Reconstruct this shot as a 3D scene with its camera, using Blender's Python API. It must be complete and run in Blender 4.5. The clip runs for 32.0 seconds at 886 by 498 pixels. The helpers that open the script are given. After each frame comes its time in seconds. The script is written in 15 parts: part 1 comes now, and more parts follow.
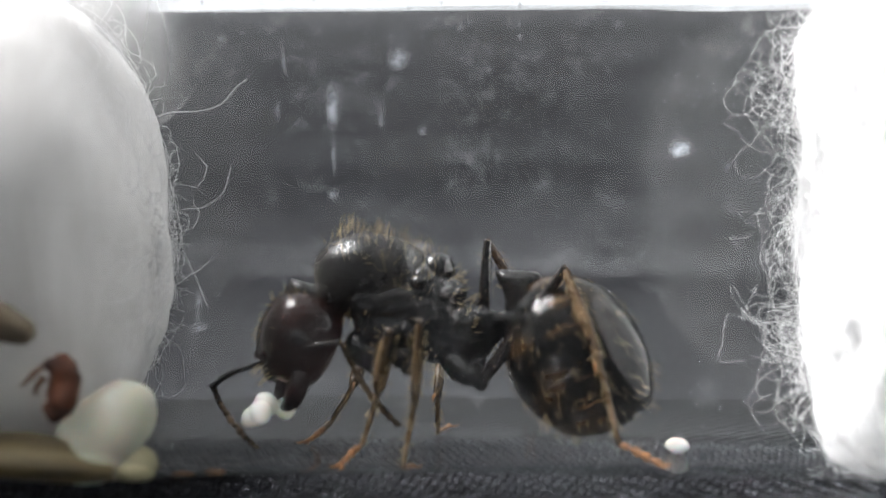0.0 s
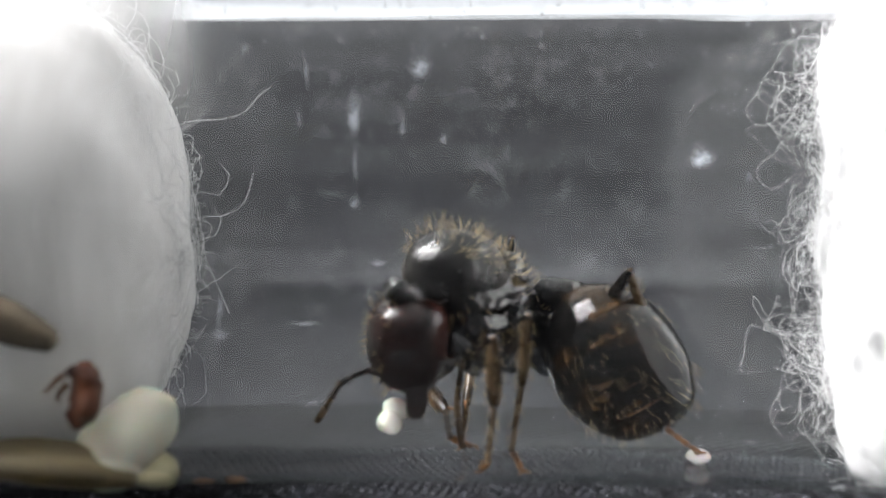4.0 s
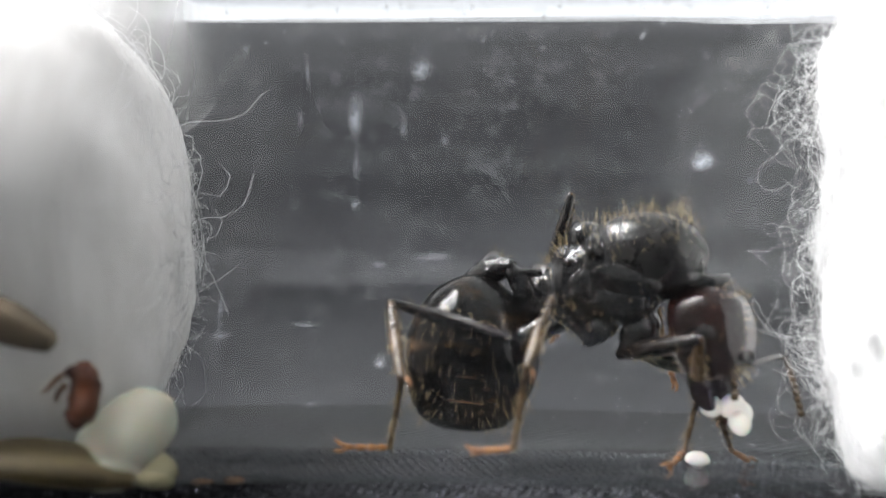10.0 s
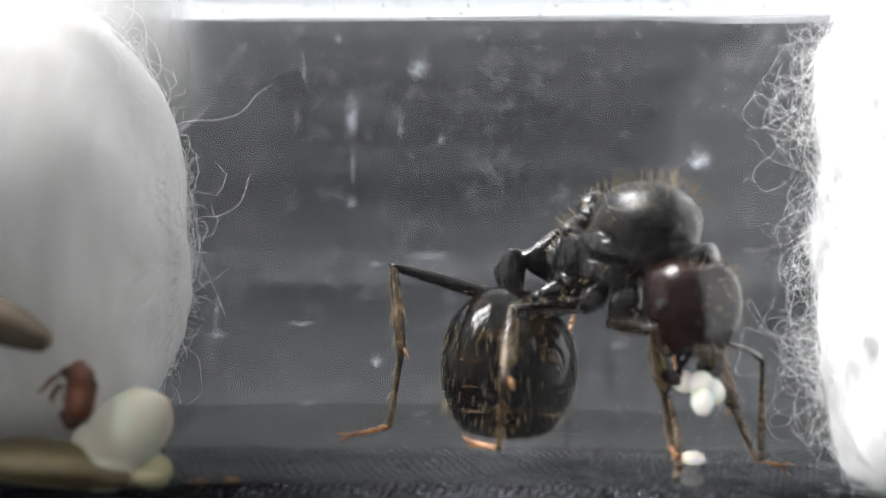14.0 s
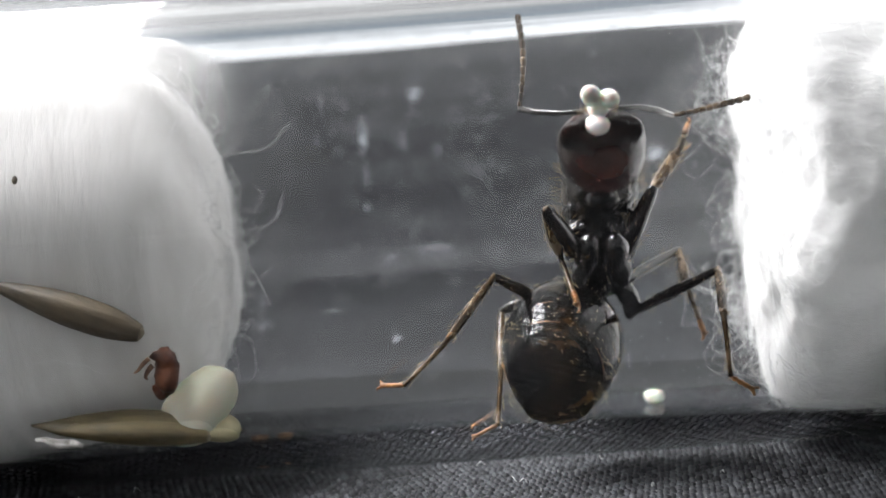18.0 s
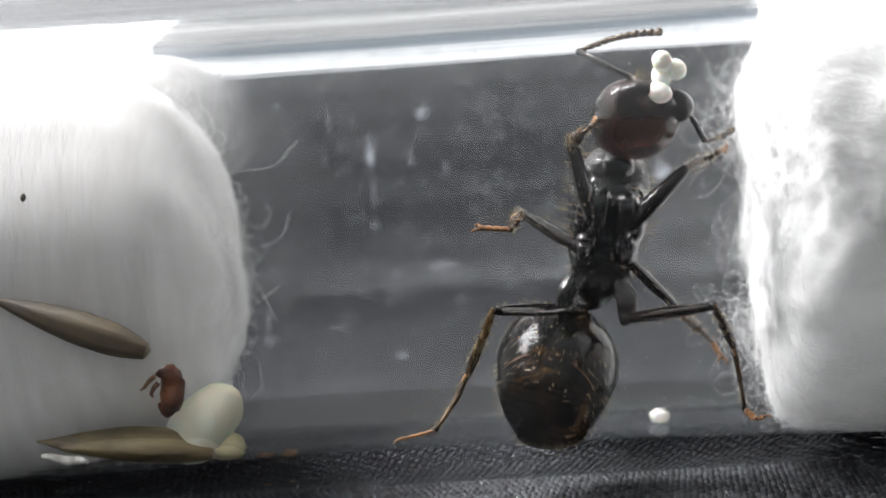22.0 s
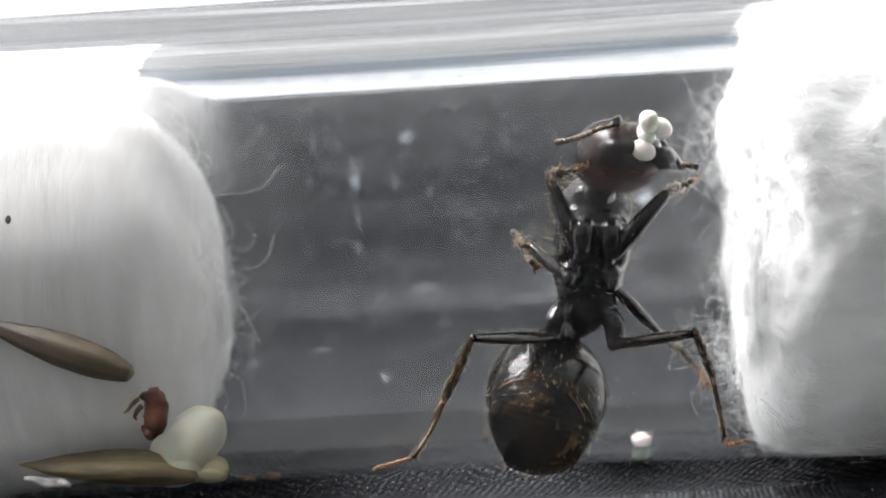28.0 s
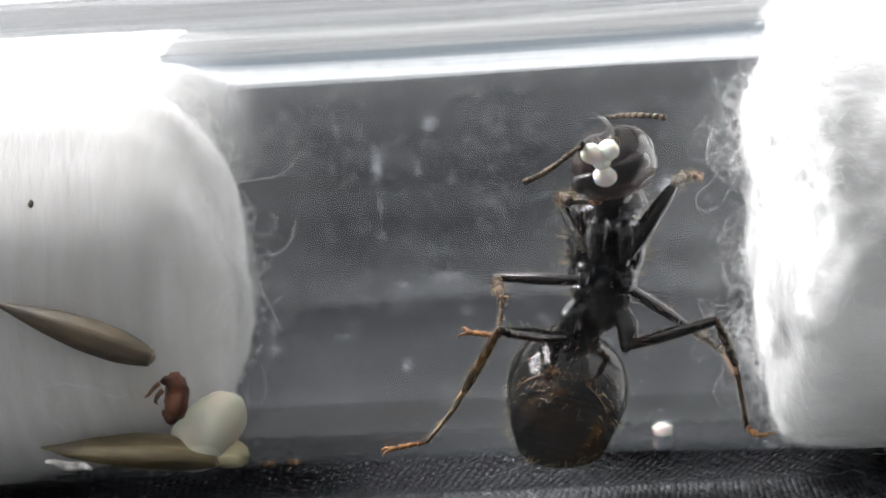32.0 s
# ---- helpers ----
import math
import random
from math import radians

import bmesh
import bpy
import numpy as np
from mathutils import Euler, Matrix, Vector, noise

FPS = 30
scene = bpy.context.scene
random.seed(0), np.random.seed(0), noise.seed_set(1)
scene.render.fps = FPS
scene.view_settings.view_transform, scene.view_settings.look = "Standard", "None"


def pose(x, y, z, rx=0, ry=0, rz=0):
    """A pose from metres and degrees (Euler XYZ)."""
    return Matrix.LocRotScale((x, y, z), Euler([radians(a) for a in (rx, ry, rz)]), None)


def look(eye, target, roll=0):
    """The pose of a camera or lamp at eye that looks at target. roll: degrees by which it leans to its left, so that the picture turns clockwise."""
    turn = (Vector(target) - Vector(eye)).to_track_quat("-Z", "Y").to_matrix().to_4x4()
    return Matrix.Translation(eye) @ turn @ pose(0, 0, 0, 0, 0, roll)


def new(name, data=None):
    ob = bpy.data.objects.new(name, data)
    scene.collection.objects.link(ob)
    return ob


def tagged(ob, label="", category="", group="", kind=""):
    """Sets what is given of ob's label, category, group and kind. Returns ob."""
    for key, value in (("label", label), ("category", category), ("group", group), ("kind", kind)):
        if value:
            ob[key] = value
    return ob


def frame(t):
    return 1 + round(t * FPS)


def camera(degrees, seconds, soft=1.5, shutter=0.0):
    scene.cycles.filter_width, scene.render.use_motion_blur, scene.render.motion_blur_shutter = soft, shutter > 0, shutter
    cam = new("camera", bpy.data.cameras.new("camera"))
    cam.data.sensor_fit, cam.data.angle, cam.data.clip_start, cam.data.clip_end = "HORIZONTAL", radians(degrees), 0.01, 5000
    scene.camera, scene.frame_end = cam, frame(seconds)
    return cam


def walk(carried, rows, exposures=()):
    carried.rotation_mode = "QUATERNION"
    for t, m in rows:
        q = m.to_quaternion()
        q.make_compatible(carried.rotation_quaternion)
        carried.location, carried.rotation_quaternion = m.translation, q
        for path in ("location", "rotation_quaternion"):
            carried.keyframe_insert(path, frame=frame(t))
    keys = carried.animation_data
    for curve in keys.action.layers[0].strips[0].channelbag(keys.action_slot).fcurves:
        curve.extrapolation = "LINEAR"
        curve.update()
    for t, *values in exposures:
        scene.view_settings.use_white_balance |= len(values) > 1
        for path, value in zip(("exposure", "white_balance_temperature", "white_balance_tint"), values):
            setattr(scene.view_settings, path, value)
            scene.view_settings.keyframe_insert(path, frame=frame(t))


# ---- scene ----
MM = 0.001                       # the place is a few centimetres wide: sizes below are in millimetres
AXIS_Z, R_IN, R_OUT = 8.0, 7.0, 8.0   # the glass tube lies along x


cam = camera(40, 32.0, soft=1.6, shutter=0.4)
cam.data.dof.use_dof = True
cam.data.dof.focus_distance = 0.033
cam.data.dof.aperture_fstop = 72.0
walk(cam, [
    (0, pose(0.00319, -0.03077, 0.00721, 88.96, 0.43, -0.31)),
    (0.5, pose(0.00317, -0.03081, 0.00721, 89.14, 0.37, -0.21)),
    (1, pose(0.00316, -0.03077, 0.00722, 89.23, 0.27, 0.11)),
    (1.5, pose(0.00323, -0.03079, 0.00724, 89.32, 0.30, 0.30)),
    (2, pose(0.00323, -0.03080, 0.00722, 89.39, 0.34, 0.27)),
    (2.5, pose(0.00320, -0.03078, 0.00726, 89.36, 0.39, 0.27)),
    (3, pose(0.00314, -0.03078, 0.00720, 89.46, 0.23, 0.41)),
    (3.5, pose(0.00312, -0.03078, 0.00724, 89.32, 0.18, 0.57)),
    (5.5, pose(0.00325, -0.03080, 0.00726, 89.30, 0.14, 0.61)),
    (6, pose(0.00317, -0.03079, 0.00715, 89.47, 0.07, 0.50)),
    (6.5, pose(0.00320, -0.03082, 0.00724, 89.29, -0.01, 0.59)),
    (7, pose(0.00323, -0.03077, 0.00725, 89.19, -0.18, 0.85)),
    (7.5, pose(0.00325, -0.03081, 0.00726, 89.18, -0.22, 0.94)),
    (8, pose(0.00321, -0.03079, 0.00717, 89.29, -0.36, 0.98)),
    (8.5, pose(0.00318, -0.03079, 0.00723, 89.21, -0.31, 0.87)),
    (9, pose(0.00318, -0.03079, 0.00728, 89.16, -0.27, 0.80)),
    (9.5, pose(0.00324, -0.03077, 0.00733, 89.17, -0.20, 0.88)),
    (10, pose(0.00328, -0.03080, 0.00727, 89.36, -0.06, 0.84)),
    (10.5, pose(0.00329, -0.03078, 0.00733, 89.26, -0.20, 1.01)),
    (11, pose(0.00326, -0.03077, 0.00726, 89.29, -0.28, 0.98)),
    (11.5, pose(0.00331, -0.03078, 0.00729, 89.24, -0.21, 0.92)),
    (12, pose(0.00332, -0.03080, 0.00724, 89.31, -0.22, 0.85)),
    (12.5, pose(0.00325, -0.03077, 0.00727, 89.23, -0.28, 0.73)),
    (13, pose(0.00324, -0.03081, 0.00724, 89.29, -0.23, 0.65)),
    (13.5, pose(0.00329, -0.03079, 0.00734, 89.18, -0.12, 0.63)),
    (14, pose(0.00333, -0.03080, 0.00735, 89.19, -0.13, 0.75)),
    (14.5, pose(0.00330, -0.03078, 0.00737, 89.15, -0.23, 0.86)),
    (16.5, pose(0.00439, -0.03830, 0.00749, 88.95, 4.11, 2.07)),
    (17, pose(0.00446, -0.03841, 0.00744, 89.06, 4.50, 1.79)),
    (17.5, pose(0.00447, -0.03839, 0.00742, 88.98, 4.18, 2.04)),
    (18, pose(0.00445, -0.03838, 0.00748, 88.79, 3.97, 2.11)),
    (18.5, pose(0.00453, -0.03837, 0.00745, 88.72, 3.78, 2.36)),
    (19, pose(0.00453, -0.03841, 0.00743, 88.75, 3.70, 2.29)),
    (19.5, pose(0.00452, -0.03840, 0.00753, 88.66, 3.62, 2.30)),
    (20, pose(0.00456, -0.03839, 0.00757, 88.72, 3.62, 2.45)),
    (20.5, pose(0.00454, -0.03841, 0.00766, 88.80, 3.54, 2.52)),
    (21, pose(0.00459, -0.03842, 0.00772, 89.07, 3.77, 2.36)),
    (21.5, pose(0.00456, -0.03843, 0.00771, 89.21, 3.66, 2.42)),
    (22, pose(0.00459, -0.03847, 0.00774, 89.30, 3.59, 2.58)),
    (22.5, pose(0.00455, -0.03845, 0.00774, 89.40, 3.43, 2.57)),
    (23, pose(0.00448, -0.03848, 0.00774, 89.56, 3.49, 2.49)),
    (23.5, pose(0.00451, -0.03852, 0.00771, 89.88, 3.57, 2.39)),
    (24, pose(0.00452, -0.03856, 0.00766, 90.18, 3.67, 2.43)),
    (24.5, pose(0.00445, -0.03859, 0.00771, 90.20, 3.71, 2.39)),
    (25, pose(0.00448, -0.03860, 0.00778, 90.60, 3.59, 1.78)),
    (25.5, pose(0.00457, -0.03865, 0.00778, 90.59, 3.51, 1.68)),
    (26, pose(0.00457, -0.03866, 0.00781, 90.59, 3.53, 1.40)),
    (26.5, pose(0.00461, -0.03868, 0.00777, 90.57, 3.40, 1.56)),
    (28.5, pose(0.00453, -0.03863, 0.00782, 90.22, 3.33, 1.83)),
    (29, pose(0.00458, -0.03854, 0.00779, 90.23, 3.39, 2.03)),
    (29.5, pose(0.00459, -0.03854, 0.00774, 90.28, 3.39, 2.16)),
    (30, pose(0.00463, -0.03851, 0.00774, 90.25, 3.40, 2.36)),
    (30.5, pose(0.00470, -0.03852, 0.00773, 90.14, 3.32, 2.57)),
    (31, pose(0.00467, -0.03849, 0.00775, 90.01, 2.91, 2.79)),
    (31.5, pose(0.00473, -0.03852, 0.00772, 89.97, 2.99, 2.78)),
    (32, pose(0.00462, -0.03855, 0.00773, 89.85, 2.91, 2.88)),
])

# ---- light ----
world = bpy.data.worlds.new("room")
scene.world = world
world.use_nodes = True
bg = world.node_tree.nodes["Background"]
bg.inputs["Strength"].default_value = 1.0
wn, wl = world.node_tree.nodes, world.node_tree.links
tc, sx, half = wn.new("ShaderNodeTexCoord"), wn.new("ShaderNodeSeparateXYZ"), wn.new("ShaderNodeMapRange")
half.inputs["From Min"].default_value = -1.0
wl.new(tc.outputs["Generated"], sx.inputs["Vector"])
wl.new(sx.outputs["Z"], half.inputs["Value"])


def room_side(stops):
    """One side of the room: rows of (degrees above the table, red, green, blue)."""
    rp = wn.new("ShaderNodeValToRGB")
    rp.color_ramp.elements.remove(rp.color_ramp.elements[1])
    for k, (up, *tone) in enumerate(stops):
        at = (math.sin(radians(up)) + 1) / 2
        e = rp.color_ramp.elements[0] if k == 0 else rp.color_ramp.elements.new(at)
        e.position, e.color = at, (*tone, 1)
    wl.new(half.outputs["Result"], rp.inputs["Fac"])
    return rp


# the near side: dim furniture low down, a pale wall and ceiling above
near_side = room_side(((-8, 0.03, 0.032, 0.036), (5, 0.045, 0.047, 0.052), (13, 0.16, 0.165, 0.172), (34, 0.18, 0.184, 0.19), (46, 0.38, 0.385, 0.395), (60, 0.6, 0.61, 0.62), (90, 0.75, 0.755, 0.76)))
# the far side: a bright window, its dark frame and the wall above it
far_side = room_side(((-7, 0.1, 0.11, 0.12), (6, 0.75, 0.78, 0.83), (9, 1.3, 1.32, 1.36), (16.2, 1.3, 1.32, 1.36), (17.6, 0.26, 0.31, 0.37), (19.6, 0.3, 0.34, 0.38),
                      (21, 0.66, 0.66, 0.67), (24.5, 0.6, 0.6, 0.61), (26, 1.15, 1.15, 1.16), (30, 1.1, 1.1, 1.1), (33, 0.66, 0.66, 0.67), (60, 0.66, 0.67, 0.68), (90, 0.75, 0.755, 0.76)))
side = wn.new("ShaderNodeMapRange")
side.interpolation_type = "SMOOTHSTEP"
side.inputs["From Min"].default_value, side.inputs["From Max"].default_value = -0.5, 0.5
wl.new(sx.outputs["Y"], side.inputs["Value"])
room = wn.new("ShaderNodeMixRGB")
wl.new(side.outputs["Result"], room.inputs["Fac"])
wl.new(near_side.outputs["Color"], room.inputs["Color1"])
wl.new(far_side.outputs["Color"], room.inputs["Color2"])
wl.new(room.outputs["Color"], bg.inputs["Color"])


def area_lamp(name, eye, target, size, watts, color):
    data = bpy.data.lights.new(name, "AREA")
    data.shape, data.size, data.size_y = "RECTANGLE", size[0] * MM, size[1] * MM
    data.energy, data.color = watts, color
    ob = new(name, data)
    ob.matrix_world = look([v * MM for v in eye], [v * MM for v in target])
    return tagged(ob, "white desk lamp or added fill light shining down on the glass tube", "lamp", kind="structure")


area_lamp("desk_lamp", (-62, 5, 110), (2, 0, 8), (60, 54), 0.36, (1.0, 0.985, 0.985))
# weak added fill for the right-hand faces, not a lamp of the room
area_lamp("shelf_lamp", (70, 30, 80), (12, 0, 8), (30, 20), 0.008, (0.98, 0.99, 1.0))


# ---- materials ----
def material(name, color, rough=0.5, metal=0.0, spec=0.5):
    m = bpy.data.materials.new(name)
    m.use_nodes = True
    b = m.node_tree.nodes["Principled BSDF"]
    b.inputs["Base Color"].default_value = (*color, 1)
    b.inputs["Roughness"].default_value = rough
    b.inputs["Metallic"].default_value = metal
    b.inputs["Specular IOR Level"].default_value = spec
    return m


def add(m, kind, **values):
    n = m.node_tree.nodes.new(kind)
    for k, v in values.items():
        n.inputs[k.replace("_", " ")].default_value = v
    return n


def link(m, a, out, b, inp):
    m.node_tree.links.new(a.outputs[out], b.inputs[inp])


def coords(m, scale):
    """Object coordinates in millimetres, stretched by scale."""
    tc = m.node_tree.nodes.new("ShaderNodeTexCoord")
    mp = m.node_tree.nodes.new("ShaderNodeMapping")
    mp.inputs["Scale"].default_value = [1000 * s for s in scale]
    link(m, tc, "Object", mp, "Vector")
    return mp


def mottled(m, c1, c2, scale=(1, 1, 1), detail=5.0, lo=0.35, hi=0.65, bump=0.0, bump_scale=(4, 4, 4), dist=0.03, rough=None, fine=6.0):
    """Two-colour mottling at one scale and relief at another."""
    b = m.node_tree.nodes["Principled BSDF"]
    nz = add(m, "ShaderNodeTexNoise", Scale=1.0, Detail=detail, Roughness=0.6)
    link(m, coords(m, scale), "Vector", nz, "Vector")
    rp = m.node_tree.nodes.new("ShaderNodeValToRGB")
    rp.color_ramp.elements[0].position, rp.color_ramp.elements[1].position = lo, hi
    rp.color_ramp.elements[0].color, rp.color_ramp.elements[1].color = (*c1, 1), (*c2, 1)
    link(m, nz, "Fac", rp, "Fac")
    link(m, rp, "Color", b, "Base Color")
    if rough:
        mr = add(m, "ShaderNodeMapRange", From_Min=0.3, From_Max=0.7, To_Min=rough[0], To_Max=rough[1])
        link(m, nz, "Fac", mr, "Value")
        link(m, mr, "Result", b, "Roughness")
    if bump:
        n2 = add(m, "ShaderNodeTexNoise", Scale=1.0, Detail=fine, Roughness=0.6)
        link(m, coords(m, bump_scale), "Vector", n2, "Vector")
        bp = add(m, "ShaderNodeBump", Strength=bump, Distance=dist * MM)
        link(m, n2, "Fac", bp, "Height")
        link(m, bp, "Normal", b, "Normal")
    return m


CUTICLE = mottled(material("black_cuticle", (0.012, 0.011, 0.011), 0.1, spec=0.85), (0.0045, 0.0044, 0.0048), (0.0135, 0.012, 0.0115),
                  (1.2, 1.2, 1.2), bump=1.0, bump_scale=(3.0, 3.0, 3.0), dist=0.12, rough=(0.03, 0.08), fine=1.0)
POLISHED = mottled(material("polished_cuticle", (0.01, 0.009, 0.009), 0.06, spec=0.9), (0.004, 0.0038, 0.004), (0.012, 0.0105, 0.01),
                   (1.2, 1.2, 1.2), bump=0.2, bump_scale=(2, 2, 2), dist=0.03, rough=(0.03, 0.07), fine=1.0)
DOWNY = mottled(material("downy_cuticle", (0.012, 0.011, 0.011), 0.2, spec=0.6), (0.0045, 0.0044, 0.0048), (0.0135, 0.012, 0.0115),
                (1.2, 1.2, 1.2), bump=0.7, bump_scale=(3, 12, 12), dist=0.03, rough=(0.18, 0.32), fine=2.0)
RUGGED = mottled(material("wrinkled_cuticle", (0.012, 0.011, 0.011), 0.1, spec=0.95), (0.0045, 0.0044, 0.0048), (0.015, 0.0128, 0.012),
                 (1.2, 1.2, 1.2), bump=1.0, bump_scale=(4.5, 2.6, 2.6), dist=0.2, rough=(0.03, 0.09), fine=1.0)
RED_CUTICLE = mottled(material("red_brown_cuticle", (0.05, 0.012, 0.008), 0.2, spec=0.55), (0.0065, 0.003, 0.0026), (0.026, 0.0068, 0.0046),
                      (0.7, 0.7, 0.7), bump=0.7, bump_scale=(5, 8, 8), dist=0.03, rough=(0.12, 0.22), fine=1.5)
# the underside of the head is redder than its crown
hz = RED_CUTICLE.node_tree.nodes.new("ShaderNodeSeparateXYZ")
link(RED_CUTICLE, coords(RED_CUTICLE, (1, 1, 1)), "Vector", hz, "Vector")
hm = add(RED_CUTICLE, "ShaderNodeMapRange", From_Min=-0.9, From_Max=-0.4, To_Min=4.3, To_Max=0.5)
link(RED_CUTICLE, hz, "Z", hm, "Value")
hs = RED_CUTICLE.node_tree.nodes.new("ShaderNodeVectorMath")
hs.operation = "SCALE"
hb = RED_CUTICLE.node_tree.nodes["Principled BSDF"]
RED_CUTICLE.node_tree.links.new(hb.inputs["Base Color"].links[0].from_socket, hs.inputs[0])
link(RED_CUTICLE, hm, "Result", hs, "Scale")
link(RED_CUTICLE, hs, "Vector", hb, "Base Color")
GASTER = mottled(material("gaster_cuticle", (0.015, 0.012, 0.01), 0.15, spec=0.2), (0.004, 0.0036, 0.0034), (0.06, 0.033, 0.014),
                 (1.7, 0.7, 0.7), lo=0.52, hi=0.82, bump=0.6, bump_scale=(4.5, 2.2, 2.2), dist=0.05, rough=(0.04, 0.09), fine=1.5)
LEG_DARK = mottled(material("dark_leg", (0.02, 0.014, 0.012), 0.2, spec=0.8), (0.003, 0.0025, 0.0025), (0.012, 0.007, 0.005), (2, 2, 2), bump=0.4, bump_scale=(9, 14, 14), dist=0.02, rough=(0.08, 0.18))
LEG_BROWN = mottled(material("brown_leg", (0.09, 0.045, 0.02), 0.25), (0.01, 0.0065, 0.005), (0.085, 0.05, 0.021), (1.2, 2.5, 2.5), bump=0.5, bump_scale=(6, 14, 14), dist=0.025, rough=(0.15, 0.35))
LEG_AMBER = mottled(material("amber_tarsus", (0.25, 0.1, 0.03), 0.3), (0.09, 0.034, 0.012), (0.25, 0.112, 0.034), (3, 3, 3), bump=0.3, bump_scale=(14, 14, 14), dist=0.02)
for shiny, coat in ((GASTER, 0.55), (CUTICLE, 0.8), (RUGGED, 0.8), (RED_CUTICLE, 0.2), (DOWNY, 0.1), (POLISHED, 1.0), (LEG_DARK, 0.9)):
    shiny.node_tree.nodes["Principled BSDF"].inputs["Coat Weight"].default_value = coat
    shiny.node_tree.nodes["Principled BSDF"].inputs["Coat Roughness"].default_value = 0.04
for downy, much in ((DOWNY, 0.14), (RED_CUTICLE, 0.02)):
    fuzzy = downy.node_tree.nodes["Principled BSDF"]
    fuzzy.inputs["Sheen Weight"].default_value, fuzzy.inputs["Sheen Roughness"].default_value = much, 0.35
    fuzzy.inputs["Sheen Tint"].default_value = (0.75, 0.66, 0.5, 1)
SETA = material("golden_hair", (0.45, 0.34, 0.16), 0.3)
EGGSHELL = mottled(material("egg_white", (0.82, 0.8, 0.72), 0.22), (0.8, 0.78, 0.7), (0.88, 0.87, 0.82), (1.5, 1.5, 1.5), bump=0.1)
EGGSHELL.node_tree.nodes["Principled BSDF"].inputs["Subsurface Weight"].default_value = 0.3
EGGSHELL.node_tree.nodes["Principled BSDF"].inputs["Subsurface Scale"].default_value = 0.2 * MM
LARVA = mottled(material("larva_skin", (0.72, 0.7, 0.55), 0.55, spec=0.2), (0.34, 0.333, 0.265), (0.41, 0.402, 0.33), (0.8, 0.8, 0.8), bump=0.15, bump_scale=(3, 3, 3))
LARVA.node_tree.nodes["Principled BSDF"].inputs["Subsurface Weight"].default_value = 0.4
LARVA.node_tree.nodes["Principled BSDF"].inputs["Subsurface Scale"].default_value = 0.4 * MM
SEED = mottled(material("seed_husk", (0.22, 0.16, 0.09), 0.6), (0.016, 0.011, 0.006), (0.085, 0.06, 0.03), (0.35, 0.9, 0.9), bump=0.7, bump_scale=(0.5, 7, 7), dist=0.06)
SEED_TIP = mottled(material("seed_tip", (0.2, 0.17, 0.11), 0.6), (0.13, 0.105, 0.065), (0.24, 0.2, 0.14), (2, 2, 2))
LARVA_DULL = mottled(material("dull_larva_skin", (0.3, 0.27, 0.17), 0.55, spec=0.2), (0.22, 0.2, 0.115), (0.29, 0.265, 0.165), (0.8, 0.8, 0.8))
SEED_PALE = mottled(material("pale_seed_husk", (0.33, 0.27, 0.12), 0.55), (0.045, 0.033, 0.013), (0.13, 0.098, 0.04), (0.4, 1.6, 1.6), bump=0.6, bump_scale=(0.6, 7, 7), dist=0.05)
HUSK_WHITE = mottled(material("papery_husk", (0.5, 0.48, 0.44), 0.6), (0.12, 0.11, 0.09), (0.6, 0.59, 0.57), (3, 3, 3))
SHARD = mottled(material("red_shell", (0.12, 0.03, 0.012), 0.4, spec=0.25), (0.012, 0.003, 0.002), (0.1, 0.028, 0.008), (1.4, 1.4, 1.4), bump=0.4, bump_scale=(6, 6, 6))
CRUMB = mottled(material("brown_crumb", (0.2, 0.09, 0.04), 0.6), (0.035, 0.012, 0.006), (0.2, 0.1, 0.04), (3, 3, 3), bump=0.4, bump_scale=(8, 8, 8))
COTTON = mottled(material("cotton_wool", (0.88, 0.88, 0.88), 0.85, spec=0.15), (0.64, 0.64, 0.64), (0.74, 0.74, 0.735), (0.5, 1.6, 1.6), bump=0.5,
                 bump_scale=(2.2, 4.5, 4.5), dist=0.1)
COTTON_WET = mottled(material("packed_cotton", (0.7, 0.7, 0.7), 0.7, spec=0.15), (0.575, 0.568, 0.556), (0.66, 0.653, 0.641), (2.2, 0.5, 0.35), bump=0.6,
                     bump_scale=(5, 1.5, 1.1), dist=0.05)
# light sinks into cotton and comes out again nearby
for soft_wool, depth in ((COTTON, 0.2), (COTTON_WET, 0.4)):
    soft_wool.node_tree.nodes["Principled BSDF"].inputs["Subsurface Weight"].default_value = 0.5
    soft_wool.node_tree.nodes["Principled BSDF"].inputs["Subsurface Radius"].default_value = (1, 1, 1)
    soft_wool.node_tree.nodes["Principled BSDF"].inputs["Subsurface Scale"].default_value = depth * MM
# cotton that thins out downwards and towards the middle of the tube
COTTON_THIN = mottled(material("thin_cotton", (0.7, 0.7, 0.7), 0.8, spec=0.1), (0.58, 0.578, 0.575), (0.7, 0.697, 0.69), (1.5, 1.2, 1.2), bump=0.3, bump_scale=(3, 3, 3), dist=0.05)
tp = COTTON_THIN.node_tree.nodes.new("ShaderNodeSeparateXYZ")
link(COTTON_THIN, coords(COTTON_THIN, (1, 1, 1)), "Vector", tp, "Vector")
tz = add(COTTON_THIN, "ShaderNodeMapRange", From_Min=8.6, From_Max=11.8, To_Min=0.0, To_Max=0.8)
tx = add(COTTON_THIN, "ShaderNodeMapRange", From_Min=10.6, From_Max=12.5, To_Min=1.0, To_Max=0.0)
tm = COTTON_THIN.node_tree.nodes.new("ShaderNodeMath")
tm.operation = "MULTIPLY"
tz.interpolation_type = tx.interpolation_type = "SMOOTHSTEP"
link(COTTON_THIN, tp, "Z", tz, "Value")
link(COTTON_THIN, tp, "X", tx, "Value")
link(COTTON_THIN, tz, "Result", tm, 0)
link(COTTON_THIN, tx, "Result", tm, 1)
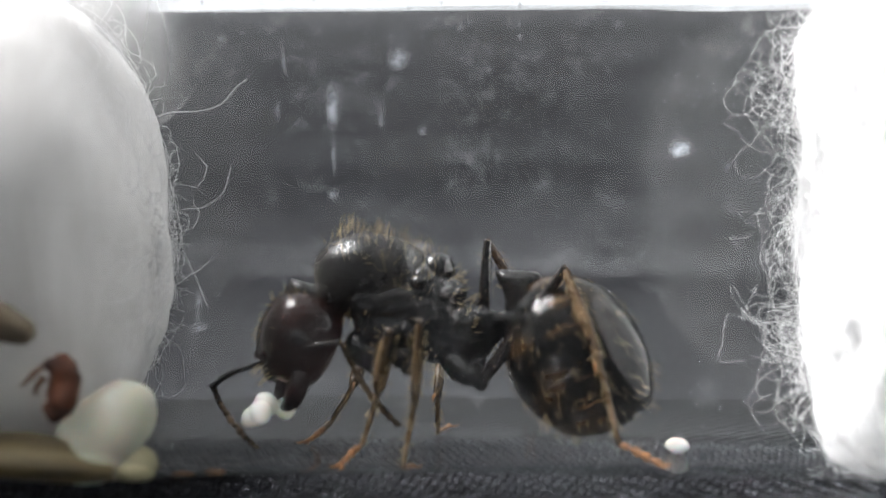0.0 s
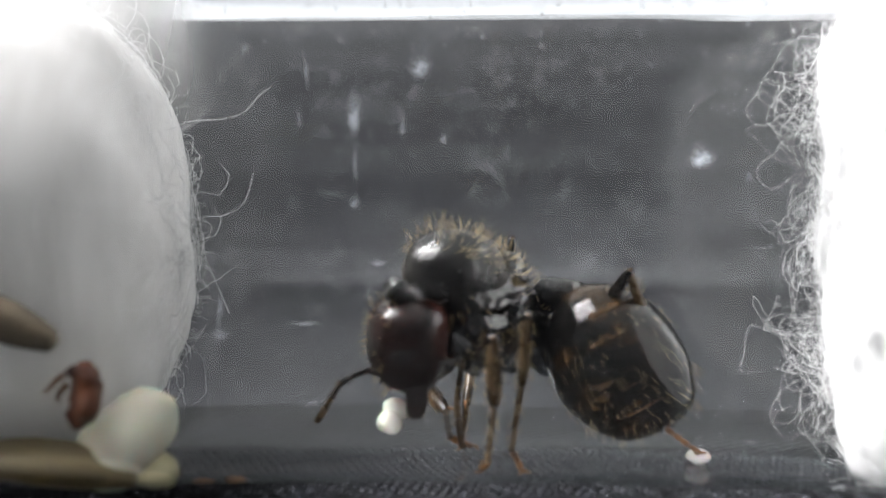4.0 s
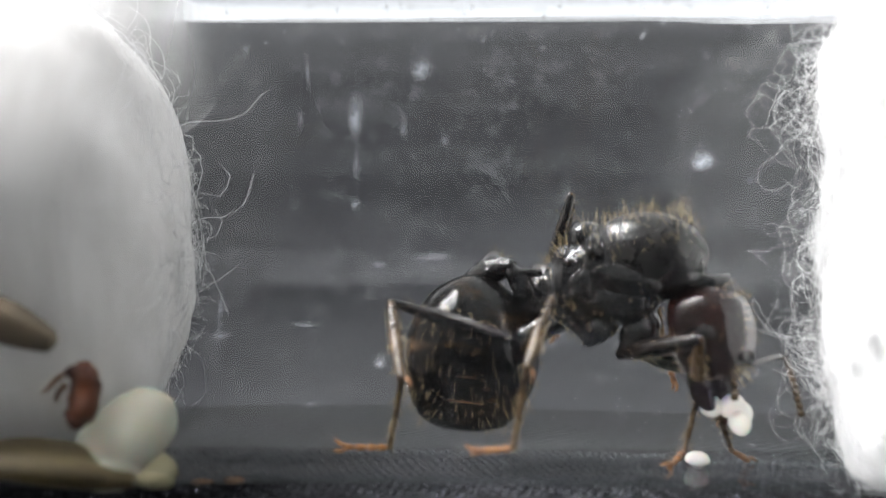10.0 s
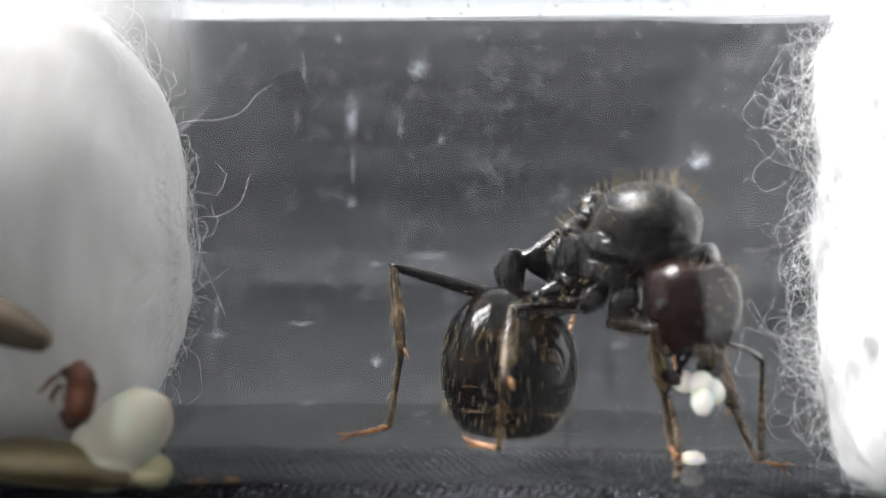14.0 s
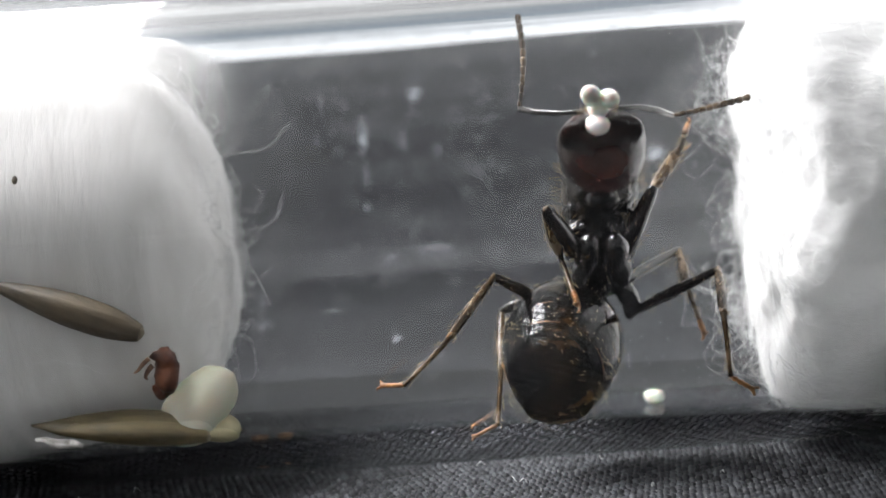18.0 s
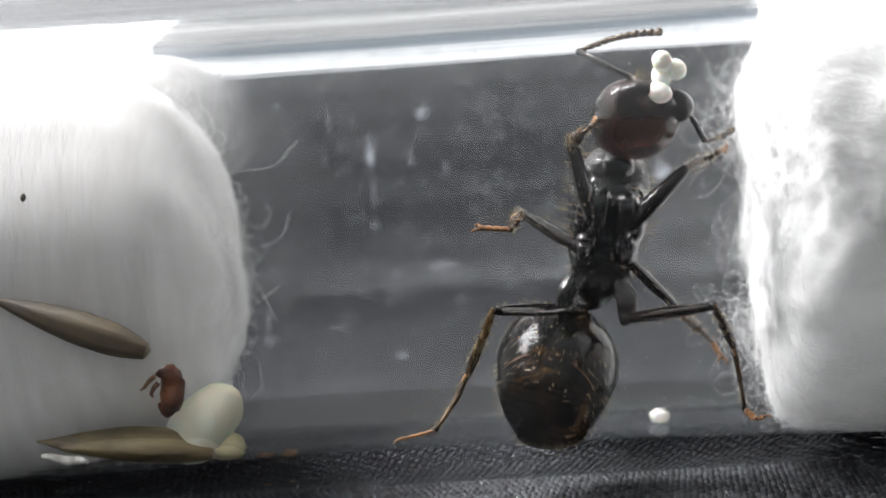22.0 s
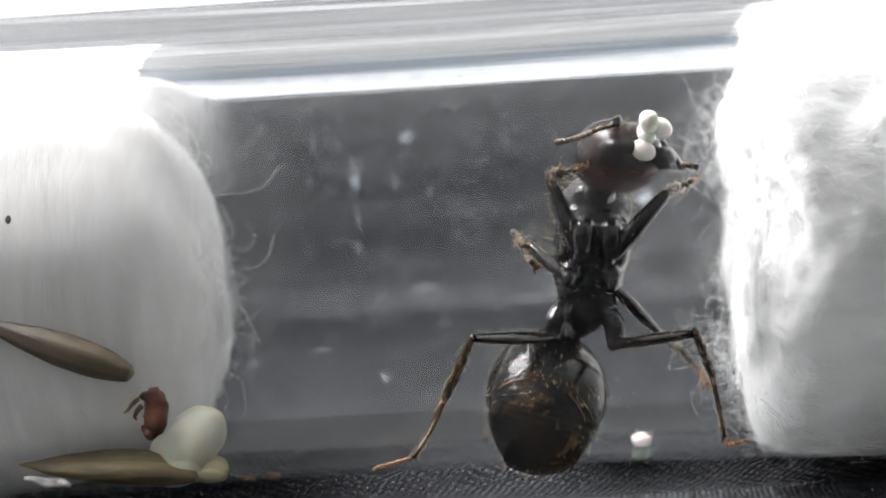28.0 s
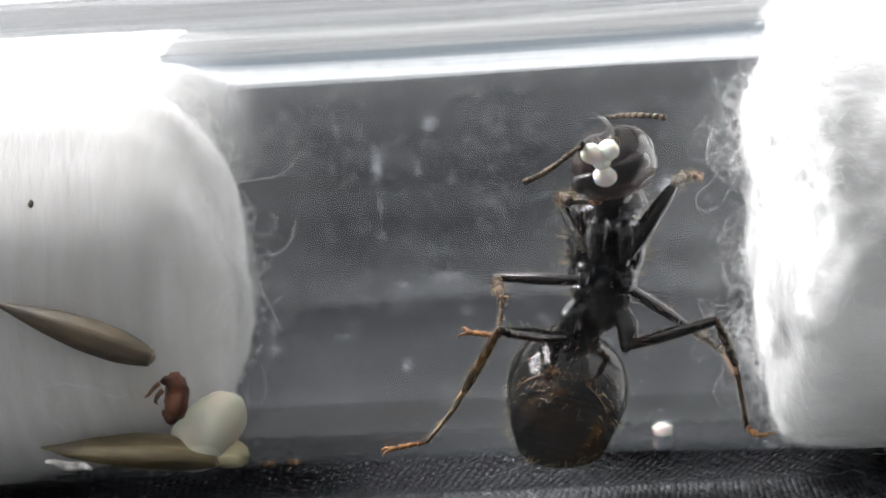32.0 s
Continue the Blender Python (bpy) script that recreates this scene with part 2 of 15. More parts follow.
link(COTTON_THIN, tm, "Value", COTTON_THIN.node_tree.nodes["Principled BSDF"], "Alpha")
FIBRE = material("cotton_fibre", (0.9, 0.9, 0.9), 0.5, spec=0.3)
# a fibre lets the light from behind it through
glow_through = add(FIBRE, "ShaderNodeBsdfTranslucent", Color=(0.92, 0.92, 0.92, 1))
both_sides = add(FIBRE, "ShaderNodeMixShader", Fac=0.45)
link(FIBRE, FIBRE.node_tree.nodes["Principled BSDF"], "BSDF", both_sides, 1)
link(FIBRE, glow_through, "BSDF", both_sides, 2)
link(FIBRE, both_sides, "Shader", FIBRE.node_tree.nodes["Material Output"], "Surface")


def stain_film(name, most):
    """A dried film that thins out towards its edge and breaks up in patches."""
    m = mottled(material(name, (0.6, 0.62, 0.66), 0.7), (0.48, 0.51, 0.56), (0.7, 0.73, 0.8), (4, 4, 4))
    tc = m.node_tree.nodes.new("ShaderNodeTexCoord")
    mid = add(m, "ShaderNodeMapping", Location=(-1, 0, -1), Scale=(2, 0, 2))
    link(m, tc, "Generated", mid, "Vector")
    away = m.node_tree.nodes.new("ShaderNodeVectorMath")
    away.operation = "LENGTH"
    link(m, mid, "Vector", away, 0)
    rim = add(m, "ShaderNodeMapRange", From_Min=0.15, From_Max=1.0, To_Min=most, To_Max=0.0)
    rim.interpolation_type = "SMOOTHSTEP"
    link(m, away, "Value", rim, "Value")
    patch = add(m, "ShaderNodeTexNoise", Scale=1.0, Detail=4.0, Roughness=0.65)
    link(m, coords(m, (4, 3, 3)), "Vector", patch, "Vector")
    thick = add(m, "ShaderNodeMapRange", From_Min=0.3, From_Max=0.62, To_Min=0.25, To_Max=1.25)
    link(m, patch, "Fac", thick, "Value")
    both = m.node_tree.nodes.new("ShaderNodeMath")
    both.operation = "MULTIPLY"
    link(m, rim, "Result", both, 0)
    link(m, thick, "Result", both, 1)
    link(m, both, "Value", m.node_tree.nodes["Principled BSDF"], "Alpha")
    return m


STAIN, STAIN_THICK = stain_film("lime_stain", 0.3), stain_film("thick_lime_stain", 0.75)
DUST = material("pale_dust", (0.6, 0.63, 0.68), 0.8)
DUST.node_tree.nodes["Principled BSDF"].inputs["Alpha"].default_value = 0.16
# grey streaks painted over the tube's top in place of its reflections
REFLECTION_STREAK = material("reflection_streak", (0.2, 0.205, 0.215), 0.6, spec=0.2)
kn = add(REFLECTION_STREAK, "ShaderNodeTexNoise", Scale=1.0, Detail=5.0, Roughness=0.7)
link(REFLECTION_STREAK, coords(REFLECTION_STREAK, (0.025, 1.5, 1.5)), "Vector", kn, "Vector")
km = add(REFLECTION_STREAK, "ShaderNodeMapRange", From_Min=0.42, From_Max=0.7, To_Min=0.0, To_Max=0.6)
link(REFLECTION_STREAK, kn, "Fac", km, "Value")
link(REFLECTION_STREAK, km, "Result", REFLECTION_STREAK.node_tree.nodes["Principled BSDF"], "Alpha")

SMEAR_BANDS = material("glass_smear_bands", (0.75, 0.77, 0.8), 0.7, spec=0.2)
sn = add(SMEAR_BANDS, "ShaderNodeTexNoise", Scale=1.0, Detail=6.0, Roughness=0.62)
link(SMEAR_BANDS, coords(SMEAR_BANDS, (0.035, 0.9, 0.9)), "Vector", sn, "Vector")
sn2 = add(SMEAR_BANDS, "ShaderNodeTexNoise", Scale=1.0, Detail=9.0, Roughness=0.72)
link(SMEAR_BANDS, coords(SMEAR_BANDS, (0.5, 0.9, 0.9)), "Vector", sn2, "Vector")
sm = add(SMEAR_BANDS, "ShaderNodeMapRange", From_Min=0.36, From_Max=0.72, To_Min=0.03, To_Max=0.2)
sq = SMEAR_BANDS.node_tree.nodes.new("ShaderNodeMath")
sq.operation = "MULTIPLY"
sp = add(SMEAR_BANDS, "ShaderNodeMapRange", From_Min=0.35, From_Max=0.68, To_Min=0.3, To_Max=1.8)
link(SMEAR_BANDS, sn, "Fac", sm, "Value")
link(SMEAR_BANDS, sn2, "Fac", sp, "Value")
link(SMEAR_BANDS, sm, "Result", sq, 0)
link(SMEAR_BANDS, sp, "Result", sq, 1)
# pale bands of light painted into the film by height, none near the floor
sz = SMEAR_BANDS.node_tree.nodes.new("ShaderNodeSeparateXYZ")
link(SMEAR_BANDS, coords(SMEAR_BANDS, (1, 1, 1)), "Vector", sz, "Vector")
level = add(SMEAR_BANDS, "ShaderNodeMapRange", From_Min=5.0, From_Max=15.0, To_Min=0.0, To_Max=1.0)
link(SMEAR_BANDS, sz, "Z", level, "Value")
fade = SMEAR_BANDS.node_tree.nodes.new("ShaderNodeValToRGB")
for at, v in ((0.05, 0.0), (0.09, 0.8), (0.13, 0.7), (0.19, 0.4), (0.5, 0.5), (0.8, 0.35), (1.0, 0.25)):
    e = fade.color_ramp.elements.new(at)
    e.color = (v, v, v, 1)
fade.color_ramp.elements.remove(fade.color_ramp.elements[-1])
link(SMEAR_BANDS, level, "Result", fade, "Fac")
sf = SMEAR_BANDS.node_tree.nodes.new("ShaderNodeMath")
sf.operation = "MULTIPLY"
link(SMEAR_BANDS, sq, "Value", sf, 0)
link(SMEAR_BANDS, fade, "Color", sf, 1)
# dried dust in soft blotches, thicker towards the top
dn = add(SMEAR_BANDS, "ShaderNodeTexNoise", Scale=1.0, Detail=4.0, Roughness=0.6)
link(SMEAR_BANDS, coords(SMEAR_BANDS, (1.7, 1.5, 1.5)), "Vector", dn, "Vector")
dm = add(SMEAR_BANDS, "ShaderNodeMapRange", From_Min=0.55, From_Max=0.78, To_Min=0.0, To_Max=0.26)
link(SMEAR_BANDS, dn, "Fac", dm, "Value")
dz = add(SMEAR_BANDS, "ShaderNodeMapRange", From_Min=3.0, From_Max=14.0, To_Min=0.3, To_Max=1.0)
link(SMEAR_BANDS, sz, "Z", dz, "Value")
dx, da = SMEAR_BANDS.node_tree.nodes.new("ShaderNodeMath"), SMEAR_BANDS.node_tree.nodes.new("ShaderNodeMath")
dx.operation, da.operation = "MULTIPLY", "ADD"
link(SMEAR_BANDS, dm, "Result", dx, 0)
link(SMEAR_BANDS, dz, "Result", dx, 1)
link(SMEAR_BANDS, sf, "Value", da, 0)
link(SMEAR_BANDS, dx, "Value", da, 1)
link(SMEAR_BANDS, da, "Value", SMEAR_BANDS.node_tree.nodes["Principled BSDF"], "Alpha")

GLASS = bpy.data.materials.new("tube_glass")
GLASS.use_nodes = True
GLASS.node_tree.nodes.clear()
gl = add(GLASS, "ShaderNodeBsdfGlass", Roughness=0.0, IOR=1.47, Color=(0.985, 0.99, 0.992, 1))
go = GLASS.node_tree.nodes.new("ShaderNodeOutputMaterial")
wave = add(GLASS, "ShaderNodeTexNoise", Scale=1.0, Detail=3.0)
link(GLASS, coords(GLASS, (0.03, 1.3, 1.3)), "Vector", wave, "Vector")
drawn = add(GLASS, "ShaderNodeBump", Strength=0.25, Distance=0.02 * MM)
link(GLASS, wave, "Fac", drawn, "Height")
link(GLASS, drawn, "Normal", gl, "Normal")
link(GLASS, gl, "BSDF", go, "Surface")


def twill(name, dark, light):
    """Black twill: slanted yarn ridges crossed by finer threads, with lint."""
    m = material(name, dark, 0.85, spec=0.2)
    b = m.node_tree.nodes["Principled BSDF"]
    mp = coords(m, (1, 1, 1))
    mp.inputs["Rotation"].default_value = (0, 0, radians(38))
    w1 = add(m, "ShaderNodeTexWave", Scale=0.85, Distortion=1.2, Detail=2.0, Detail_Scale=2.0)
    w2 = add(m, "ShaderNodeTexWave", Scale=1.9, Distortion=2.0, Detail=2.0)
    w2.bands_direction = "Y"
    nz = add(m, "ShaderNodeTexNoise", Scale=0.35, Detail=6.0)
    for n in (w1, w2, nz):
        link(m, mp, "Vector", n, "Vector")
    mul = m.node_tree.nodes.new("ShaderNodeMath")
    mul.operation = "MULTIPLY"
    link(m, w1, "Fac", mul, 0)
    link(m, w2, "Fac", mul, 1)
    rp = m.node_tree.nodes.new("ShaderNodeValToRGB")
    rp.color_ramp.elements[0].position, rp.color_ramp.elements[1].position = 0.05, 0.75
    rp.color_ramp.elements[0].color, rp.color_ramp.elements[1].color = (*dark, 1), (*light, 1)
    link(m, mul, "Value", rp, "Fac")
    mx = m.node_tree.nodes.new("ShaderNodeMixRGB")
    mx.blend_type = "MULTIPLY"
    mx.inputs["Fac"].default_value = 0.5
    link(m, rp, "Color", mx, "Color1")
    link(m, nz, "Color", mx, "Color2")
    link(m, mx, "Color", b, "Base Color")
    bp = add(m, "ShaderNodeBump", Strength=0.9, Distance=0.15 * MM)
    link(m, mul, "Value", bp, "Height")
    link(m, bp, "Normal", b, "Normal")
    return m


FELT = mottled(material("dark_felt", (0.03, 0.031, 0.034), 0.9, spec=0.15), (0.02, 0.0206, 0.023), (0.034, 0.035, 0.0385), (0.05, 0.3, 0.3), bump=0.3, bump_scale=(2, 2, 2), dist=0.05)
CLOTH = twill("black_twill", (0.005, 0.0052, 0.0064), (0.022, 0.023, 0.026))


YARN = material("black_yarn", (0.03, 0.031, 0.034), 0.7, spec=0.25)
yi = YARN.node_tree.nodes.new("ShaderNodeNewGeometry")
yr = YARN.node_tree.nodes.new("ShaderNodeValToRGB")
yr.color_ramp.elements[0].color, yr.color_ramp.elements[1].color = (0.007, 0.0074, 0.009, 1), (0.043, 0.0455, 0.052, 1)
link(YARN, yi, "Random Per Island", yr, "Fac")
link(YARN, yr, "Color", YARN.node_tree.nodes["Principled BSDF"], "Base Color")
yn = add(YARN, "ShaderNodeTexNoise", Scale=1.0, Detail=3.0)
link(YARN, coords(YARN, (6, 22, 12)), "Vector", yn, "Vector")
yb = add(YARN, "ShaderNodeBump", Strength=0.7, Distance=0.03 * MM)
link(YARN, yn, "Fac", yb, "Height")
link(YARN, yb, "Normal", YARN.node_tree.nodes["Principled BSDF"], "Normal")


# ---- mesh helpers ----
def grid_mesh(rings, closed=True, caps=True):
    """A bmesh through rings of points, all of the same count, in millimetres."""
    bm = bmesh.new()
    vs = [[bm.verts.new((p[0] * MM, p[1] * MM, p[2] * MM)) for p in r] for r in rings]
    n = len(rings[0])
    for a, b in zip(vs, vs[1:]):
        for i in range(n if closed else n - 1):
            j = (i + 1) % n
            bm.faces.new((a[i], a[j], b[j], b[i]))
    if caps and closed:
        bm.faces.new(list(reversed(vs[0])))
        bm.faces.new(vs[-1])
    bmesh.ops.recalc_face_normals(bm, faces=bm.faces)
    for f in bm.faces:
        f.smooth = True
    return bm


def loft(rows, n=24, power=2.0):
    """Rings along x: rows of (x, half width, z top, z bottom)."""
    rings = []
    for x, w, zt, zb in rows:
        ring = []
        for i in range(n):
            a = 2 * math.pi * i / n
            c, s = math.cos(a), math.sin(a)
            c, s = math.copysign(abs(c) ** (2 / power), c), math.copysign(abs(s) ** (2 / power), s)
            ring.append((x, w * c, (zt + zb) / 2 + (zt - zb) / 2 * s))
        rings.append(ring)
    return grid_mesh(rings)


def spline(rows, steps):
    """Catmull-Rom through rows of numbers."""
    out = []
    p = [rows[0], *rows, rows[-1]]
    for k in range(1, len(p) - 2):
        for s in range(steps):
            u = s / steps
            out.append(tuple(0.5 * (2 * b + (c - a) * u + (2 * a - 5 * b + 4 * c - d) * u * u + (3 * b - a - 3 * c + d) * u ** 3)
                             for a, b, c, d in zip(p[k - 1], p[k], p[k + 1], p[k + 2])))
    out.append(tuple(rows[-1]))
    return out


def tube_along(path, radii, n=8):
    """A round tube along points, in millimetres."""
    path = [Vector(p) for p in path]
    rings, side = [], None
    for i, p in enumerate(path):
        d = (path[min(i + 1, len(path) - 1)] - path[max(i - 1, 0)]).normalized()
        if side is None:
            side = d.orthogonal().normalized()
        side = (side - d * side.dot(d)).normalized()
        up = d.cross(side)
        r = radii[i] if hasattr(radii, "__len__") else radii
        rings.append([p + (side * math.cos(2 * math.pi * k / n) + up * math.sin(2 * math.pi * k / n)) * r for k in range(n)])
    return grid_mesh(rings)


def blob(rx, ry, rz, lumps=0.0, freq=1.0, seed=0, n=20, m=12):
    rings = []
    for i in range(m + 1):
        th = math.pi * min(max(i / m, 0.012), 0.988)
        ring = []
        for j in range(n):
            a = 2 * math.pi * j / n
            v = Vector((math.cos(th), math.sin(th) * math.cos(a), math.sin(th) * math.sin(a)))
            k = 1 + lumps * noise.noise(v * freq + Vector((seed * 7.3, seed, 0)))
            ring.append((v.x * rx * k, v.y * ry * k, v.z * rz * k))
        rings.append(ring)
    return grid_mesh(rings)


def moved(bm, m):
    """The bmesh under a pose given in millimetres."""
    m = m.copy()
    m.translation = m.translation * MM
    bmesh.ops.transform(bm, matrix=m, verts=bm.verts)
    return bm


def merged(*bms):
    out = bmesh.new()
    for b in bms:
        me = bpy.data.meshes.new("piece")
        b.to_mesh(me)
        out.from_mesh(me)
        bpy.data.meshes.remove(me)
        b.free()
    return out


def mesh_object(name, bm, mat):
    me = bpy.data.meshes.new(name)
    bm.to_mesh(me)
    bm.free()
    me.materials.append(mat)
    return new(name, me)


def part(name, bm, mat, parent, label=""):
    ob = mesh_object(name, bm, mat)
    ob.parent = parent
    return tagged(ob, label) if label else ob


def thing(name, at, label, category, group="", kind=""):
    ob = new(name)
    ob.empty_display_size = MM
    ob.matrix_world = pose(*[v * MM for v in at])
    return tagged(ob, label, category, group, kind)


def strands(paths, radius):
    """Thin three-sided fibres along many paths, in one bmesh."""
    verts, faces = [], []
    for path in paths:
        path = [Vector(p) for p in path]
        for i, p in enumerate(path):
            d = (path[min(i + 1, len(path) - 1)] - path[max(i - 1, 0)]).normalized()
            s = d.orthogonal().normalized()
            u = d.cross(s)
            r = radius * (1.0 if 0 < i < len(path) - 1 else 0.5)
            for k in range(3):
                a = 2.0944 * k
                verts.append(tuple((p + (s * math.cos(a) + u * math.sin(a)) * r) * MM))
            if i:
                b = len(verts) - 6
                for k in range(3):
                    q = (k + 1) % 3
                    faces.append((b + k, b + q, b + 3 + q, b + 3 + k))
    me = bpy.data.meshes.new("strands")
    me.from_pydata(verts, [], faces)
    bm = bmesh.new()
    bm.from_mesh(me)
    bpy.data.meshes.remove(me)
    for f in bm.faces:
        f.smooth = True
    return bm


rnd = random.Random(5)

# ---- the cloth, the tube ----
def cloth():
    """One sheet of black twill on the table, and a second cloth behind the tube."""
    ys = [-96, -80, -60, -40, -30, -24, -20, -16, -13, -11, -9, -7, -5, -3, -1, 1, 3, 5, 7, 9, 11, 13, 15, 17, 19, 21, 23, 25, 28, 32, 40, 60, 80]
    xs = [-120, -80, -50, -36] + [-30 + 1.5 * i for i in range(45)] + [42, 56, 80, 120]

    def height(x, y):
        flat = 0.15 if abs(y) < 5 else 1.0
        return 0.18 * noise.noise(Vector((x * 0.12, y * 0.16, 0))) * flat - 0.05
    bm = grid_mesh([[(x, y, height(x, y)) for x in xs] for y in ys], closed=False)
    for f in bm.faces:
        if f.normal.z < 0:
            f.normal_flip()
    tagged(mesh_object("ground", bm, CLOTH), "black twill cloth under the tube", "cloth", kind="structure")

    # the yarn floats of the twill, row beside row, where the cloth lies near
    def float_at(cx, cy, turn, along, across, tall):
        base, n = len(verts), 6
        for size, up in ((1.0, -0.02), (0.72, tall * 0.72)):
            for q in range(n):
                u, v = along * size * math.cos(q * math.pi / 3), across * size * math.sin(q * math.pi / 3)
                px_, py_ = cx + u * math.cos(turn) - v * math.sin(turn), cy + u * math.sin(turn) + v * math.cos(turn)
                verts.append((px_ * MM, py_ * MM, (height(cx, cy) + up) * MM))
        verts.append((cx * MM, cy * MM, (height(cx, cy) + tall) * MM))
        for q in range(n):
            r = (q + 1) % n
            faces.append((base + q, base + r, base + n + r, base + n + q))
            faces.append((base + n + q, base + n + r, base + 2 * n))
    verts, faces, slant = [], [], radians(35)
    for row in range(-60, 64):
        for k in range(-110, 111):
            along, across = k * 0.235 + (row % 2) * 0.1 + rnd.gauss(0, 0.012), row * 0.37 + rnd.gauss(0, 0.012)
            x, y = along * math.cos(slant) - across * math.sin(slant) + 3, along * math.sin(slant) + across * math.cos(slant) - 5
            if -14 < x < 20 and -13.5 < y < 3.5:
                float_at(x, y, slant + 0.12 + rnd.gauss(0, 0.05), 0.125, 0.135, 0.13 + rnd.gauss(0, 0.012))
    me = bpy.data.meshes.new("yarns")
    me.from_pydata(verts, [], faces)
    me.polygons.foreach_set("use_smooth", [True] * len(me.polygons))
    me.materials.append(YARN)
    tagged(new("yarns", me), "black yarns of the twill weave", "yarn", kind="stuff")

    # a softer dark cloth heaped up behind the tube
    def heap(x, y):
        rise = 19.6 * math.exp(-((y - 24) / 6.5) ** 2) - 0.5
        return rise + 0.03 * rise * noise.noise(Vector((x * 0.12, y * 0.16, 0)))
    hs = [11 + i * 0.8 for i in range(34)]
    bm = grid_mesh([[(x, y, heap(x, y)) for x in [-116, -90, -60, *range(-44, 50, 4), 60, 90, 116]] for y in hs], closed=False)
    for f in bm.faces:
        if f.normal.z < 0:
            f.normal_flip()
    tagged(mesh_object("backdrop", bm, FELT), "soft dark cloth heaped behind the tube", "cloth", kind="structure")


cloth()


def glass_tube():
    n = 96
    rings = []
    for x, r in ((-46, R_IN), (-46, R_IN), (46, R_IN), (46.4, R_IN + 0.3), (46.4, R_OUT - 0.3), (46, R_OUT), (-46, R_OUT), (-46.4, R_OUT - 0.3), (-46.4, R_IN + 0.3), (-46, R_IN)):
        rings.append([(x, r * math.cos(2 * math.pi * i / n), AXIS_Z + 0.04 + r * math.sin(2 * math.pi * i / n)) for i in range(n)])
    bm = grid_mesh(rings[1:], caps=False)
    bmesh.ops.remove_doubles(bm, verts=bm.verts, dist=1e-7)
    bmesh.ops.recalc_face_normals(bm, faces=bm.faces)
    ob = thing("glass_tube", (0, 0, 0), "clear glass test tube lying on black cloth", "test tube")
    barrel = part("barrel", bm, GLASS, ob, "clear glass barrel with faint smears")
    barrel.visible_shadow = False
    film = [[(x, (R_IN - 0.012) * math.cos(u), AXIS_Z + 0.04 + (R_IN - 0.012) * math.sin(u)) for x in (-14, -8, -2, 4, 10, 16, 22)] for u in [radians(-62 + 4 * k) for k in range(33)]]
    part("wipe_film", grid_mesh(film, closed=False), SMEAR_BANDS, ob, "faint horizontal wipe marks and painted light bands on the rear glass").visible_shadow = False
    top_streaks = [[(x, (R_OUT + 0.012) * math.cos(u), AXIS_Z + 0.04 + (R_OUT + 0.012) * math.sin(u)) for x in range(-14, 23, 4)] for u in [radians(84 + 4 * k) for k in range(15)]]
    part("wipe_film", grid_mesh(top_streaks, closed=False), REFLECTION_STREAK, ob, "dull painted reflection streaks along the top of the glass").visible_shadow = False
    lip = [[(46.5 + 0.35 * math.cos(u), (R_OUT - 0.45 + 0.35 * math.sin(u)) * math.cos(2 * math.pi * i / n), AXIS_Z + 0.04 + (R_OUT - 0.45 + 0.35 * math.sin(u)) * math.sin(2 * math.pi * i / n)) for i in range(n)] for u in [2 * math.pi * k / 10 for k in range(11)]]
    rim = grid_mesh(lip, caps=False)
    bmesh.ops.remove_doubles(rim, verts=rim.verts, dist=1e-7)
    part("rim", rim, GLASS, ob, "rounded glass lip").visible_shadow = False
    return ob


glass_tube()


# ---- cotton ----
def wall_limit(y, z, r=R_IN - 0.08):
    d = math.hypot(y, z - AXIS_Z)
    k = min(1.0, r / d) if d > 0 else 1.0
    return y * k, AXIS_Z + (z - AXIS_Z) * k


def plug(profile, end, toward, lumps, seed, n=72, low=0.0, shoulder=0.0, slope=0.0, fine=0.0):
    """A wad of cotton filling the tube: rows of (distance from its end, radius). toward: -1 where it goes off to lower x. slope: how far its far side draws back."""
    rings = []
    for d, r in profile:
        ring = []
        for i in range(n):
            a = 2 * math.pi * i / n
            q = Vector((d * 0.3, math.cos(a) * r * 0.3, math.sin(a) * r * 0.3 + seed * 9))
            k = lumps * noise.noise(q * 1.2) + lumps * 0.5 * noise.noise(q * 3.1) + fine * noise.noise(q * 9.0) + fine * 0.6 * noise.noise(q * 19.0)
            y, z = r * math.cos(a), AXIS_Z + r * math.sin(a) - low * (1 - min(1, r / 6.95) ** 2)
            back = slope * max(0.0, y) * max(0.0, 1 - d / 8)
            y, z = wall_limit(y * (1 + 0.12 * k), z + (z - AXIS_Z) * 0.12 * k)
            ring.append((end + toward * (d - k + back + shoulder * max(0.0, math.sin(a - 0.4)) ** 2 * min(1.0, r / 6.95) ** 8), y, z))
        rings.append(ring)
    return grid_mesh(rings)


def fuzz(bm, count, toward, length, front):
    """Short fine fibres standing out of a wad where it faces along x."""
    bm.normal_update()
    roots = [v for v in bm.verts if v.normal.x * toward > 0.15 and v.co.y / MM > front]
    paths = []
    for k in range(count):
        v = rnd.choice(roots)
        p = v.co / MM + Vector((0, rnd.gauss(0, 0.2), rnd.gauss(0, 0.2)))
        w = (v.normal + Vector((rnd.gauss(0, 0.5), rnd.gauss(0, 0.7), rnd.gauss(0, 0.9)))).normalized()
        pts, bend = [], Vector((rnd.gauss(0, 0.25), rnd.gauss(0, 0.3), rnd.gauss(0, 0.3)))
        step = length * rnd.uniform(0.3, 1.0) / 6
        for s in range(7):
            y, z = wall_limit(p.y, p.z + 1.05, 6.9)
            pts.append((p.x, y, z - 1.05))
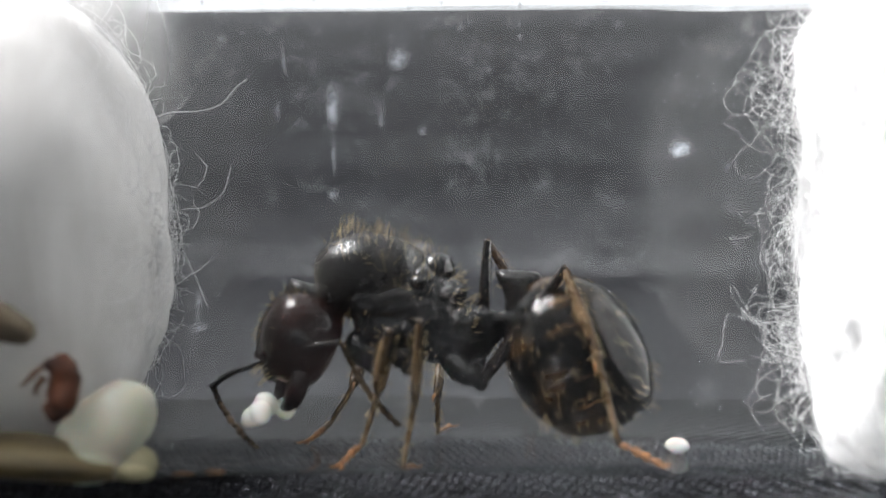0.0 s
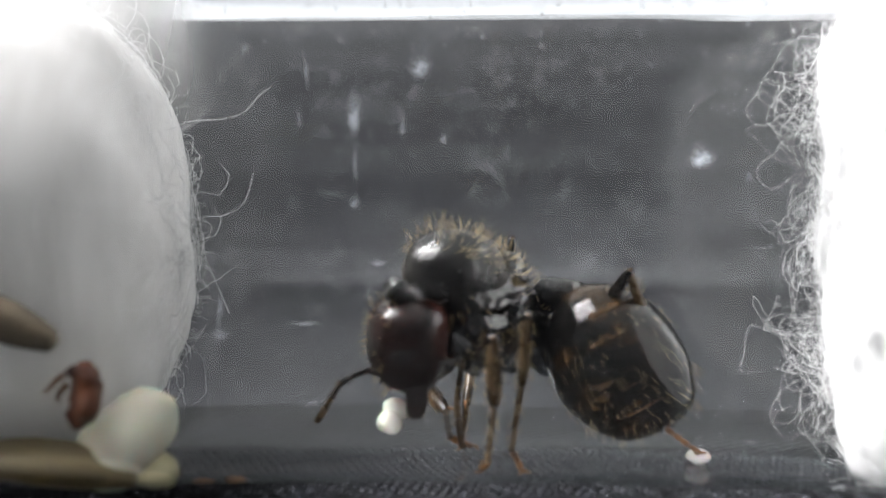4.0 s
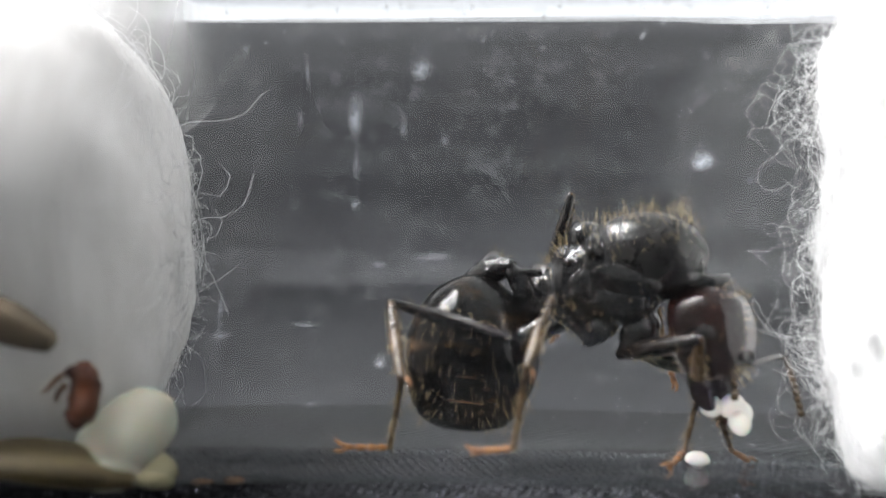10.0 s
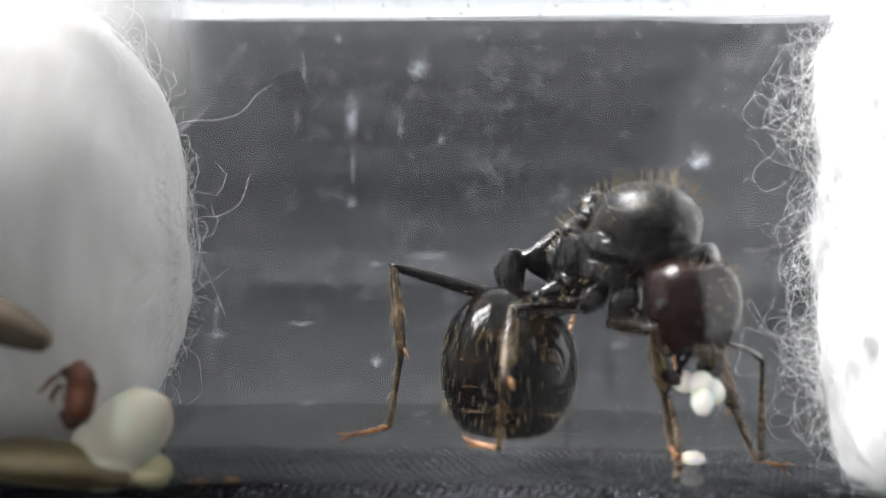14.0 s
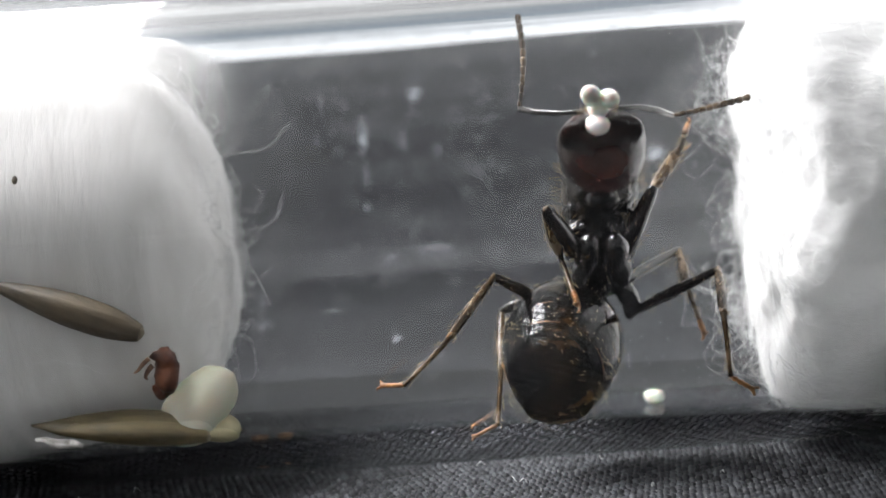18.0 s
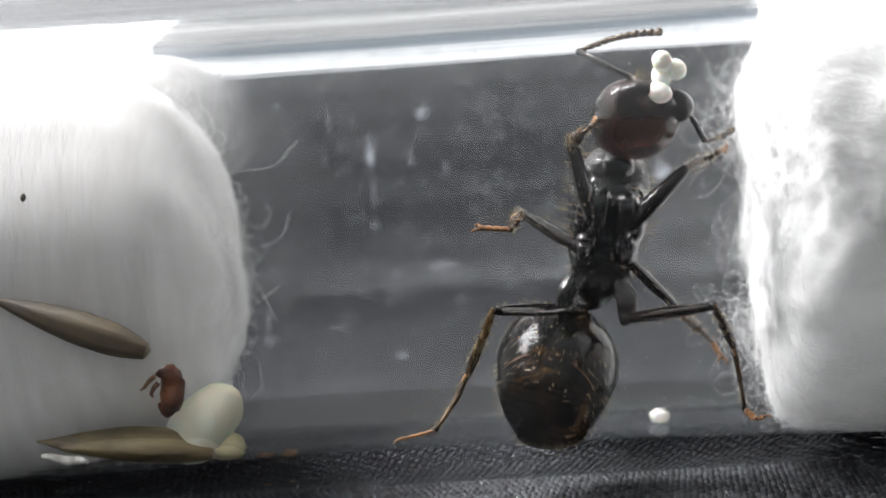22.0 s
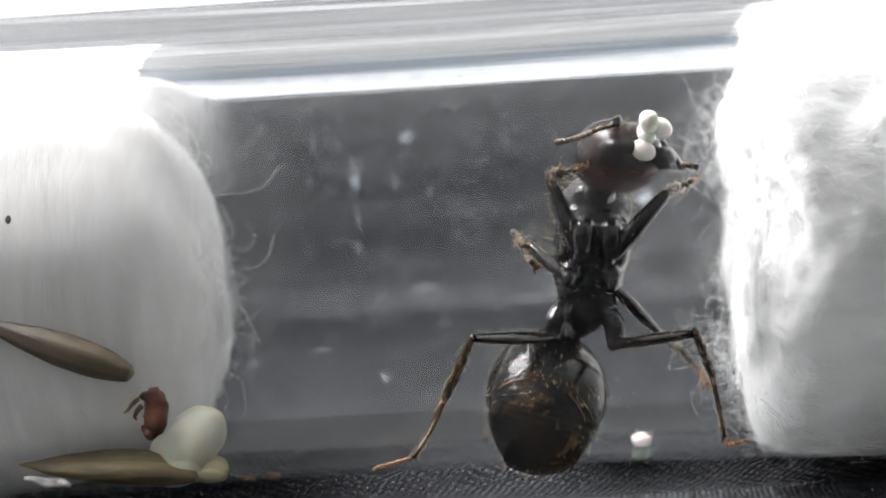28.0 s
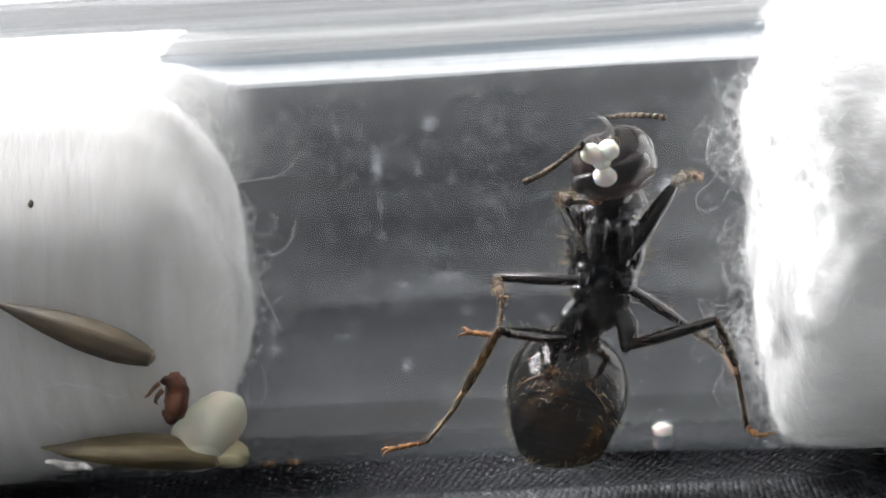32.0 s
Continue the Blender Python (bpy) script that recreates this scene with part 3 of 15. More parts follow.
            w = (w + bend + Vector((rnd.gauss(0, 0.15), rnd.gauss(0, 0.15), rnd.gauss(0, 0.15)))).normalized()
            p = p + w * step
        paths.append(pts)
    return paths


def dome(r):
    return 0.046 * r * r + 5.0 * (r / 6.95) ** 12


def wad_left():
    ob = thing("cotton_plug", (-16, 0, 1.05), "smooth packed white cotton plug filling the tube", "cotton plug")
    prof = [(dome(r), r) for r in (0.2, 0.7, 1.2, 1.8, 2.4, 3.0, 3.6, 4.2, 4.7, 5.2, 5.6, 6.0, 6.3, 6.55, 6.75, 6.87, 6.95)]
    prof += [(7.5 + i * 1.5, 6.95) for i in range(1, 22)]
    base = Matrix.Translation((16 * MM, 0, -1.05 * MM))
    b = plug(prof, -3.55, -1, 0.22, 3, low=1.35, shoulder=4.4)
    bmesh.ops.transform(b, matrix=base, verts=b.verts)
    for v in b.verts:
        if v.co.y < 0:
            v.co.y *= 0.84
    down = fuzz(b, 900, 1, 0.7, -2.5)
    part("wad", b, COTTON_WET, ob)
    tagged(part("down", strands(down, 0.0038), FIBRE, ob, "short fine down of cotton"), kind="stuff")
    # a soft lobe against the rear glass
    lobe = blob(3.6, 3.2, 3.0, 0.12, 1.6, 4, 48, 32)
    for v in lobe.verts:
        x, y, z = v.co / MM
        y, z = wall_limit(y + 4.6, z + 12.4)
        v.co = Vector((x - 6.75 - 0.1 * (z - 12.4) ** 2 * (z < 12.4), y, z)) * MM
    bmesh.ops.transform(lobe, matrix=base, verts=lobe.verts)
    part("rear_lobe", lobe, COTTON_THIN, ob, "soft grey lobe of cotton against the rear glass")
    paths = []
    for k in range(1000):
        a = rnd.uniform(0, 2 * math.pi)
        r = 6.9 * math.sqrt(rnd.random())
        if r * math.cos(a) < -2.2 and k % 12:
            continue
        d, th = dome(r), math.atan(0.092 * r + 8.6 * (r / 6.95) ** 11)
        p = Vector((-3.55 - d, r * math.cos(a) * (0.84 if math.cos(a) < 0 else 1), AXIS_Z + r * math.sin(a) - 1.35 * (1 - (r / 6.95) ** 2)))
        out = Vector((math.cos(th), math.sin(th) * math.cos(a) * 0.6, math.sin(th) * math.sin(a) * 0.6)).normalized()
        t = Vector((-math.sin(th), math.cos(th) * math.cos(a), math.cos(th) * math.sin(a))) * rnd.choice((-1, 1)) + Vector((0, -math.sin(a), math.cos(a))) * rnd.uniform(-0.7, 0.7)
        t.normalize()
        pts, w = [], out * rnd.uniform(0.02, 0.2) + t
        lift = rnd.uniform(0.0, 0.1) + (0.3 * rnd.random() if k % 4 == 0 else 0)
        for s in range(rnd.randint(6, 12)):
            y, z = wall_limit(p.y, p.z)
            q = min(6.95, math.hypot(y / (0.84 if y < 0 else 1), z - AXIS_Z + 1.0))
            p.x = min(p.x, -3.5 - dome(q) + lift * (1 + 0.3 * s))
            pts.append((p.x, y, z))
            w = (w + Vector((rnd.gauss(0, 0.35), rnd.gauss(0, 0.35), rnd.gauss(0, 0.35))) - out * 0.1).normalized()
            p = p + w * 0.24
        paths.append(pts)
    # the long loose hairs that stand out into the tube
    for pts in (
        [(-3.9, -0.2, 9.9), (-3.3, -0.3, 10.1), (-2.6, -0.2, 10.15), (-2.1, 0, 10.35), (-1.75, 0.1, 10.8), (-1.5, 0.2, 11.0)],
        [(-3.5, -0.5, 7.4), (-3.0, -0.5, 7.7), (-2.5, -0.4, 7.75), (-2.05, -0.3, 8.1), (-1.85, -0.2, 8.8)],
        [(-3.5, -0.6, 7.5), (-3.0, -0.7, 7.3), (-2.9, -0.8, 6.7), (-2.6, -0.8, 6.0), (-2.35, -0.7, 5.3)],
        [(-3.6, -0.2, 7.1), (-3.2, -0.2, 7.6), (-2.85, -0.3, 7.5), (-2.95, -0.4, 7.1), (-3.3, -0.4, 6.9)],
        [(-3.6, 0.4, 7.0), (-3.1, 0.3, 6.5), (-3.15, 0.2, 6.1), (-2.95, 0.1, 5.9)],
        [(-4.4, -0.4, 10.9), (-4.2, -0.3, 11.4), (-4.3, -0.2, 11.9), (-4.35, 0, 12.3)],
        [(-4.0, 0.2, 10.3), (-3.8, 0.1, 10.9), (-3.95, 0.1, 11.3)],
        [(-4.3, 0.3, 11.0), (-4.05, 0.2, 11.5), (-4.2, 0.2, 12.1), (-4.6, 0.1, 12.5), (-4.9, 0.1, 12.4)],
        [(-4.6, 0.0, 11.6), (-4.35, 0.0, 12.2), (-4.5, 0.1, 12.8), (-4.9, 0.2, 13.1)],
        [(-4.8, -0.2, 12.0), (-4.45, -0.2, 12.3), (-4.4, -0.1, 11.9), (-4.1, 0.0, 11.2)],
        [(-5.0, 0.1, 12.4), (-4.7, 0.1, 12.9), (-4.75, 0.2, 13.4), (-5.1, 0.2, 13.6)],
        [(-3.75, -0.3, 8.9), (-3.35, -0.3, 9.2), (-3.3, -0.2, 9.7), (-3.6, -0.1, 9.8)],
    ):
        paths.append(spline(pts, 6))
    f = strands(paths, 0.0058)
    bmesh.ops.transform(f, matrix=base, verts=f.verts)
    tagged(part("fibres", f, FIBRE, ob), kind="stuff")


wad_left()


def wad_right():
    ob = thing("cotton_plug", (24, 0, 1.05), "loose fluffy white cotton plug with curled fibres", "cotton plug")
    base = Matrix.Translation((-24 * MM, 0, -1.05 * MM))
    prof = spline([(0.0, 0.3), (0.02, 1.2), (0.06, 2.2), (0.12, 3.2), (0.2, 4.2), (0.32, 5.1), (0.5, 5.9), (0.8, 6.5), (1.4, 6.85), (2.4, 6.92)] + [(3.4 + 1.0 * i, 6.92) for i in range(12)], 4) + [(16 + 2 * i, 6.92) for i in range(5)]
    b = plug(prof, 11.72, 1, 0.36, 8, n=150, slope=0.36, fine=0.1)
    bmesh.ops.transform(b, matrix=base, verts=b.verts)
    down = fuzz(b, 2600, -1, 0.95, -2.6)
    # combed fibres lying on the side of the wad, against the glass
    b.normal_update()
    skin = [v for v in b.verts if v.co.y < 0.001 and v.co.x < -0.004]
    mat = []
    for k in range(8000):
        v = rnd.choice(skin)
        p, w = v.co / MM + v.normal * 0.03, Vector((rnd.gauss(0, 1), rnd.gauss(0, 1), rnd.gauss(0, 1)))
        bend = Vector((rnd.gauss(0, 0.3), rnd.gauss(0, 0.3), rnd.gauss(0, 0.3)))
        pts = []
        for q in range(8):
            y, z = wall_limit(p.y, p.z + 1.05, 6.965)
            pts.append((p.x, y, z - 1.05))
            w = w + bend + Vector((rnd.gauss(0, 0.2), rnd.gauss(0, 0.2), rnd.gauss(0, 0.2)))
            w = (w - v.normal * w.dot(v.normal) + v.normal * 0.05).normalized()
            p = p + w * 0.16
        mat.append(pts)
    tagged(part("combed_fibres", strands(mat, 0.0055), FIBRE, ob, "matted white cotton fibres"), kind="stuff")
    part("wad", b, COTTON, ob)
    tagged(part("down", strands(down, 0.0032), FIBRE, ob, "short fine down of cotton"), kind="stuff")
    paths = []
    for k in range(330):
        a, r = rnd.uniform(0, 2 * math.pi), 6.3 * math.sqrt(rnd.random())
        if math.cos(a) * r < -2.6:
            continue
        p = Vector((12.6 + (r / 6.9) ** 4 * 1.2, r * math.cos(a), AXIS_Z + r * math.sin(a)))
        w = Vector((-1, rnd.gauss(0, 0.8), rnd.gauss(0, 0.9))).normalized()
        axis = Vector((rnd.gauss(0, 0.6), rnd.gauss(0, 1.6), rnd.gauss(0, 0.6))).normalized()
        curl, reach = rnd.uniform(0.02, 0.45) * rnd.choice((-1, 1)), rnd.uniform(0.1, 1.1) ** 3
        pts = []
        for s in range(rnd.randint(16, 40)):
            y, z = wall_limit(p.y, p.z, 6.9)
            pts.append((p.x, y, z))
            w = (Matrix.Rotation(curl + rnd.gauss(0, 0.3), 3, axis) @ w + Vector((rnd.gauss(0, 0.2), rnd.gauss(0, 0.2), rnd.gauss(0, 0.2)))).normalized()
            p = p + w * 0.17
            if p.x < 12.2 - reach:
                w.x = abs(w.x)
        paths.append(pts)
    # tangles that hang out of the wad
    for c, rad, count in (((11.7, -0.6, 4.3), 1.2, 46), ((11.5, 0.0, 10.4), 0.85, 30), ((11.8, -0.2, 7.0), 0.6, 12), ((12.1, -0.5, 3.2), 1.0, 30), ((12.0, 0.1, 11.8), 0.7, 10)):
        for k in range(count):
            p = Vector(c) + Vector((rnd.gauss(0, 0.4), rnd.gauss(0, 0.4), rnd.gauss(0, 0.45))) * rad
            axis = Vector((rnd.gauss(0, 0.5), 1, rnd.gauss(0, 0.5))).normalized()
            w = Vector((rnd.gauss(0, 1), rnd.gauss(0, 0.4), rnd.gauss(0, 1))).normalized()
            curl = rnd.uniform(0.02, 0.45) * rnd.choice((-1, 1))
            pts = []
            for s in range(rnd.randint(20, 46)):
                y, z = wall_limit(p.y, p.z, 6.9)
                pts.append((p.x, y, z))
                pull = (Vector(c) - p) * (0.12 / rad)
                w = (Matrix.Rotation(curl + rnd.gauss(0, 0.28), 3, axis) @ w + pull + Vector((0, rnd.gauss(0, 0.2), 0))).normalized()
                p = p + w * 0.17
            paths.append(pts)
    for pts in (
        [(11.9, -0.4, 10.3), (11.3, -0.4, 10.8), (10.7, -0.4, 10.75), (10.55, -0.4, 10.4), (10.5, -0.4, 10.1)],
        [(11.9, -0.5, 5.6), (11.2, -0.6, 5.3), (10.6, -0.6, 5.3), (10.3, -0.6, 5.1), (10.6, -0.6, 4.8), (11.4, -0.6, 4.9)],
        [(12.0, -0.5, 4.6), (11.5, -0.6, 4.0), (10.9, -0.7, 3.9), (10.4, -0.7, 4.05)],
        [(11.4, -0.9, 4.2), (11.0, -1.0, 3.4), (11.05, -1.0, 2.7), (11.3, -1.1, 2.2), (11.55, -1.1, 1.9)],
        [(12.0, 0.3, 8.6), (11.2, 0.2, 8.2), (10.95, 0.2, 7.8), (11.2, 0.2, 7.3), (11.8, 0.2, 7.0)],
        [(11.9, 0.3, 7.2), (11.0, 0.2, 6.9), (10.85, 0.2, 6.2), (11.2, 0.1, 5.8)],
        [(12.3, 0.6, 12.3), (11.4, 0.6, 12.2), (10.8, 0.6, 12.1)],
    ):
        paths.append(spline(pts, 7))
    f = strands(paths, 0.0034)
    bmesh.ops.transform(f, matrix=base, verts=f.verts)
    tagged(part("fibres", f, FIBRE, ob), kind="stuff")


wad_right()

# ---- brood, seeds and litter in the tube ----
def floor_z(y):
    return AXIS_Z + 0.04 - math.sqrt((R_IN - 0.02) ** 2 - y * y)


def seed(at, turn, length, width, mat, name, label, notch):
    ob = thing(name, at, label, "seed", "seeds in the tube")
    ob.matrix_world = pose(*[v * MM for v in at], *turn)
    rows = spline([(-0.5, 0.02, 0.01, -0.01), (-0.4, 0.1, 0.09, -0.08), (-0.2, 0.3, 0.26, -0.22), (0.05, 0.46, 0.4, -0.34), (0.28, 0.46, 0.4, -0.34), (0.42, 0.32, 0.3, -0.26), (0.5, 0.22, 0.2, -0.18)], 5)
    rows = [(x * length, max(w, 0.01) * width, t * width, b * width) for x, w, t, b in rows]
    bm = loft(rows, 20, 2.2)
    for v in bm.verts:
        k = 1 + 0.06 * math.cos(9 * math.atan2(v.co.z, v.co.y))
        v.co.y, v.co.z = v.co.y * k, v.co.z * k
    part("husk", bm, mat, ob)
    part("stalk_scar", moved(blob(0.16, 0.2 * width, 0.17 * width, 0.2, 2), pose(length * 0.5 - 0.06, 0, 0)), SEED_TIP, ob, "pale blunt end of the seed")
    if notch:
        pts = [(length * (0.2 + 0.05 * i), -0.47 * width, 0.05 * math.sin(i)) for i in range(6)]
        part("rib", tube_along(pts, [0.02, 0.045, 0.05, 0.05, 0.045, 0.02]), SEED_PALE, ob)
    return ob


seed((-7.2, -5.7, 6.05), (0, 22, 4), 4.6, 1.15, SEED, "grass_seed", "brown dried grass seed lying against the cotton", False)
pale = seed((-6.2, -4.4, 2.66), (0, 7, 3), 4.9, 1.3, SEED_PALE, "grass_seed", "olive-brown grass seed lying at the foot of the cotton", False)

flake = thing("papery_flake", (-7.75, -4.9, 2.3), "white papery flake under a seed", "husk flake")
fl = grid_mesh([[(-0.75 + 0.22 * i, 0.1 * math.sin(i * 2.1), 0.06 * math.sin(i * 1.7) + s * (0.4 + 0.25 * i if i < 4 else 1.8 - 0.2 * i)) for i in range(7)] for s in (-0.17, 0.0, 0.17)], closed=False)
bmesh.ops.solidify(fl, geom=fl.faces[:], thickness=0.02 * MM)
part("flake", moved(fl, pose(0, 0, 0, 0, 16, 0)), HUSK_WHITE, flake)

larvae = []
for at, r, turn, lab in (((-4.0, -3.9, 3.04), (1.24, 0.8, 0.78), (0, -36, 4), "cream-white plump larva lying on a seed beside the cotton"),
                         ((-3.5, -4.0, 2.5), (0.62, 0.42, 0.33), (0, 8, 0), "small yellowish larva at the end of a seed")):
    ob = thing("larva", at, lab, "larva", "larvae beside the cotton")
    ob.matrix_world = pose(*[v * MM for v in at], *turn)
    rx, ry, rz = r
    bm = blob(rx, ry, rz, 0.09, 1.5, len(larvae) + 2, 28, 20)
    for v in bm.verts:
        k = 1 + 0.012 * math.cos(v.co.x / MM * 16)
        v.co.y, v.co.z = v.co.y * k, v.co.z * k
    part("body", bm, LARVA_DULL if rx < 0.7 else LARVA, ob)
    part("mouth", moved(blob(0.07, 0.05, 0.05), pose(rx * 0.97, 0, 0.02)), SEED_PALE, ob)
    larvae.append(ob)

def ragged(bm, amount, freq, seed=0):
    """Small dents and lumps, as on broken things."""
    for v in bm.verts:
        v.co += Vector([amount * MM * noise.noise(v.co / MM * freq + Vector((seed, 9 * k, 0))) for k in range(3)])
    return bm


shard = thing("beetle_shard", (-4.68, -5.0, 4.2), "curled red-brown piece of an insect shell", "insect shell")
shard.matrix_world = pose(-4.7 * MM, -5.0 * MM, 4.1 * MM, 0, 0, 0)
arc = [(0.3 * math.cos(a) - 0.12, 0.05 * math.sin(3 * a), 0.5 * math.sin(a)) for a in [2.0 - 0.3 * i for i in range(12)]]
part("shell", ragged(tube_along(spline(arc, 2), [v for v in [0.12, 0.22, 0.29, 0.35, 0.38, 0.38, 0.36, 0.36, 0.38, 0.34, 0.24, 0.12] for _ in (0, 1)][:23], 16), 0.09, 3.5), SHARD, shard)
part("lobe", ragged(moved(blob(0.3, 0.26, 0.24, 0.3, 2.0, 3), pose(-0.02, -0.02, -0.52, 0, 30, 0)), 0.12, 3.0, 4), SHARD, shard)
part("leg", tube_along([(-0.35, -0.1, 0.45), (-0.55, -0.15, 0.3), (-0.72, -0.15, 0.12), (-0.85, -0.15, 0.06)], [0.08, 0.07, 0.05, 0.03]), CRUMB, shard, "orange-brown broken leg")
part("leg", tube_along([(-0.25, -0.15, 0.25), (-0.42, -0.2, 0.08), (-0.5, -0.2, -0.08), (-0.42, -0.2, -0.15)], [0.09, 0.08, 0.06, 0.03]), CRUMB, shard, "orange-brown broken leg")

for piece in shard.children:
    piece.data.transform(Matrix.Diagonal((0.86, 0.86, 0.86, 1)))
loose = thing("egg", (8.85, 0.7, floor_z(0.7) + 0.23), "single white ant egg lying on the glass", "egg")
part("shell", blob(0.31, 0.25, 0.24, 0.05), EGGSHELL, loose)

for x, y, s in ((-2.75, -2.0, (0.24, 0.16, 0.1)), (-1.95, -2.2, (0.21, 0.18, 0.15))):
    ob = thing("crumb", (x, y, floor_z(y) + s[2] * 0.8), "reddish-brown crumb on the floor of the tube", "crumb", "crumbs in the tube")
    part("grain", blob(*s, 0.5, 2.4, x), CRUMB, ob)

speck = thing("dark_speck", (-8.05, -5.75, 9.38), "tiny dark speck on the cotton", "speck")
part("grain", blob(0.075, 0.04, 0.11, 0.3, 2), SEED, speck)


# ---- dried water stains and one painted reflection on the rear glass ----
def stain(x, z, w, h, k, label="whitish dried water stain or painted reflection on the rear glass"):
    y = math.sqrt((R_IN - 0.015) ** 2 - (z - AXIS_Z) ** 2)
    ob = thing("water_stain", (x, y, z), label, "stain", "stains on the glass")
    n = 18
    ring = []
    for r in (0.0, 0.5, 1.0):
        row = []
        for i in range(n):
            a = 2 * math.pi * i / n
            q = r * (1 + 0.45 * noise.noise(Vector((math.cos(a) * 1.6, math.sin(a) * 1.6, k * 3.1))))
            px_, pz = w * q * math.cos(a), h * q * math.sin(a)
            zz = z + pz
            yy = math.sqrt(max((R_IN - 0.02 - 0.03 * (1 - r)) ** 2 - (zz - AXIS_Z) ** 2, 0.01))
            row.append((px_, yy - y, pz))
        ring.append(row)
    part("film", grid_mesh(ring, caps=False), STAIN_THICK if k in (0, 3, 15) else STAIN, ob)
    return ob


# the patch at x 9.85 paints a blurred pale reflection, the others are stains
for k, (x, z, w, h) in enumerate(((0.0, 11.0, 0.27, 0.75), (-0.05, 9.6, 0.12, 0.9), (-0.08, 8.3, 0.25, 0.28), (1.85, 12.35, 0.34, 0.42), (1.35, 10.7, 0.14, 0.5),
                                  (2.5, 10.3, 0.17, 0.28), (-1.3, 12.3, 0.1, 0.6), (-3.85, 4.9, 0.13, 0.75), (-3.75, 4.1, 0.3, 0.2), (-1.4, 4.45, 0.55, 0.1),
                                  (2.1, 6.55, 0.75, 0.22), (0.6, 6.3, 0.3, 0.2), (0.75, 3.3, 0.22, 0.2), (-1.0, 2.2, 0.42, 0.07), (-2.9, 12.9, 0.14, 0.16),
                                  (9.85, 9.6, 0.46, 0.44), (11.2, 9.0, 0.2, 0.2), (3.6, 13.2, 0.12, 0.14), (5.2, 12.9, 0.14, 0.1), (-1.6, 10.9, 0.12, 0.34))):
    stain(x, z, w, h, k)

for k in range(26):
    stain(rnd.uniform(-3.5, 11.5), rnd.uniform(12.2, 14.0), rnd.uniform(0.03, 0.09), rnd.uniform(0.03, 0.09), 40 + k, "tiny whitish water spot on the rear glass")

# dust on the upper rear glass
specks = []
for k in range(46):
    x, z = rnd.uniform(-4, 12), 14.3 - 2.6 * rnd.random() ** 1.6
    s, y = rnd.uniform(0.02, 0.08), math.sqrt((R_IN - 0.03) ** 2 - (z - AXIS_Z) ** 2)
    specks.append(moved(blob(s * rnd.uniform(0.6, 1.3), 0.012, s, 0.5, 2, k, 8, 5), pose(x, y, z)))
tagged(mesh_object("dust", merged(*specks), DUST), "fine pale dust specks on the upper rear glass", "dust", kind="stuff")

# lint on the cloth
paths = []
for k in range(46):
    x, y = rnd.uniform(-14, 18), rnd.uniform(-11, -1.5) if k % 3 else rnd.uniform(2, 8)
    l, a, bend = rnd.uniform(0.08, 0.35) * (2.5 if k % 23 == 0 else 1), rnd.uniform(0, 6.28), rnd.uniform(-0.5, 0.5)
    pts = []
    for q in range(7):
        pts.append((x, y, 0.16 + 0.12 * math.sin(q * 0.5)))
        a += bend + rnd.gauss(0, 0.2)
        x, y = x + l / 6 * math.cos(a), y + l / 6 * math.sin(a)
    paths.append(pts)
tagged(mesh_object("lint", strands(paths, 0.0055), FIBRE), "tiny pale lint fibres scattered on the cloth", "lint", kind="stuff")


# ---- the ant ----
moving = {}


def loft_at(rows, x, a):
    """The point and the outward way on a loft of rows at x and angle a."""
    rows = sorted(rows)
    xs = [r[0] for r in rows]
    w, zt, zb = (float(np.interp(x, xs, [r[i] for r in rows])) for i in (1, 2, 3))
    p = Vector((x, w * math.cos(a), (zt + zb) / 2 + (zt - zb) / 2 * math.sin(a)))
    o = Vector((0, math.cos(a) / max(w, 0.1), math.sin(a) / max((zt - zb) / 2, 0.1))).normalized()
    return p, o


def hairs(rows, count, xr, ar, length, lean, radius=0.008):
    paths = []
    for k in range(count):
        x, a = rnd.uniform(*xr), radians(rnd.uniform(*ar))
        p, o = loft_at(rows, x, a)
        d = (o + Vector((lean + rnd.gauss(0, 0.25), rnd.gauss(0, 0.25), rnd.gauss(0, 0.25)))).normalized()
        l = length * rnd.uniform(0.5, 1.2)
        paths.append([p - o * 0.03, p + d * l * 0.55, p + d * l + Vector((lean * 0.12, 0, 0))])
    return strands(paths, radius)


def limb(rows, n=12):
    return loft(spline(rows, 4), n)


ant = thing("ant", (0, 0, 0), "glossy black queen ant with golden bristles and brown legs", "ant")
moving["ant"] = ant

THORAX = spline([(2.2, 0.12, 0.72, 0.42), (2.08, 0.55, 1.12, 0.1), (1.8, 0.88, 1.42, -0.3), (1.3, 1.06, 1.6, -0.62), (0.6, 1.14, 1.64, -0.9), (-0.1, 1.12, 1.58, -1.06),
                 (-0.7, 1.04, 1.42, -1.12), (-1.15, 0.98, 1.2, -1.12), (-1.35, 0.92, 0.95, -1.12), (-1.75, 0.8, 0.62, -1.05), (-2.05, 0.6, 0.22, -0.92), (-2.3, 0.3, -0.1, -0.7), (-2.4, 0.12, -0.25, -0.55)], 4)
def sclerite(at, radii, turn, lumps, ridges, seed, n=40, m=28, square=1.0):
    """One plate of the body: a rounded, slightly squared form with fine ridges across it."""
    rings = []
    for i in range(m + 1):
        th = math.pi * min(max(i / m, 0.01), 0.99)
        ring = []
        for j in range(n):
            a = 2 * math.pi * j / n
            v = Vector((math.cos(th), math.sin(th) * math.cos(a), math.sin(th) * math.sin(a)))
            v = Vector([math.copysign(abs(c) ** square, c) for c in v])
            k = 1 + lumps * noise.noise(v * 2.2 + Vector((seed * 5.1, 0, seed))) + lumps * 0.4 * noise.noise(v * 6.0 + Vector((seed, 2, 0)))
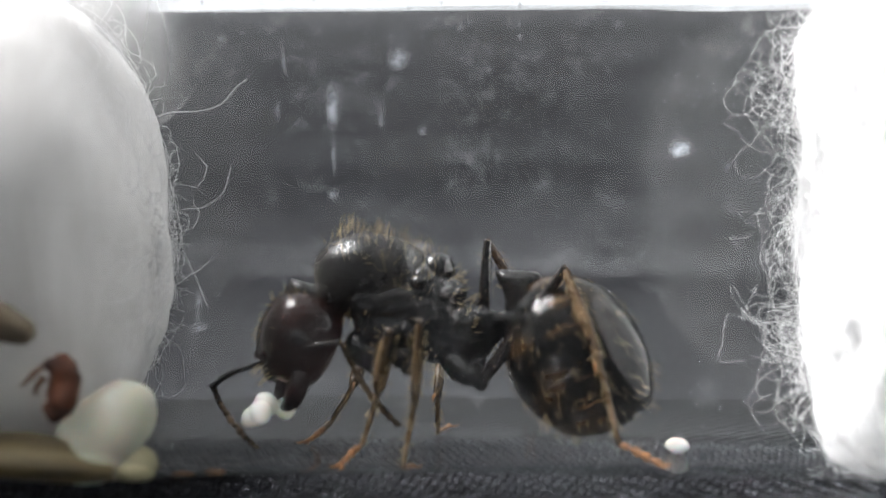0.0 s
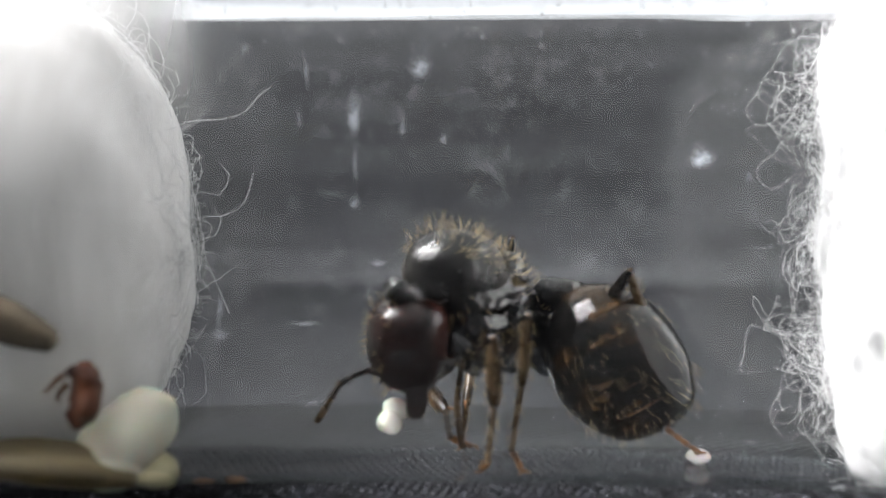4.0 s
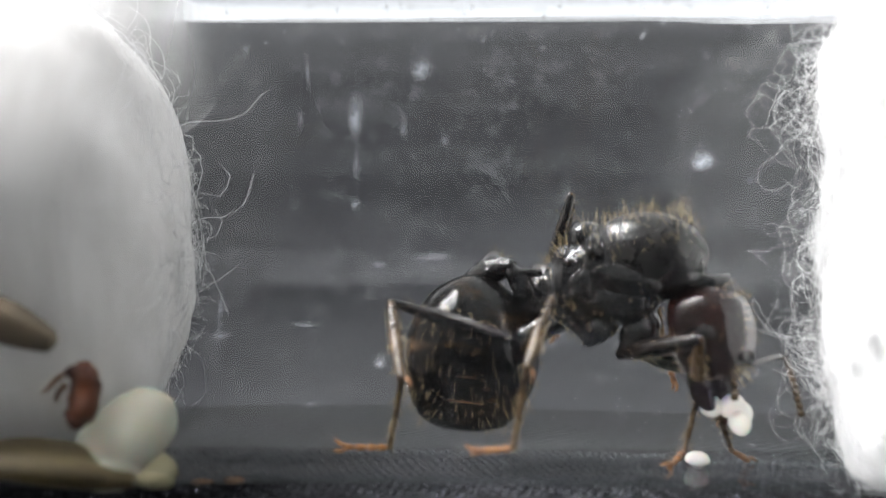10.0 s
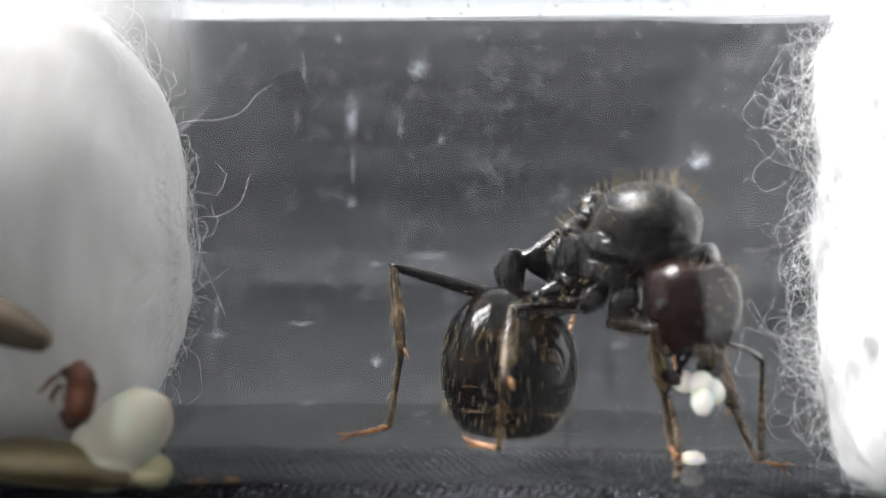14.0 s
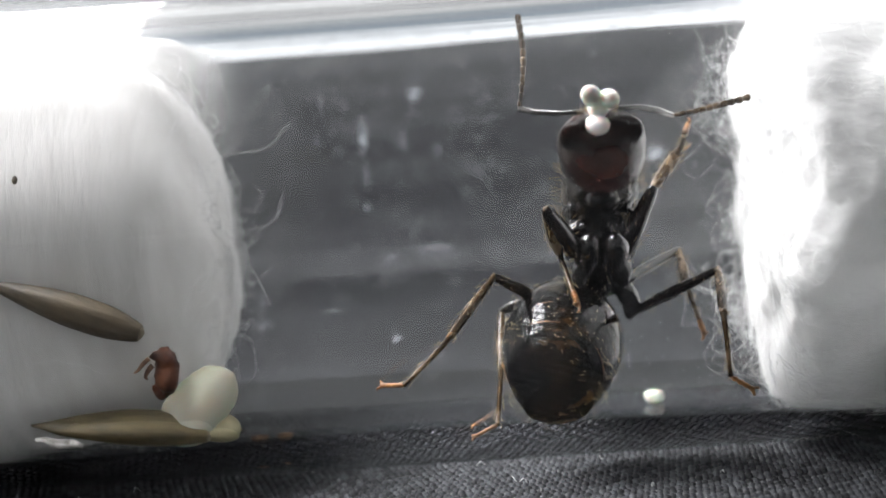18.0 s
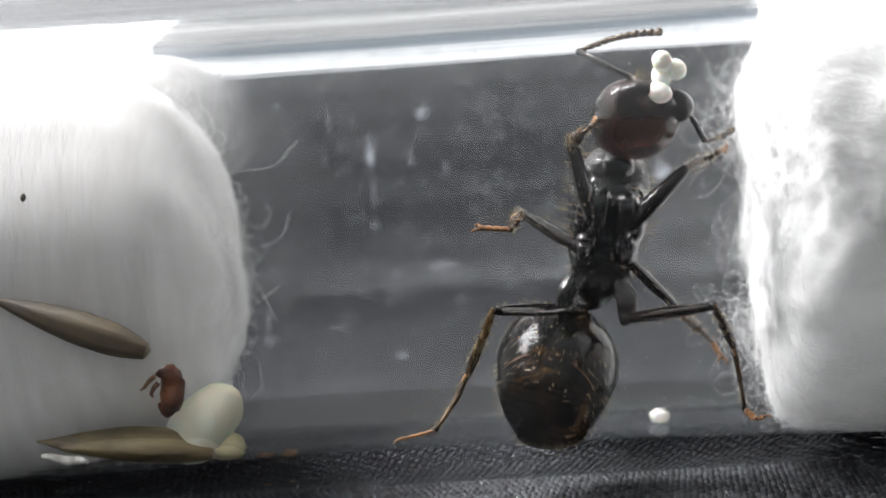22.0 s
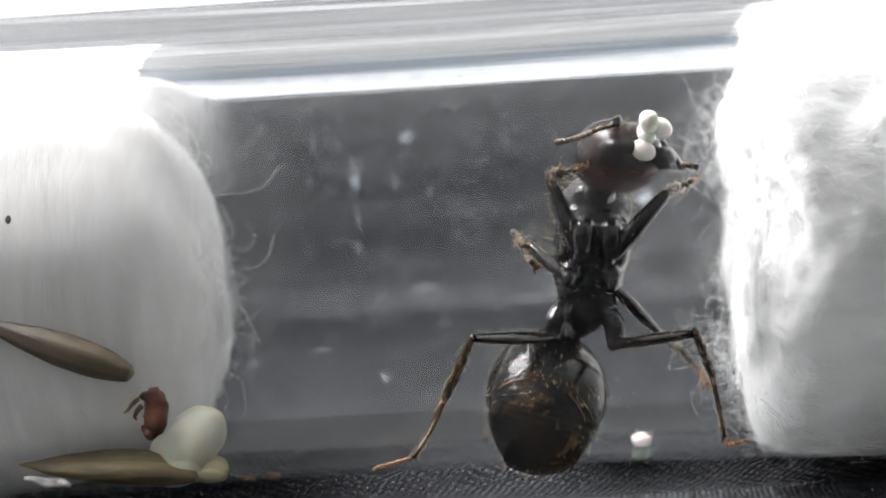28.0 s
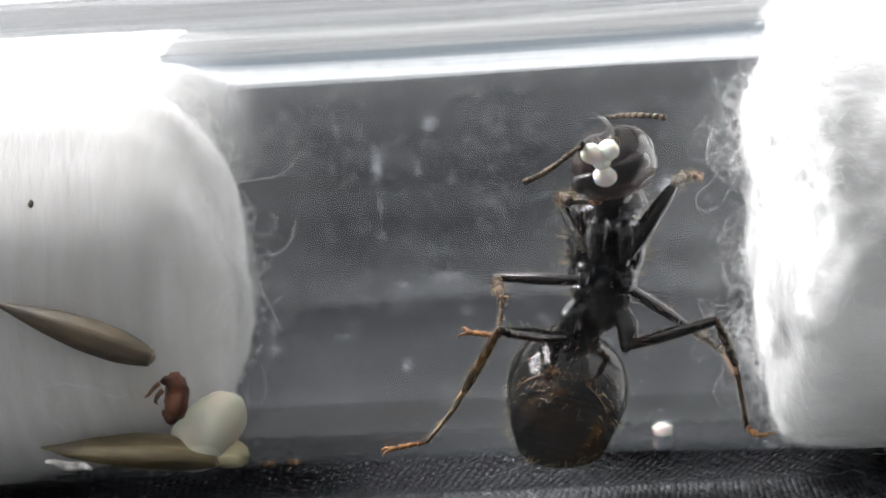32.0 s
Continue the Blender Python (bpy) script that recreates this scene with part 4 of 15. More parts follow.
            if ridges:
                k += ridges * math.sin(v.x * 21 + 3.0 * noise.noise(v * 2.5)) * (0.6 + 0.4 * noise.noise(v * 4.0))
            ring.append((v.x * radii[0] * k, v.y * radii[1] * k, v.z * radii[2] * k))
        rings.append(ring)
    return moved(grid_mesh(rings), pose(*at, *turn))


part("trunk", loft([(x, w * 0.9, zt * 0.9, zb * 0.9) for x, w, zt, zb in THORAX], 36, 2.2), CUTICLE, ant)
thorax = part("scutum", sclerite((0.84, 0, 0.58), (1.42, 1.1, 1.08), (0, 15, 0), 0.025, 0.0, 1, square=0.94), DOWNY, ant, "polished black dome of the thorax")
part("pronotum", sclerite((1.45, 0, -0.02), (0.62, 0.82, 0.6), (0, -12, 0), 0.06, 0.012, 2), DOWNY, ant, "black collar behind the head")
part("neck", tube_along([(1.5, 0, -0.36), (1.9, 0, -0.44), (2.2, 0, -0.45), (2.65, 0, -0.42)], [0.48, 0.38, 0.32, 0.26], 16), CUTICLE, ant)
part("breast_plate", sclerite((0.0, 0, -0.46), (0.95, 0.66, 0.6), (0, 4, 0), 0.14, 0.02, 3), RUGGED, ant, "black underside of the thorax")
part("throat_plate", sclerite((1.62, 0, -0.56), (0.34, 0.46, 0.36), (0, -14, 0), 0.05, 0.0, 21), CUTICLE, ant, "glossy black plate under the neck")
part("scutellum", sclerite((-0.56, 0, 1.23), (0.46, 0.56, 0.47), (0, -10, 0), 0.015, 0.0, 4), POLISHED, ant, "polished black knob on the thorax")
part("scutum_groove", sclerite((-0.3, 0, 0.95), (0.4, 0.92, 0.44), (0, -10, 0), 0.08, 0.03, 22), RUGGED, ant)
part("rear_plate", sclerite((-1.02, 0, 0.72), (0.46, 0.72, 0.5), (0, -34, 0), 0.1, 0.04, 5), RUGGED, ant)
part("propodeum", sclerite((-1.55, 0, 0.02), (0.66, 0.74, 0.84), (0, -30, 0), 0.09, 0.045, 6), RUGGED, ant, "wrinkled black rear of the thorax")
for s in (1, -1):
    part("wing_scar", moved(blob(0.2, 0.12, 0.15, 0.35, 3), pose(-0.3, s * 0.95, 0.85, 0, 20, 0)), LEG_DARK, ant, "brown stub of a shed wing")
    part("wing_scar", moved(blob(0.15, 0.1, 0.12, 0.35, 3), pose(-0.95, s * 0.78, 0.7)), LEG_DARK, ant, "brown stub of a shed wing")
    part("side_plate", sclerite((0.3, s * 0.6, 0.12), (0.9, 0.5, 0.5), (s * 10, 22, 0), 0.1, 0.012, 7 + s, square=0.85), CUTICLE, ant, "glossy black side plate")
    part("side_plate", sclerite((0.0, s * 0.52, -0.42), (0.84, 0.5, 0.52), (s * 6, 16, 0), 0.11, 0.012, 17 + s, square=0.85), CUTICLE, ant, "glossy black side plate")
    part("side_plate", sclerite((-0.7, s * 0.55, 0.1), (0.42, 0.45, 0.62), (0, 30, 0), 0.1, 0.04, 9 + s, square=0.85), RUGGED, ant, "wrinkled black side plate")
    part("side_plate", sclerite((-1.25, s * 0.46, -0.5), (0.58, 0.4, 0.46), (0, 22, 0), 0.08, 0.045, 12 + s), RUGGED, ant, "wrinkled black side plate")
    part("spine", tube_along([(-1.75, s * 0.4, 0.45), (-2.0, s * 0.46, 0.62), (-2.22, s * 0.5, 0.72)], [0.16, 0.1, 0.02], 10), CUTICLE, ant)
hr = merged(hairs(THORAX, 240, (-0.6, 2.1), (10, 170), 0.42, 0.1, 0.0038), hairs(THORAX, 60, (-1.9, -0.9), (30, 150), 0.34, -0.3, 0.0045), hairs(THORAX, 70, (-1.4, 1.2), (200, 340), 0.26, 0.0, 0.0032))
tagged(part("bristles", hr, SETA, thorax, "golden upright bristles"), kind="stuff")

for side, s in (("L", 1), ("R", -1)):
    # the long front leg base swings; the other two sit fast
    lobe = merged(moved(blob(0.52, 0.35, 0.4, 0.05, 1.5, 3, 24, 18), pose(-0.62, 0, 0.02)), tube_along([(-0.6, 0, 0), (-0.35, 0, -0.02), (-0.1, 0, 0), (0.05, 0, 0)], [0.32, 0.31, 0.21, 0.16], 18))
    ob = part("coxa", lobe, CUTICLE, ant, "long glossy black leg base")
    part("trochanter", blob(0.2, 0.17, 0.18, 0.1, 2), LEG_DARK, ob, "brown knob at the root of the leg")
    moving[side + "1_coxa"] = ob
    for leg, (hx, hy, hz), (cx, cl) in (("2", (-0.85, 0.6, -1.28), (0.4, 0.6)), ("3", (-2.5, 0.85, -1.0), (1.0, 0.5))):
        top = (hx + cx, s * (min(hy, 0.6) - 0.14), hz + cl * 0.75)
        ob = part("coxa", tube_along(spline([top, ((top[0] + hx) / 2 + 0.04, s * (hy - 0.04), (top[2] + hz) / 2 - 0.04), (hx + 0.1, s * hy, hz + 0.06), (hx, s * hy, hz - 0.12)], 4), [0.24, 0.28, 0.3, 0.31, 0.31, 0.3, 0.28, 0.25, 0.22, 0.2, 0.18, 0.15, 0.06], 18), CUTICLE, ant, "glossy black leg base")
        part("trochanter", moved(blob(0.19, 0.17, 0.17, 0.1, 2), pose(hx, s * hy, hz)), LEG_DARK, ob, "brown knob at the root of the leg")

HEAD = spline([(-0.12, 0.25, 0.2, -0.25), (0.02, 0.75, 0.55, -0.6), (0.3, 1.12, 0.86, -0.82), (0.8, 1.3, 1.0, -0.9), (1.4, 1.33, 1.02, -0.9), (1.9, 1.24, 0.92, -0.85), (2.3, 1.06, 0.72, -0.76), (2.6, 0.86, 0.48, -0.62), (2.72, 0.6, 0.3, -0.45)], 4)
bm = loft(HEAD, 36, 2.5)
for v in bm.verts:
    x, y, z = v.co / MM
    v.co.z -= MM * 0.07 * math.exp(-(y / 0.12) ** 2) * (z > 0) * (x > 0.3)
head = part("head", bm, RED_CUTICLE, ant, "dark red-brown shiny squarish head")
moving["head"] = head
for s in (1, -1):
    part("eye", moved(blob(0.26, 0.1, 0.24, 0, 1, 0, 20, 14), pose(1.35, s * 1.27, 0.2)), CUTICLE, head, "small black oval eye")
    path = [(2.3, s * 0.92, -0.18), (2.75, s * 1.02, -0.2), (3.15, s * 0.86, -0.2), (3.4, s * 0.5, -0.18), (3.48, s * 0.22, -0.16)]
    jaw = tube_along(spline(path, 4), [0.24, 0.25, 0.26, 0.26, 0.26, 0.25, 0.25, 0.24, 0.23, 0.22, 0.21, 0.19, 0.17, 0.14, 0.11, 0.08, 0.04], 14)
    jaw = merged(jaw, *[moved(blob(0.11, 0.07, 0.08), pose(3.3 - 0.16 * i, s * (0.34 + 0.02 * i), -0.12)) for i in range(4)])
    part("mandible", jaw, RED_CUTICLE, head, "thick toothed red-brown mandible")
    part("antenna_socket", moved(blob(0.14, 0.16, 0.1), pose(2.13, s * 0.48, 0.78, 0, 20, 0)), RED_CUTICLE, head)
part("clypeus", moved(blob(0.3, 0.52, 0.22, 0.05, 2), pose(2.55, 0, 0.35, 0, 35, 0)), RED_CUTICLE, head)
tagged(part("bristles", merged(hairs(HEAD, 26, (2.3, 2.7), (50, 130), 0.3, 1.2, 0.005), hairs(HEAD, 60, (0.0, 1.9), (20, 160), 0.17, 0.2, 0.0036), hairs(HEAD, 30, (0.0, 0.5), (30, 150), 0.26, -0.6, 0.0042)), SETA, head, "golden bristles"), kind="stuff")

HEAD_SIZE = 0.9
for ob in (head, *head.children):
    ob.data.transform(Matrix.Diagonal((HEAD_SIZE * 0.91, HEAD_SIZE * 0.96, HEAD_SIZE * 1.1, 1)))

part_pet = limb([(x * 1.35, w * 0.8, p * 0.92, q * 0.8) for x, w, p, q in [(-0.08, 0.2, 0.15, -0.2), (0.12, 0.24, 0.22, -0.24), (0.36, 0.36, 0.62, -0.26), (0.52, 0.4, 1.3, -0.26), (0.66, 0.34, 0.95, -0.26), (0.8, 0.26, 0.3, -0.26), (0.95, 0.2, 0.14, -0.2)]], 20)
petiole = part("petiole", part_pet, CUTICLE, ant, "black knobbed waist segment")
PET = [(-0.08, 0.2, 0.15, -0.2), (0.58, 0.38, 0.6, -0.26), (0.95, 0.2, 0.14, -0.2)]
tagged(part("bristles", hairs(PET, 14, (0.3, 0.8), (50, 130), 0.3, 0.0, 0.005), SETA, petiole), kind="stuff")
moving["petiole"] = petiole
post = part("postpetiole", limb([(x * 1.35, w * 0.85, p * 0.92, q * 0.85) for x, w, p, q in [(-0.1, 0.2, 0.14, -0.2), (0.12, 0.34, 0.4, -0.3), (0.36, 0.46, 1.0, -0.38), (0.56, 0.42, 0.8, -0.36), (0.85, 0.3, 0.22, -0.28)]], 20), CUTICLE, ant, "black rounded waist segment")
tagged(part("bristles", hairs([(-0.1, 0.2, 0.14, -0.2), (0.38, 0.44, 0.5, -0.36), (0.85, 0.3, 0.22, -0.28)], 14, (0.2, 0.7), (50, 130), 0.3, 0.1, 0.005), SETA, post), kind="stuff")
moving["postpetiole"] = post

SHAPE = spline([(-0.05, 0.25, 0.24, -0.27), (0.12, 0.7, 0.66, -0.55), (0.45, 1.14, 1.08, -0.96), (1.0, 1.53, 1.44, -1.4), (1.7, 1.76, 1.62, -1.68), (2.4, 1.8, 1.66, -1.74), (3.1, 1.67, 1.58, -1.62), (3.7, 1.42, 1.38, -1.38), (4.05, 1.22, 1.19, -1.18), (4.28, 0.92, 0.92, -0.9), (4.42, 0.52, 0.53, -0.52), (4.46, 0.02, 0.03, -0.02)], 8)
SHAPE = [(x * 0.92, w * 0.97, zt * 0.98, zb * 0.98) for x, w, zt, zb in SHAPE]


BANDS = (1.65, 2.7, 3.3)


def tergite(rows):
    """Plates that overlap: each one ends a little proud of the next."""
    out = []
    for x, w, zt, zb in rows:
        edge = [e for e in BANDS if x >= e]
        k = 1.0 - 0.0022 * len(edge)
        near = max([math.exp(-(e - x) / 0.1) if x < e else 0.0 for e in BANDS])
        k += 0.0015 * near
        out.append((x, w * k, zt * k, zb * k))
    return out


gaster = part("gaster", loft(tergite(SHAPE), 44, 2.05), GASTER, ant, "polished black egg-shaped abdomen with brown bands")
moving["gaster"] = gaster
for e in BANDS:
    w, zt, zb = (float(np.interp(e, [r[0] for r in SHAPE], [r[i] for r in SHAPE])) for i in (1, 2, 3))
    band = grid_mesh([[(e + dx, w * q * math.cos(2 * math.pi * i / 44), (zt + zb) / 2 + (zt - zb) / 2 * q * math.sin(2 * math.pi * i / 44)) for i in range(44)] for dx, q in ((-0.025, 0.9985), (0.0, 1.0008), (0.012, 0.99))], caps=False)
    part("band", band, LEG_AMBER, gaster, "narrow brown rim of an abdomen plate")
gh = merged(hairs(SHAPE, 200, (0.3, 3.9), (0, 360), 0.16, 1.1, 0.0017), *[hairs(SHAPE, 44, (e - 0.5, e), (0, 360), 0.16, 1.4, 0.0017) for e in BANDS], hairs(SHAPE, 80, (3.0, 3.95), (0, 360), 0.24, 0.9, 0.0028))
tagged(part("bristles", gh, SETA, gaster, "golden bristles in rows"), kind="stuff")

for side in ("L", "R"):
    for leg, (fe, ti, me, ta), thick in (("1", (2.4, 1.9, 1.35, 0.85), 1.38), ("2", (2.6, 2.0, 1.6, 0.95), 1.0), ("3", (3.5, 2.4, 1.9, 1.05), 1.0)):
        t = thick
        ob = part("femur", limb([(-0.05, 0.1, 0.1, -0.1), (0.12 * fe, 0.15 * t, 0.15 * t, -0.15 * t), (0.4 * fe, 0.17 * t, 0.2 * t, -0.19 * t), (0.7 * fe, 0.15 * t, 0.17 * t, -0.16 * t), (0.93 * fe, 0.12 * t, 0.13 * t, -0.13 * t), (fe + 0.04, 0.1, 0.1, -0.11)], 14), LEG_DARK, ant, "blackish leg segment")
        fr = [(0, 0.15, 0.15, -0.15), (0.5 * fe, 0.2 * t, 0.25 * t, -0.23 * t), (fe, 0.1, 0.1, -0.1)]
        tagged(part("bristles", hairs(fr, 34, (0.1 * fe, 0.95 * fe), (0, 360), 0.15, 0.5, 0.0032), SETA, ob), kind="stuff")
        moving[side + leg + "_femur"] = ob
        tr = [(-0.06, 0.08, 0.09, -0.09), (0.1 * ti, 0.1 * t, 0.11 * t, -0.11 * t), (0.5 * ti, 0.13 * t, 0.15 * t, -0.14 * t), (0.85 * ti, 0.12 * t, 0.13 * t, -0.13 * t), (ti + 0.03, 0.1, 0.1, -0.1)]
        ob = part("tibia", limb(tr, 12), LEG_BROWN, ant, "dark brown shin")
        tagged(part("bristles", hairs(tr, 64, (0.1 * ti, 0.98 * ti), (0, 360), 0.15, 0.7, 0.0034), SETA, ob), kind="stuff")
        part("spur", tube_along([(ti - 0.03, 0.02, -0.08), (ti + 0.12, 0.04, -0.17), (ti + 0.3, 0.03, -0.2)], [0.04, 0.03, 0.008], 6), LEG_AMBER, ob)
        moving[side + leg + "_tibia"] = ob
        mr = [(-0.04, 0.07, 0.07, -0.07), (0.15 * me, 0.075, 0.08, -0.08), (0.8 * me, 0.06, 0.065, -0.065), (me + 0.02, 0.075, 0.075, -0.075)]
        ob = part("metatarsus", limb(mr, 10), LEG_BROWN, ant, "slender brown foot segment")
        tagged(part("bristles", hairs(mr, 34, (0.05 * me, me), (0, 360), 0.13, 0.8, 0.0032), SETA, ob), kind="stuff")
        moving[side + leg + "_metatarsus"] = ob
        bits = [moved(limb([(0, 0.04, 0.04, -0.04), (0.12, 0.07, 0.075, -0.07), (0.22, 0.085, 0.085, -0.085), (0.25, 0.04, 0.04, -0.04)], 10), pose(0.23 * k * ta / 0.95, 0, 0)) for k in range(4)]
        ob = part("tarsus", merged(*bits), LEG_AMBER, ant, "amber jointed toe")
        for s in (1, -1):
            part("claw", tube_along([(ta - 0.08, s * 0.04, 0), (ta + 0.04, s * 0.1, 0.03), (ta + 0.14, s * 0.13, -0.03), (ta + 0.18, s * 0.13, -0.1)], [0.045, 0.04, 0.028, 0.008], 6), LEG_AMBER, ob)
        moving[side + leg + "_tarsus"] = ob
    sc = part("scape", tube_along([(0, 0, 0), (0.15, 0, 0.02), (0.7, 0, 0.1), (1.4, 0, 0.1), (2.0, 0, 0)], [0.06, 0.065, 0.075, 0.085, 0.095], 10), LEG_DARK, ant, "blackish first antenna segment")
    moving[side + "_scape"] = sc
    beads = [moved(limb([(-0.02, 0.05, 0.05, -0.05), (0.06, 0.064 + 0.002 * k, 0.062 + 0.002 * k, -0.062 - 0.002 * k), (0.17, 0.075 + 0.002 * k, 0.075 + 0.002 * k, -0.075 - 0.002 * k), (0.23, 0.055, 0.055, -0.055)], 9),
                   pose(0.235 * k, 0, 0.12 * math.sin(k / 10 * 3.14))) for k in range(11)]
    moving[side + "_funiculus"] = part("funiculus", merged(*beads), LEG_BROWN, ant, "beaded brown antenna whip")

cluster = thing("egg_cluster", (0, 0, 0), "clump of glossy white ant eggs held in the jaws", "eggs")
moving["egg_cluster"] = cluster
for at, turn in (((3.2, 0.32, 0.4), (0, 20, 30)), ((3.38, -0.18, 0.46), (10, -20, -25)), ((2.98, -0.02, 0.26), (0, 60, 0)), ((2.95, -0.1, -0.28), (30, 20, 70))):
    part("egg", moved(blob(0.33, 0.265, 0.265, 0.05, 1, at[0], 22, 16), pose(at[0] - 0.12, at[1] * 0.85, at[2] * 0.85, *turn)), EGGSHELL, cluster)


def motions():
    walk(moving["ant"], [
        (0, pose(0.00207, 0.00000, 0.00517, 0.0, -21.0, 180.0)), (0.25, pose(0.00237, 0.00000, 0.00543, 0.0, -21.2, 180.0)),
        (0.5, pose(0.00268, 0.00000, 0.00569, 0.0, -21.4, 180.0)), (0.75, pose(0.00281, 0.00000, 0.00574, 0.0, -22.6, 180.0)),
        (1, pose(0.00295, 0.00000, 0.00578, 0.0, -23.9, 180.0)), (1.5, pose(0.00298, 0.00000, 0.00585, 0.0, -24.4, 180.0)),
        (2, pose(0.00291, 0.00000, 0.00580, 0.0, -23.3, 180.0)), (2.5, pose(0.00282, 0.00000, 0.00578, 0.0, -22.0, 180.0)),
        (3, pose(0.00277, 0.00000, 0.00555, 0.0, -18.6, 180.0)), (3.5, pose(0.00294, 0.00000, 0.00544, 0.0, -19.4, 180.0)),
        (4, pose(0.00346, -0.00010, 0.00544, 0.0, -21.7, -137.9)), (4.5, pose(0.00397, -0.00020, 0.00545, 0.0, -15.8, -104.2)),
        (5, pose(0.00457, -0.00023, 0.00572, 0.0, -13.8, -90.4)), (5.5, pose(0.00521, -0.00025, 0.00600, 0.0, -11.0, -77.0)),
        (6, pose(0.00649, -0.00025, 0.00604, 0.0, -8.5, -67.0)), (6.5, pose(0.00678, -0.00020, 0.00597, 0.0, -8.5, -55.0)),
        (7, pose(0.00679, 0.00005, 0.00580, 0.0, -7.7, -32.0)), (7.3, pose(0.00723, 0.00005, 0.00572, 0.0, -8.8, -20.0)),
        (7.5, pose(0.00754, 0.00005, 0.00569, 0.0, -8.8, -14.0)), (8, pose(0.00745, 0.00005, 0.00546, 0.0, -10.7, -8.7)),
        (8.5, pose(0.00708, 0.00005, 0.00545, 0.0, -9.3, -8.5)), (9, pose(0.00695, 0.00005, 0.00551, 0.0, -7.9, -8.4)),
        (9.5, pose(0.00693, 0.00003, 0.00580, 0.0, -9.1, -11.0)), (10, pose(0.00690, 0.00000, 0.00608, 0.0, -10.2, -13.7)),
        (10.5, pose(0.00680, -0.00005, 0.00616, 0.0, -9.7, -25.5)), (11, pose(0.00670, -0.00010, 0.00624, 0.0, -8.9, -35.6)),
        (11.5, pose(0.00644, -0.00030, 0.00637, 0.0, -11.2, -52.2)), (12, pose(0.00617, -0.00050, 0.00650, 0.0, -12.5, -69.0)),
        (12.5, pose(0.00639, -0.00050, 0.00668, 0.0, -12.7, -69.5)), (13, pose(0.00670, -0.00050, 0.00687, 0.0, -12.9, -70.0)),
        (13.5, pose(0.00686, -0.00028, 0.00685, 0.0, -11.7, -57.9)), (14, pose(0.00708, -0.00005, 0.00683, 0.0, -10.0, -46.0)),
        (14.5, pose(0.00731, 0.00000, 0.00619, 0.0, -10.8, -39.0)), (15.5, pose(0.00715, -0.00020, 0.00623, -22.6, -14.5, -63.4)),
        (16.5, pose(0.00719, -0.00135, 0.00598, -9.9, -23.8, -77.9)), (17, pose(0.00749, -0.00170, 0.00614, -5.5, -31.8, -83.0)),
        (17.5, pose(0.00765, -0.00240, 0.00645, -6.3, -38.0, -85.5)), (18, pose(0.00745, -0.00285, 0.00704, -4.3, -47.8, -86.4)),
        (18.5, pose(0.00740, -0.00287, 0.00720, -13.2, -65.7, -77.3)), (19, pose(0.00734, -0.00290, 0.00736, -66.7, -81.7, -22.6)),
        (19.5, pose(0.00737, -0.00287, 0.00751, -75.1, -80.7, -14.0)), (20, pose(0.00739, -0.00285, 0.00766, -81.0, -79.6, -7.9)),
        (20.5, pose(0.00740, -0.00285, 0.00772, -81.0, -79.5, -7.8)), (21, pose(0.00740, -0.00285, 0.00777, -81.1, -79.4, -7.8)),
        (21.5, pose(0.00746, -0.00285, 0.00777, -81.6, -78.4, -7.2)), (22, pose(0.00753, -0.00285, 0.00776, -81.9, -77.4, -6.8)),
        (22.5, pose(0.00749, -0.00285, 0.00770, -81.9, -78.0, -6.8)), (23, pose(0.00745, -0.00285, 0.00763, -81.9, -78.6, -6.9)),
        (23.5, pose(0.00745, -0.00285, 0.00766, -80.9, -80.1, -8.1)), (24, pose(0.00746, -0.00285, 0.00768, -79.3, -81.7, -9.8)),
        (24.5, pose(0.00743, -0.00285, 0.00772, -78.7, -82.3, -10.5)), (25, pose(0.00741, -0.00285, 0.00776, -77.9, -82.9, -11.4)),
        (25.5, pose(0.00748, -0.00285, 0.00771, -77.5, -83.1, -11.8)), (26, pose(0.00755, -0.00285, 0.00767, -77.1, -83.4, -12.2)),
        (26.5, pose(0.00758, -0.00285, 0.00765, -78.0, -82.9, -11.2)), (28.5, pose(0.00755, -0.00285, 0.00769, -80.9, -79.5, -8.0)),
        (29, pose(0.00746, -0.00285, 0.00768, -80.9, -79.4, -8.0)), (29.5, pose(0.00743, -0.00285, 0.00761, -81.2, -78.8, -7.7)),
        (30, pose(0.00740, -0.00285, 0.00755, -81.4, -78.2, -7.4)), (30.5, pose(0.00741, -0.00285, 0.00747, -81.1, -78.2, -7.7)),
        (31, pose(0.00741, -0.00285, 0.00739, -80.7, -78.1, -8.1)), (31.5, pose(0.00738, -0.00285, 0.00737, -80.3, -78.6, -8.5)),
        (32, pose(0.00735, -0.00285, 0.00736, -79.9, -79.1, -8.9)),
    ])
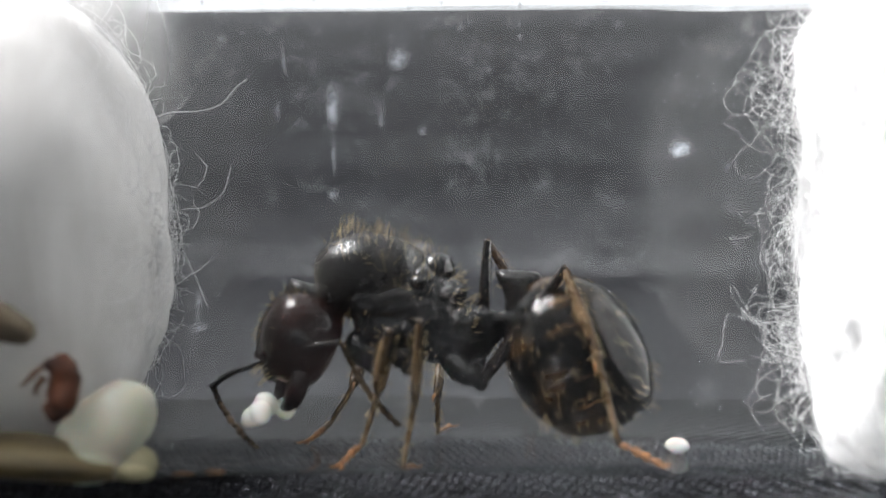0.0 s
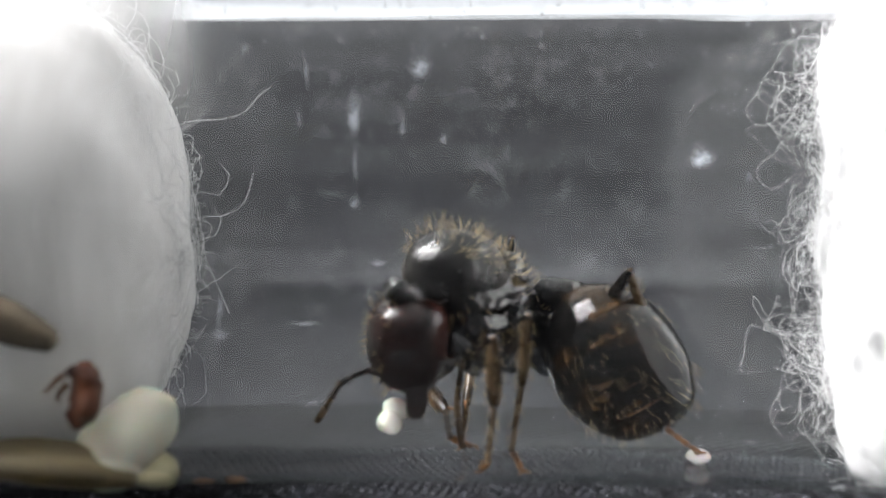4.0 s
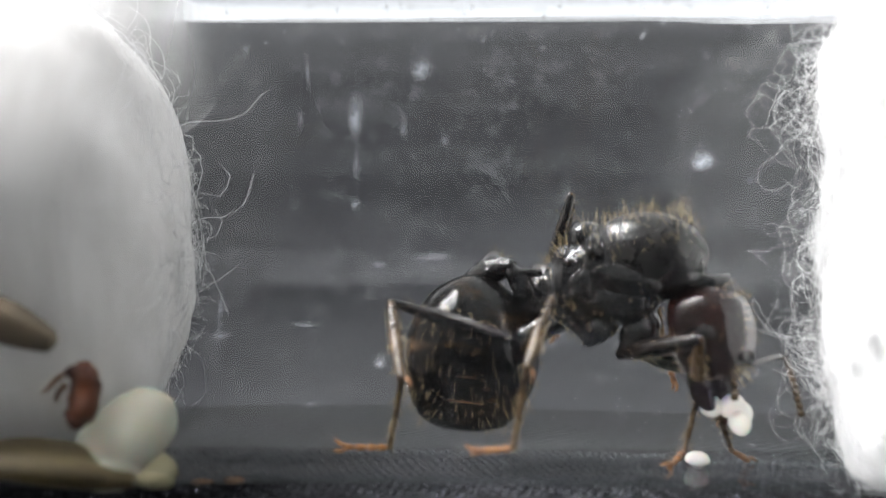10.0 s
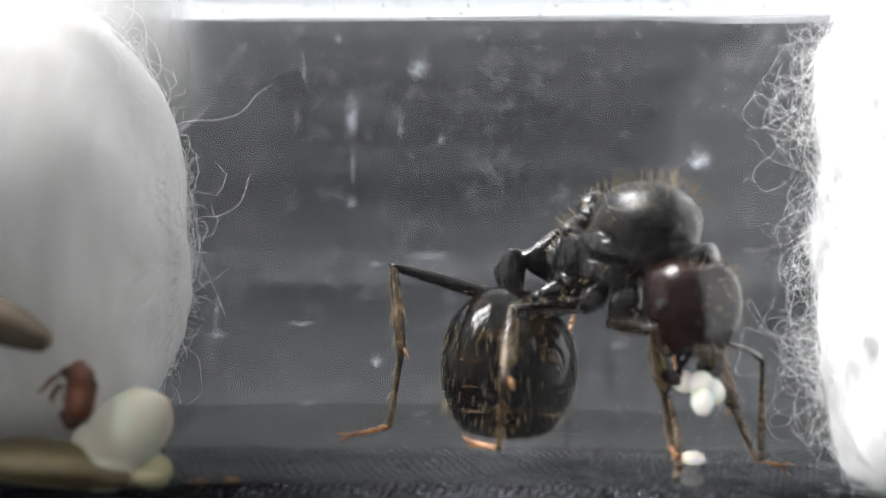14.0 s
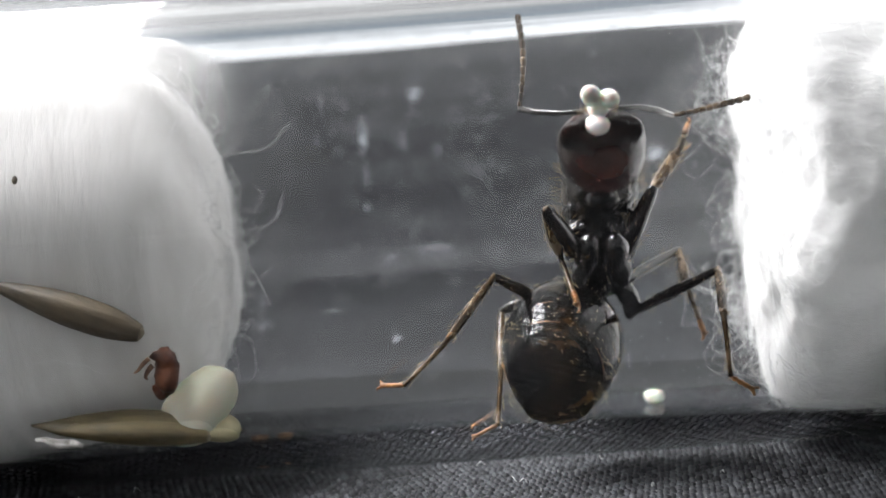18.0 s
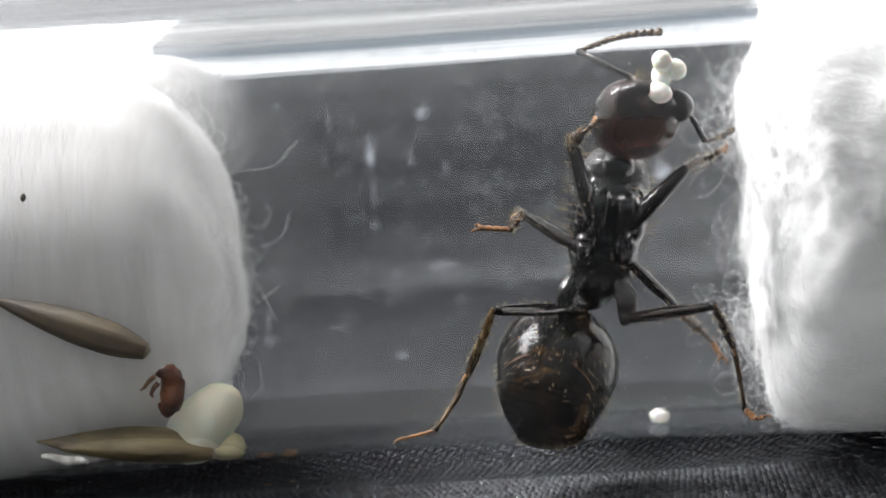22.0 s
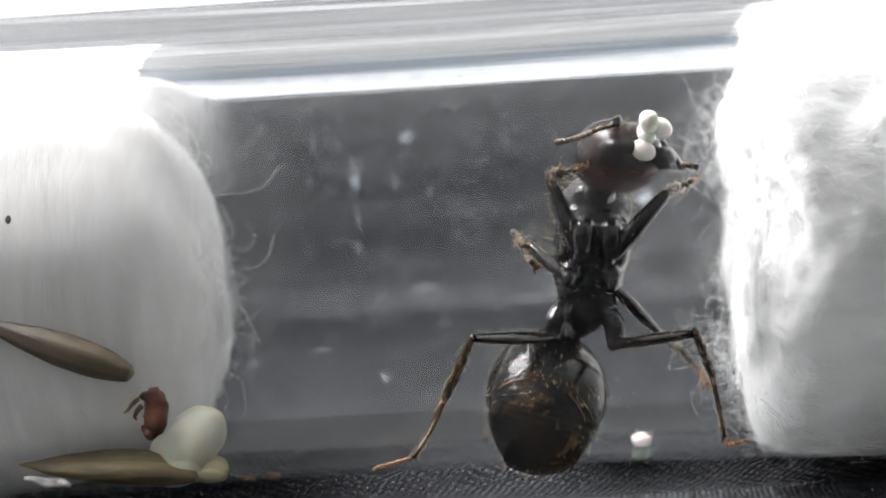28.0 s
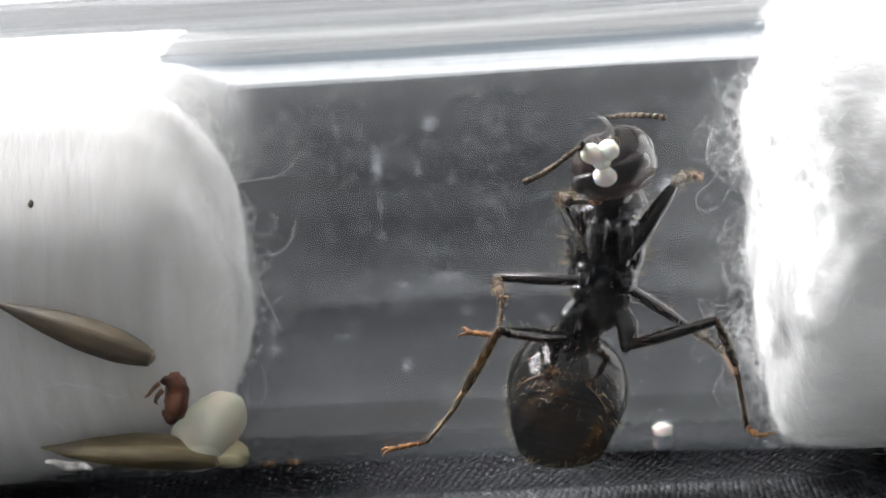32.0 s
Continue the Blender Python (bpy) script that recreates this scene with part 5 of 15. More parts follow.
    walk(moving["head"], [
        (0, pose(0.00195, 0.00000, -0.00048, 91.7, 78.9, 104.3)), (0.25, pose(0.00195, 0.00000, -0.00048, 92.0, 79.4, 104.0)),
        (0.5, pose(0.00195, 0.00000, -0.00048, 92.6, 80.0, 104.0)), (0.75, pose(0.00195, 0.00000, -0.00048, 89.1, 80.3, 100.0)),
        (1, pose(0.00195, 0.00000, -0.00048, 85.2, 80.7, 95.6)), (1.5, pose(0.00195, 0.00000, -0.00048, 110.6, 79.4, 122.2)),
        (2, pose(0.00195, 0.00000, -0.00048, 92.6, 80.5, 103.4)), (2.5, pose(0.00195, 0.00000, -0.00048, 97.3, 79.9, 108.7)),
        (3, pose(0.00195, 0.00000, -0.00048, 107.0, 78.6, 119.7)), (3.5, pose(0.00195, 0.00000, -0.00048, 109.4, 78.3, 122.3)),
        (4, pose(0.00195, -0.00000, -0.00048, -121.6, 60.3, -156.4)), (4.5, pose(0.00195, 0.00000, -0.00048, -58.0, 44.5, -170.9)),
        (4.75, pose(0.00195, 0.00000, -0.00048, 2.5, 35.5, 173.0)), (5, pose(0.00195, 0.00000, -0.00048, 62.1, 41.8, 155.1)),
        (5.25, pose(0.00195, 0.00000, -0.00048, 34.2, 56.7, 94.2)), (5.5, pose(0.00195, 0.00000, -0.00048, 37.4, 60.2, 73.3)),
        (6, pose(0.00195, 0.00000, -0.00048, 30.0, 64.0, 54.0)), (6.5, pose(0.00195, 0.00000, -0.00048, 28.1, 71.0, 36.4)),
        (7, pose(0.00195, 0.00000, -0.00048, 4.4, 75.7, -4.4)), (7.3, pose(0.00195, 0.00000, -0.00048, -22.3, 76.1, -24.3)),
        (7.5, pose(0.00195, 0.00000, -0.00048, -37.7, 75.5, -33.9)), (8, pose(0.00195, -0.00000, -0.00048, -44.4, 77.2, -48.2)),
        (8.5, pose(0.00195, 0.00000, -0.00048, -27.4, 73.1, -35.6)), (9, pose(0.00195, 0.00000, -0.00048, -24.0, 71.3, -32.1)),
        (9.5, pose(0.00195, -0.00000, -0.00048, -39.2, 78.7, -48.0)), (10, pose(0.00195, 0.00000, -0.00048, -82.1, 82.7, -92.6)),
        (10.5, pose(0.00195, -0.00000, -0.00048, -108.9, 80.5, -120.3)), (11, pose(0.00195, 0.00000, -0.00048, -121.5, 77.6, -134.3)),
        (11.5, pose(0.00195, 0.00000, -0.00048, -107.3, 72.8, -125.4)), (12, pose(0.00195, -0.00000, -0.00048, -102.1, 71.1, -124.6)),
        (12.5, pose(0.00195, 0.00000, -0.00048, -26.0, 65.2, -35.9)), (13, pose(0.00195, 0.00000, -0.00048, -2.0, 51.5, -10.3)),
        (13.5, pose(0.00195, 0.00000, -0.00048, -22.8, 76.9, -29.3)), (14, pose(0.00195, 0.00000, -0.00048, -126.7, 84.8, -133.0)),
        (14.5, pose(0.00195, 0.00000, -0.00048, -0.9, 84.2, -2.1)), (15.5, pose(0.00195, 0.00000, -0.00048, 3.3, 40.3, 7.3)),
        (16.5, pose(0.00195, 0.00000, -0.00048, 3.7, 17.1, -4.4)), (17, pose(0.00212, 0.00000, -0.00044, 3.8, 23.4, -20.8)),
        (17.5, pose(0.00228, 0.00000, -0.00040, 4.3, 17.4, -16.3)), (18, pose(0.00245, -0.00000, -0.00036, 2.3, 21.5, -4.0)),
        (18.5, pose(0.00245, 0.00000, -0.00036, 7.6, 46.2, 3.3)), (19, pose(0.00245, 0.00000, -0.00036, 25.7, 65.3, 22.2)),
        (19.5, pose(0.00245, 0.00000, -0.00036, 22.1, 63.8, 16.8)), (20, pose(0.00245, -0.00000, -0.00036, 19.1, 62.1, 12.3)),
        (20.5, pose(0.00245, -0.00000, -0.00036, 23.1, 60.7, 17.7)), (21, pose(0.00245, -0.00000, -0.00036, 26.9, 59.1, 22.8)),
        (21.5, pose(0.00245, -0.00000, -0.00036, 29.9, 59.0, 25.8)), (22, pose(0.00245, -0.00000, -0.00036, 32.9, 58.5, 28.7)),
        (22.5, pose(0.00245, 0.00000, -0.00036, 27.1, 59.0, 21.8)), (23, pose(0.00245, 0.00000, -0.00036, 21.0, 59.0, 14.7)),
        (23.5, pose(0.00245, 0.00000, -0.00036, 20.6, 63.9, 14.3)), (24, pose(0.00245, -0.00000, -0.00036, 19.8, 68.4, 13.3)),
        (24.5, pose(0.00245, 0.00000, -0.00036, 21.3, 69.0, 15.6)), (25, pose(0.00245, 0.00000, -0.00036, 23.2, 69.6, 18.2)),
        (25.5, pose(0.00245, -0.00000, -0.00036, 24.0, 67.9, 20.1)), (26, pose(0.00245, 0.00000, -0.00036, 24.4, 66.1, 21.4)),
        (26.5, pose(0.00245, 0.00000, -0.00036, 28.7, 69.6, 24.7)), (28.5, pose(0.00245, 0.00000, -0.00036, 64.0, 66.3, 64.6)),
        (29, pose(0.00245, 0.00000, -0.00036, 66.5, 68.1, 66.1)), (29.5, pose(0.00245, 0.00000, -0.00036, 69.6, 75.1, 64.0)),
        (30, pose(0.00245, -0.00000, -0.00036, 70.2, 81.7, 59.1)), (30.5, pose(0.00245, 0.00000, -0.00036, 116.6, 89.3, 99.2)),
        (31, pose(0.00245, 0.00000, -0.00036, -103.2, 82.8, -127.7)), (31.5, pose(0.00245, -0.00000, -0.00036, -92.4, 80.7, -118.3)),
        (32, pose(0.00245, 0.00000, -0.00036, -85.0, 78.4, -112.3)),
    ])
    walk(moving["egg_cluster"], [
        (0, pose(0.00008, 0.00000, 0.00542, 16.7, 68.9, -148.7)), (0.25, pose(0.00038, 0.00000, 0.00569, 15.7, 68.8, -150.4)),
        (0.5, pose(0.00069, 0.00000, 0.00595, 14.5, 68.8, -152.2)), (0.75, pose(0.00083, 0.00000, 0.00605, 12.4, 67.1, -154.7)),
        (1, pose(0.00097, 0.00000, 0.00613, 10.3, 65.3, -157.3)), (1.5, pose(0.00101, 0.00000, 0.00622, 12.6, 69.3, -153.8)),
        (2, pose(0.00093, 0.00000, 0.00613, 11.6, 67.1, -155.7)), (2.5, pose(0.00083, 0.00000, 0.00607, 14.4, 69.0, -152.3)),
        (3, pose(0.00077, 0.00000, 0.00572, 23.7, 73.8, -142.0)), (3.5, pose(0.00094, 0.00000, 0.00563, 23.0, 73.7, -142.5)),
        (4, pose(0.00198, -0.00143, 0.00572, -79.9, 77.1, 105.2)), (4.5, pose(0.00348, -0.00215, 0.00552, -53.1, 60.0, 88.8)),
        (4.75, pose(0.00401, -0.00221, 0.00562, -0.2, 50.2, 73.9)), (5, pose(0.00456, -0.00224, 0.00572, 52.3, 54.0, 57.4)),
        (5.25, pose(0.00511, -0.00224, 0.00581, 11.9, 55.7, -8.1)), (5.5, pose(0.00566, -0.00220, 0.00590, 18.6, 55.5, -19.7)),
        (6, pose(0.00727, -0.00209, 0.00585, 16.8, 58.3, -24.5)), (6.5, pose(0.00793, -0.00184, 0.00578, 16.7, 63.7, -29.2)),
        (7, pose(0.00848, -0.00101, 0.00559, 6.0, 68.0, -34.9)), (7.3, pose(0.00911, -0.00063, 0.00554, -12.7, 67.8, -35.2)),
        (7.5, pose(0.00948, -0.00043, 0.00551, -24.7, 67.7, -35.6)), (8, pose(0.00943, -0.00025, 0.00535, -22.2, 68.6, -35.5)),
        (8.5, pose(0.00906, -0.00025, 0.00529, -14.6, 64.9, -32.1)), (9, pose(0.00893, -0.00024, 0.00530, -14.3, 64.3, -31.5)),
        (9.5, pose(0.00889, -0.00035, 0.00563, -17.6, 71.3, -38.1)), (10, pose(0.00885, -0.00047, 0.00595, -25.7, 77.7, -50.5)),
        (10.5, pose(0.00861, -0.00091, 0.00602, -47.2, 80.5, -84.7)), (11, pose(0.00833, -0.00126, 0.00607, -75.6, 81.1, -124.7)),
        (11.5, pose(0.00767, -0.00189, 0.00628, -66.3, 76.1, -138.0)), (12, pose(0.00689, -0.00237, 0.00645, -60.4, 74.5, -153.6)),
        (12.5, pose(0.00709, -0.00238, 0.00664, -13.3, 54.2, -94.4)), (13, pose(0.00739, -0.00239, 0.00684, 0.9, 38.8, -78.2)),
        (13.5, pose(0.00793, -0.00198, 0.00678, -8.6, 66.0, -73.7)), (14, pose(0.00847, -0.00149, 0.00670, -23.7, 82.5, -76.3)),
        (14.5, pose(0.00887, -0.00126, 0.00608, 0.4, 73.4, -39.7)), (15.5, pose(0.00788, -0.00207, 0.00629, -23.0, 25.2, -73.5)),
        (16.5, pose(0.00752, -0.00330, 0.00633, -3.6, -7.5, -85.0)), (17, pose(0.00770, -0.00372, 0.00688, 10.2, -8.2, -104.5)),
        (17.5, pose(0.00777, -0.00444, 0.00754, 9.8, -20.7, -104.1)), (18, pose(0.00754, -0.00476, 0.00861, 2.4, -26.4, -92.3)),
        (18.5, pose(0.00761, -0.00418, 0.00929, -1.3, -19.7, -85.0)), (19, pose(0.00767, -0.00340, 0.00976, -5.8, -18.1, -76.9)),
        (19.5, pose(0.00776, -0.00333, 0.00991, -5.7, -21.1, -77.4)), (20, pose(0.00783, -0.00327, 0.01006, -5.7, -24.0, -77.7)),
        (20.5, pose(0.00785, -0.00327, 0.01012, -7.9, -24.0, -74.3)), (21, pose(0.00785, -0.00327, 0.01017, -10.0, -23.9, -71.1)),
        (21.5, pose(0.00796, -0.00327, 0.01016, -11.1, -22.6, -69.2)), (22, pose(0.00807, -0.00327, 0.01014, -12.1, -21.5, -67.2)),
        (22.5, pose(0.00800, -0.00327, 0.01009, -10.2, -23.8, -70.7)), (23, pose(0.00794, -0.00327, 0.01002, -8.2, -26.0, -74.4)),
        (23.5, pose(0.00787, -0.00327, 0.01006, -5.5, -22.2, -78.0)), (24, pose(0.00781, -0.00327, 0.01009, -2.9, -18.5, -81.0)),
        (24.5, pose(0.00776, -0.00327, 0.01014, -3.1, -17.8, -80.8)), (25, pose(0.00771, -0.00327, 0.01018, -3.2, -16.9, -80.5)),
        (25.5, pose(0.00777, -0.00327, 0.01013, -4.4, -18.1, -79.1)), (26, pose(0.00783, -0.00327, 0.01009, -5.3, -19.6, -77.8)),
        (26.5, pose(0.00788, -0.00327, 0.01007, -4.3, -15.8, -78.3)), (28.5, pose(0.00800, -0.00327, 0.01009, -11.5, -4.5, -66.1)),
        (29, pose(0.00791, -0.00327, 0.01008, -10.4, -3.4, -67.7)), (29.5, pose(0.00791, -0.00327, 0.01000, -5.5, -2.1, -74.7)),
        (30, pose(0.00790, -0.00327, 0.00994, -0.5, -1.0, -81.1)), (30.5, pose(0.00791, -0.00328, 0.00986, 5.8, 2.1, -88.3)),
        (31, pose(0.00792, -0.00328, 0.00978, 12.4, 5.0, -95.5)), (31.5, pose(0.00787, -0.00328, 0.00976, 14.2, 4.6, -97.9)),
        (32, pose(0.00781, -0.00328, 0.00975, 16.0, 4.2, -100.4)),
    ])
    walk(moving["gaster"], [
        (0, pose(-0.00292, 0.00000, 0.00178, -8.5, 40.9, 163.6)), (0.25, pose(-0.00277, 0.00000, 0.00151, -8.5, 40.6, 163.5)),
        (0.5, pose(-0.00263, 0.00000, 0.00124, -8.5, 40.2, 163.5)), (0.75, pose(-0.00257, 0.00000, 0.00126, -8.5, 40.1, 163.7)),
        (1, pose(-0.00250, 0.00000, 0.00129, -8.4, 39.8, 163.8)), (1.5, pose(-0.00246, 0.00000, 0.00130, -8.2, 39.4, 164.1)),
        (2, pose(-0.00251, 0.00000, 0.00134, -8.4, 40.7, 163.8)), (2.5, pose(-0.00257, 0.00000, 0.00133, -8.6, 41.7, 163.5)),
        (3, pose(-0.00267, 0.00000, 0.00135, -9.1, 44.2, 162.6)), (3.5, pose(-0.00248, 0.00000, 0.00141, -9.2, 43.9, 162.5)),
        (4, pose(-0.00191, 0.00112, 0.00110, 13.8, 43.7, 141.7)), (4.5, pose(-0.00176, 0.00156, 0.00052, 20.5, 47.7, 116.7)),
        (5, pose(-0.00223, 0.00150, -0.00006, 22.6, 43.0, 106.8)), (5.5, pose(-0.00252, 0.00157, -0.00064, 21.2, 40.8, 94.1)),
        (6, pose(-0.00224, 0.00109, -0.00022, 23.6, 56.0, 89.7)), (6.5, pose(-0.00226, 0.00052, 0.00042, 31.7, 65.9, 87.0)),
        (7, pose(-0.00285, 0.00027, 0.00051, 3.8, 74.7, 35.5)), (7.3, pose(-0.00294, 0.00034, 0.00072, 24.3, 82.9, 44.6)),
        (7.5, pose(-0.00316, 0.00037, 0.00087, 85.0, 87.9, 99.5)), (8, pose(-0.00340, 0.00052, 0.00129, -161.9, 80.7, -152.4)),
        (8.5, pose(-0.00332, 0.00070, 0.00098, 25.2, 71.7, -142.9)), (9, pose(-0.00325, 0.00067, 0.00087, 25.5, 71.4, -142.3)),
        (9.5, pose(-0.00336, 0.00053, 0.00078, 27.0, 72.0, -140.5)), (10, pose(-0.00347, 0.00037, 0.00069, 27.9, 72.8, -139.6)),
        (10.5, pose(-0.00350, -0.00025, 0.00057, 34.2, 74.2, -131.9)), (11, pose(-0.00345, -0.00077, 0.00040, 40.7, 75.6, -124.3)),
        (11.5, pose(-0.00315, -0.00103, 0.00026, 42.4, 76.1, -122.6)), (12, pose(-0.00299, -0.00124, 0.00009, 46.1, 77.5, -119.4)),
        (12.5, pose(-0.00292, -0.00121, -0.00019, 46.4, 79.8, -121.5)), (13, pose(-0.00287, -0.00126, -0.00046, 45.3, 82.2, -125.6)),
        (13.5, pose(-0.00286, -0.00106, -0.00046, 49.1, 80.7, -119.4)), (14, pose(-0.00291, -0.00095, -0.00048, 51.1, 79.5, -115.6)),
        (14.5, pose(-0.00313, -0.00096, 0.00010, 46.7, 78.9, -120.3)), (15.5, pose(-0.00144, -0.00141, -0.00102, -15.3, 49.9, 151.5)),
        (16, pose(-0.00154, -0.00127, -0.00078, 19.3, 74.1, -135.9)), (16.5, pose(-0.00166, -0.00102, -0.00063, 84.0, 54.3, -33.3)),
        (16.75, pose(-0.00187, -0.00106, -0.00059, 29.5, 54.2, -26.8)), (17, pose(-0.00208, -0.00110, -0.00055, -27.8, 56.3, -23.8)),
        (17.5, pose(-0.00267, -0.00100, -0.00034, -23.1, 62.9, -20.7)), (17.75, pose(-0.00273, -0.00087, -0.00042, 22.5, 64.2, -28.8)),
        (18, pose(-0.00281, -0.00071, -0.00049, 72.8, 68.2, -32.5)), (18.5, pose(-0.00295, -0.00054, 0.00038, 14.0, 78.9, -100.9)),
        (19, pose(-0.00277, -0.00038, 0.00139, -33.6, 63.0, -156.6)), (19.5, pose(-0.00290, -0.00040, 0.00142, -31.7, 60.9, -158.1)),
        (20, pose(-0.00305, -0.00042, 0.00147, -29.9, 58.7, -159.3)), (20.5, pose(-0.00305, -0.00042, 0.00148, -28.4, 57.7, -159.2)),
        (21, pose(-0.00307, -0.00043, 0.00150, -26.9, 56.8, -159.4)), (21.5, pose(-0.00313, -0.00045, 0.00147, -26.9, 57.9, -161.7)),
        (22, pose(-0.00320, -0.00047, 0.00142, -26.8, 58.8, -164.1)), (22.5, pose(-0.00320, -0.00043, 0.00144, -29.0, 59.3, -162.4)),
        (23, pose(-0.00318, -0.00039, 0.00145, -31.4, 59.7, -160.6)), (23.5, pose(-0.00316, -0.00044, 0.00144, -31.7, 60.0, -159.8)),
        (24, pose(-0.00314, -0.00049, 0.00144, -31.9, 60.2, -158.8)), (24.5, pose(-0.00314, -0.00052, 0.00145, -30.0, 59.4, -158.8)),
        (25, pose(-0.00312, -0.00053, 0.00146, -28.1, 58.6, -158.8)), (25.5, pose(-0.00312, -0.00055, 0.00144, -28.3, 58.6, -158.3)),
        (26, pose(-0.00312, -0.00058, 0.00143, -28.5, 58.5, -157.8)), (26.5, pose(-0.00313, -0.00058, 0.00142, -28.9, 59.0, -158.6)),
        (28.5, pose(-0.00322, -0.00039, 0.00143, -32.9, 60.3, -159.2)), (29, pose(-0.00320, -0.00038, 0.00142, -33.1, 60.6, -159.8)),
        (29.5, pose(-0.00315, -0.00034, 0.00141, -34.1, 61.3, -160.6)), (30, pose(-0.00310, -0.00029, 0.00140, -35.3, 61.9, -161.5)),
        (30.5, pose(-0.00309, -0.00032, 0.00140, -35.2, 62.2, -162.1)), (31, pose(-0.00307, -0.00035, 0.00139, -35.2, 62.5, -162.6)),
        (31.5, pose(-0.00307, -0.00033, 0.00140, -32.8, 62.3, -163.7)), (32, pose(-0.00307, -0.00032, 0.00140, -30.5, 61.9, -164.7)),
    ])
    walk(moving["petiole"], [
        (0, pose(-0.00230, 0.00000, -0.00035, 0.0, -76.1, 180.0)), (0.25, pose(-0.00230, 0.00000, -0.00035, 0.0, -78.0, 180.0)),
        (0.5, pose(-0.00230, 0.00000, -0.00035, 0.0, -80.4, 180.0)), (0.75, pose(-0.00230, 0.00000, -0.00035, 0.0, -82.4, 180.0)),
        (1, pose(-0.00230, 0.00000, -0.00035, 0.0, -84.3, 180.0)), (1.5, pose(-0.00230, 0.00000, -0.00035, 0.0, -85.5, 180.0)),
        (2, pose(-0.00230, 0.00000, -0.00035, 0.0, -84.2, 180.0)), (2.5, pose(-0.00230, 0.00000, -0.00035, 0.0, -82.4, 180.0)),
        (3, pose(-0.00230, 0.00000, -0.00035, 0.0, -79.7, 180.0)), (3.5, pose(-0.00230, 0.00000, -0.00035, 0.0, -85.2, 180.0)),
        (4, pose(-0.00230, 0.00000, -0.00035, 149.7, -67.5, 27.5)), (4.5, pose(-0.00230, 0.00000, -0.00035, 119.2, -53.0, 57.8)),
        (5, pose(-0.00230, 0.00000, -0.00035, 101.2, -47.0, 74.8)), (5.5, pose(-0.00230, 0.00000, -0.00035, 50.2, -24.1, 90.8)),
        (6, pose(-0.00230, 0.00000, -0.00035, 83.0, -51.4, 77.0)), (6.5, pose(-0.00230, 0.00000, -0.00035, -105.9, -74.2, -50.6)),
        (7, pose(-0.00230, 0.00000, -0.00035, -167.4, -79.1, -6.7)), (7.3, pose(-0.00230, 0.00000, -0.00035, -172.1, -80.8, -0.9)),
        (7.5, pose(-0.00230, 0.00000, -0.00035, 119.7, -87.0, 73.7)), (8, pose(-0.00230, -0.00000, -0.00035, 49.1, -71.8, 148.2)),
        (8.5, pose(-0.00230, -0.00000, -0.00035, 64.0, -75.4, 132.4)), (9, pose(-0.00230, 0.00000, -0.00035, 68.9, -79.0, 127.6)),
        (9.5, pose(-0.00230, -0.00000, -0.00035, 57.2, -77.7, 140.4)), (10, pose(-0.00230, 0.00000, -0.00035, 44.9, -75.4, 153.9)),
        (10.5, pose(-0.00230, -0.00000, -0.00035, 7.4, -74.1, -163.3)), (11, pose(-0.00230, 0.00000, -0.00035, -12.4, -64.6, -139.1)),
        (11.5, pose(-0.00230, -0.00000, -0.00035, -30.1, -62.5, -117.2)), (12, pose(-0.00230, -0.00000, -0.00035, -27.9, -51.7, -119.2)),
        (12.5, pose(-0.00230, 0.00000, -0.00035, -29.6, -48.2, -116.9)), (13, pose(-0.00230, 0.00000, -0.00035, -37.5, -35.0, -104.8)),
        (13.5, pose(-0.00230, 0.00000, -0.00035, -35.1, -37.7, -108.5)), (14, pose(-0.00230, 0.00000, -0.00035, -30.4, -37.6, -115.3)),
        (14.5, pose(-0.00230, 0.00000, -0.00035, -29.5, -60.1, -120.0)), (15.5, pose(-0.00230, -0.00000, -0.00035, -53.1, -8.0, -58.1)),
        (16.5, pose(-0.00230, -0.00000, -0.00035, -55.7, -28.9, -46.1)), (16.75, pose(-0.00230, -0.00000, -0.00035, -55.8, -29.2, -49.7)),
        (17, pose(-0.00230, -0.00000, -0.00035, -54.6, -28.6, -55.2)), (17.5, pose(-0.00230, 0.00000, -0.00035, -45.1, -34.7, -78.3)),
        (17.75, pose(-0.00230, 0.00000, -0.00035, -42.4, -29.3, -82.7)), (18, pose(-0.00230, -0.00000, -0.00035, -38.0, -22.9, -91.1)),
        (18.5, pose(-0.00230, 0.00000, -0.00035, -55.4, -59.1, -72.5)), (19, pose(-0.00230, 0.00000, -0.00035, -79.5, -69.9, -49.3)),
        (19.5, pose(-0.00230, 0.00000, -0.00035, -61.7, -72.5, -68.0)), (20, pose(-0.00230, -0.00000, -0.00035, -36.2, -73.3, -94.7)),
        (20.5, pose(-0.00230, 0.00000, -0.00035, -33.2, -73.4, -97.9)), (21, pose(-0.00230, -0.00000, -0.00035, -28.7, -73.4, -102.6)),
        (21.5, pose(-0.00230, -0.00000, -0.00035, -23.0, -71.5, -108.5)), (22, pose(-0.00230, -0.00000, -0.00035, -19.0, -69.8, -112.6)),
        (22.5, pose(-0.00230, 0.00000, -0.00035, -17.4, -71.0, -114.3)), (23, pose(-0.00230, 0.00000, -0.00035, -18.9, -72.8, -112.8)),
        (23.5, pose(-0.00230, 0.00000, -0.00035, -21.8, -72.0, -109.8)), (24, pose(-0.00230, -0.00000, -0.00035, -24.2, -71.2, -107.2)),
        (24.5, pose(-0.00230, 0.00000, -0.00035, -23.9, -70.8, -107.6)), (25, pose(-0.00230, -0.00000, -0.00035, -25.3, -71.0, -106.0)),
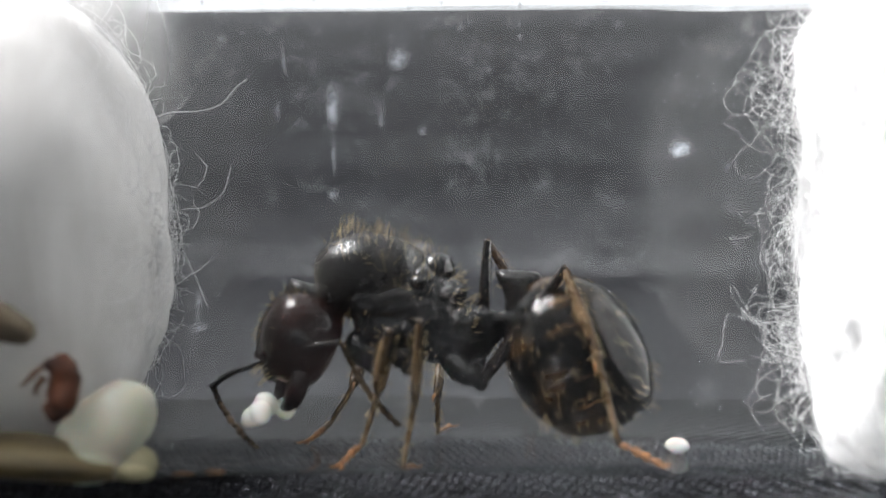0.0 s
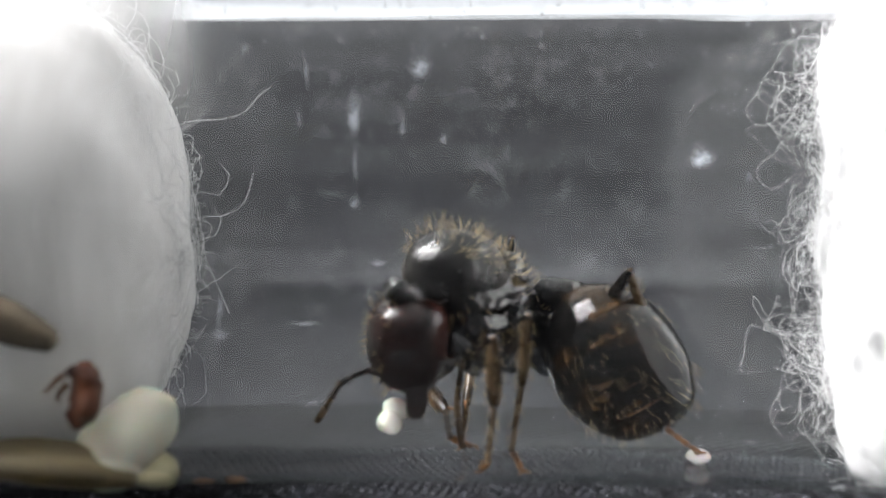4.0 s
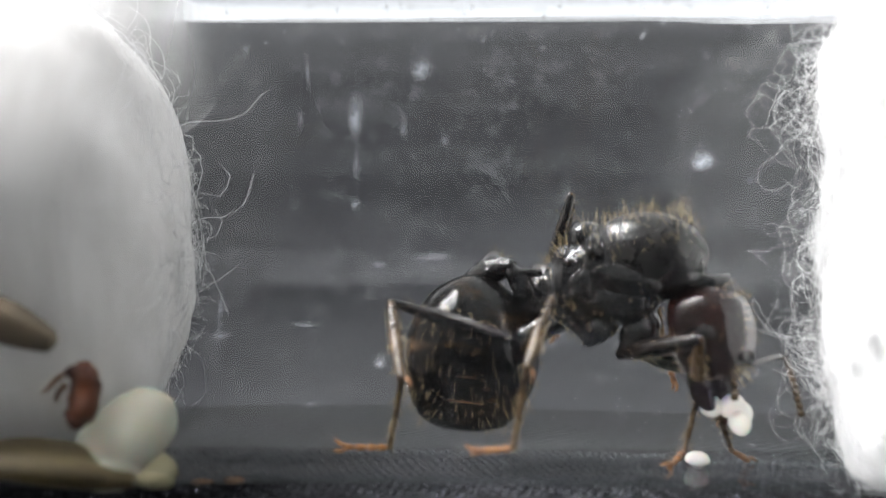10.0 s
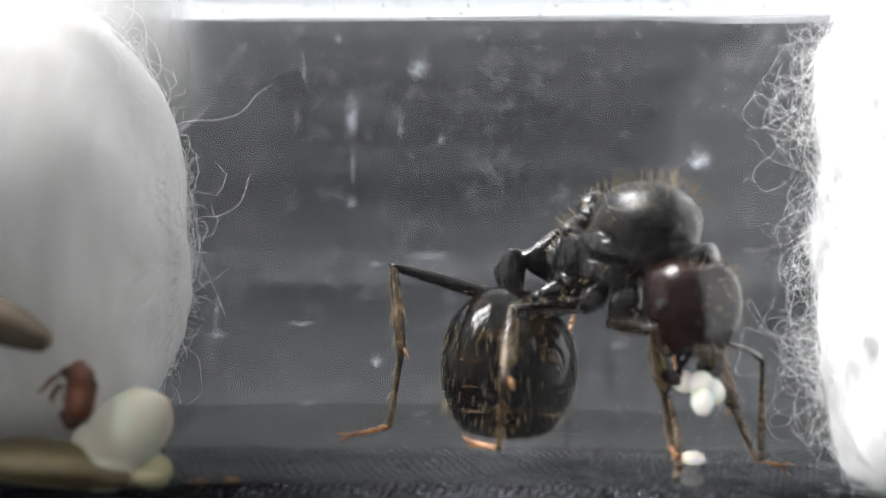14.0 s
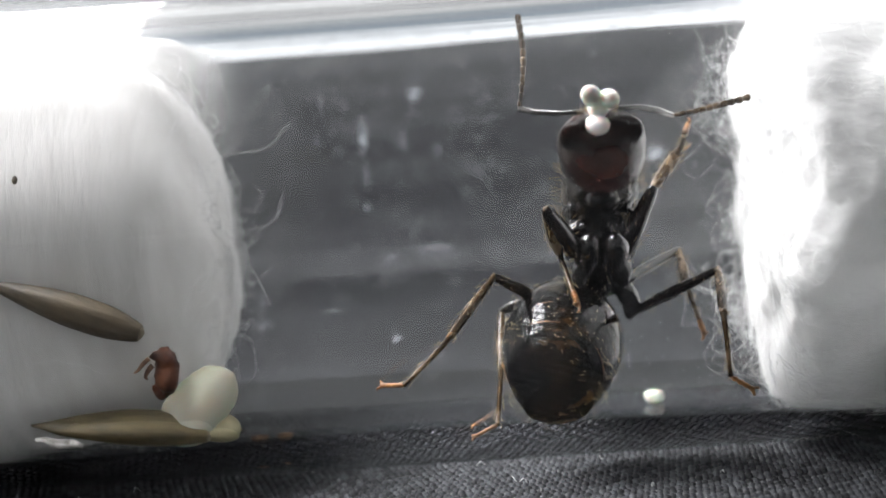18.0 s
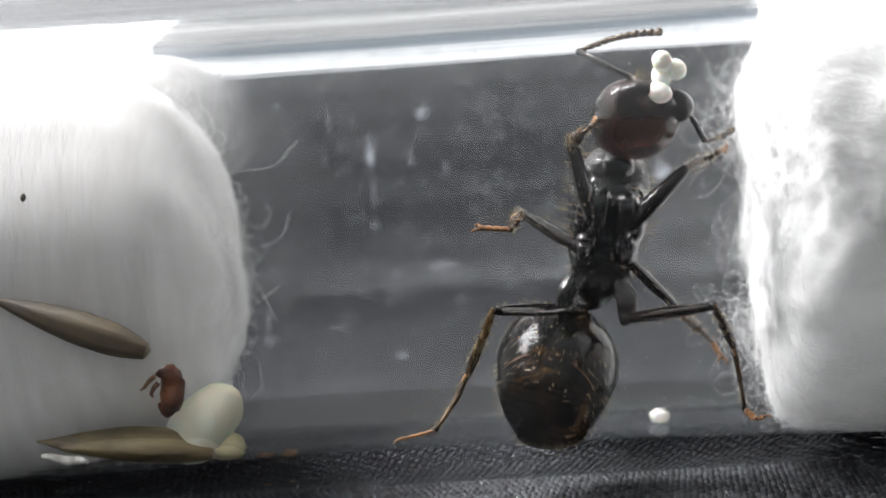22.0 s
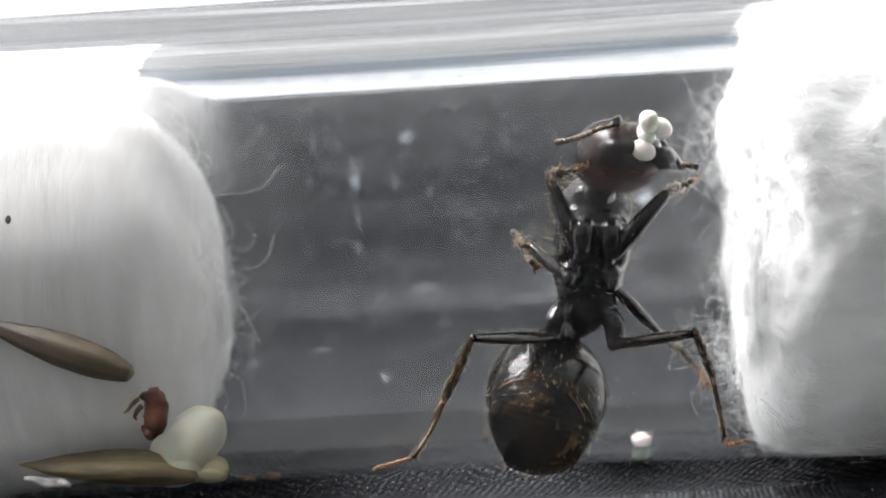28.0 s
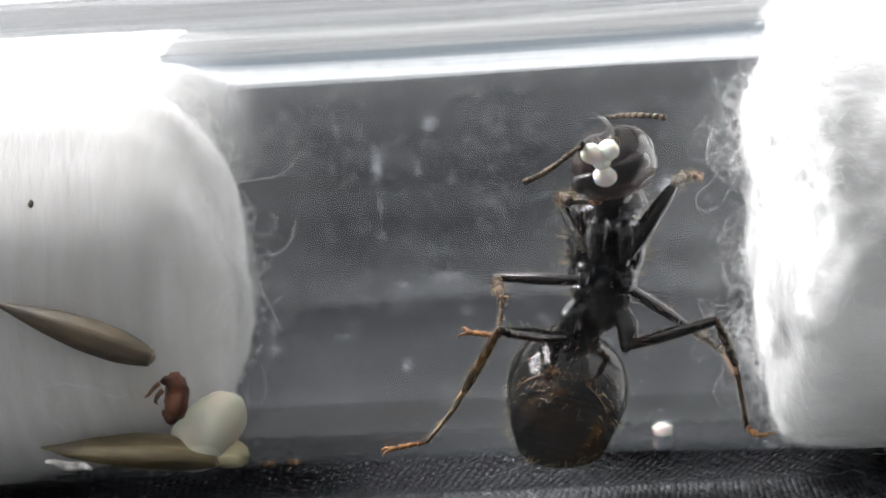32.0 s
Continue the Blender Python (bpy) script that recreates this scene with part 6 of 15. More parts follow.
        (25.5, pose(-0.00230, 0.00000, -0.00035, -26.2, -70.2, -105.1)), (26, pose(-0.00230, 0.00000, -0.00035, -27.0, -69.4, -104.2)),
        (26.5, pose(-0.00230, 0.00000, -0.00035, -26.6, -69.1, -104.6)), (28.5, pose(-0.00230, 0.00000, -0.00035, -15.4, -72.3, -116.5)),
        (29, pose(-0.00230, 0.00000, -0.00035, -19.2, -72.9, -112.6)), (29.5, pose(-0.00230, 0.00000, -0.00035, -27.2, -74.3, -104.2)),
        (30, pose(-0.00230, -0.00000, -0.00035, -36.3, -75.7, -94.8)), (30.5, pose(-0.00230, 0.00000, -0.00035, -38.3, -74.9, -92.6)),
        (31, pose(-0.00230, 0.00000, -0.00035, -41.4, -73.9, -89.4)), (31.5, pose(-0.00230, -0.00000, -0.00035, -42.1, -74.6, -88.7)),
        (32, pose(-0.00230, 0.00000, -0.00035, -40.7, -75.3, -90.3)),
    ])
    walk(moving["postpetiole"], [
        (0, pose(-0.00261, 0.00000, 0.00090, 0.0, -70.8, 180.0)), (0.25, pose(-0.00254, 0.00000, 0.00076, 0.0, -72.5, 180.0)),
        (0.5, pose(-0.00246, 0.00000, 0.00062, 0.0, -75.0, 180.0)), (0.75, pose(-0.00243, 0.00000, 0.00064, 0.0, -78.1, 180.0)),
        (1, pose(-0.00240, 0.00000, 0.00065, 0.0, -81.1, 180.0)), (1.5, pose(-0.00238, 0.00000, 0.00065, 0.0, -83.0, 180.0)),
        (2, pose(-0.00240, 0.00000, 0.00067, 0.0, -81.1, 180.0)), (2.5, pose(-0.00244, 0.00000, 0.00067, 0.0, -78.4, 180.0)),
        (3, pose(-0.00249, 0.00000, 0.00068, 0.0, -74.4, 180.0)), (3.5, pose(-0.00239, 0.00000, 0.00071, 0.0, -82.7, 180.0)),
        (4, pose(-0.00187, 0.00023, 0.00083, 95.3, -16.8, 92.6)), (4.5, pose(-0.00189, 0.00065, 0.00067, 96.5, 9.1, 82.0)),
        (5, pose(-0.00207, 0.00084, 0.00059, 46.5, 43.6, 103.5)), (5.5, pose(-0.00232, 0.00117, 0.00017, 7.1, 61.4, 116.6)),
        (6, pose(-0.00212, 0.00078, 0.00065, 0.5, 68.9, 110.6)), (6.5, pose(-0.00208, -0.00027, 0.00088, 7.1, 29.5, 102.6)),
        (7, pose(-0.00206, -0.00003, 0.00091, 71.8, 25.1, 159.5)), (7.3, pose(-0.00210, -0.00000, 0.00091, 69.4, 12.1, 157.8)),
        (7.5, pose(-0.00228, 0.00006, 0.00093, 62.6, 3.3, 160.5)), (8, pose(-0.00264, 0.00021, 0.00087, 59.0, -27.3, 157.8)),
        (8.5, pose(-0.00252, 0.00024, 0.00089, 60.4, -5.9, 150.0)), (9, pose(-0.00245, 0.00019, 0.00091, 59.8, 2.5, 149.3)),
        (9.5, pose(-0.00251, 0.00017, 0.00090, 60.1, 7.6, 157.5)), (10, pose(-0.00259, 0.00014, 0.00089, 60.8, 12.3, 165.1)),
        (10.5, pose(-0.00264, -0.00010, 0.00088, 65.2, 19.7, -170.2)), (11, pose(-0.00272, -0.00036, 0.00081, 70.3, 25.7, -151.1)),
        (11.5, pose(-0.00257, -0.00053, 0.00079, 73.8, 34.2, -138.9)), (12, pose(-0.00265, -0.00062, 0.00055, 83.7, 33.1, -119.2)),
        (12.5, pose(-0.00261, -0.00061, 0.00041, 85.0, 41.5, -116.9)), (13, pose(-0.00257, -0.00101, 0.00038, 64.1, 65.7, -141.0)),
        (13.5, pose(-0.00262, -0.00096, 0.00043, 49.1, 74.0, -157.0)), (14, pose(-0.00273, -0.00092, 0.00043, 37.7, 78.7, -170.3)),
        (14.5, pose(-0.00262, -0.00055, 0.00076, 69.3, 45.1, -141.8)), (15.5, pose(-0.00163, -0.00108, -0.00017, 118.4, 65.9, -60.6)),
        (16.5, pose(-0.00152, -0.00081, 0.00027, 60.5, 74.2, -122.9)), (16.75, pose(-0.00158, -0.00085, 0.00027, 49.2, 67.4, -145.4)),
        (17, pose(-0.00166, -0.00092, 0.00026, 49.3, 60.2, -157.0)), (17.5, pose(-0.00209, -0.00103, 0.00038, 62.6, 50.9, 176.7)),
        (17.75, pose(-0.00216, -0.00111, 0.00028, 48.1, 48.1, 157.5)), (18, pose(-0.00232, -0.00118, 0.00015, 31.8, 43.1, 136.1)),
        (18.5, pose(-0.00210, -0.00063, 0.00075, 136.8, 23.5, 174.2)), (19, pose(-0.00201, -0.00033, 0.00085, 176.4, -35.5, -176.7)),
        (19.5, pose(-0.00216, -0.00036, 0.00087, 176.1, -36.4, -176.8)), (20, pose(-0.00233, -0.00037, 0.00088, 175.5, -39.4, -175.6)),
        (20.5, pose(-0.00235, -0.00036, 0.00088, 175.3, -40.7, -175.0)), (21, pose(-0.00238, -0.00036, 0.00088, 175.1, -42.2, -174.3)),
        (21.5, pose(-0.00243, -0.00039, 0.00086, 174.0, -40.5, -174.5)), (22, pose(-0.00247, -0.00041, 0.00085, 173.5, -37.9, -175.5)),
        (22.5, pose(-0.00247, -0.00038, 0.00086, 174.6, -38.7, -175.7)), (23, pose(-0.00245, -0.00035, 0.00087, 176.2, -38.1, -177.1)),
        (23.5, pose(-0.00243, -0.00037, 0.00087, 173.8, -38.3, -174.7)), (24, pose(-0.00242, -0.00039, 0.00086, 171.4, -38.5, -172.2)),
        (24.5, pose(-0.00243, -0.00040, 0.00086, 170.2, -39.4, -170.8)), (25, pose(-0.00242, -0.00040, 0.00086, 169.6, -39.8, -170.0)),
        (25.5, pose(-0.00241, -0.00042, 0.00085, 168.5, -39.1, -169.4)), (26, pose(-0.00241, -0.00044, 0.00085, 167.5, -38.5, -168.7)),
        (26.5, pose(-0.00241, -0.00044, 0.00085, 167.6, -38.1, -169.1)), (28.5, pose(-0.00247, -0.00035, 0.00087, 175.5, -36.8, -176.7)),
        (29, pose(-0.00244, -0.00035, 0.00087, 175.8, -36.1, -177.3)), (29.5, pose(-0.00238, -0.00034, 0.00088, 177.9, -34.6, -179.4)),
        (30, pose(-0.00233, -0.00032, 0.00089, -179.9, -33.2, 178.3)), (30.5, pose(-0.00232, -0.00033, 0.00089, 179.1, -33.2, 178.9)),
        (31, pose(-0.00230, -0.00036, 0.00088, 178.0, -33.3, 179.5)), (31.5, pose(-0.00229, -0.00034, 0.00088, 178.2, -33.5, 179.5)),
        (32, pose(-0.00230, -0.00032, 0.00089, 178.3, -33.7, 179.7)),
    ])
    walk(moving["L1_coxa"], [
        (0, pose(-0.00012, 0.00049, -0.00159, 0.0, 32.0, 174.4)), (0.25, pose(-0.00012, 0.00049, -0.00159, 0.0, 32.0, 174.4)),
        (0.5, pose(-0.00012, 0.00049, -0.00159, 0.0, 32.0, 174.4)), (0.75, pose(-0.00012, 0.00049, -0.00159, 0.0, 32.0, 174.4)),
        (1, pose(-0.00012, 0.00049, -0.00159, 0.0, 32.0, 174.4)), (1.5, pose(-0.00012, 0.00049, -0.00159, 0.0, 32.0, 174.4)),
        (2, pose(-0.00012, 0.00049, -0.00159, 0.0, 32.0, 174.4)), (2.5, pose(-0.00012, 0.00049, -0.00159, 0.0, 32.0, 174.4)),
        (3, pose(-0.00012, 0.00049, -0.00159, 0.0, 32.0, 174.4)), (3.5, pose(-0.00012, 0.00049, -0.00159, 0.0, 32.0, 174.4)),
        (4, pose(-0.00012, 0.00049, -0.00159, 0.0, 32.0, 174.4)), (4.5, pose(-0.00011, 0.00051, -0.00163, -0.3, 36.8, 173.8)),
        (5, pose(-0.00011, 0.00053, -0.00166, -0.7, 41.0, 173.2)), (5.5, pose(-0.00010, 0.00055, -0.00170, -1.1, 44.8, 172.6)),
        (6, pose(-0.00010, 0.00055, -0.00170, -1.1, 44.8, 172.6)), (6.5, pose(-0.00010, 0.00055, -0.00170, -1.1, 44.8, 172.6)),
        (7, pose(-0.00010, 0.00055, -0.00170, -1.1, 44.8, 172.6)), (7.3, pose(-0.00010, 0.00055, -0.00170, -1.1, 44.8, 172.6)),
        (7.5, pose(-0.00010, 0.00055, -0.00170, -1.1, 44.8, 172.6)), (8, pose(-0.00010, 0.00055, -0.00170, -1.1, 44.8, 172.6)),
        (8.5, pose(-0.00010, 0.00055, -0.00170, -1.1, 44.8, 172.6)), (9, pose(-0.00010, 0.00055, -0.00170, -1.1, 44.8, 172.6)),
        (9.5, pose(-0.00010, 0.00055, -0.00170, -1.1, 44.8, 172.6)), (10, pose(-0.00010, 0.00055, -0.00170, -1.1, 44.8, 172.6)),
        (10.5, pose(-0.00010, 0.00055, -0.00170, -1.1, 44.8, 172.6)), (11, pose(-0.00010, 0.00055, -0.00170, -1.1, 44.8, 172.6)),
        (11.5, pose(-0.00010, 0.00055, -0.00170, -1.1, 44.8, 172.6)), (12, pose(-0.00010, 0.00055, -0.00170, -1.1, 44.8, 172.6)),
        (12.5, pose(-0.00010, 0.00055, -0.00170, -1.1, 44.8, 172.6)), (13, pose(-0.00010, 0.00055, -0.00170, -1.1, 44.8, 172.6)),
        (13.5, pose(-0.00010, 0.00055, -0.00170, -1.1, 44.8, 172.6)), (14, pose(-0.00010, 0.00055, -0.00170, -1.1, 44.8, 172.6)),
        (14.5, pose(-0.00010, 0.00055, -0.00170, -1.1, 44.8, 172.6)), (15.5, pose(-0.00013, 0.00048, -0.00156, 0.2, 28.1, 174.9)),
        (16.5, pose(-0.00015, 0.00040, -0.00142, 0.9, 4.0, 177.1)), (17, pose(-0.00015, 0.00040, -0.00142, 0.9, 4.0, 177.1)),
        (17.5, pose(-0.00015, 0.00040, -0.00142, 0.9, 4.0, 177.1)), (18, pose(-0.00015, 0.00040, -0.00142, 0.9, 4.0, 177.1)),
        (18.5, pose(-0.00015, 0.00040, -0.00142, 0.9, 4.0, 177.1)), (19, pose(-0.00015, 0.00040, -0.00142, 0.9, 4.0, 177.1)),
        (19.5, pose(-0.00015, 0.00040, -0.00142, 0.9, 4.0, 177.1)), (20, pose(-0.00015, 0.00040, -0.00142, 0.9, 4.0, 177.1)),
        (20.5, pose(-0.00015, 0.00040, -0.00142, 0.9, 4.0, 177.1)), (21, pose(-0.00015, 0.00040, -0.00142, 0.9, 4.0, 177.1)),
        (21.5, pose(-0.00015, 0.00040, -0.00142, 0.9, 4.0, 177.1)), (22, pose(-0.00015, 0.00040, -0.00142, 0.9, 4.0, 177.1)),
        (22.5, pose(-0.00015, 0.00040, -0.00142, 0.9, 4.0, 177.1)), (23, pose(-0.00015, 0.00040, -0.00142, 0.9, 4.0, 177.1)),
        (23.5, pose(-0.00015, 0.00040, -0.00142, 0.9, 4.0, 177.1)), (24, pose(-0.00015, 0.00040, -0.00142, 0.9, 4.0, 177.1)),
        (24.5, pose(-0.00015, 0.00040, -0.00142, 0.9, 4.0, 177.1)), (25, pose(-0.00015, 0.00040, -0.00142, 0.9, 4.0, 177.1)),
        (25.5, pose(-0.00015, 0.00040, -0.00142, 0.9, 4.0, 177.1)), (26, pose(-0.00015, 0.00040, -0.00142, 0.9, 4.0, 177.1)),
        (26.5, pose(-0.00015, 0.00040, -0.00142, 0.9, 4.0, 177.1)), (28.5, pose(-0.00015, 0.00040, -0.00142, 0.9, 4.0, 177.1)),
        (29, pose(-0.00015, 0.00040, -0.00142, 0.9, 4.0, 177.1)), (29.5, pose(-0.00015, 0.00040, -0.00142, 0.9, 4.0, 177.1)),
        (30, pose(-0.00015, 0.00040, -0.00142, 0.9, 4.0, 177.1)), (30.5, pose(-0.00015, 0.00040, -0.00142, 0.9, 4.0, 177.1)),
        (31, pose(-0.00015, 0.00040, -0.00142, 0.9, 4.0, 177.1)), (31.5, pose(-0.00015, 0.00040, -0.00142, 0.9, 4.0, 177.1)),
        (32, pose(-0.00015, 0.00040, -0.00142, 0.9, 4.0, 177.1)),
    ])
    walk(moving["L1_femur"], [
        (0, pose(-0.00012, 0.00049, -0.00159, 16.4, -32.1, 88.7)), (0.25, pose(-0.00012, 0.00049, -0.00159, 16.8, -13.9, 87.7)),
        (0.5, pose(-0.00012, 0.00049, -0.00159, 16.9, 3.5, 86.7)), (0.75, pose(-0.00012, 0.00049, -0.00159, 17.0, 1.7, 88.9)),
        (1, pose(-0.00012, 0.00049, -0.00159, 17.0, -0.1, 91.2)), (1.5, pose(-0.00012, 0.00049, -0.00159, 17.0, -0.1, 91.8)),
        (2, pose(-0.00012, 0.00049, -0.00159, 17.2, -4.8, 88.0)), (2.5, pose(-0.00012, 0.00049, -0.00159, 17.6, -8.9, 84.9)),
        (3, pose(-0.00012, 0.00049, -0.00159, 18.3, -19.3, 81.8)), (3.5, pose(-0.00012, 0.00049, -0.00159, 19.9, -19.6, 77.2)),
        (4, pose(-0.00012, 0.00049, -0.00159, 26.9, -12.6, 53.2)), (4.5, pose(-0.00011, 0.00051, -0.00163, 30.5, -16.1, 40.5)),
        (5, pose(-0.00011, 0.00053, -0.00166, 20.4, -16.3, 69.0)), (5.5, pose(-0.00010, 0.00055, -0.00170, 17.5, 16.0, 25.8)),
        (6, pose(-0.00010, 0.00055, -0.00170, 23.7, -8.9, 54.4)), (6.5, pose(-0.00010, 0.00055, -0.00170, 24.5, -1.2, 42.0)),
        (7, pose(-0.00010, 0.00055, -0.00170, 22.5, 10.1, 46.3)), (7.3, pose(-0.00010, 0.00055, -0.00170, 22.1, 11.1, 46.2)),
        (7.5, pose(-0.00010, 0.00055, -0.00170, 21.9, 11.5, 46.9)), (8, pose(-0.00010, 0.00055, -0.00170, 21.9, 8.4, 48.2)),
        (8.5, pose(-0.00010, 0.00055, -0.00170, 21.1, 8.5, 43.3)), (9, pose(-0.00010, 0.00055, -0.00170, 20.8, 9.2, 41.8)),
        (9.5, pose(-0.00010, 0.00055, -0.00170, 19.8, 18.8, 41.2)), (10, pose(-0.00010, 0.00055, -0.00170, 17.7, 28.2, 38.2)),
        (10.5, pose(-0.00010, 0.00055, -0.00170, 18.4, 31.2, 39.7)), (11, pose(-0.00010, 0.00055, -0.00170, 9.1, 33.3, 24.0)),
        (11.5, pose(-0.00010, 0.00055, -0.00170, 32.9, 10.9, 77.7)), (12, pose(-0.00010, 0.00055, -0.00170, 32.3, -17.0, 96.1)),
        (12.5, pose(-0.00010, 0.00055, -0.00170, 33.1, -3.5, 91.5)), (13, pose(-0.00010, 0.00055, -0.00170, 32.5, 10.8, 81.1)),
        (13.5, pose(-0.00010, 0.00055, -0.00170, 33.2, 19.1, 84.2)), (14, pose(-0.00010, 0.00055, -0.00170, 30.3, 28.1, 78.8)),
        (14.5, pose(-0.00010, 0.00055, -0.00170, 27.5, 28.7, 73.7)), (15.5, pose(-0.00013, 0.00048, -0.00156, 26.8, -17.9, 51.5)),
        (16.5, pose(-0.00015, 0.00040, -0.00142, 26.3, -36.2, 52.3)), (17, pose(-0.00015, 0.00040, -0.00142, 34.0, -42.6, 40.3)),
        (17.5, pose(-0.00015, 0.00040, -0.00142, 32.5, -36.9, 42.6)), (18, pose(-0.00015, 0.00040, -0.00142, 40.4, -32.6, 29.5)),
        (18.5, pose(-0.00015, 0.00040, -0.00142, 41.7, -14.5, 29.9)), (19, pose(-0.00015, 0.00040, -0.00142, 43.2, 4.4, 35.0)),
        (19.5, pose(-0.00015, 0.00040, -0.00142, 43.3, 5.3, 34.3)), (20, pose(-0.00015, 0.00040, -0.00142, 42.8, 1.0, 34.3)),
        (20.5, pose(-0.00015, 0.00040, -0.00142, 43.3, 6.3, 33.0)), (21, pose(-0.00015, 0.00040, -0.00142, 43.2, 6.2, 32.5)),
        (21.5, pose(-0.00015, 0.00040, -0.00142, 43.3, 6.4, 33.4)), (22, pose(-0.00015, 0.00040, -0.00142, 43.5, 6.6, 34.2)),
        (22.5, pose(-0.00015, 0.00040, -0.00142, 43.3, 6.5, 32.8)), (23, pose(-0.00015, 0.00040, -0.00142, 43.1, 6.3, 31.2)),
        (23.5, pose(-0.00015, 0.00040, -0.00142, 43.3, 6.2, 33.3)), (24, pose(-0.00015, 0.00040, -0.00142, 43.6, 6.2, 35.4)),
        (24.5, pose(-0.00015, 0.00040, -0.00142, 43.7, 6.2, 36.5)), (25, pose(-0.00015, 0.00040, -0.00142, 43.2, 0.7, 38.1)),
        (25.5, pose(-0.00015, 0.00040, -0.00142, 43.0, -0.6, 38.0)), (26, pose(-0.00015, 0.00040, -0.00142, 42.9, -1.7, 37.9)),
        (26.5, pose(-0.00015, 0.00040, -0.00142, 43.2, 1.0, 36.6)), (28.5, pose(-0.00015, 0.00040, -0.00142, 43.6, 6.2, 33.8)),
        (29, pose(-0.00015, 0.00040, -0.00142, 43.8, 6.4, 34.7)), (29.5, pose(-0.00015, 0.00040, -0.00142, 43.5, 6.2, 32.4)),
        (30, pose(-0.00015, 0.00040, -0.00142, 43.2, 5.8, 30.2)), (30.5, pose(-0.00015, 0.00040, -0.00142, 42.8, 5.4, 27.6)),
        (31, pose(-0.00015, 0.00040, -0.00142, 42.5, 5.0, 25.0)), (31.5, pose(-0.00015, 0.00040, -0.00142, 42.6, 4.8, 25.4)),
        (32, pose(-0.00015, 0.00040, -0.00142, 42.6, 4.8, 25.5)),
    ])
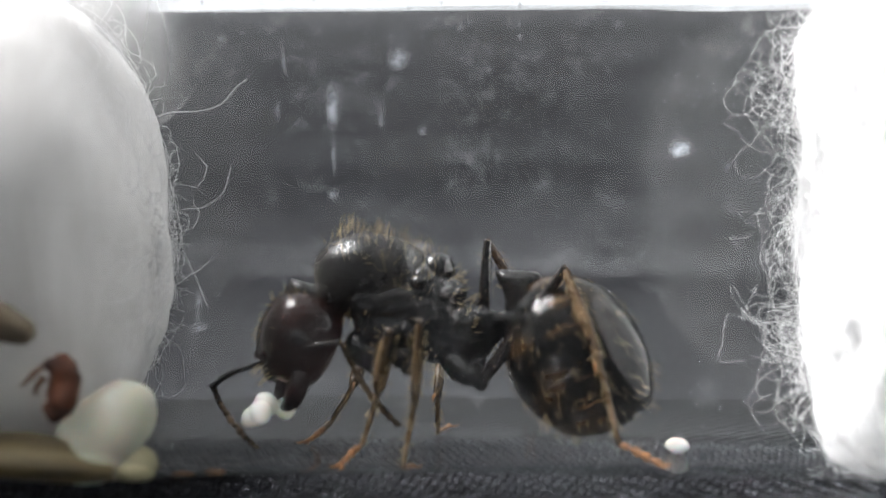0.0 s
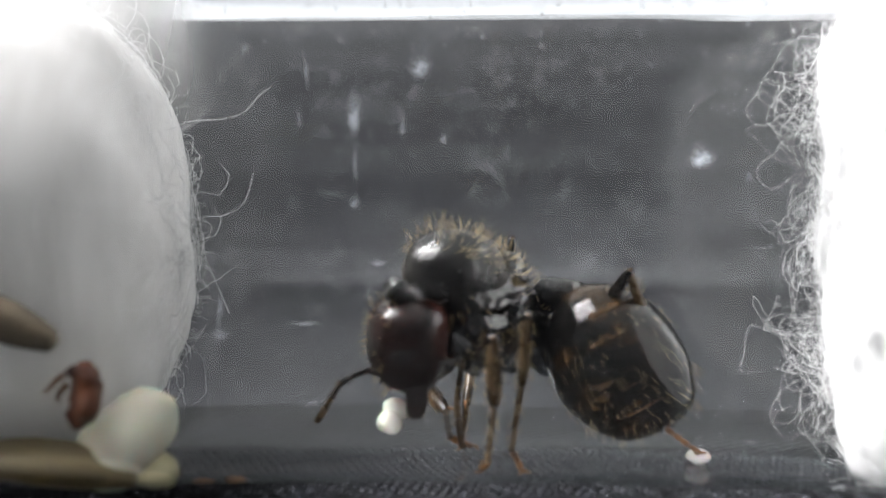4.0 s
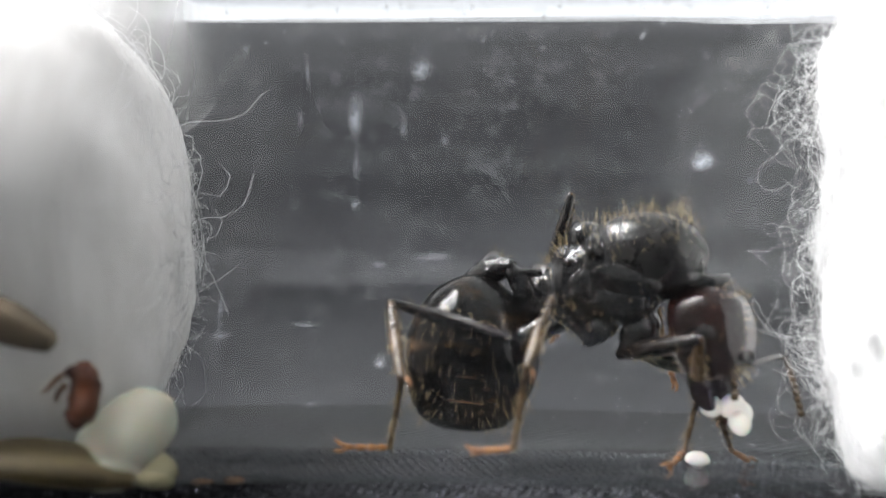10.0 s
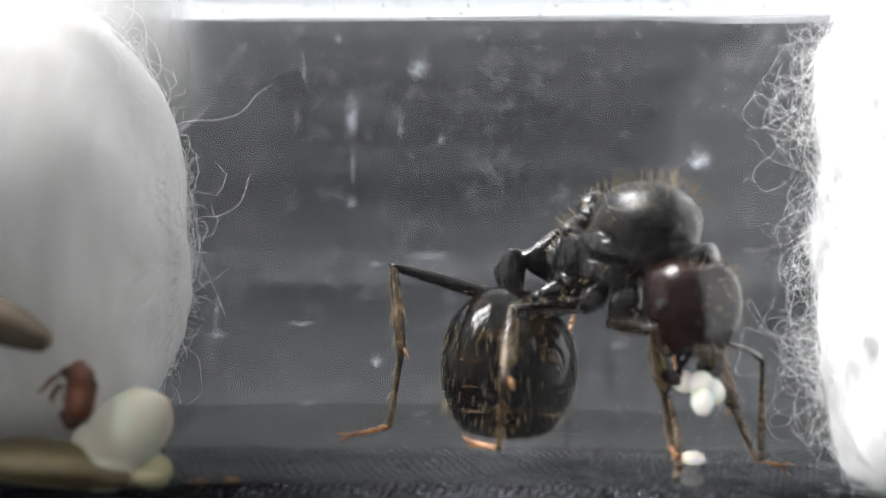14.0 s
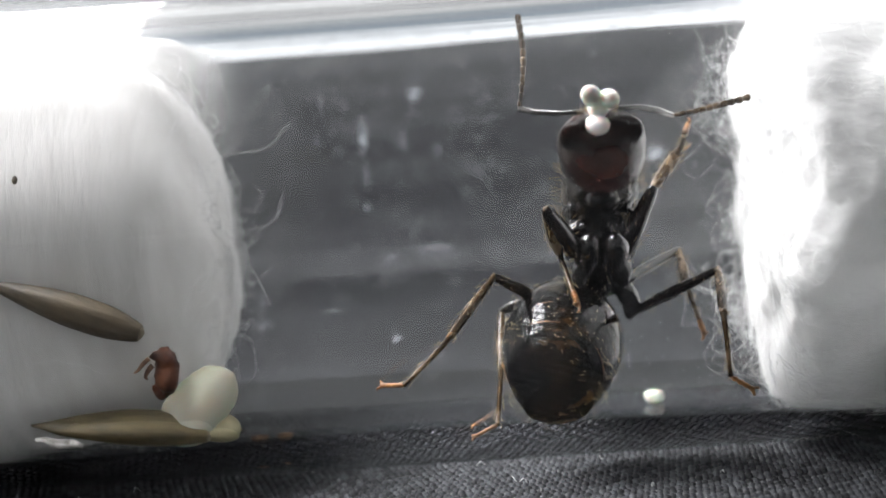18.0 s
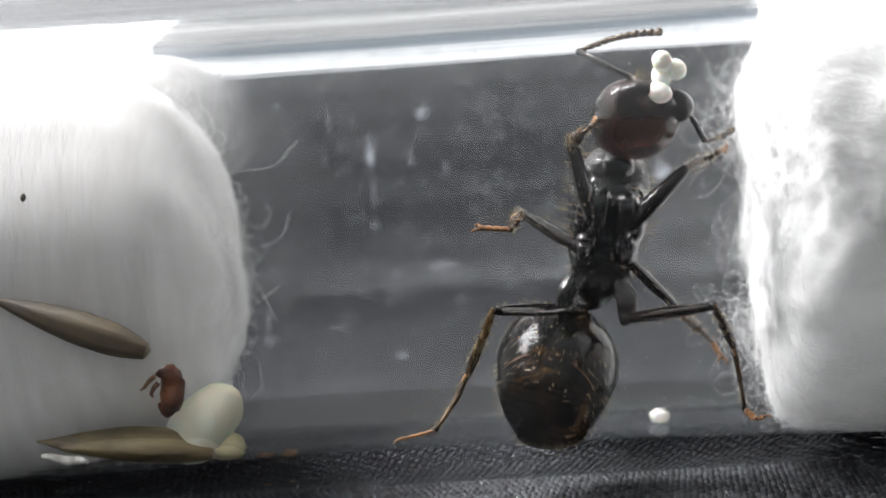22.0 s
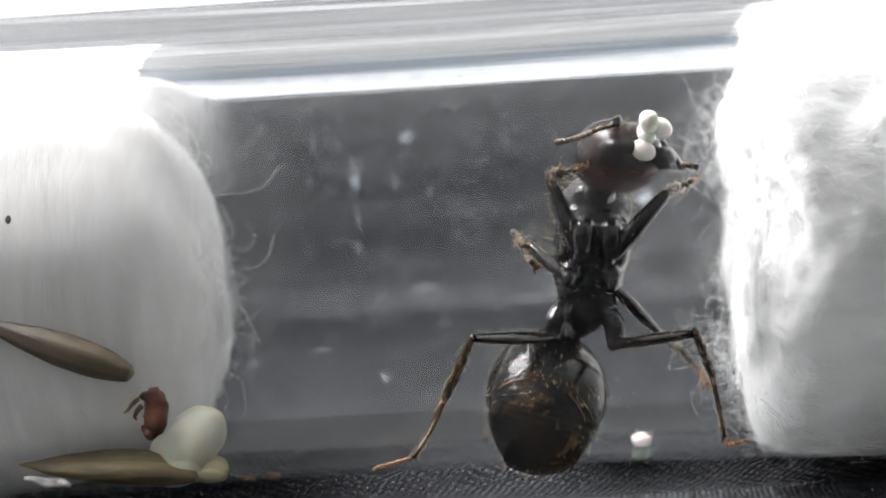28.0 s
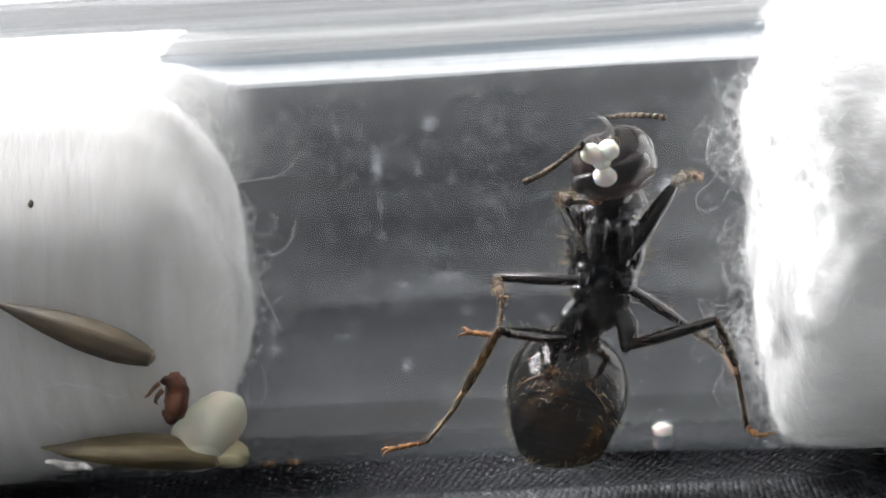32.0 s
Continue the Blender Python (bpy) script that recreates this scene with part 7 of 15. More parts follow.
    walk(moving["L1_tibia"], [
        (0, pose(-0.00007, 0.00252, -0.00031, 154.8, 55.8, -103.7)), (0.25, pose(-0.00003, 0.00282, -0.00101, 156.2, 50.5, -102.0)),
        (0.5, pose(0.00002, 0.00288, -0.00173, 156.9, 46.2, -101.0)), (0.75, pose(-0.00008, 0.00289, -0.00166, 156.1, 52.0, -102.0)),
        (1, pose(-0.00017, 0.00289, -0.00158, 154.4, 58.4, -104.1)), (1.5, pose(-0.00019, 0.00289, -0.00158, 153.8, 58.3, -104.8)),
        (2, pose(-0.00004, 0.00288, -0.00139, 148.8, 58.9, -110.6)), (2.5, pose(0.00009, 0.00285, -0.00122, 143.4, 59.8, -117.0)),
        (3, pose(0.00020, 0.00273, -0.00079, 137.4, 66.6, -123.7)), (3.5, pose(0.00038, 0.00269, -0.00078, 127.0, 69.6, -134.8)),
        (4, pose(0.00128, 0.00236, -0.00106, 112.9, 43.2, -151.2)), (4.5, pose(0.00164, 0.00201, -0.00096, 96.4, 35.5, -176.5)),
        (5, pose(0.00071, 0.00268, -0.00099, 87.5, 31.8, 167.7)), (5.5, pose(0.00198, 0.00156, -0.00236, 76.2, 27.5, 147.3)),
        (6, pose(0.00128, 0.00248, -0.00133, 72.1, 54.7, 127.4)), (6.5, pose(0.00168, 0.00216, -0.00165, 74.1, 47.6, 123.9)),
        (7, pose(0.00153, 0.00226, -0.00212, 76.8, 42.2, 111.1)), (7.3, pose(0.00153, 0.00225, -0.00216, 67.7, 44.4, 107.6)),
        (7.5, pose(0.00151, 0.00227, -0.00218, 59.4, 46.4, 106.8)), (7.75, pose(0.00151, 0.00230, -0.00201, 164.2, 76.1, -142.7)),
        (8, pose(0.00148, 0.00232, -0.00205, -153.9, 29.1, -94.2)), (8.5, pose(0.00163, 0.00218, -0.00205, -150.5, 31.0, -87.1)),
        (9, pose(0.00167, 0.00213, -0.00208, -149.3, 30.0, -84.1)), (9.5, pose(0.00161, 0.00205, -0.00247, -148.7, 30.8, -82.9)),
        (10, pose(0.00156, 0.00186, -0.00284, -148.4, 31.8, -82.3)), (10.5, pose(0.00148, 0.00186, -0.00294, -143.9, 31.6, -71.9)),
        (10.75, pose(0.00153, 0.00158, -0.00308, 159.4, 73.0, -141.9)), (11, pose(0.00173, 0.00137, -0.00302, 64.7, 40.0, 111.8)),
        (11.25, pose(0.00102, 0.00207, -0.00264, 75.6, 82.6, 126.1)), (11.5, pose(0.00040, 0.00285, -0.00215, -109.1, 54.2, -57.3)),
        (12, pose(-0.00034, 0.00283, -0.00100, 169.3, 80.0, -143.3)), (12.5, pose(-0.00016, 0.00294, -0.00156, -114.3, 68.9, -65.1)),
        (13, pose(0.00027, 0.00288, -0.00215, -106.2, 51.5, -56.1)), (13.5, pose(0.00013, 0.00281, -0.00248, -98.8, 48.9, -46.3)),
        (14, pose(0.00031, 0.00263, -0.00283, -97.0, 43.5, -42.9)), (14.5, pose(0.00049, 0.00257, -0.00285, -106.7, 31.0, -58.9)),
        (15, pose(0.00079, 0.00241, -0.00187, 166.6, 67.9, -163.6)), (15.5, pose(0.00129, 0.00227, -0.00082, 114.1, 9.5, 123.9)),
        (16.5, pose(0.00103, 0.00193, -0.00000, 114.3, 5.8, 123.8)), (17, pose(0.00120, 0.00154, 0.00020, 144.5, 62.1, 169.9)),
        (17.5, pose(0.00126, 0.00170, 0.00002, -105.0, 65.1, -73.4)), (17.75, pose(0.00147, 0.00144, -0.00002, -7.3, 14.9, 42.4)),
        (18, pose(0.00161, 0.00140, -0.00013, -33.1, -62.5, 92.0)), (18.5, pose(0.00186, 0.00156, -0.00082, -22.5, -61.7, 80.1)),
        (19, pose(0.00181, 0.00177, -0.00161, -9.9, -59.9, 66.1)), (19.5, pose(0.00183, 0.00175, -0.00164, -10.4, -62.1, 66.7)),
        (20, pose(0.00183, 0.00175, -0.00146, -10.4, -64.4, 67.0)), (20.5, pose(0.00185, 0.00170, -0.00168, -11.9, -64.6, 68.6)),
        (21, pose(0.00186, 0.00168, -0.00168, -12.8, -64.5, 69.5)), (21.5, pose(0.00184, 0.00171, -0.00169, -7.8, -64.2, 64.1)),
        (22, pose(0.00182, 0.00174, -0.00170, -3.4, -64.0, 59.5)), (22.5, pose(0.00185, 0.00169, -0.00169, -2.6, -63.7, 58.6)),
        (23, pose(0.00189, 0.00164, -0.00168, -2.6, -63.1, 58.6)), (23.5, pose(0.00184, 0.00171, -0.00168, -6.4, -65.5, 62.7)),
        (24, pose(0.00179, 0.00178, -0.00168, -11.9, -67.7, 68.6)), (24.5, pose(0.00177, 0.00182, -0.00168, -12.3, -67.2, 69.0)),
        (25, pose(0.00174, 0.00188, -0.00145, -12.7, -66.5, 69.5)), (25.5, pose(0.00174, 0.00188, -0.00140, -10.0, -67.2, 66.7)),
        (26, pose(0.00174, 0.00187, -0.00135, -8.2, -67.8, 64.9)), (26.5, pose(0.00178, 0.00183, -0.00146, -8.0, -68.6, 64.7)),
        (28.5, pose(0.00183, 0.00173, -0.00168, -6.7, -68.3, 63.3)), (29, pose(0.00181, 0.00176, -0.00169, -4.5, -66.6, 60.9)),
        (29.5, pose(0.00186, 0.00168, -0.00168, -1.7, -66.3, 58.0)), (30, pose(0.00191, 0.00160, -0.00166, 2.1, -66.3, 53.9)),
        (30.5, pose(0.00197, 0.00151, -0.00165, 4.6, -66.5, 51.4)), (31, pose(0.00202, 0.00141, -0.00163, 6.9, -66.2, 48.9)),
        (31.5, pose(0.00201, 0.00143, -0.00162, 6.7, -67.3, 49.1)), (32, pose(0.00201, 0.00143, -0.00162, 5.0, -68.4, 51.1)),
    ])
    walk(moving["L1_metatarsus"], [
        (0, pose(-0.00033, 0.00148, -0.00188, 21.1, 77.7, 112.1)), (0.25, pose(-0.00028, 0.00164, -0.00248, -2.6, 78.5, 87.9)),
        (0.5, pose(-0.00023, 0.00159, -0.00310, -13.5, 59.6, 76.3)), (0.75, pose(-0.00032, 0.00174, -0.00316, -19.7, 59.1, 69.2)),
        (1, pose(-0.00041, 0.00193, -0.00320, -104.5, 75.6, -19.6)), (1.5, pose(-0.00045, 0.00192, -0.00320, -44.6, 73.2, 42.2)),
        (2, pose(-0.00038, 0.00196, -0.00301, -47.5, 81.9, 39.2)), (2.5, pose(-0.00034, 0.00200, -0.00286, -175.6, 88.5, -89.0)),
        (3, pose(-0.00021, 0.00210, -0.00254, 42.2, 86.2, 128.8)), (3.5, pose(-0.00009, 0.00223, -0.00256, 160.3, 79.0, -112.8)),
        (4, pose(0.00007, 0.00170, -0.00237, 77.6, 79.2, 163.6)), (4.5, pose(0.00010, 0.00191, -0.00207, 79.6, 82.3, 165.5)),
        (5, pose(-0.00086, 0.00302, -0.00199, 55.3, 85.0, 141.1)), (5.5, pose(0.00056, 0.00247, -0.00324, 84.4, 25.8, 170.8)),
        (6, pose(0.00061, 0.00335, -0.00288, 169.1, 79.3, -106.9)), (6.5, pose(0.00097, 0.00322, -0.00305, 91.5, 74.5, 168.4)),
        (7, pose(0.00103, 0.00357, -0.00340, -135.3, 52.6, -69.6)), (7.3, pose(0.00112, 0.00354, -0.00349, -151.2, 50.1, -81.2)),
        (7.5, pose(0.00113, 0.00352, -0.00356, -162.5, 47.3, -84.4)), (8, pose(0.00136, 0.00066, -0.00298, 5.9, 64.9, 87.5)),
        (8.5, pose(0.00171, 0.00055, -0.00303, -0.5, 61.8, 80.5)), (9, pose(0.00184, 0.00049, -0.00303, -7.5, 63.1, 73.0)),
        (9.5, pose(0.00181, 0.00043, -0.00345, 4.1, 52.9, 86.1)), (10, pose(0.00178, 0.00026, -0.00384, 9.9, 45.4, 93.5)),
        (10.5, pose(0.00198, 0.00032, -0.00394, 19.4, 36.9, 107.1)), (10.75, pose(0.00130, 0.00140, -0.00406, -132.8, 79.7, -47.3)),
        (11, pose(0.00119, 0.00272, -0.00424, -151.4, 22.1, -68.3)), (11.5, pose(0.00100, 0.00192, -0.00369, -147.6, 37.6, -60.4)),
        (12, pose(-0.00061, 0.00263, -0.00287, 154.1, 74.0, -125.6)), (12.5, pose(0.00013, 0.00232, -0.00333, 91.8, 55.2, 167.5)),
        (13, pose(0.00092, 0.00190, -0.00363, 83.3, 46.8, 156.7)), (13.5, pose(0.00099, 0.00190, -0.00392, 59.1, 61.6, 127.3)),
        (14, pose(0.00132, 0.00169, -0.00414, -45.2, 75.4, 19.7)), (14.5, pose(0.00133, 0.00117, -0.00383, 33.0, 59.5, 101.6)),
        (15.5, pose(0.00025, 0.00382, -0.00114, -24.1, 65.3, 39.3)), (16.5, pose(-0.00002, 0.00350, -0.00020, -6.3, 78.1, 57.7)),
        (17, pose(0.00032, 0.00170, -0.00148, -81.6, 73.9, -19.2)), (17.25, pose(0.00090, 0.00128, -0.00157, -63.0, 13.1, 4.1)),
        (17.5, pose(0.00149, 0.00093, -0.00170, -67.1, -49.5, 14.7)), (17.75, pose(0.00153, 0.00149, -0.00004, -62.0, -7.3, 4.9)),
        (18, pose(0.00158, 0.00227, 0.00156, -63.0, 32.5, -0.8)), (18.5, pose(0.00202, 0.00245, 0.00085, -53.0, 48.0, 13.4)),
        (19, pose(0.00219, 0.00265, 0.00004, -31.0, 60.3, 39.2)), (19.5, pose(0.00218, 0.00256, 0.00004, -28.8, 63.2, 41.8)),
        (20, pose(0.00215, 0.00251, 0.00025, -24.7, 64.9, 46.1)), (20.5, pose(0.00215, 0.00246, 0.00004, -19.3, 71.6, 51.9)),
        (21, pose(0.00215, 0.00245, 0.00003, -10.9, 76.0, 60.6)), (21.5, pose(0.00220, 0.00245, 0.00002, -20.8, 80.4, 50.5)),
        (22, pose(0.00224, 0.00246, 0.00001, -40.8, 83.7, 30.5)), (22.5, pose(0.00229, 0.00241, 0.00001, -17.9, 83.9, 53.3)),
        (23, pose(0.00234, 0.00237, 0.00001, 0.5, 83.9, 71.8)), (23.5, pose(0.00220, 0.00241, 0.00005, -7.8, 81.4, 63.4)),
        (24, pose(0.00206, 0.00246, 0.00008, -13.7, 79.1, 57.5)), (24.5, pose(0.00203, 0.00250, 0.00007, -14.8, 81.0, 56.4)),
        (25, pose(0.00200, 0.00259, 0.00029, -18.0, 81.8, 53.1)), (25.5, pose(0.00203, 0.00255, 0.00036, -8.9, 83.3, 62.3)),
        (26, pose(0.00205, 0.00252, 0.00041, -1.2, 84.5, 70.1)), (26.5, pose(0.00207, 0.00246, 0.00031, -7.5, 85.0, 63.7)),
        (28.5, pose(0.00215, 0.00235, 0.00008, -70.8, 86.3, 0.3)), (29, pose(0.00218, 0.00242, 0.00005, -74.0, 85.7, -2.9)),
        (29.5, pose(0.00227, 0.00233, 0.00006, -74.2, 87.3, -3.1)), (30, pose(0.00236, 0.00222, 0.00008, -46.8, 88.6, 24.3)),
        (30.5, pose(0.00244, 0.00210, 0.00010, 30.3, 88.4, 101.3)), (31, pose(0.00252, 0.00199, 0.00011, 72.5, 87.4, 143.6)),
        (31.5, pose(0.00249, 0.00198, 0.00013, 77.2, 86.5, 148.3)), (32, pose(0.00245, 0.00197, 0.00015, 87.8, 86.2, 158.9)),
    ])
    walk(moving["L1_tarsus"], [
        (0, pose(-0.00043, 0.00175, -0.00320, -168.7, 27.7, 63.8)), (0.25, pose(-0.00027, 0.00191, -0.00380, -168.4, 11.2, 64.9)),
        (0.38, pose(-0.00017, 0.00208, -0.00403, 165.2, 36.1, 5.3)), (0.5, pose(-0.00007, 0.00225, -0.00427, 127.3, 24.4, -62.9)),
        (0.75, pose(-0.00007, 0.00239, -0.00431, 127.1, 24.5, -63.5)), (0.88, pose(-0.00009, 0.00210, -0.00441, 162.5, 29.7, 6.5)),
        (1, pose(-0.00010, 0.00181, -0.00451, -178.7, 3.3, 65.5)), (1.25, pose(-0.00013, 0.00200, -0.00450, 161.6, 31.7, 7.0)),
        (1.5, pose(-0.00016, 0.00219, -0.00449, 123.1, 26.2, -64.5)), (2, pose(-0.00024, 0.00208, -0.00435, 121.9, 23.0, -67.2)),
        (2.5, pose(-0.00034, 0.00196, -0.00421, 121.4, 22.4, -68.7)), (3, pose(-0.00027, 0.00217, -0.00388, 123.6, 21.9, -62.8)),
        (3.5, pose(-0.00019, 0.00199, -0.00389, 123.5, 22.5, -63.1)), (4, pose(-0.00017, 0.00177, -0.00369, 102.3, 12.3, -127.9)),
        (4.5, pose(-0.00008, 0.00196, -0.00341, 81.5, 32.0, 178.2)), (5, pose(-0.00096, 0.00310, -0.00333, 5.7, 65.6, 87.9)),
        (5.5, pose(-0.00064, 0.00266, -0.00383, -70.3, 25.7, -7.2)), (6, pose(0.00054, 0.00311, -0.00421, -77.5, 27.5, -15.6)),
        (6.5, pose(0.00061, 0.00329, -0.00435, -79.1, 12.7, -23.9)), (7, pose(0.00131, 0.00280, -0.00447, -81.4, 0.9, -44.8)),
        (7.3, pose(0.00125, 0.00269, -0.00453, -80.9, 0.4, -56.9)), (7.5, pose(0.00122, 0.00261, -0.00455, -80.2, -0.4, -63.1)),
        (7.75, pose(0.00135, 0.00200, -0.00428, -66.9, 22.2, -0.9)), (8, pose(0.00139, 0.00124, -0.00420, -39.8, 19.9, 66.3)),
        (8.5, pose(0.00181, 0.00118, -0.00422, -39.6, 19.9, 67.0)), (9, pose(0.00201, 0.00108, -0.00424, -39.2, 20.9, 68.1)),
        (9.5, pose(0.00187, 0.00124, -0.00452, -38.7, 27.1, 69.1)), (10, pose(0.00172, 0.00120, -0.00480, -38.2, 32.1, 70.4)),
        (10.5, pose(0.00166, 0.00136, -0.00475, -33.3, 34.8, 79.2)), (11, pose(0.00166, 0.00156, -0.00474, -28.9, 35.9, 86.5)),
        (11.5, pose(0.00153, 0.00099, -0.00452, -21.6, 24.7, 100.3)), (12, pose(-0.00083, 0.00233, -0.00417, -67.9, 25.1, 11.1)),
        (12.5, pose(-0.00062, 0.00249, -0.00444, -64.0, 10.2, 23.9)), (13, pose(0.00008, 0.00226, -0.00462, -58.7, 1.4, 74.1)),
        (13.5, pose(0.00060, 0.00241, -0.00510, -58.5, 8.2, 77.5)), (14, pose(0.00164, 0.00180, -0.00545, -59.2, 19.6, 74.5)),
        (14.5, pose(0.00119, 0.00185, -0.00500, -54.7, 17.6, 88.1)), (15, pose(0.00075, 0.00280, -0.00367, -76.3, 36.8, 43.7)),
        (15.5, pose(0.00068, 0.00418, -0.00236, -108.9, 34.7, -9.7)), (16.5, pose(0.00013, 0.00374, -0.00152, -111.4, 56.4, -13.1)),
        (17, pose(0.00068, 0.00158, -0.00277, -109.9, 37.4, -11.1)), (17.25, pose(0.00151, 0.00132, -0.00172, -106.0, -18.7, 9.8)),
        (17.5, pose(0.00234, 0.00116, -0.00068, -145.0, -68.7, 59.8)), (18, pose(0.00272, 0.00226, 0.00083, 128.2, -64.9, 151.4)),
        (18.5, pose(0.00290, 0.00265, -0.00015, 172.2, -72.9, 104.6)), (19, pose(0.00271, 0.00307, -0.00113, -140.7, -63.2, 54.1)),
        (19.5, pose(0.00263, 0.00297, -0.00117, -140.2, -60.8, 53.7)), (20, pose(0.00255, 0.00292, -0.00097, -139.8, -59.0, 53.2)),
        (20.5, pose(0.00241, 0.00279, -0.00125, -142.4, -58.4, 56.3)), (21, pose(0.00231, 0.00273, -0.00128, -145.0, -58.7, 59.4)),
        (21.5, pose(0.00235, 0.00263, -0.00131, -144.9, -62.7, 59.4)), (22, pose(0.00237, 0.00253, -0.00133, -145.0, -66.0, 59.5)),
        (22.5, pose(0.00238, 0.00253, -0.00133, -146.7, -65.7, 61.2)), (23, pose(0.00238, 0.00251, -0.00133, -148.3, -65.4, 63.0)),
        (23.5, pose(0.00229, 0.00259, -0.00129, -150.6, -64.1, 65.6)), (24, pose(0.00219, 0.00267, -0.00125, -152.8, -62.4, 68.2)),
        (24.5, pose(0.00215, 0.00268, -0.00126, -152.1, -64.1, 67.3)), (25, pose(0.00212, 0.00274, -0.00104, -151.4, -67.2, 66.5)),
        (25.5, pose(0.00211, 0.00269, -0.00099, -150.5, -68.3, 65.6)), (26, pose(0.00209, 0.00264, -0.00094, -149.8, -69.5, 64.8)),
        (26.5, pose(0.00213, 0.00256, -0.00104, -149.8, -69.4, 64.8)), (28.5, pose(0.00224, 0.00235, -0.00126, -150.0, -70.6, 65.0)),
        (29, pose(0.00228, 0.00241, -0.00129, -150.6, -71.3, 65.6)), (29.5, pose(0.00233, 0.00232, -0.00129, -152.5, -71.9, 67.6)),
        (30, pose(0.00239, 0.00223, -0.00127, -154.7, -72.4, 70.0)), (30.5, pose(0.00243, 0.00213, -0.00125, -157.7, -73.3, 73.2)),
        (31, pose(0.00247, 0.00202, -0.00124, -161.1, -73.7, 76.7)), (31.5, pose(0.00242, 0.00202, -0.00121, -165.1, -73.3, 80.9)),
        (32, pose(0.00237, 0.00200, -0.00120, -169.3, -72.6, 85.2)),
    ])
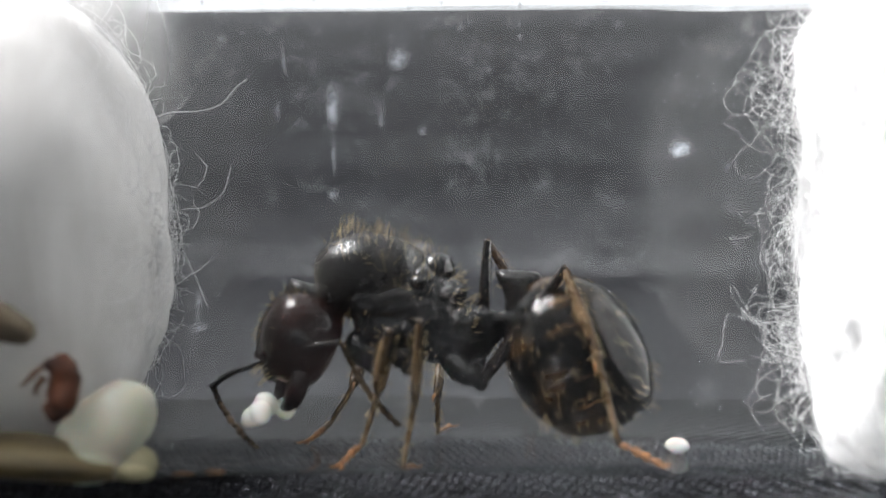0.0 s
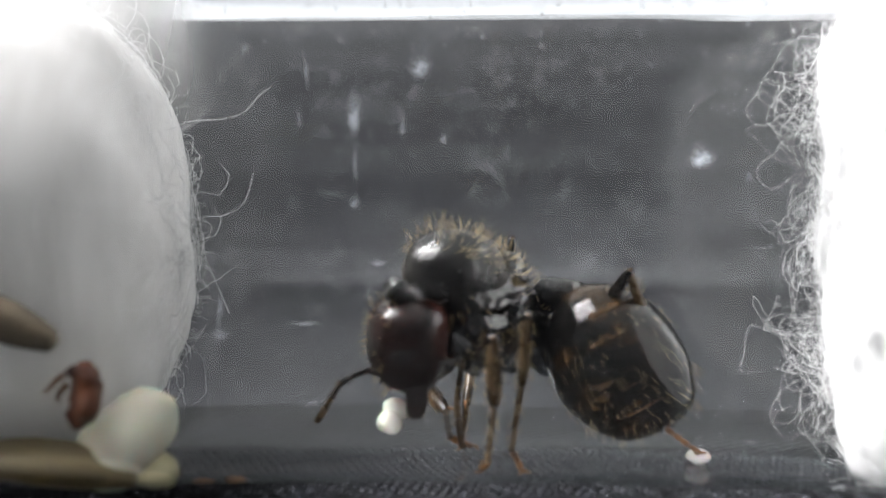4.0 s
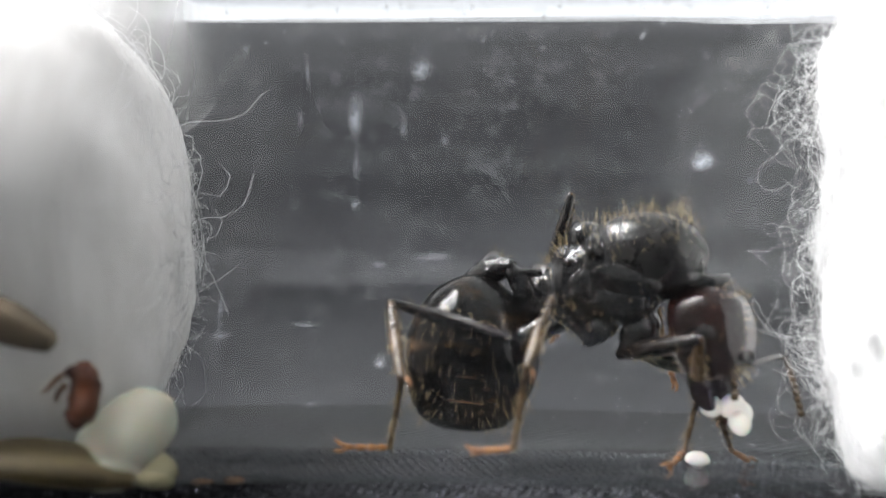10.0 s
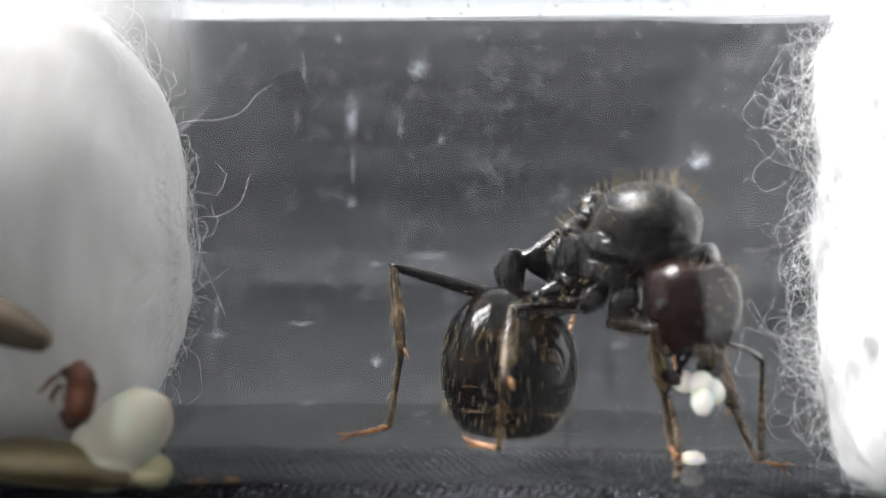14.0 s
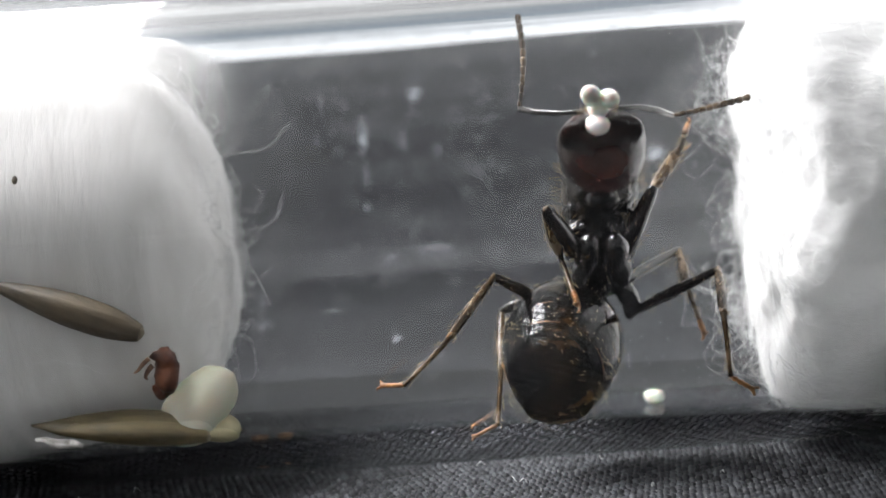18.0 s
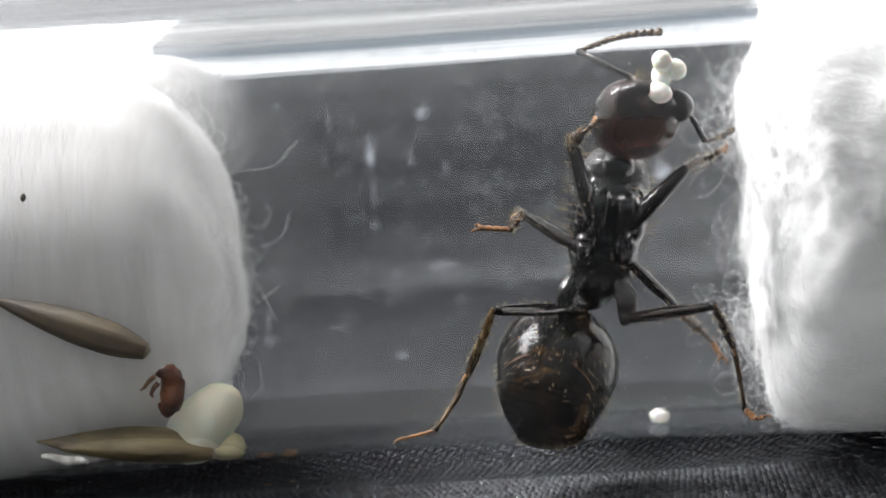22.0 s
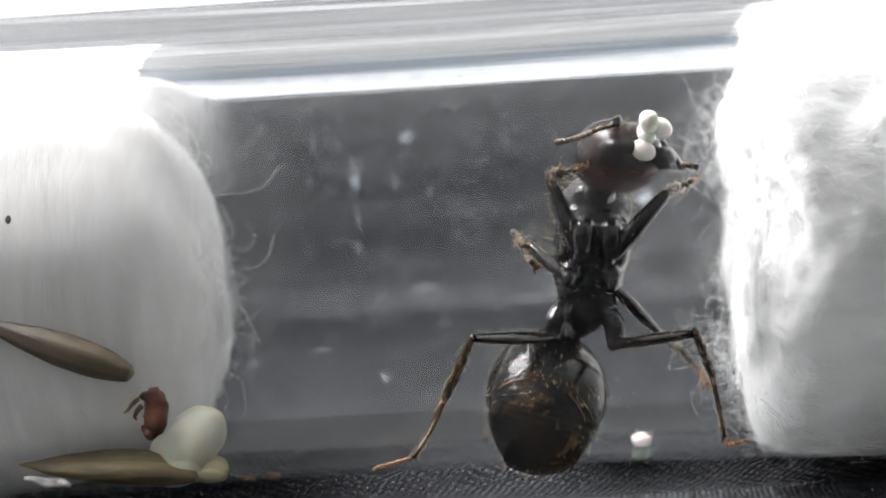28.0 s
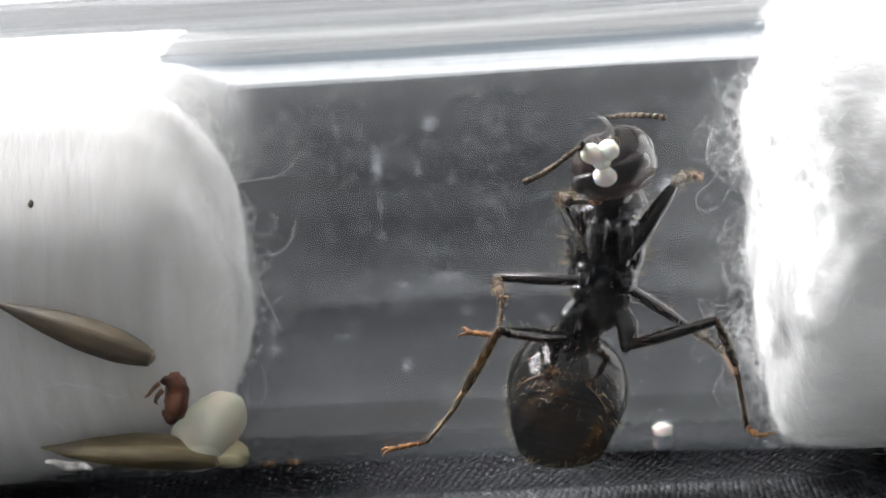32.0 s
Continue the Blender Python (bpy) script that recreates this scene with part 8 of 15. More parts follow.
    walk(moving["L2_femur"], [
        (0, pose(-0.00085, 0.00060, -0.00128, 22.7, -33.6, 84.5)), (0.25, pose(-0.00085, 0.00060, -0.00128, 21.1, -26.2, 87.7)),
        (0.5, pose(-0.00085, 0.00060, -0.00128, 20.0, -19.1, 90.5)), (0.75, pose(-0.00085, 0.00060, -0.00128, 19.8, -17.2, 91.2)),
        (1, pose(-0.00085, 0.00060, -0.00128, 19.6, -15.4, 91.9)), (1.5, pose(-0.00085, 0.00060, -0.00128, 19.8, -14.0, 91.1)),
        (2, pose(-0.00085, 0.00060, -0.00128, 19.8, -15.3, 90.8)), (2.5, pose(-0.00085, 0.00060, -0.00128, 20.3, -15.8, 89.1)),
        (3, pose(-0.00085, 0.00060, -0.00128, 21.7, -20.1, 84.6)), (3.5, pose(-0.00085, 0.00060, -0.00128, 22.7, -21.2, 81.7)),
        (4, pose(-0.00085, 0.00060, -0.00128, 33.9, -22.7, 53.0)), (4.5, pose(-0.00085, 0.00060, -0.00128, 31.9, -38.3, 56.5)),
        (5, pose(-0.00085, 0.00060, -0.00128, 20.7, -35.3, 73.9)), (5.5, pose(-0.00085, 0.00060, -0.00128, 26.9, -0.1, 66.3)),
        (6, pose(-0.00085, 0.00060, -0.00128, 31.6, -1.6, 54.9)), (6.5, pose(-0.00085, 0.00060, -0.00128, 39.8, -54.5, 36.0)),
        (7, pose(-0.00085, 0.00060, -0.00128, 37.9, -53.1, 21.9)), (7.3, pose(-0.00085, 0.00060, -0.00128, 55.1, -61.9, 11.9)),
        (7.5, pose(-0.00085, 0.00060, -0.00128, 74.0, -69.6, 2.8)), (8, pose(-0.00085, 0.00060, -0.00128, 76.9, -72.5, 2.4)),
        (8.5, pose(-0.00085, 0.00060, -0.00128, 75.1, -65.6, 4.2)), (9, pose(-0.00085, 0.00060, -0.00128, 75.0, -63.5, 4.2)),
        (9.5, pose(-0.00085, 0.00060, -0.00128, 73.3, -61.9, 6.1)), (10, pose(-0.00085, 0.00060, -0.00128, 36.3, -53.2, 45.6)),
        (10.5, pose(-0.00085, 0.00060, -0.00128, 22.9, -53.3, 61.0)), (11, pose(-0.00085, 0.00060, -0.00128, 11.1, -53.3, 74.8)),
        (11.5, pose(-0.00085, 0.00060, -0.00128, 48.4, -56.3, 32.2)), (12, pose(-0.00085, 0.00060, -0.00128, 39.6, -53.1, 42.9)),
        (12.5, pose(-0.00085, 0.00060, -0.00128, 35.8, -44.2, 47.9)), (13, pose(-0.00085, 0.00060, -0.00128, 54.3, -8.9, 8.3)),
        (13.5, pose(-0.00085, 0.00060, -0.00128, 59.3, -18.7, -12.2)), (13.75, pose(-0.00085, 0.00060, -0.00128, 28.2, -55.5, 32.3)),
        (14, pose(-0.00085, 0.00060, -0.00128, -32.6, -40.6, 104.2)), (14.5, pose(-0.00085, 0.00060, -0.00128, -22.0, -49.5, 91.8)),
        (15.5, pose(-0.00085, 0.00060, -0.00128, -10.7, -51.6, 78.3)), (16.5, pose(-0.00085, 0.00060, -0.00128, -0.9, -21.0, 62.4)),
        (17, pose(-0.00085, 0.00060, -0.00128, -18.5, -46.8, 92.7)), (17.5, pose(-0.00085, 0.00060, -0.00128, -28.2, -52.0, 105.4)),
        (18, pose(-0.00085, 0.00060, -0.00128, -31.8, -45.6, 109.7)), (18.5, pose(-0.00085, 0.00060, -0.00128, -30.8, -45.3, 108.4)),
        (19, pose(-0.00085, 0.00060, -0.00128, -31.3, -44.0, 109.1)), (19.5, pose(-0.00085, 0.00060, -0.00128, -38.9, -37.7, 118.9)),
        (20, pose(-0.00085, 0.00060, -0.00128, -44.7, -28.2, 127.3)), (20.5, pose(-0.00085, 0.00060, -0.00128, -44.9, -27.8, 127.5)),
        (21, pose(-0.00085, 0.00060, -0.00128, -45.1, -27.1, 127.8)), (21.5, pose(-0.00085, 0.00060, -0.00128, -44.5, -29.3, 126.9)),
        (22, pose(-0.00085, 0.00060, -0.00128, -43.7, -31.2, 125.8)), (22.5, pose(-0.00085, 0.00060, -0.00128, -42.8, -32.8, 124.5)),
        (23, pose(-0.00085, 0.00060, -0.00128, -41.7, -34.3, 123.1)), (23.5, pose(-0.00085, 0.00060, -0.00128, -43.4, -33.4, 125.6)),
        (24, pose(-0.00085, 0.00060, -0.00128, -45.1, -32.4, 128.3)), (24.5, pose(-0.00085, 0.00060, -0.00128, -45.9, -30.5, 129.5)),
        (25, pose(-0.00085, 0.00060, -0.00128, -46.6, -28.3, 130.4)), (25.5, pose(-0.00085, 0.00060, -0.00128, -46.8, -30.1, 131.1)),
        (26, pose(-0.00085, 0.00060, -0.00128, -47.1, -31.6, 131.8)), (26.5, pose(-0.00085, 0.00060, -0.00128, -46.7, -33.3, 131.5)),
        (28.5, pose(-0.00085, 0.00060, -0.00128, -44.6, -35.6, 128.5)), (29, pose(-0.00085, 0.00060, -0.00128, -43.6, -35.6, 126.9)),
        (29.5, pose(-0.00085, 0.00060, -0.00128, -41.8, -35.1, 123.9)), (30, pose(-0.00085, 0.00060, -0.00128, -39.9, -34.4, 120.9)),
        (30.5, pose(-0.00085, 0.00060, -0.00128, -38.7, -34.9, 119.0)), (31, pose(-0.00085, 0.00060, -0.00128, -37.6, -35.3, 117.1)),
        (31.5, pose(-0.00085, 0.00060, -0.00128, -37.5, -33.7, 116.9)), (32, pose(-0.00085, 0.00060, -0.00128, -37.4, -32.2, 116.5)),
    ])
    walk(moving["L2_tibia"], [
        (0, pose(-0.00064, 0.00276, 0.00016, 133.5, 63.7, -125.9)), (0.25, pose(-0.00076, 0.00293, -0.00013, 145.4, 60.8, -112.4)),
        (0.5, pose(-0.00087, 0.00306, -0.00043, 154.1, 58.0, -102.4)), (0.75, pose(-0.00090, 0.00308, -0.00051, 156.6, 58.6, -99.4)),
        (1, pose(-0.00093, 0.00311, -0.00059, 159.1, 59.3, -96.5)), (1.5, pose(-0.00090, 0.00312, -0.00065, 157.4, 58.4, -98.5)),
        (2, pose(-0.00089, 0.00311, -0.00059, 157.9, 57.7, -97.9)), (2.5, pose(-0.00081, 0.00310, -0.00057, 155.0, 57.9, -101.3)),
        (3, pose(-0.00062, 0.00303, -0.00038, 154.9, 58.7, -101.4)), (3.5, pose(-0.00050, 0.00300, -0.00034, 155.7, 59.6, -100.5)),
        (4, pose(0.00059, 0.00252, -0.00028, 119.4, 44.9, -145.0)), (4.5, pose(0.00028, 0.00230, 0.00033, 97.7, 52.0, -173.7)),
        (5, pose(-0.00026, 0.00264, 0.00022, 71.0, 42.6, 150.7)), (5.5, pose(0.00020, 0.00298, -0.00128, 34.6, 58.7, 93.4)),
        (6, pose(0.00064, 0.00273, -0.00121, 42.2, 64.9, 111.2)), (6.5, pose(0.00037, 0.00149, 0.00084, 48.3, 14.4, 113.8)),
        (7, pose(0.00060, 0.00118, 0.00080, 46.7, 22.6, 92.3)), (7.3, pose(0.00035, 0.00085, 0.00101, 39.6, 29.8, 84.6)),
        (7.5, pose(0.00006, 0.00064, 0.00116, 32.3, 34.0, 79.8)), (8, pose(-0.00007, 0.00063, 0.00120, 29.0, 33.9, 75.8)),
        (8.5, pose(0.00022, 0.00068, 0.00109, 28.1, 32.0, 74.0)), (9, pose(0.00031, 0.00069, 0.00105, 27.6, 32.0, 73.1)),
        (9.5, pose(0.00037, 0.00073, 0.00101, 30.9, 40.9, 78.7)), (10, pose(0.00024, 0.00171, 0.00080, 34.0, 43.5, 83.1)),
        (10.5, pose(-0.00010, 0.00196, 0.00081, 42.9, 41.9, 95.5)), (11, pose(-0.00044, 0.00210, 0.00081, 50.2, 40.9, 106.0)),
        (11.5, pose(0.00037, 0.00137, 0.00088, 59.7, 37.3, 120.4)), (12, pose(0.00029, 0.00166, 0.00080, 63.0, 24.3, 126.5)),
        (12.5, pose(0.00040, 0.00198, 0.00053, 65.3, 22.0, 132.2)), (13, pose(0.00169, 0.00097, -0.00088, 58.2, 42.1, 118.8)),
        (13.5, pose(0.00156, 0.00008, -0.00045, 58.5, 38.5, 119.3)), (14, pose(-0.00133, 0.00251, 0.00041, 56.3, 40.1, 115.9)),
        (14.5, pose(-0.00090, 0.00229, 0.00070, 52.4, 41.5, 110.4)), (15.5, pose(-0.00052, 0.00218, 0.00076, 62.8, 13.1, 129.0)),
        (16.5, pose(0.00027, 0.00275, -0.00035, 68.2, 11.9, 150.3)), (16.75, pose(-0.00033, 0.00256, 0.00013, 55.0, 57.1, 129.0)),
        (17, pose(-0.00093, 0.00238, 0.00061, -56.0, 66.4, 11.5)), (17.5, pose(-0.00127, 0.00214, 0.00077, -55.0, 68.5, 12.5)),
        (18, pose(-0.00146, 0.00231, 0.00058, -62.1, 76.0, 4.8)), (18.25, pose(-0.00150, 0.00220, 0.00067, 83.6, 34.4, 153.3)),
        (18.5, pose(-0.00143, 0.00234, 0.00057, 85.4, -35.5, 156.6)), (19, pose(-0.00146, 0.00237, 0.00053, 97.6, -55.4, 140.9)),
        (19.5, pose(-0.00184, 0.00240, 0.00031, 102.1, -57.4, 135.9)), (20, pose(-0.00224, 0.00242, -0.00005, 107.5, -59.2, 129.7)),
        (20.5, pose(-0.00225, 0.00243, -0.00007, 107.0, -59.1, 130.2)), (21, pose(-0.00227, 0.00243, -0.00009, 107.7, -59.2, 129.5)),
        (21.5, pose(-0.00221, 0.00241, -0.00001, 108.4, -58.9, 128.7)), (22, pose(-0.00215, 0.00240, 0.00007, 109.7, -58.9, 127.1)),
        (22.5, pose(-0.00209, 0.00240, 0.00013, 109.5, -58.8, 127.3)), (23, pose(-0.00202, 0.00240, 0.00018, 109.7, -58.9, 127.2)),
        (23.5, pose(-0.00212, 0.00236, 0.00015, 107.8, -59.2, 129.3)), (24, pose(-0.00221, 0.00232, 0.00011, 106.2, -59.2, 131.1)),
        (24.5, pose(-0.00228, 0.00233, 0.00004, 105.8, -59.2, 131.6)), (25, pose(-0.00233, 0.00234, -0.00005, 104.7, -59.3, 132.8)),
        (25.5, pose(-0.00233, 0.00229, 0.00002, 104.3, -59.4, 133.3)), (26, pose(-0.00233, 0.00225, 0.00008, 103.1, -59.7, 134.5)),
        (26.5, pose(-0.00229, 0.00223, 0.00015, 104.9, -60.2, 132.6)), (28.5, pose(-0.00217, 0.00225, 0.00023, 114.5, -61.1, 121.9)),
        (29, pose(-0.00212, 0.00229, 0.00023, 116.2, -61.4, 120.0)), (29.5, pose(-0.00204, 0.00237, 0.00022, 116.3, -61.4, 119.9)),
        (30, pose(-0.00195, 0.00244, 0.00019, 116.6, -61.8, 119.5)), (30.5, pose(-0.00189, 0.00247, 0.00021, 115.8, -62.2, 120.3)),
        (31, pose(-0.00182, 0.00249, 0.00022, 115.3, -62.5, 121.0)), (31.5, pose(-0.00183, 0.00253, 0.00016, 114.5, -63.1, 121.8)),
        (32, pose(-0.00183, 0.00257, 0.00011, 113.8, -63.1, 122.5)),
    ])
    walk(moving["L2_metatarsus"], [
        (0, pose(-0.00116, 0.00204, -0.00163, 43.9, 74.2, 134.6)), (0.25, pose(-0.00113, 0.00203, -0.00188, 32.9, 76.7, 123.3)),
        (0.5, pose(-0.00110, 0.00202, -0.00213, 18.6, 78.5, 108.7)), (0.75, pose(-0.00107, 0.00205, -0.00222, 23.3, 78.1, 113.4)),
        (1, pose(-0.00105, 0.00209, -0.00231, 27.9, 77.7, 118.1)), (1.5, pose(-0.00105, 0.00209, -0.00235, 32.5, 76.9, 122.9)),
        (2, pose(-0.00103, 0.00205, -0.00228, 31.1, 77.1, 121.5)), (2.5, pose(-0.00102, 0.00206, -0.00226, 28.5, 77.3, 118.8)),
        (3, pose(-0.00083, 0.00201, -0.00209, 17.0, 78.4, 107.0)), (3.5, pose(-0.00068, 0.00200, -0.00206, 17.0, 78.4, 107.0)),
        (4, pose(-0.00057, 0.00170, -0.00169, 80.9, 80.8, 171.8)), (4.5, pose(-0.00095, 0.00217, -0.00124, 96.4, 82.9, -172.8)),
        (5, pose(-0.00155, 0.00336, -0.00113, 75.6, 85.2, 166.3)), (5.5, pose(0.00013, 0.00402, -0.00298, -6.4, 77.7, 84.5)),
        (6, pose(0.00034, 0.00352, -0.00302, 57.1, 66.1, 145.7)), (6.5, pose(-0.00041, 0.00326, 0.00034, 54.6, 47.2, 137.0)),
        (7, pose(0.00052, 0.00303, 0.00003, 51.1, 75.7, 117.3)), (7.3, pose(0.00051, 0.00258, 0.00002, 159.8, 86.3, -124.5)),
        (7.5, pose(0.00035, 0.00228, 0.00004, 141.4, 86.6, -131.7)), (8, pose(0.00034, 0.00224, 0.00009, 135.3, 82.8, -135.5)),
        (8.5, pose(0.00069, 0.00231, 0.00003, 153.2, 82.4, -117.6)), (9, pose(0.00080, 0.00231, -0.00001, 169.6, 82.6, -101.0)),
        (9.5, pose(0.00067, 0.00221, -0.00030, 169.8, 82.6, -100.8)), (10, pose(0.00041, 0.00315, -0.00058, 166.5, 83.8, -104.1)),
        (10.5, pose(-0.00024, 0.00344, -0.00053, -166.9, 86.3, -77.6)), (11, pose(-0.00086, 0.00355, -0.00050, -110.3, 87.2, -20.8)),
        (11.5, pose(-0.00043, 0.00274, -0.00033, 10.5, 74.5, 100.3)), (12, pose(-0.00079, 0.00313, -0.00003, -86.0, 56.8, -0.9)),
        (12.5, pose(-0.00084, 0.00336, -0.00022, 0.6, 78.6, 89.1)), (13, pose(0.00098, 0.00227, -0.00222, 100.9, 73.7, -169.1)),
        (13.5, pose(0.00079, 0.00144, -0.00169, 130.3, 82.0, -139.2)), (14, pose(-0.00200, 0.00389, -0.00088, 123.3, 86.9, -146.2)),
        (14.5, pose(-0.00142, 0.00369, -0.00063, 68.4, 85.0, 158.8)), (15.5, pose(-0.00175, 0.00369, 0.00030, 29.6, 69.7, 119.4)),
        (16.5, pose(-0.00143, 0.00372, -0.00076, 86.1, 71.9, 178.6)), (17, pose(-0.00015, 0.00254, -0.00122, 69.6, 22.8, 158.2)),
        (17.5, pose(-0.00056, 0.00230, -0.00109, 70.6, 9.0, 161.7)), (18, pose(-0.00098, 0.00235, -0.00136, 70.7, -6.6, 164.2)),
        (18.25, pose(-0.00203, 0.00246, 0.00026, 70.1, 40.1, 162.1)), (18.5, pose(-0.00292, 0.00298, 0.00173, 60.7, 79.3, 152.0)),
        (19, pose(-0.00234, 0.00308, 0.00217, 72.2, 66.0, 163.4)), (19.5, pose(-0.00262, 0.00315, 0.00199, 66.4, 73.1, 157.6)),
        (19.75, pose(-0.00288, 0.00289, 0.00199, 48.5, 9.2, 135.4)), (20, pose(-0.00289, 0.00321, 0.00167, 53.9, -60.6, 124.6)),
        (20.5, pose(-0.00291, 0.00321, 0.00165, 53.3, -59.9, 125.4)), (21, pose(-0.00292, 0.00322, 0.00162, 51.5, -58.9, 127.4)),
        (21.5, pose(-0.00286, 0.00322, 0.00171, 51.9, -58.1, 127.0)), (22, pose(-0.00277, 0.00323, 0.00178, 51.4, -57.3, 127.5)),
        (22.5, pose(-0.00271, 0.00322, 0.00184, 50.0, -56.7, 129.3)), (23, pose(-0.00265, 0.00322, 0.00190, 48.9, -56.0, 130.6)),
        (23.5, pose(-0.00276, 0.00316, 0.00187, 47.3, -54.4, 132.5)), (24, pose(-0.00288, 0.00309, 0.00183, 45.9, -53.3, 134.3)),
        (24.5, pose(-0.00296, 0.00309, 0.00176, 45.2, -51.6, 135.1)), (25, pose(-0.00303, 0.00309, 0.00167, 44.8, -50.1, 135.5)),
        (25.5, pose(-0.00303, 0.00304, 0.00174, 44.6, -48.6, 135.9)), (26, pose(-0.00303, 0.00297, 0.00181, 44.6, -46.9, 136.0)),
        (26.5, pose(-0.00296, 0.00296, 0.00188, 45.0, -46.9, 135.5)), (28.5, pose(-0.00268, 0.00307, 0.00198, 47.8, -47.1, 131.5)),
        (29, pose(-0.00260, 0.00312, 0.00199, 48.1, -46.8, 131.0)), (29.5, pose(-0.00251, 0.00320, 0.00197, 49.0, -48.3, 129.8)),
        (30, pose(-0.00242, 0.00326, 0.00195, 50.4, -49.3, 127.9)), (30.5, pose(-0.00236, 0.00327, 0.00198, 50.7, -50.1, 127.5)),
        (31, pose(-0.00229, 0.00328, 0.00200, 51.7, -51.0, 126.3)), (31.5, pose(-0.00230, 0.00330, 0.00195, 52.0, -51.8, 125.9)),
        (32, pose(-0.00232, 0.00333, 0.00189, 52.1, -52.9, 125.7)),
    ])
    walk(moving["L2_tarsus"], [
        (0, pose(-0.00147, 0.00235, -0.00317, 165.8, 13.2, -108.7)), (0.25, pose(-0.00133, 0.00234, -0.00344, 165.6, 15.1, -109.5)),
        (0.5, pose(-0.00120, 0.00232, -0.00369, 165.4, 17.6, -110.1)), (0.75, pose(-0.00120, 0.00236, -0.00378, 165.6, 14.4, -109.5)),
        (1, pose(-0.00121, 0.00239, -0.00387, 165.7, 11.1, -108.9)), (1.5, pose(-0.00125, 0.00239, -0.00391, 165.6, 12.5, -109.7)),
        (2, pose(-0.00122, 0.00235, -0.00384, 165.5, 14.5, -110.3)), (2.5, pose(-0.00119, 0.00237, -0.00383, 165.5, 17.2, -110.0)),
        (3, pose(-0.00092, 0.00232, -0.00366, 165.9, 20.8, -109.0)), (3.5, pose(-0.00078, 0.00231, -0.00363, 165.8, 18.5, -109.1)),
        (4, pose(-0.00082, 0.00174, -0.00327, 142.6, 28.5, -164.7)), (4.5, pose(-0.00114, 0.00214, -0.00283, 71.2, 68.7, 110.2)),
        (5, pose(-0.00168, 0.00339, -0.00273, 52.2, 72.9, 90.0)), (5.5, pose(0.00017, 0.00436, -0.00455, 82.8, 14.4, 131.2)),
        (6, pose(-0.00020, 0.00388, -0.00448, 82.5, 21.9, 117.1)), (6.5, pose(-0.00121, 0.00400, -0.00084, -80.4, 42.2, -50.5)),
        (6.75, pose(-0.00137, 0.00351, -0.00089, 26.5, 87.6, 64.3)), (7, pose(0.00034, 0.00338, -0.00152, 96.7, 43.6, 112.3)),
        (7.3, pose(0.00045, 0.00250, -0.00158, 81.7, 47.3, 100.5)), (7.5, pose(0.00029, 0.00221, -0.00156, 67.9, 54.1, 93.8)),
        (8, pose(0.00020, 0.00210, -0.00150, 60.6, 70.7, 88.0)), (8.5, pose(0.00059, 0.00212, -0.00156, 56.0, 69.7, 83.1)),
        (9, pose(0.00076, 0.00211, -0.00160, 52.0, 69.4, 78.8)), (9.5, pose(0.00063, 0.00201, -0.00188, 57.4, 67.5, 84.7)),
        (10, pose(0.00037, 0.00298, -0.00217, 56.7, 78.8, 83.9)), (10.5, pose(-0.00022, 0.00334, -0.00213, 59.6, 80.3, 86.8)),
        (11, pose(-0.00079, 0.00352, -0.00210, 47.4, 82.8, 74.5)), (11.5, pose(-0.00051, 0.00316, -0.00187, 86.7, 25.5, 116.7)),
        (12, pose(0.00008, 0.00311, -0.00136, 88.4, 9.8, 122.3)), (12.25, pose(-0.00038, 0.00339, -0.00158, 76.0, 52.3, 100.1)),
        (12.5, pose(-0.00084, 0.00368, -0.00179, -16.5, 67.7, -0.1)), (13, pose(0.00054, 0.00219, -0.00375, 39.3, 59.0, 61.1)),
        (13.5, pose(0.00062, 0.00130, -0.00328, 75.6, 55.6, 103.7)), (14, pose(-0.00207, 0.00384, -0.00248, -6.7, 86.7, 20.4)),
        (14.5, pose(-0.00155, 0.00374, -0.00222, 87.1, 44.5, 115.6)), (15.5, pose(-0.00202, 0.00418, -0.00120, 61.8, 54.9, 82.9)),
        (16.5, pose(-0.00192, 0.00373, -0.00228, 79.6, 61.2, 103.7)), (17, pose(-0.00152, 0.00309, -0.00184, 125.1, 21.4, 165.4)),
        (17.5, pose(-0.00206, 0.00280, -0.00134, 125.1, 7.2, 165.6)), (18, pose(-0.00251, 0.00278, -0.00118, 125.1, -8.7, 164.7)),
        (18.5, pose(-0.00319, 0.00312, 0.00016, 127.2, -31.9, 158.4)), (19, pose(-0.00297, 0.00327, 0.00071, 137.1, -54.8, 143.1)),
        (19.5, pose(-0.00305, 0.00333, 0.00046, 142.1, -56.7, 136.5)), (19.75, pose(-0.00326, 0.00327, 0.00190, 139.5, 11.6, 141.8)),
        (20, pose(-0.00334, 0.00386, 0.00306, 141.1, 66.2, 144.9)), (20.5, pose(-0.00338, 0.00387, 0.00303, 141.9, 66.5, 145.7)),
        (21, pose(-0.00342, 0.00388, 0.00299, 142.7, 66.5, 146.7)), (21.5, pose(-0.00337, 0.00389, 0.00306, 143.0, 66.7, 146.9)),
        (22, pose(-0.00330, 0.00391, 0.00313, 143.2, 67.0, 147.1)), (22.5, pose(-0.00327, 0.00390, 0.00318, 145.0, 67.0, 149.1)),
        (23, pose(-0.00323, 0.00390, 0.00322, 146.6, 66.6, 150.6)), (23.5, pose(-0.00339, 0.00384, 0.00317, 148.2, 66.5, 152.3)),
        (24, pose(-0.00355, 0.00378, 0.00312, 150.1, 66.7, 154.2)), (24.5, pose(-0.00366, 0.00380, 0.00301, 151.1, 66.9, 155.3)),
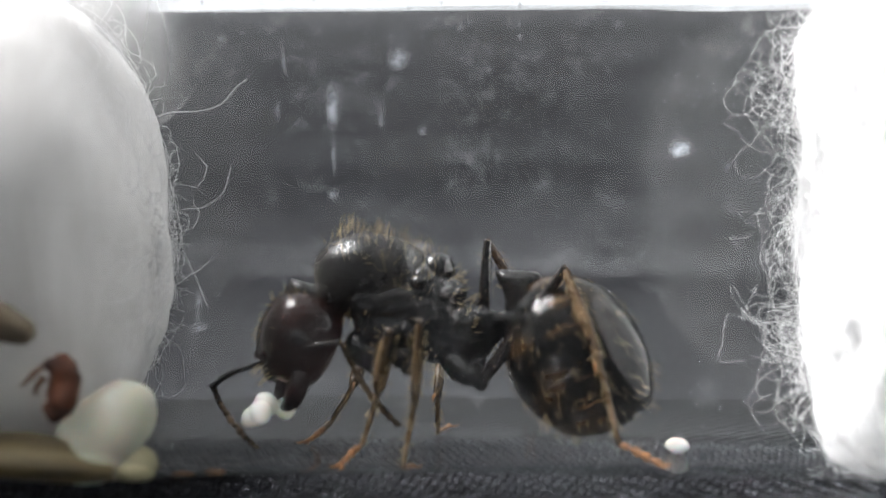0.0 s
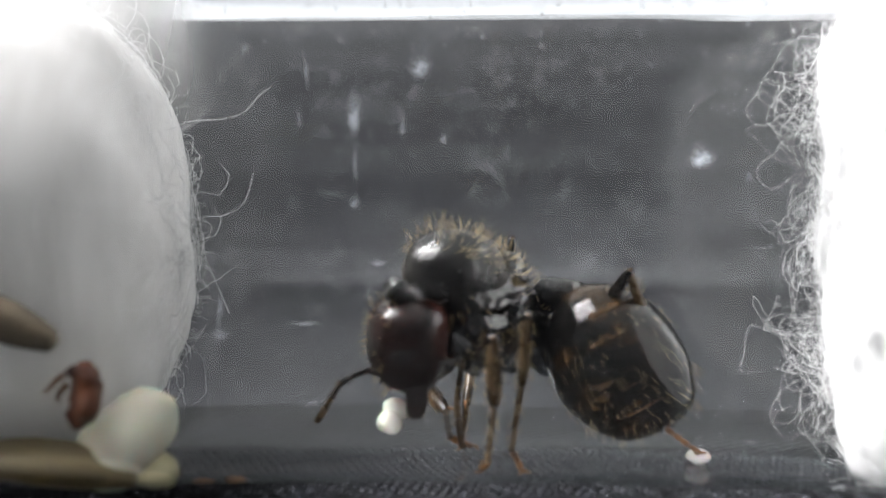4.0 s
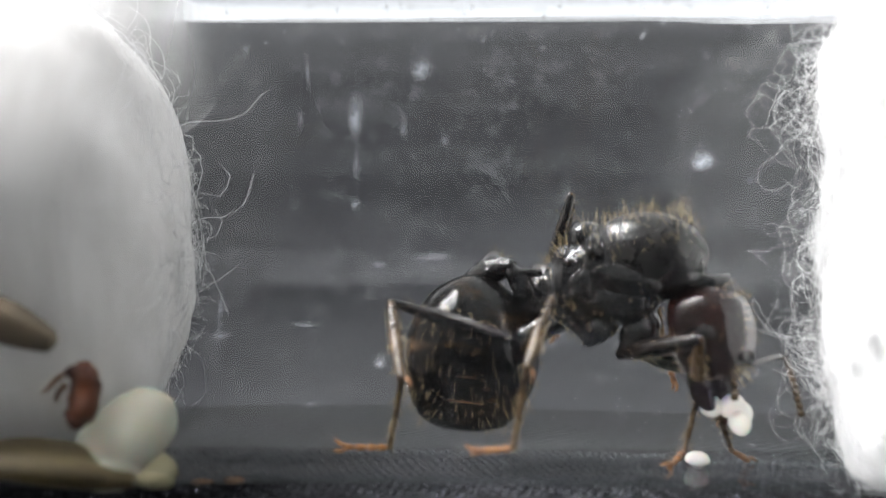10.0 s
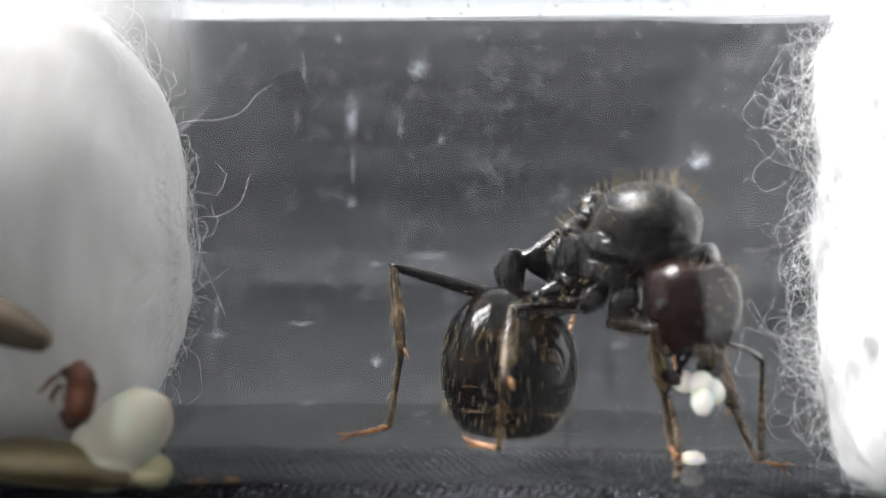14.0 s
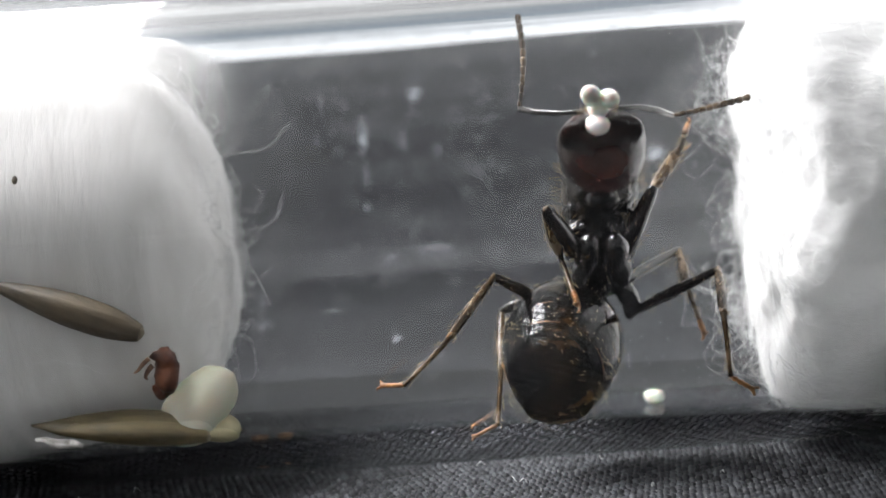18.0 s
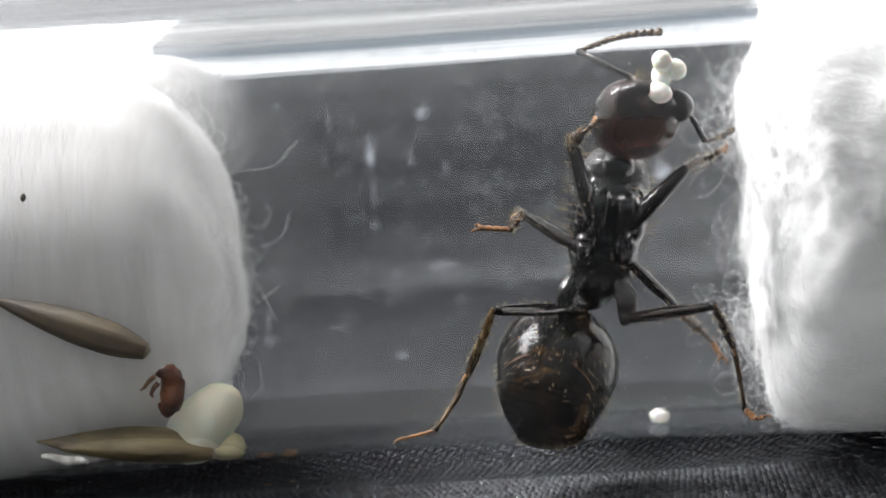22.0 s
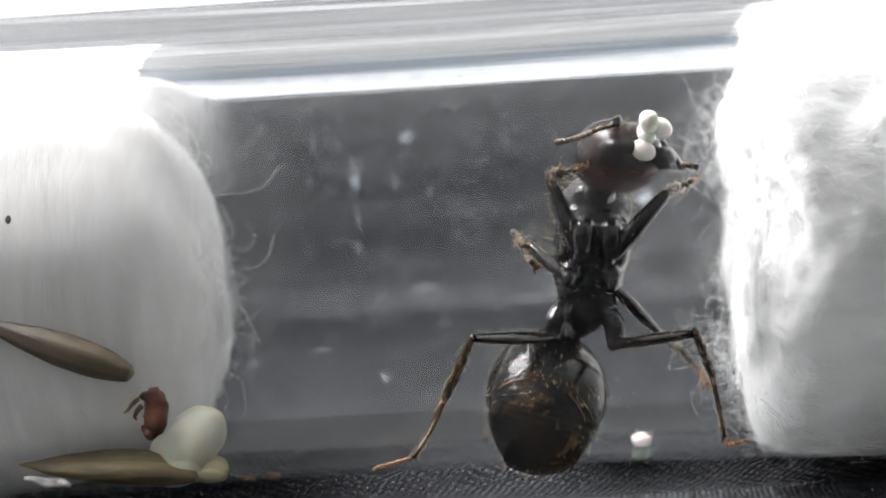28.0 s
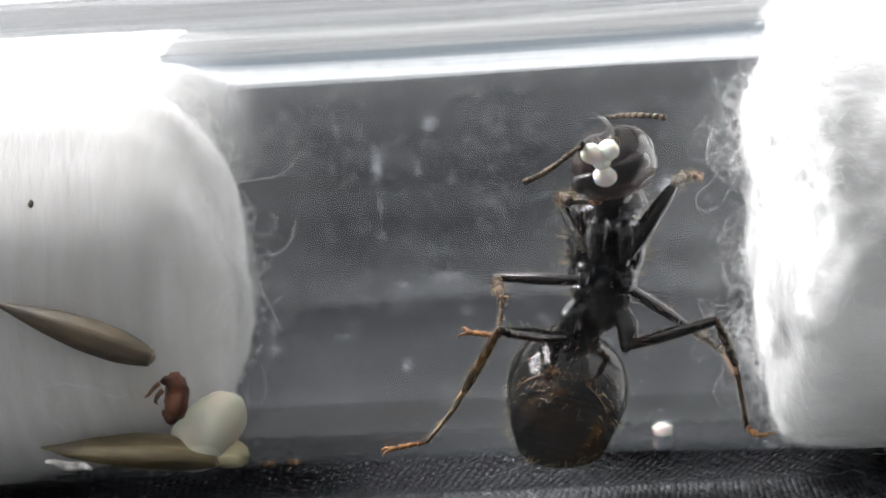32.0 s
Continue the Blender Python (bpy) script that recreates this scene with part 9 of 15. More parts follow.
        (25, pose(-0.00376, 0.00381, 0.00290, 151.7, 66.8, 155.8)), (25.5, pose(-0.00379, 0.00377, 0.00294, 152.0, 66.8, 156.2)),
        (26, pose(-0.00382, 0.00373, 0.00298, 152.4, 66.9, 156.6)), (26.5, pose(-0.00374, 0.00372, 0.00305, 151.7, 67.2, 156.0)),
        (28.5, pose(-0.00340, 0.00389, 0.00316, 147.4, 67.4, 151.5)), (29, pose(-0.00332, 0.00395, 0.00315, 146.5, 67.1, 150.5)),
        (29.5, pose(-0.00319, 0.00401, 0.00317, 145.7, 65.6, 149.6)), (30, pose(-0.00306, 0.00409, 0.00317, 144.4, 63.9, 148.3)),
        (30.5, pose(-0.00298, 0.00409, 0.00320, 144.0, 62.6, 147.8)), (31, pose(-0.00289, 0.00409, 0.00324, 143.6, 61.5, 147.3)),
        (31.5, pose(-0.00288, 0.00410, 0.00320, 143.8, 60.0, 147.3)), (32, pose(-0.00288, 0.00411, 0.00317, 144.4, 58.9, 148.0)),
    ])
    walk(moving["L3_femur"], [
        (0, pose(-0.00250, 0.00085, -0.00100, -8.1, -74.2, 149.9)), (0.25, pose(-0.00250, 0.00085, -0.00100, 24.7, -63.2, 115.1)),
        (0.5, pose(-0.00250, 0.00085, -0.00100, 32.3, -55.3, 106.3)), (0.75, pose(-0.00250, 0.00085, -0.00100, 33.5, -55.8, 104.7)),
        (1, pose(-0.00250, 0.00085, -0.00100, 34.9, -56.5, 103.1)), (1.5, pose(-0.00250, 0.00085, -0.00100, 35.2, -56.0, 102.7)),
        (2, pose(-0.00250, 0.00085, -0.00100, 32.1, -57.5, 106.5)), (2.5, pose(-0.00250, 0.00085, -0.00100, 28.4, -56.5, 110.9)),
        (3, pose(-0.00250, 0.00085, -0.00100, 24.0, -57.5, 116.0)), (3.5, pose(-0.00250, 0.00085, -0.00100, 28.6, -59.8, 110.7)),
        (4, pose(-0.00250, 0.00085, -0.00100, 63.5, -49.5, 68.9)), (4.5, pose(-0.00250, 0.00085, -0.00100, 54.3, -47.5, 81.0)),
        (5, pose(-0.00250, 0.00085, -0.00100, 53.0, -40.7, 82.9)), (5.5, pose(-0.00250, 0.00085, -0.00100, 64.6, -24.7, 62.2)),
        (6, pose(-0.00250, 0.00085, -0.00100, 69.4, -27.3, 52.3)), (6.5, pose(-0.00250, 0.00085, -0.00100, 82.1, -42.1, 38.8)),
        (7, pose(-0.00250, 0.00085, -0.00100, 76.2, -55.4, 39.6)), (7.3, pose(-0.00250, 0.00085, -0.00100, 101.4, -59.2, 22.0)),
        (7.5, pose(-0.00248, 0.00085, -0.00084, 126.9, -64.6, 5.2)), (8, pose(-0.00241, 0.00085, -0.00053, 135.5, -66.4, -1.9)),
        (8.5, pose(-0.00242, 0.00085, -0.00051, 133.9, -64.4, 0.0)), (9, pose(-0.00244, 0.00085, -0.00054, 132.8, -64.2, 1.0)),
        (9.5, pose(-0.00244, 0.00085, -0.00061, 131.6, -63.3, 2.4)), (10, pose(-0.00245, 0.00085, -0.00072, 131.1, -63.8, 2.8)),
        (10.5, pose(-0.00247, 0.00085, -0.00080, 124.7, -66.2, 9.5)), (11, pose(-0.00248, 0.00085, -0.00086, 120.9, -68.4, 13.6)),
        (11.5, pose(-0.00250, 0.00085, -0.00100, 87.4, -65.3, 49.1)), (12, pose(-0.00250, 0.00085, -0.00100, 41.0, -58.4, 100.3)),
        (12.5, pose(-0.00250, 0.00085, -0.00100, 27.3, -61.9, 116.1)), (13, pose(-0.00250, 0.00085, -0.00100, 9.7, -65.5, 135.6)),
        (13.5, pose(-0.00250, 0.00085, -0.00100, 30.5, -65.6, 112.9)), (14, pose(-0.00250, 0.00085, -0.00100, 46.9, -66.2, 95.3)),
        (14.5, pose(-0.00250, 0.00085, -0.00100, 130.7, -71.9, 11.1)), (15.5, pose(-0.00250, 0.00085, -0.00100, 144.7, -30.4, -2.0)),
        (16.5, pose(-0.00250, 0.00085, -0.00100, 129.9, -11.2, 38.6)), (17, pose(-0.00250, 0.00085, -0.00100, 128.0, -12.4, 47.9)),
        (17.5, pose(-0.00250, 0.00085, -0.00100, 129.4, -2.0, 38.0)), (18, pose(-0.00250, 0.00085, -0.00100, 130.0, 12.9, 40.8)),
        (18.5, pose(-0.00250, 0.00085, -0.00100, 131.6, 24.8, 43.8)), (19, pose(-0.00250, 0.00085, -0.00100, 139.5, 42.8, 55.3)),
        (19.5, pose(-0.00250, 0.00085, -0.00100, 142.2, 45.2, 58.9)), (20, pose(-0.00250, 0.00085, -0.00100, 145.5, 47.3, 63.1)),
        (20.5, pose(-0.00250, 0.00085, -0.00100, 146.9, 49.5, 64.6)), (21, pose(-0.00250, 0.00085, -0.00100, 148.5, 51.5, 66.7)),
        (21.5, pose(-0.00250, 0.00085, -0.00100, 147.1, 51.5, 64.9)), (22, pose(-0.00250, 0.00085, -0.00100, 145.7, 51.3, 63.2)),
        (22.5, pose(-0.00250, 0.00085, -0.00100, 145.6, 51.6, 63.0)), (23, pose(-0.00250, 0.00085, -0.00100, 145.1, 51.6, 62.6)),
        (23.5, pose(-0.00250, 0.00085, -0.00100, 146.6, 52.6, 64.1)), (24, pose(-0.00250, 0.00085, -0.00100, 147.6, 53.6, 65.5)),
        (24.5, pose(-0.00250, 0.00085, -0.00100, 148.5, 54.0, 66.4)), (25, pose(-0.00250, 0.00085, -0.00100, 149.2, 54.3, 67.2)),
        (25.5, pose(-0.00250, 0.00085, -0.00100, 148.4, 55.2, 66.4)), (26, pose(-0.00250, 0.00085, -0.00100, 147.5, 56.0, 65.3)),
        (26.5, pose(-0.00250, 0.00085, -0.00100, 146.8, 56.2, 64.4)), (28.5, pose(-0.00250, 0.00085, -0.00100, 146.1, 53.9, 63.7)),
        (29, pose(-0.00250, 0.00085, -0.00100, 146.6, 52.1, 64.4)), (29.5, pose(-0.00250, 0.00085, -0.00100, 145.0, 50.7, 62.4)),
        (30, pose(-0.00250, 0.00085, -0.00100, 143.4, 49.3, 60.5)), (30.5, pose(-0.00250, 0.00085, -0.00100, 141.4, 48.8, 58.2)),
        (31, pose(-0.00250, 0.00085, -0.00100, 139.8, 48.3, 56.0)), (31.5, pose(-0.00250, 0.00085, -0.00100, 139.9, 47.6, 56.3)),
        (32, pose(-0.00250, 0.00085, -0.00100, 140.1, 47.1, 56.5)),
    ])
    walk(moving["L3_tibia"], [
        (0, pose(-0.00333, 0.00133, 0.00237, -3.0, 43.0, 140.1)), (0.25, pose(-0.00317, 0.00228, 0.00212, -6.8, 42.5, 134.5)),
        (0.5, pose(-0.00306, 0.00276, 0.00188, -8.5, 43.1, 132.0)), (0.75, pose(-0.00300, 0.00275, 0.00190, -8.3, 43.0, 132.3)),
        (1, pose(-0.00294, 0.00273, 0.00192, -8.0, 42.9, 132.7)), (1.5, pose(-0.00293, 0.00276, 0.00190, -8.9, 42.4, 131.5)),
        (2, pose(-0.00303, 0.00265, 0.00195, -10.0, 43.4, 129.8)), (2.5, pose(-0.00319, 0.00265, 0.00192, -10.1, 45.4, 129.7)),
        (3, pose(-0.00333, 0.00254, 0.00195, -10.9, 49.2, 128.6)), (3.5, pose(-0.00312, 0.00250, 0.00203, -10.3, 48.7, 129.4)),
        (4, pose(-0.00168, 0.00297, 0.00166, 31.3, 39.1, -172.9)), (4.25, pose(-0.00188, 0.00303, 0.00166, -4.8, 72.9, 145.5)),
        (4.5, pose(-0.00213, 0.00319, 0.00158, -107.3, 60.3, 37.8)), (5, pose(-0.00217, 0.00348, 0.00128, -127.8, 53.5, 12.6)),
        (5.25, pose(-0.00190, 0.00346, 0.00123, -58.0, 59.6, 93.7)), (5.5, pose(-0.00102, 0.00366, 0.00046, -78.9, 66.0, 74.9)),
        (6, pose(-0.00060, 0.00331, 0.00060, -31.1, 41.9, 125.7)), (6.5, pose(-0.00047, 0.00248, 0.00134, -31.5, 30.6, 117.3)),
        (7, pose(-0.00097, 0.00212, 0.00188, -28.2, 34.8, 107.2)), (7.3, pose(-0.00084, 0.00152, 0.00201, -35.7, 30.8, 103.3)),
        (7.5, pose(-0.00098, 0.00099, 0.00232, -42.5, 33.1, 100.7)), (8, pose(-0.00101, 0.00080, 0.00268, -43.5, 20.6, 101.1)),
        (8.5, pose(-0.00091, 0.00085, 0.00265, -43.5, 23.4, 101.1)), (9, pose(-0.00091, 0.00088, 0.00261, -43.1, 26.8, 101.9)),
        (9.5, pose(-0.00086, 0.00092, 0.00252, -41.4, 27.5, 106.4)), (10, pose(-0.00090, 0.00093, 0.00242, -39.3, 25.9, 111.3)),
        (10.5, pose(-0.00107, 0.00108, 0.00240, -34.0, 22.1, 122.7)), (11, pose(-0.00123, 0.00115, 0.00240, -29.3, 19.0, 131.4)),
        (11.5, pose(-0.00154, 0.00195, 0.00218, -17.8, 32.3, 153.8)), (12, pose(-0.00283, 0.00265, 0.00198, -10.5, 25.7, 168.7)),
        (12.5, pose(-0.00322, 0.00233, 0.00209, -10.4, 27.5, 168.8)), (13, pose(-0.00354, 0.00187, 0.00218, -10.5, 29.4, 168.7)),
        (13.5, pose(-0.00306, 0.00218, 0.00219, -16.0, 32.3, 158.0)), (14, pose(-0.00263, 0.00226, 0.00220, -22.7, 36.1, 146.3)),
        (14.5, pose(-0.00143, 0.00106, 0.00233, -27.3, 30.4, 138.2)), (15.5, pose(0.00052, 0.00075, 0.00077, -24.2, 11.5, 146.2)),
        (16, pose(0.00035, 0.00178, 0.00022, -46.0, 65.4, 115.9)), (16.5, pose(0.00018, 0.00299, -0.00032, -166.1, 50.4, -11.7)),
        (17, pose(-0.00021, 0.00339, -0.00025, -168.8, 61.1, -14.9)), (17.5, pose(0.00026, 0.00300, -0.00088, -160.9, 64.4, -6.2)),
        (18, pose(0.00008, 0.00308, -0.00178, -161.9, 71.4, -7.2)), (18.5, pose(-0.00021, 0.00305, -0.00247, -172.3, 87.7, -18.5)),
        (18.75, pose(-0.00055, 0.00282, -0.00304, 4.2, 19.5, 155.5)), (19, pose(-0.00104, 0.00296, -0.00338, 11.2, -49.7, 143.5)),
        (19.5, pose(-0.00123, 0.00296, -0.00348, 10.1, -49.7, 144.8)), (20, pose(-0.00142, 0.00297, -0.00357, 9.0, -49.7, 146.2)),
        (20.5, pose(-0.00153, 0.00291, -0.00366, 10.8, -50.8, 144.0)), (21, pose(-0.00164, 0.00285, -0.00374, 13.2, -52.0, 141.2)),
        (21.5, pose(-0.00157, 0.00282, -0.00374, 13.9, -52.0, 140.3)), (22, pose(-0.00151, 0.00280, -0.00373, 14.7, -51.8, 139.4)),
        (22.5, pose(-0.00151, 0.00279, -0.00374, 14.1, -51.9, 140.1)), (23, pose(-0.00150, 0.00278, -0.00374, 13.1, -51.4, 141.2)),
        (23.5, pose(-0.00157, 0.00276, -0.00378, 11.6, -51.5, 143.1)), (24, pose(-0.00164, 0.00274, -0.00382, 9.7, -51.1, 145.4)),
        (24.5, pose(-0.00168, 0.00274, -0.00383, 9.7, -51.6, 145.5)), (25, pose(-0.00171, 0.00274, -0.00384, 9.4, -51.9, 145.9)),
        (25.5, pose(-0.00170, 0.00268, -0.00387, 7.6, -51.3, 148.0)), (26, pose(-0.00168, 0.00263, -0.00390, 6.0, -50.5, 150.1)),
        (26.5, pose(-0.00166, 0.00261, -0.00391, 6.7, -50.9, 149.1)), (28.5, pose(-0.00159, 0.00270, -0.00383, 11.3, -51.4, 143.4)),
        (29, pose(-0.00157, 0.00279, -0.00376, 11.9, -51.6, 142.7)), (29.5, pose(-0.00147, 0.00281, -0.00371, 12.9, -51.6, 141.5)),
        (30, pose(-0.00138, 0.00284, -0.00365, 13.8, -51.4, 140.4)), (30.5, pose(-0.00128, 0.00281, -0.00363, 14.0, -51.3, 140.2)),
        (31, pose(-0.00120, 0.00278, -0.00361, 14.5, -51.4, 139.5)), (31.5, pose(-0.00119, 0.00281, -0.00359, 12.9, -50.6, 141.4)),
        (32, pose(-0.00119, 0.00284, -0.00356, 11.7, -49.7, 143.0)),
    ])
    walk(moving["L3_metatarsus"], [
        (0, pose(-0.00467, 0.00245, 0.00073, 3.3, 53.4, 159.5)), (0.25, pose(-0.00441, 0.00354, 0.00050, 2.7, 55.7, 158.8)),
        (0.5, pose(-0.00423, 0.00407, 0.00024, 2.0, 58.0, 157.9)), (0.75, pose(-0.00418, 0.00405, 0.00026, 1.9, 59.0, 157.8)),
        (1, pose(-0.00413, 0.00403, 0.00028, 1.8, 59.9, 157.7)), (1.5, pose(-0.00410, 0.00408, 0.00028, 2.2, 59.0, 158.1)),
        (2, pose(-0.00415, 0.00399, 0.00030, 1.7, 59.8, 157.6)), (2.5, pose(-0.00426, 0.00395, 0.00021, 1.0, 60.9, 156.8)),
        (3, pose(-0.00430, 0.00376, 0.00013, -1.0, 64.1, 154.5)), (3.5, pose(-0.00413, 0.00372, 0.00022, 10.9, 64.1, 167.8)),
        (4, pose(-0.00353, 0.00274, 0.00015, -4.6, 68.3, 150.9)), (4.5, pose(-0.00119, 0.00392, -0.00050, -21.3, 80.0, 133.6)),
        (5, pose(-0.00078, 0.00379, -0.00065, -27.6, 83.8, 127.2)), (5.5, pose(-0.00076, 0.00461, -0.00173, -73.8, 87.0, 81.2)),
        (6, pose(-0.00164, 0.00476, -0.00100, -0.2, 79.2, 153.3)), (6.5, pose(-0.00142, 0.00431, 0.00012, -24.9, 67.3, 121.6)),
        (7, pose(-0.00155, 0.00400, 0.00051, 86.0, 72.9, -141.5)), (7.3, pose(-0.00131, 0.00353, 0.00078, 61.3, 71.4, -157.9)),
        (7.5, pose(-0.00136, 0.00296, 0.00101, 33.3, 71.6, -176.0)), (8, pose(-0.00145, 0.00301, 0.00184, 34.1, 71.1, -172.8)),
        (8.5, pose(-0.00133, 0.00301, 0.00169, 35.1, 75.7, -171.4)), (9, pose(-0.00136, 0.00297, 0.00153, 34.8, 79.0, -171.7)),
        (9.5, pose(-0.00147, 0.00296, 0.00141, 38.3, 76.1, -168.1)), (10, pose(-0.00169, 0.00294, 0.00137, 45.7, 77.1, -160.3)),
        (10.5, pose(-0.00227, 0.00295, 0.00150, 62.2, 76.7, -143.5)), (11, pose(-0.00273, 0.00285, 0.00162, 76.0, 75.0, -129.1)),
        (11.5, pose(-0.00336, 0.00285, 0.00090, 64.1, 68.0, -141.2)), (12, pose(-0.00495, 0.00308, 0.00094, 73.7, 64.0, -130.7)),
        (12.5, pose(-0.00531, 0.00275, 0.00098, 71.5, 67.0, -133.1)), (13, pose(-0.00559, 0.00228, 0.00100, 68.2, 69.8, -136.7)),
        (13.5, pose(-0.00494, 0.00294, 0.00090, 61.6, 72.3, -143.6)), (14, pose(-0.00425, 0.00333, 0.00079, 58.5, 75.5, -147.0)),
        (14.5, pose(-0.00298, 0.00244, 0.00111, 56.7, 69.7, -148.7)), (15.5, pose(-0.00144, 0.00206, 0.00029, -6.2, 74.2, 145.4)),
        (16.5, pose(0.00168, 0.00268, -0.00217, 24.7, 72.0, 177.8)), (17, pose(0.00091, 0.00309, -0.00235, -119.3, 87.2, 33.6)),
        (17.5, pose(0.00129, 0.00289, -0.00304, 10.8, 32.6, 164.8)), (18, pose(0.00084, 0.00298, -0.00405, 12.9, 24.6, 169.4)),
        (18.5, pose(-0.00012, 0.00302, -0.00487, 13.0, 1.6, 169.4)), (19, pose(-0.00229, 0.00388, -0.00155, 17.5, 38.5, -177.8)),
        (19.5, pose(-0.00249, 0.00385, -0.00165, 13.8, -19.1, 163.6)), (20, pose(-0.00271, 0.00383, -0.00174, 16.7, -24.8, 156.3)),
        (20.5, pose(-0.00275, 0.00380, -0.00180, 16.7, -22.6, 156.3)), (21, pose(-0.00279, 0.00378, -0.00185, 16.6, -20.2, 156.8)),
        (21.5, pose(-0.00271, 0.00377, -0.00185, 16.8, -20.5, 156.1)), (22, pose(-0.00264, 0.00377, -0.00184, 17.0, -20.7, 155.7)),
        (22.5, pose(-0.00265, 0.00374, -0.00186, 17.4, -22.5, 154.6)), (23, pose(-0.00266, 0.00372, -0.00187, 17.5, -24.0, 154.1)),
        (23.5, pose(-0.00277, 0.00366, -0.00190, 16.8, -24.6, 155.9)), (24, pose(-0.00288, 0.00360, -0.00195, 16.0, -25.1, 157.6)),
        (24.5, pose(-0.00290, 0.00358, -0.00195, 15.3, -20.7, 159.6)), (25, pose(-0.00294, 0.00357, -0.00195, 14.6, -16.1, 161.5)),
        (25.5, pose(-0.00297, 0.00348, -0.00200, 15.0, -17.9, 160.3)), (26, pose(-0.00301, 0.00339, -0.00205, 15.5, -19.3, 158.6)),
        (26.5, pose(-0.00296, 0.00338, -0.00204, 15.6, -19.8, 158.5)), (28.5, pose(-0.00279, 0.00359, -0.00195, 16.2, -20.3, 156.7)),
        (29, pose(-0.00276, 0.00369, -0.00188, 16.2, -20.3, 156.8)), (29.5, pose(-0.00264, 0.00374, -0.00183, 16.4, -19.9, 156.2)),
        (30, pose(-0.00253, 0.00379, -0.00178, 16.7, -20.1, 155.6)), (30.5, pose(-0.00244, 0.00377, -0.00176, 16.8, -20.0, 155.4)),
        (31, pose(-0.00234, 0.00375, -0.00174, 16.8, -19.8, 155.3)), (31.5, pose(-0.00238, 0.00376, -0.00173, 16.4, -20.3, 156.3)),
        (32, pose(-0.00243, 0.00377, -0.00173, 16.1, -20.5, 157.1)),
    ])
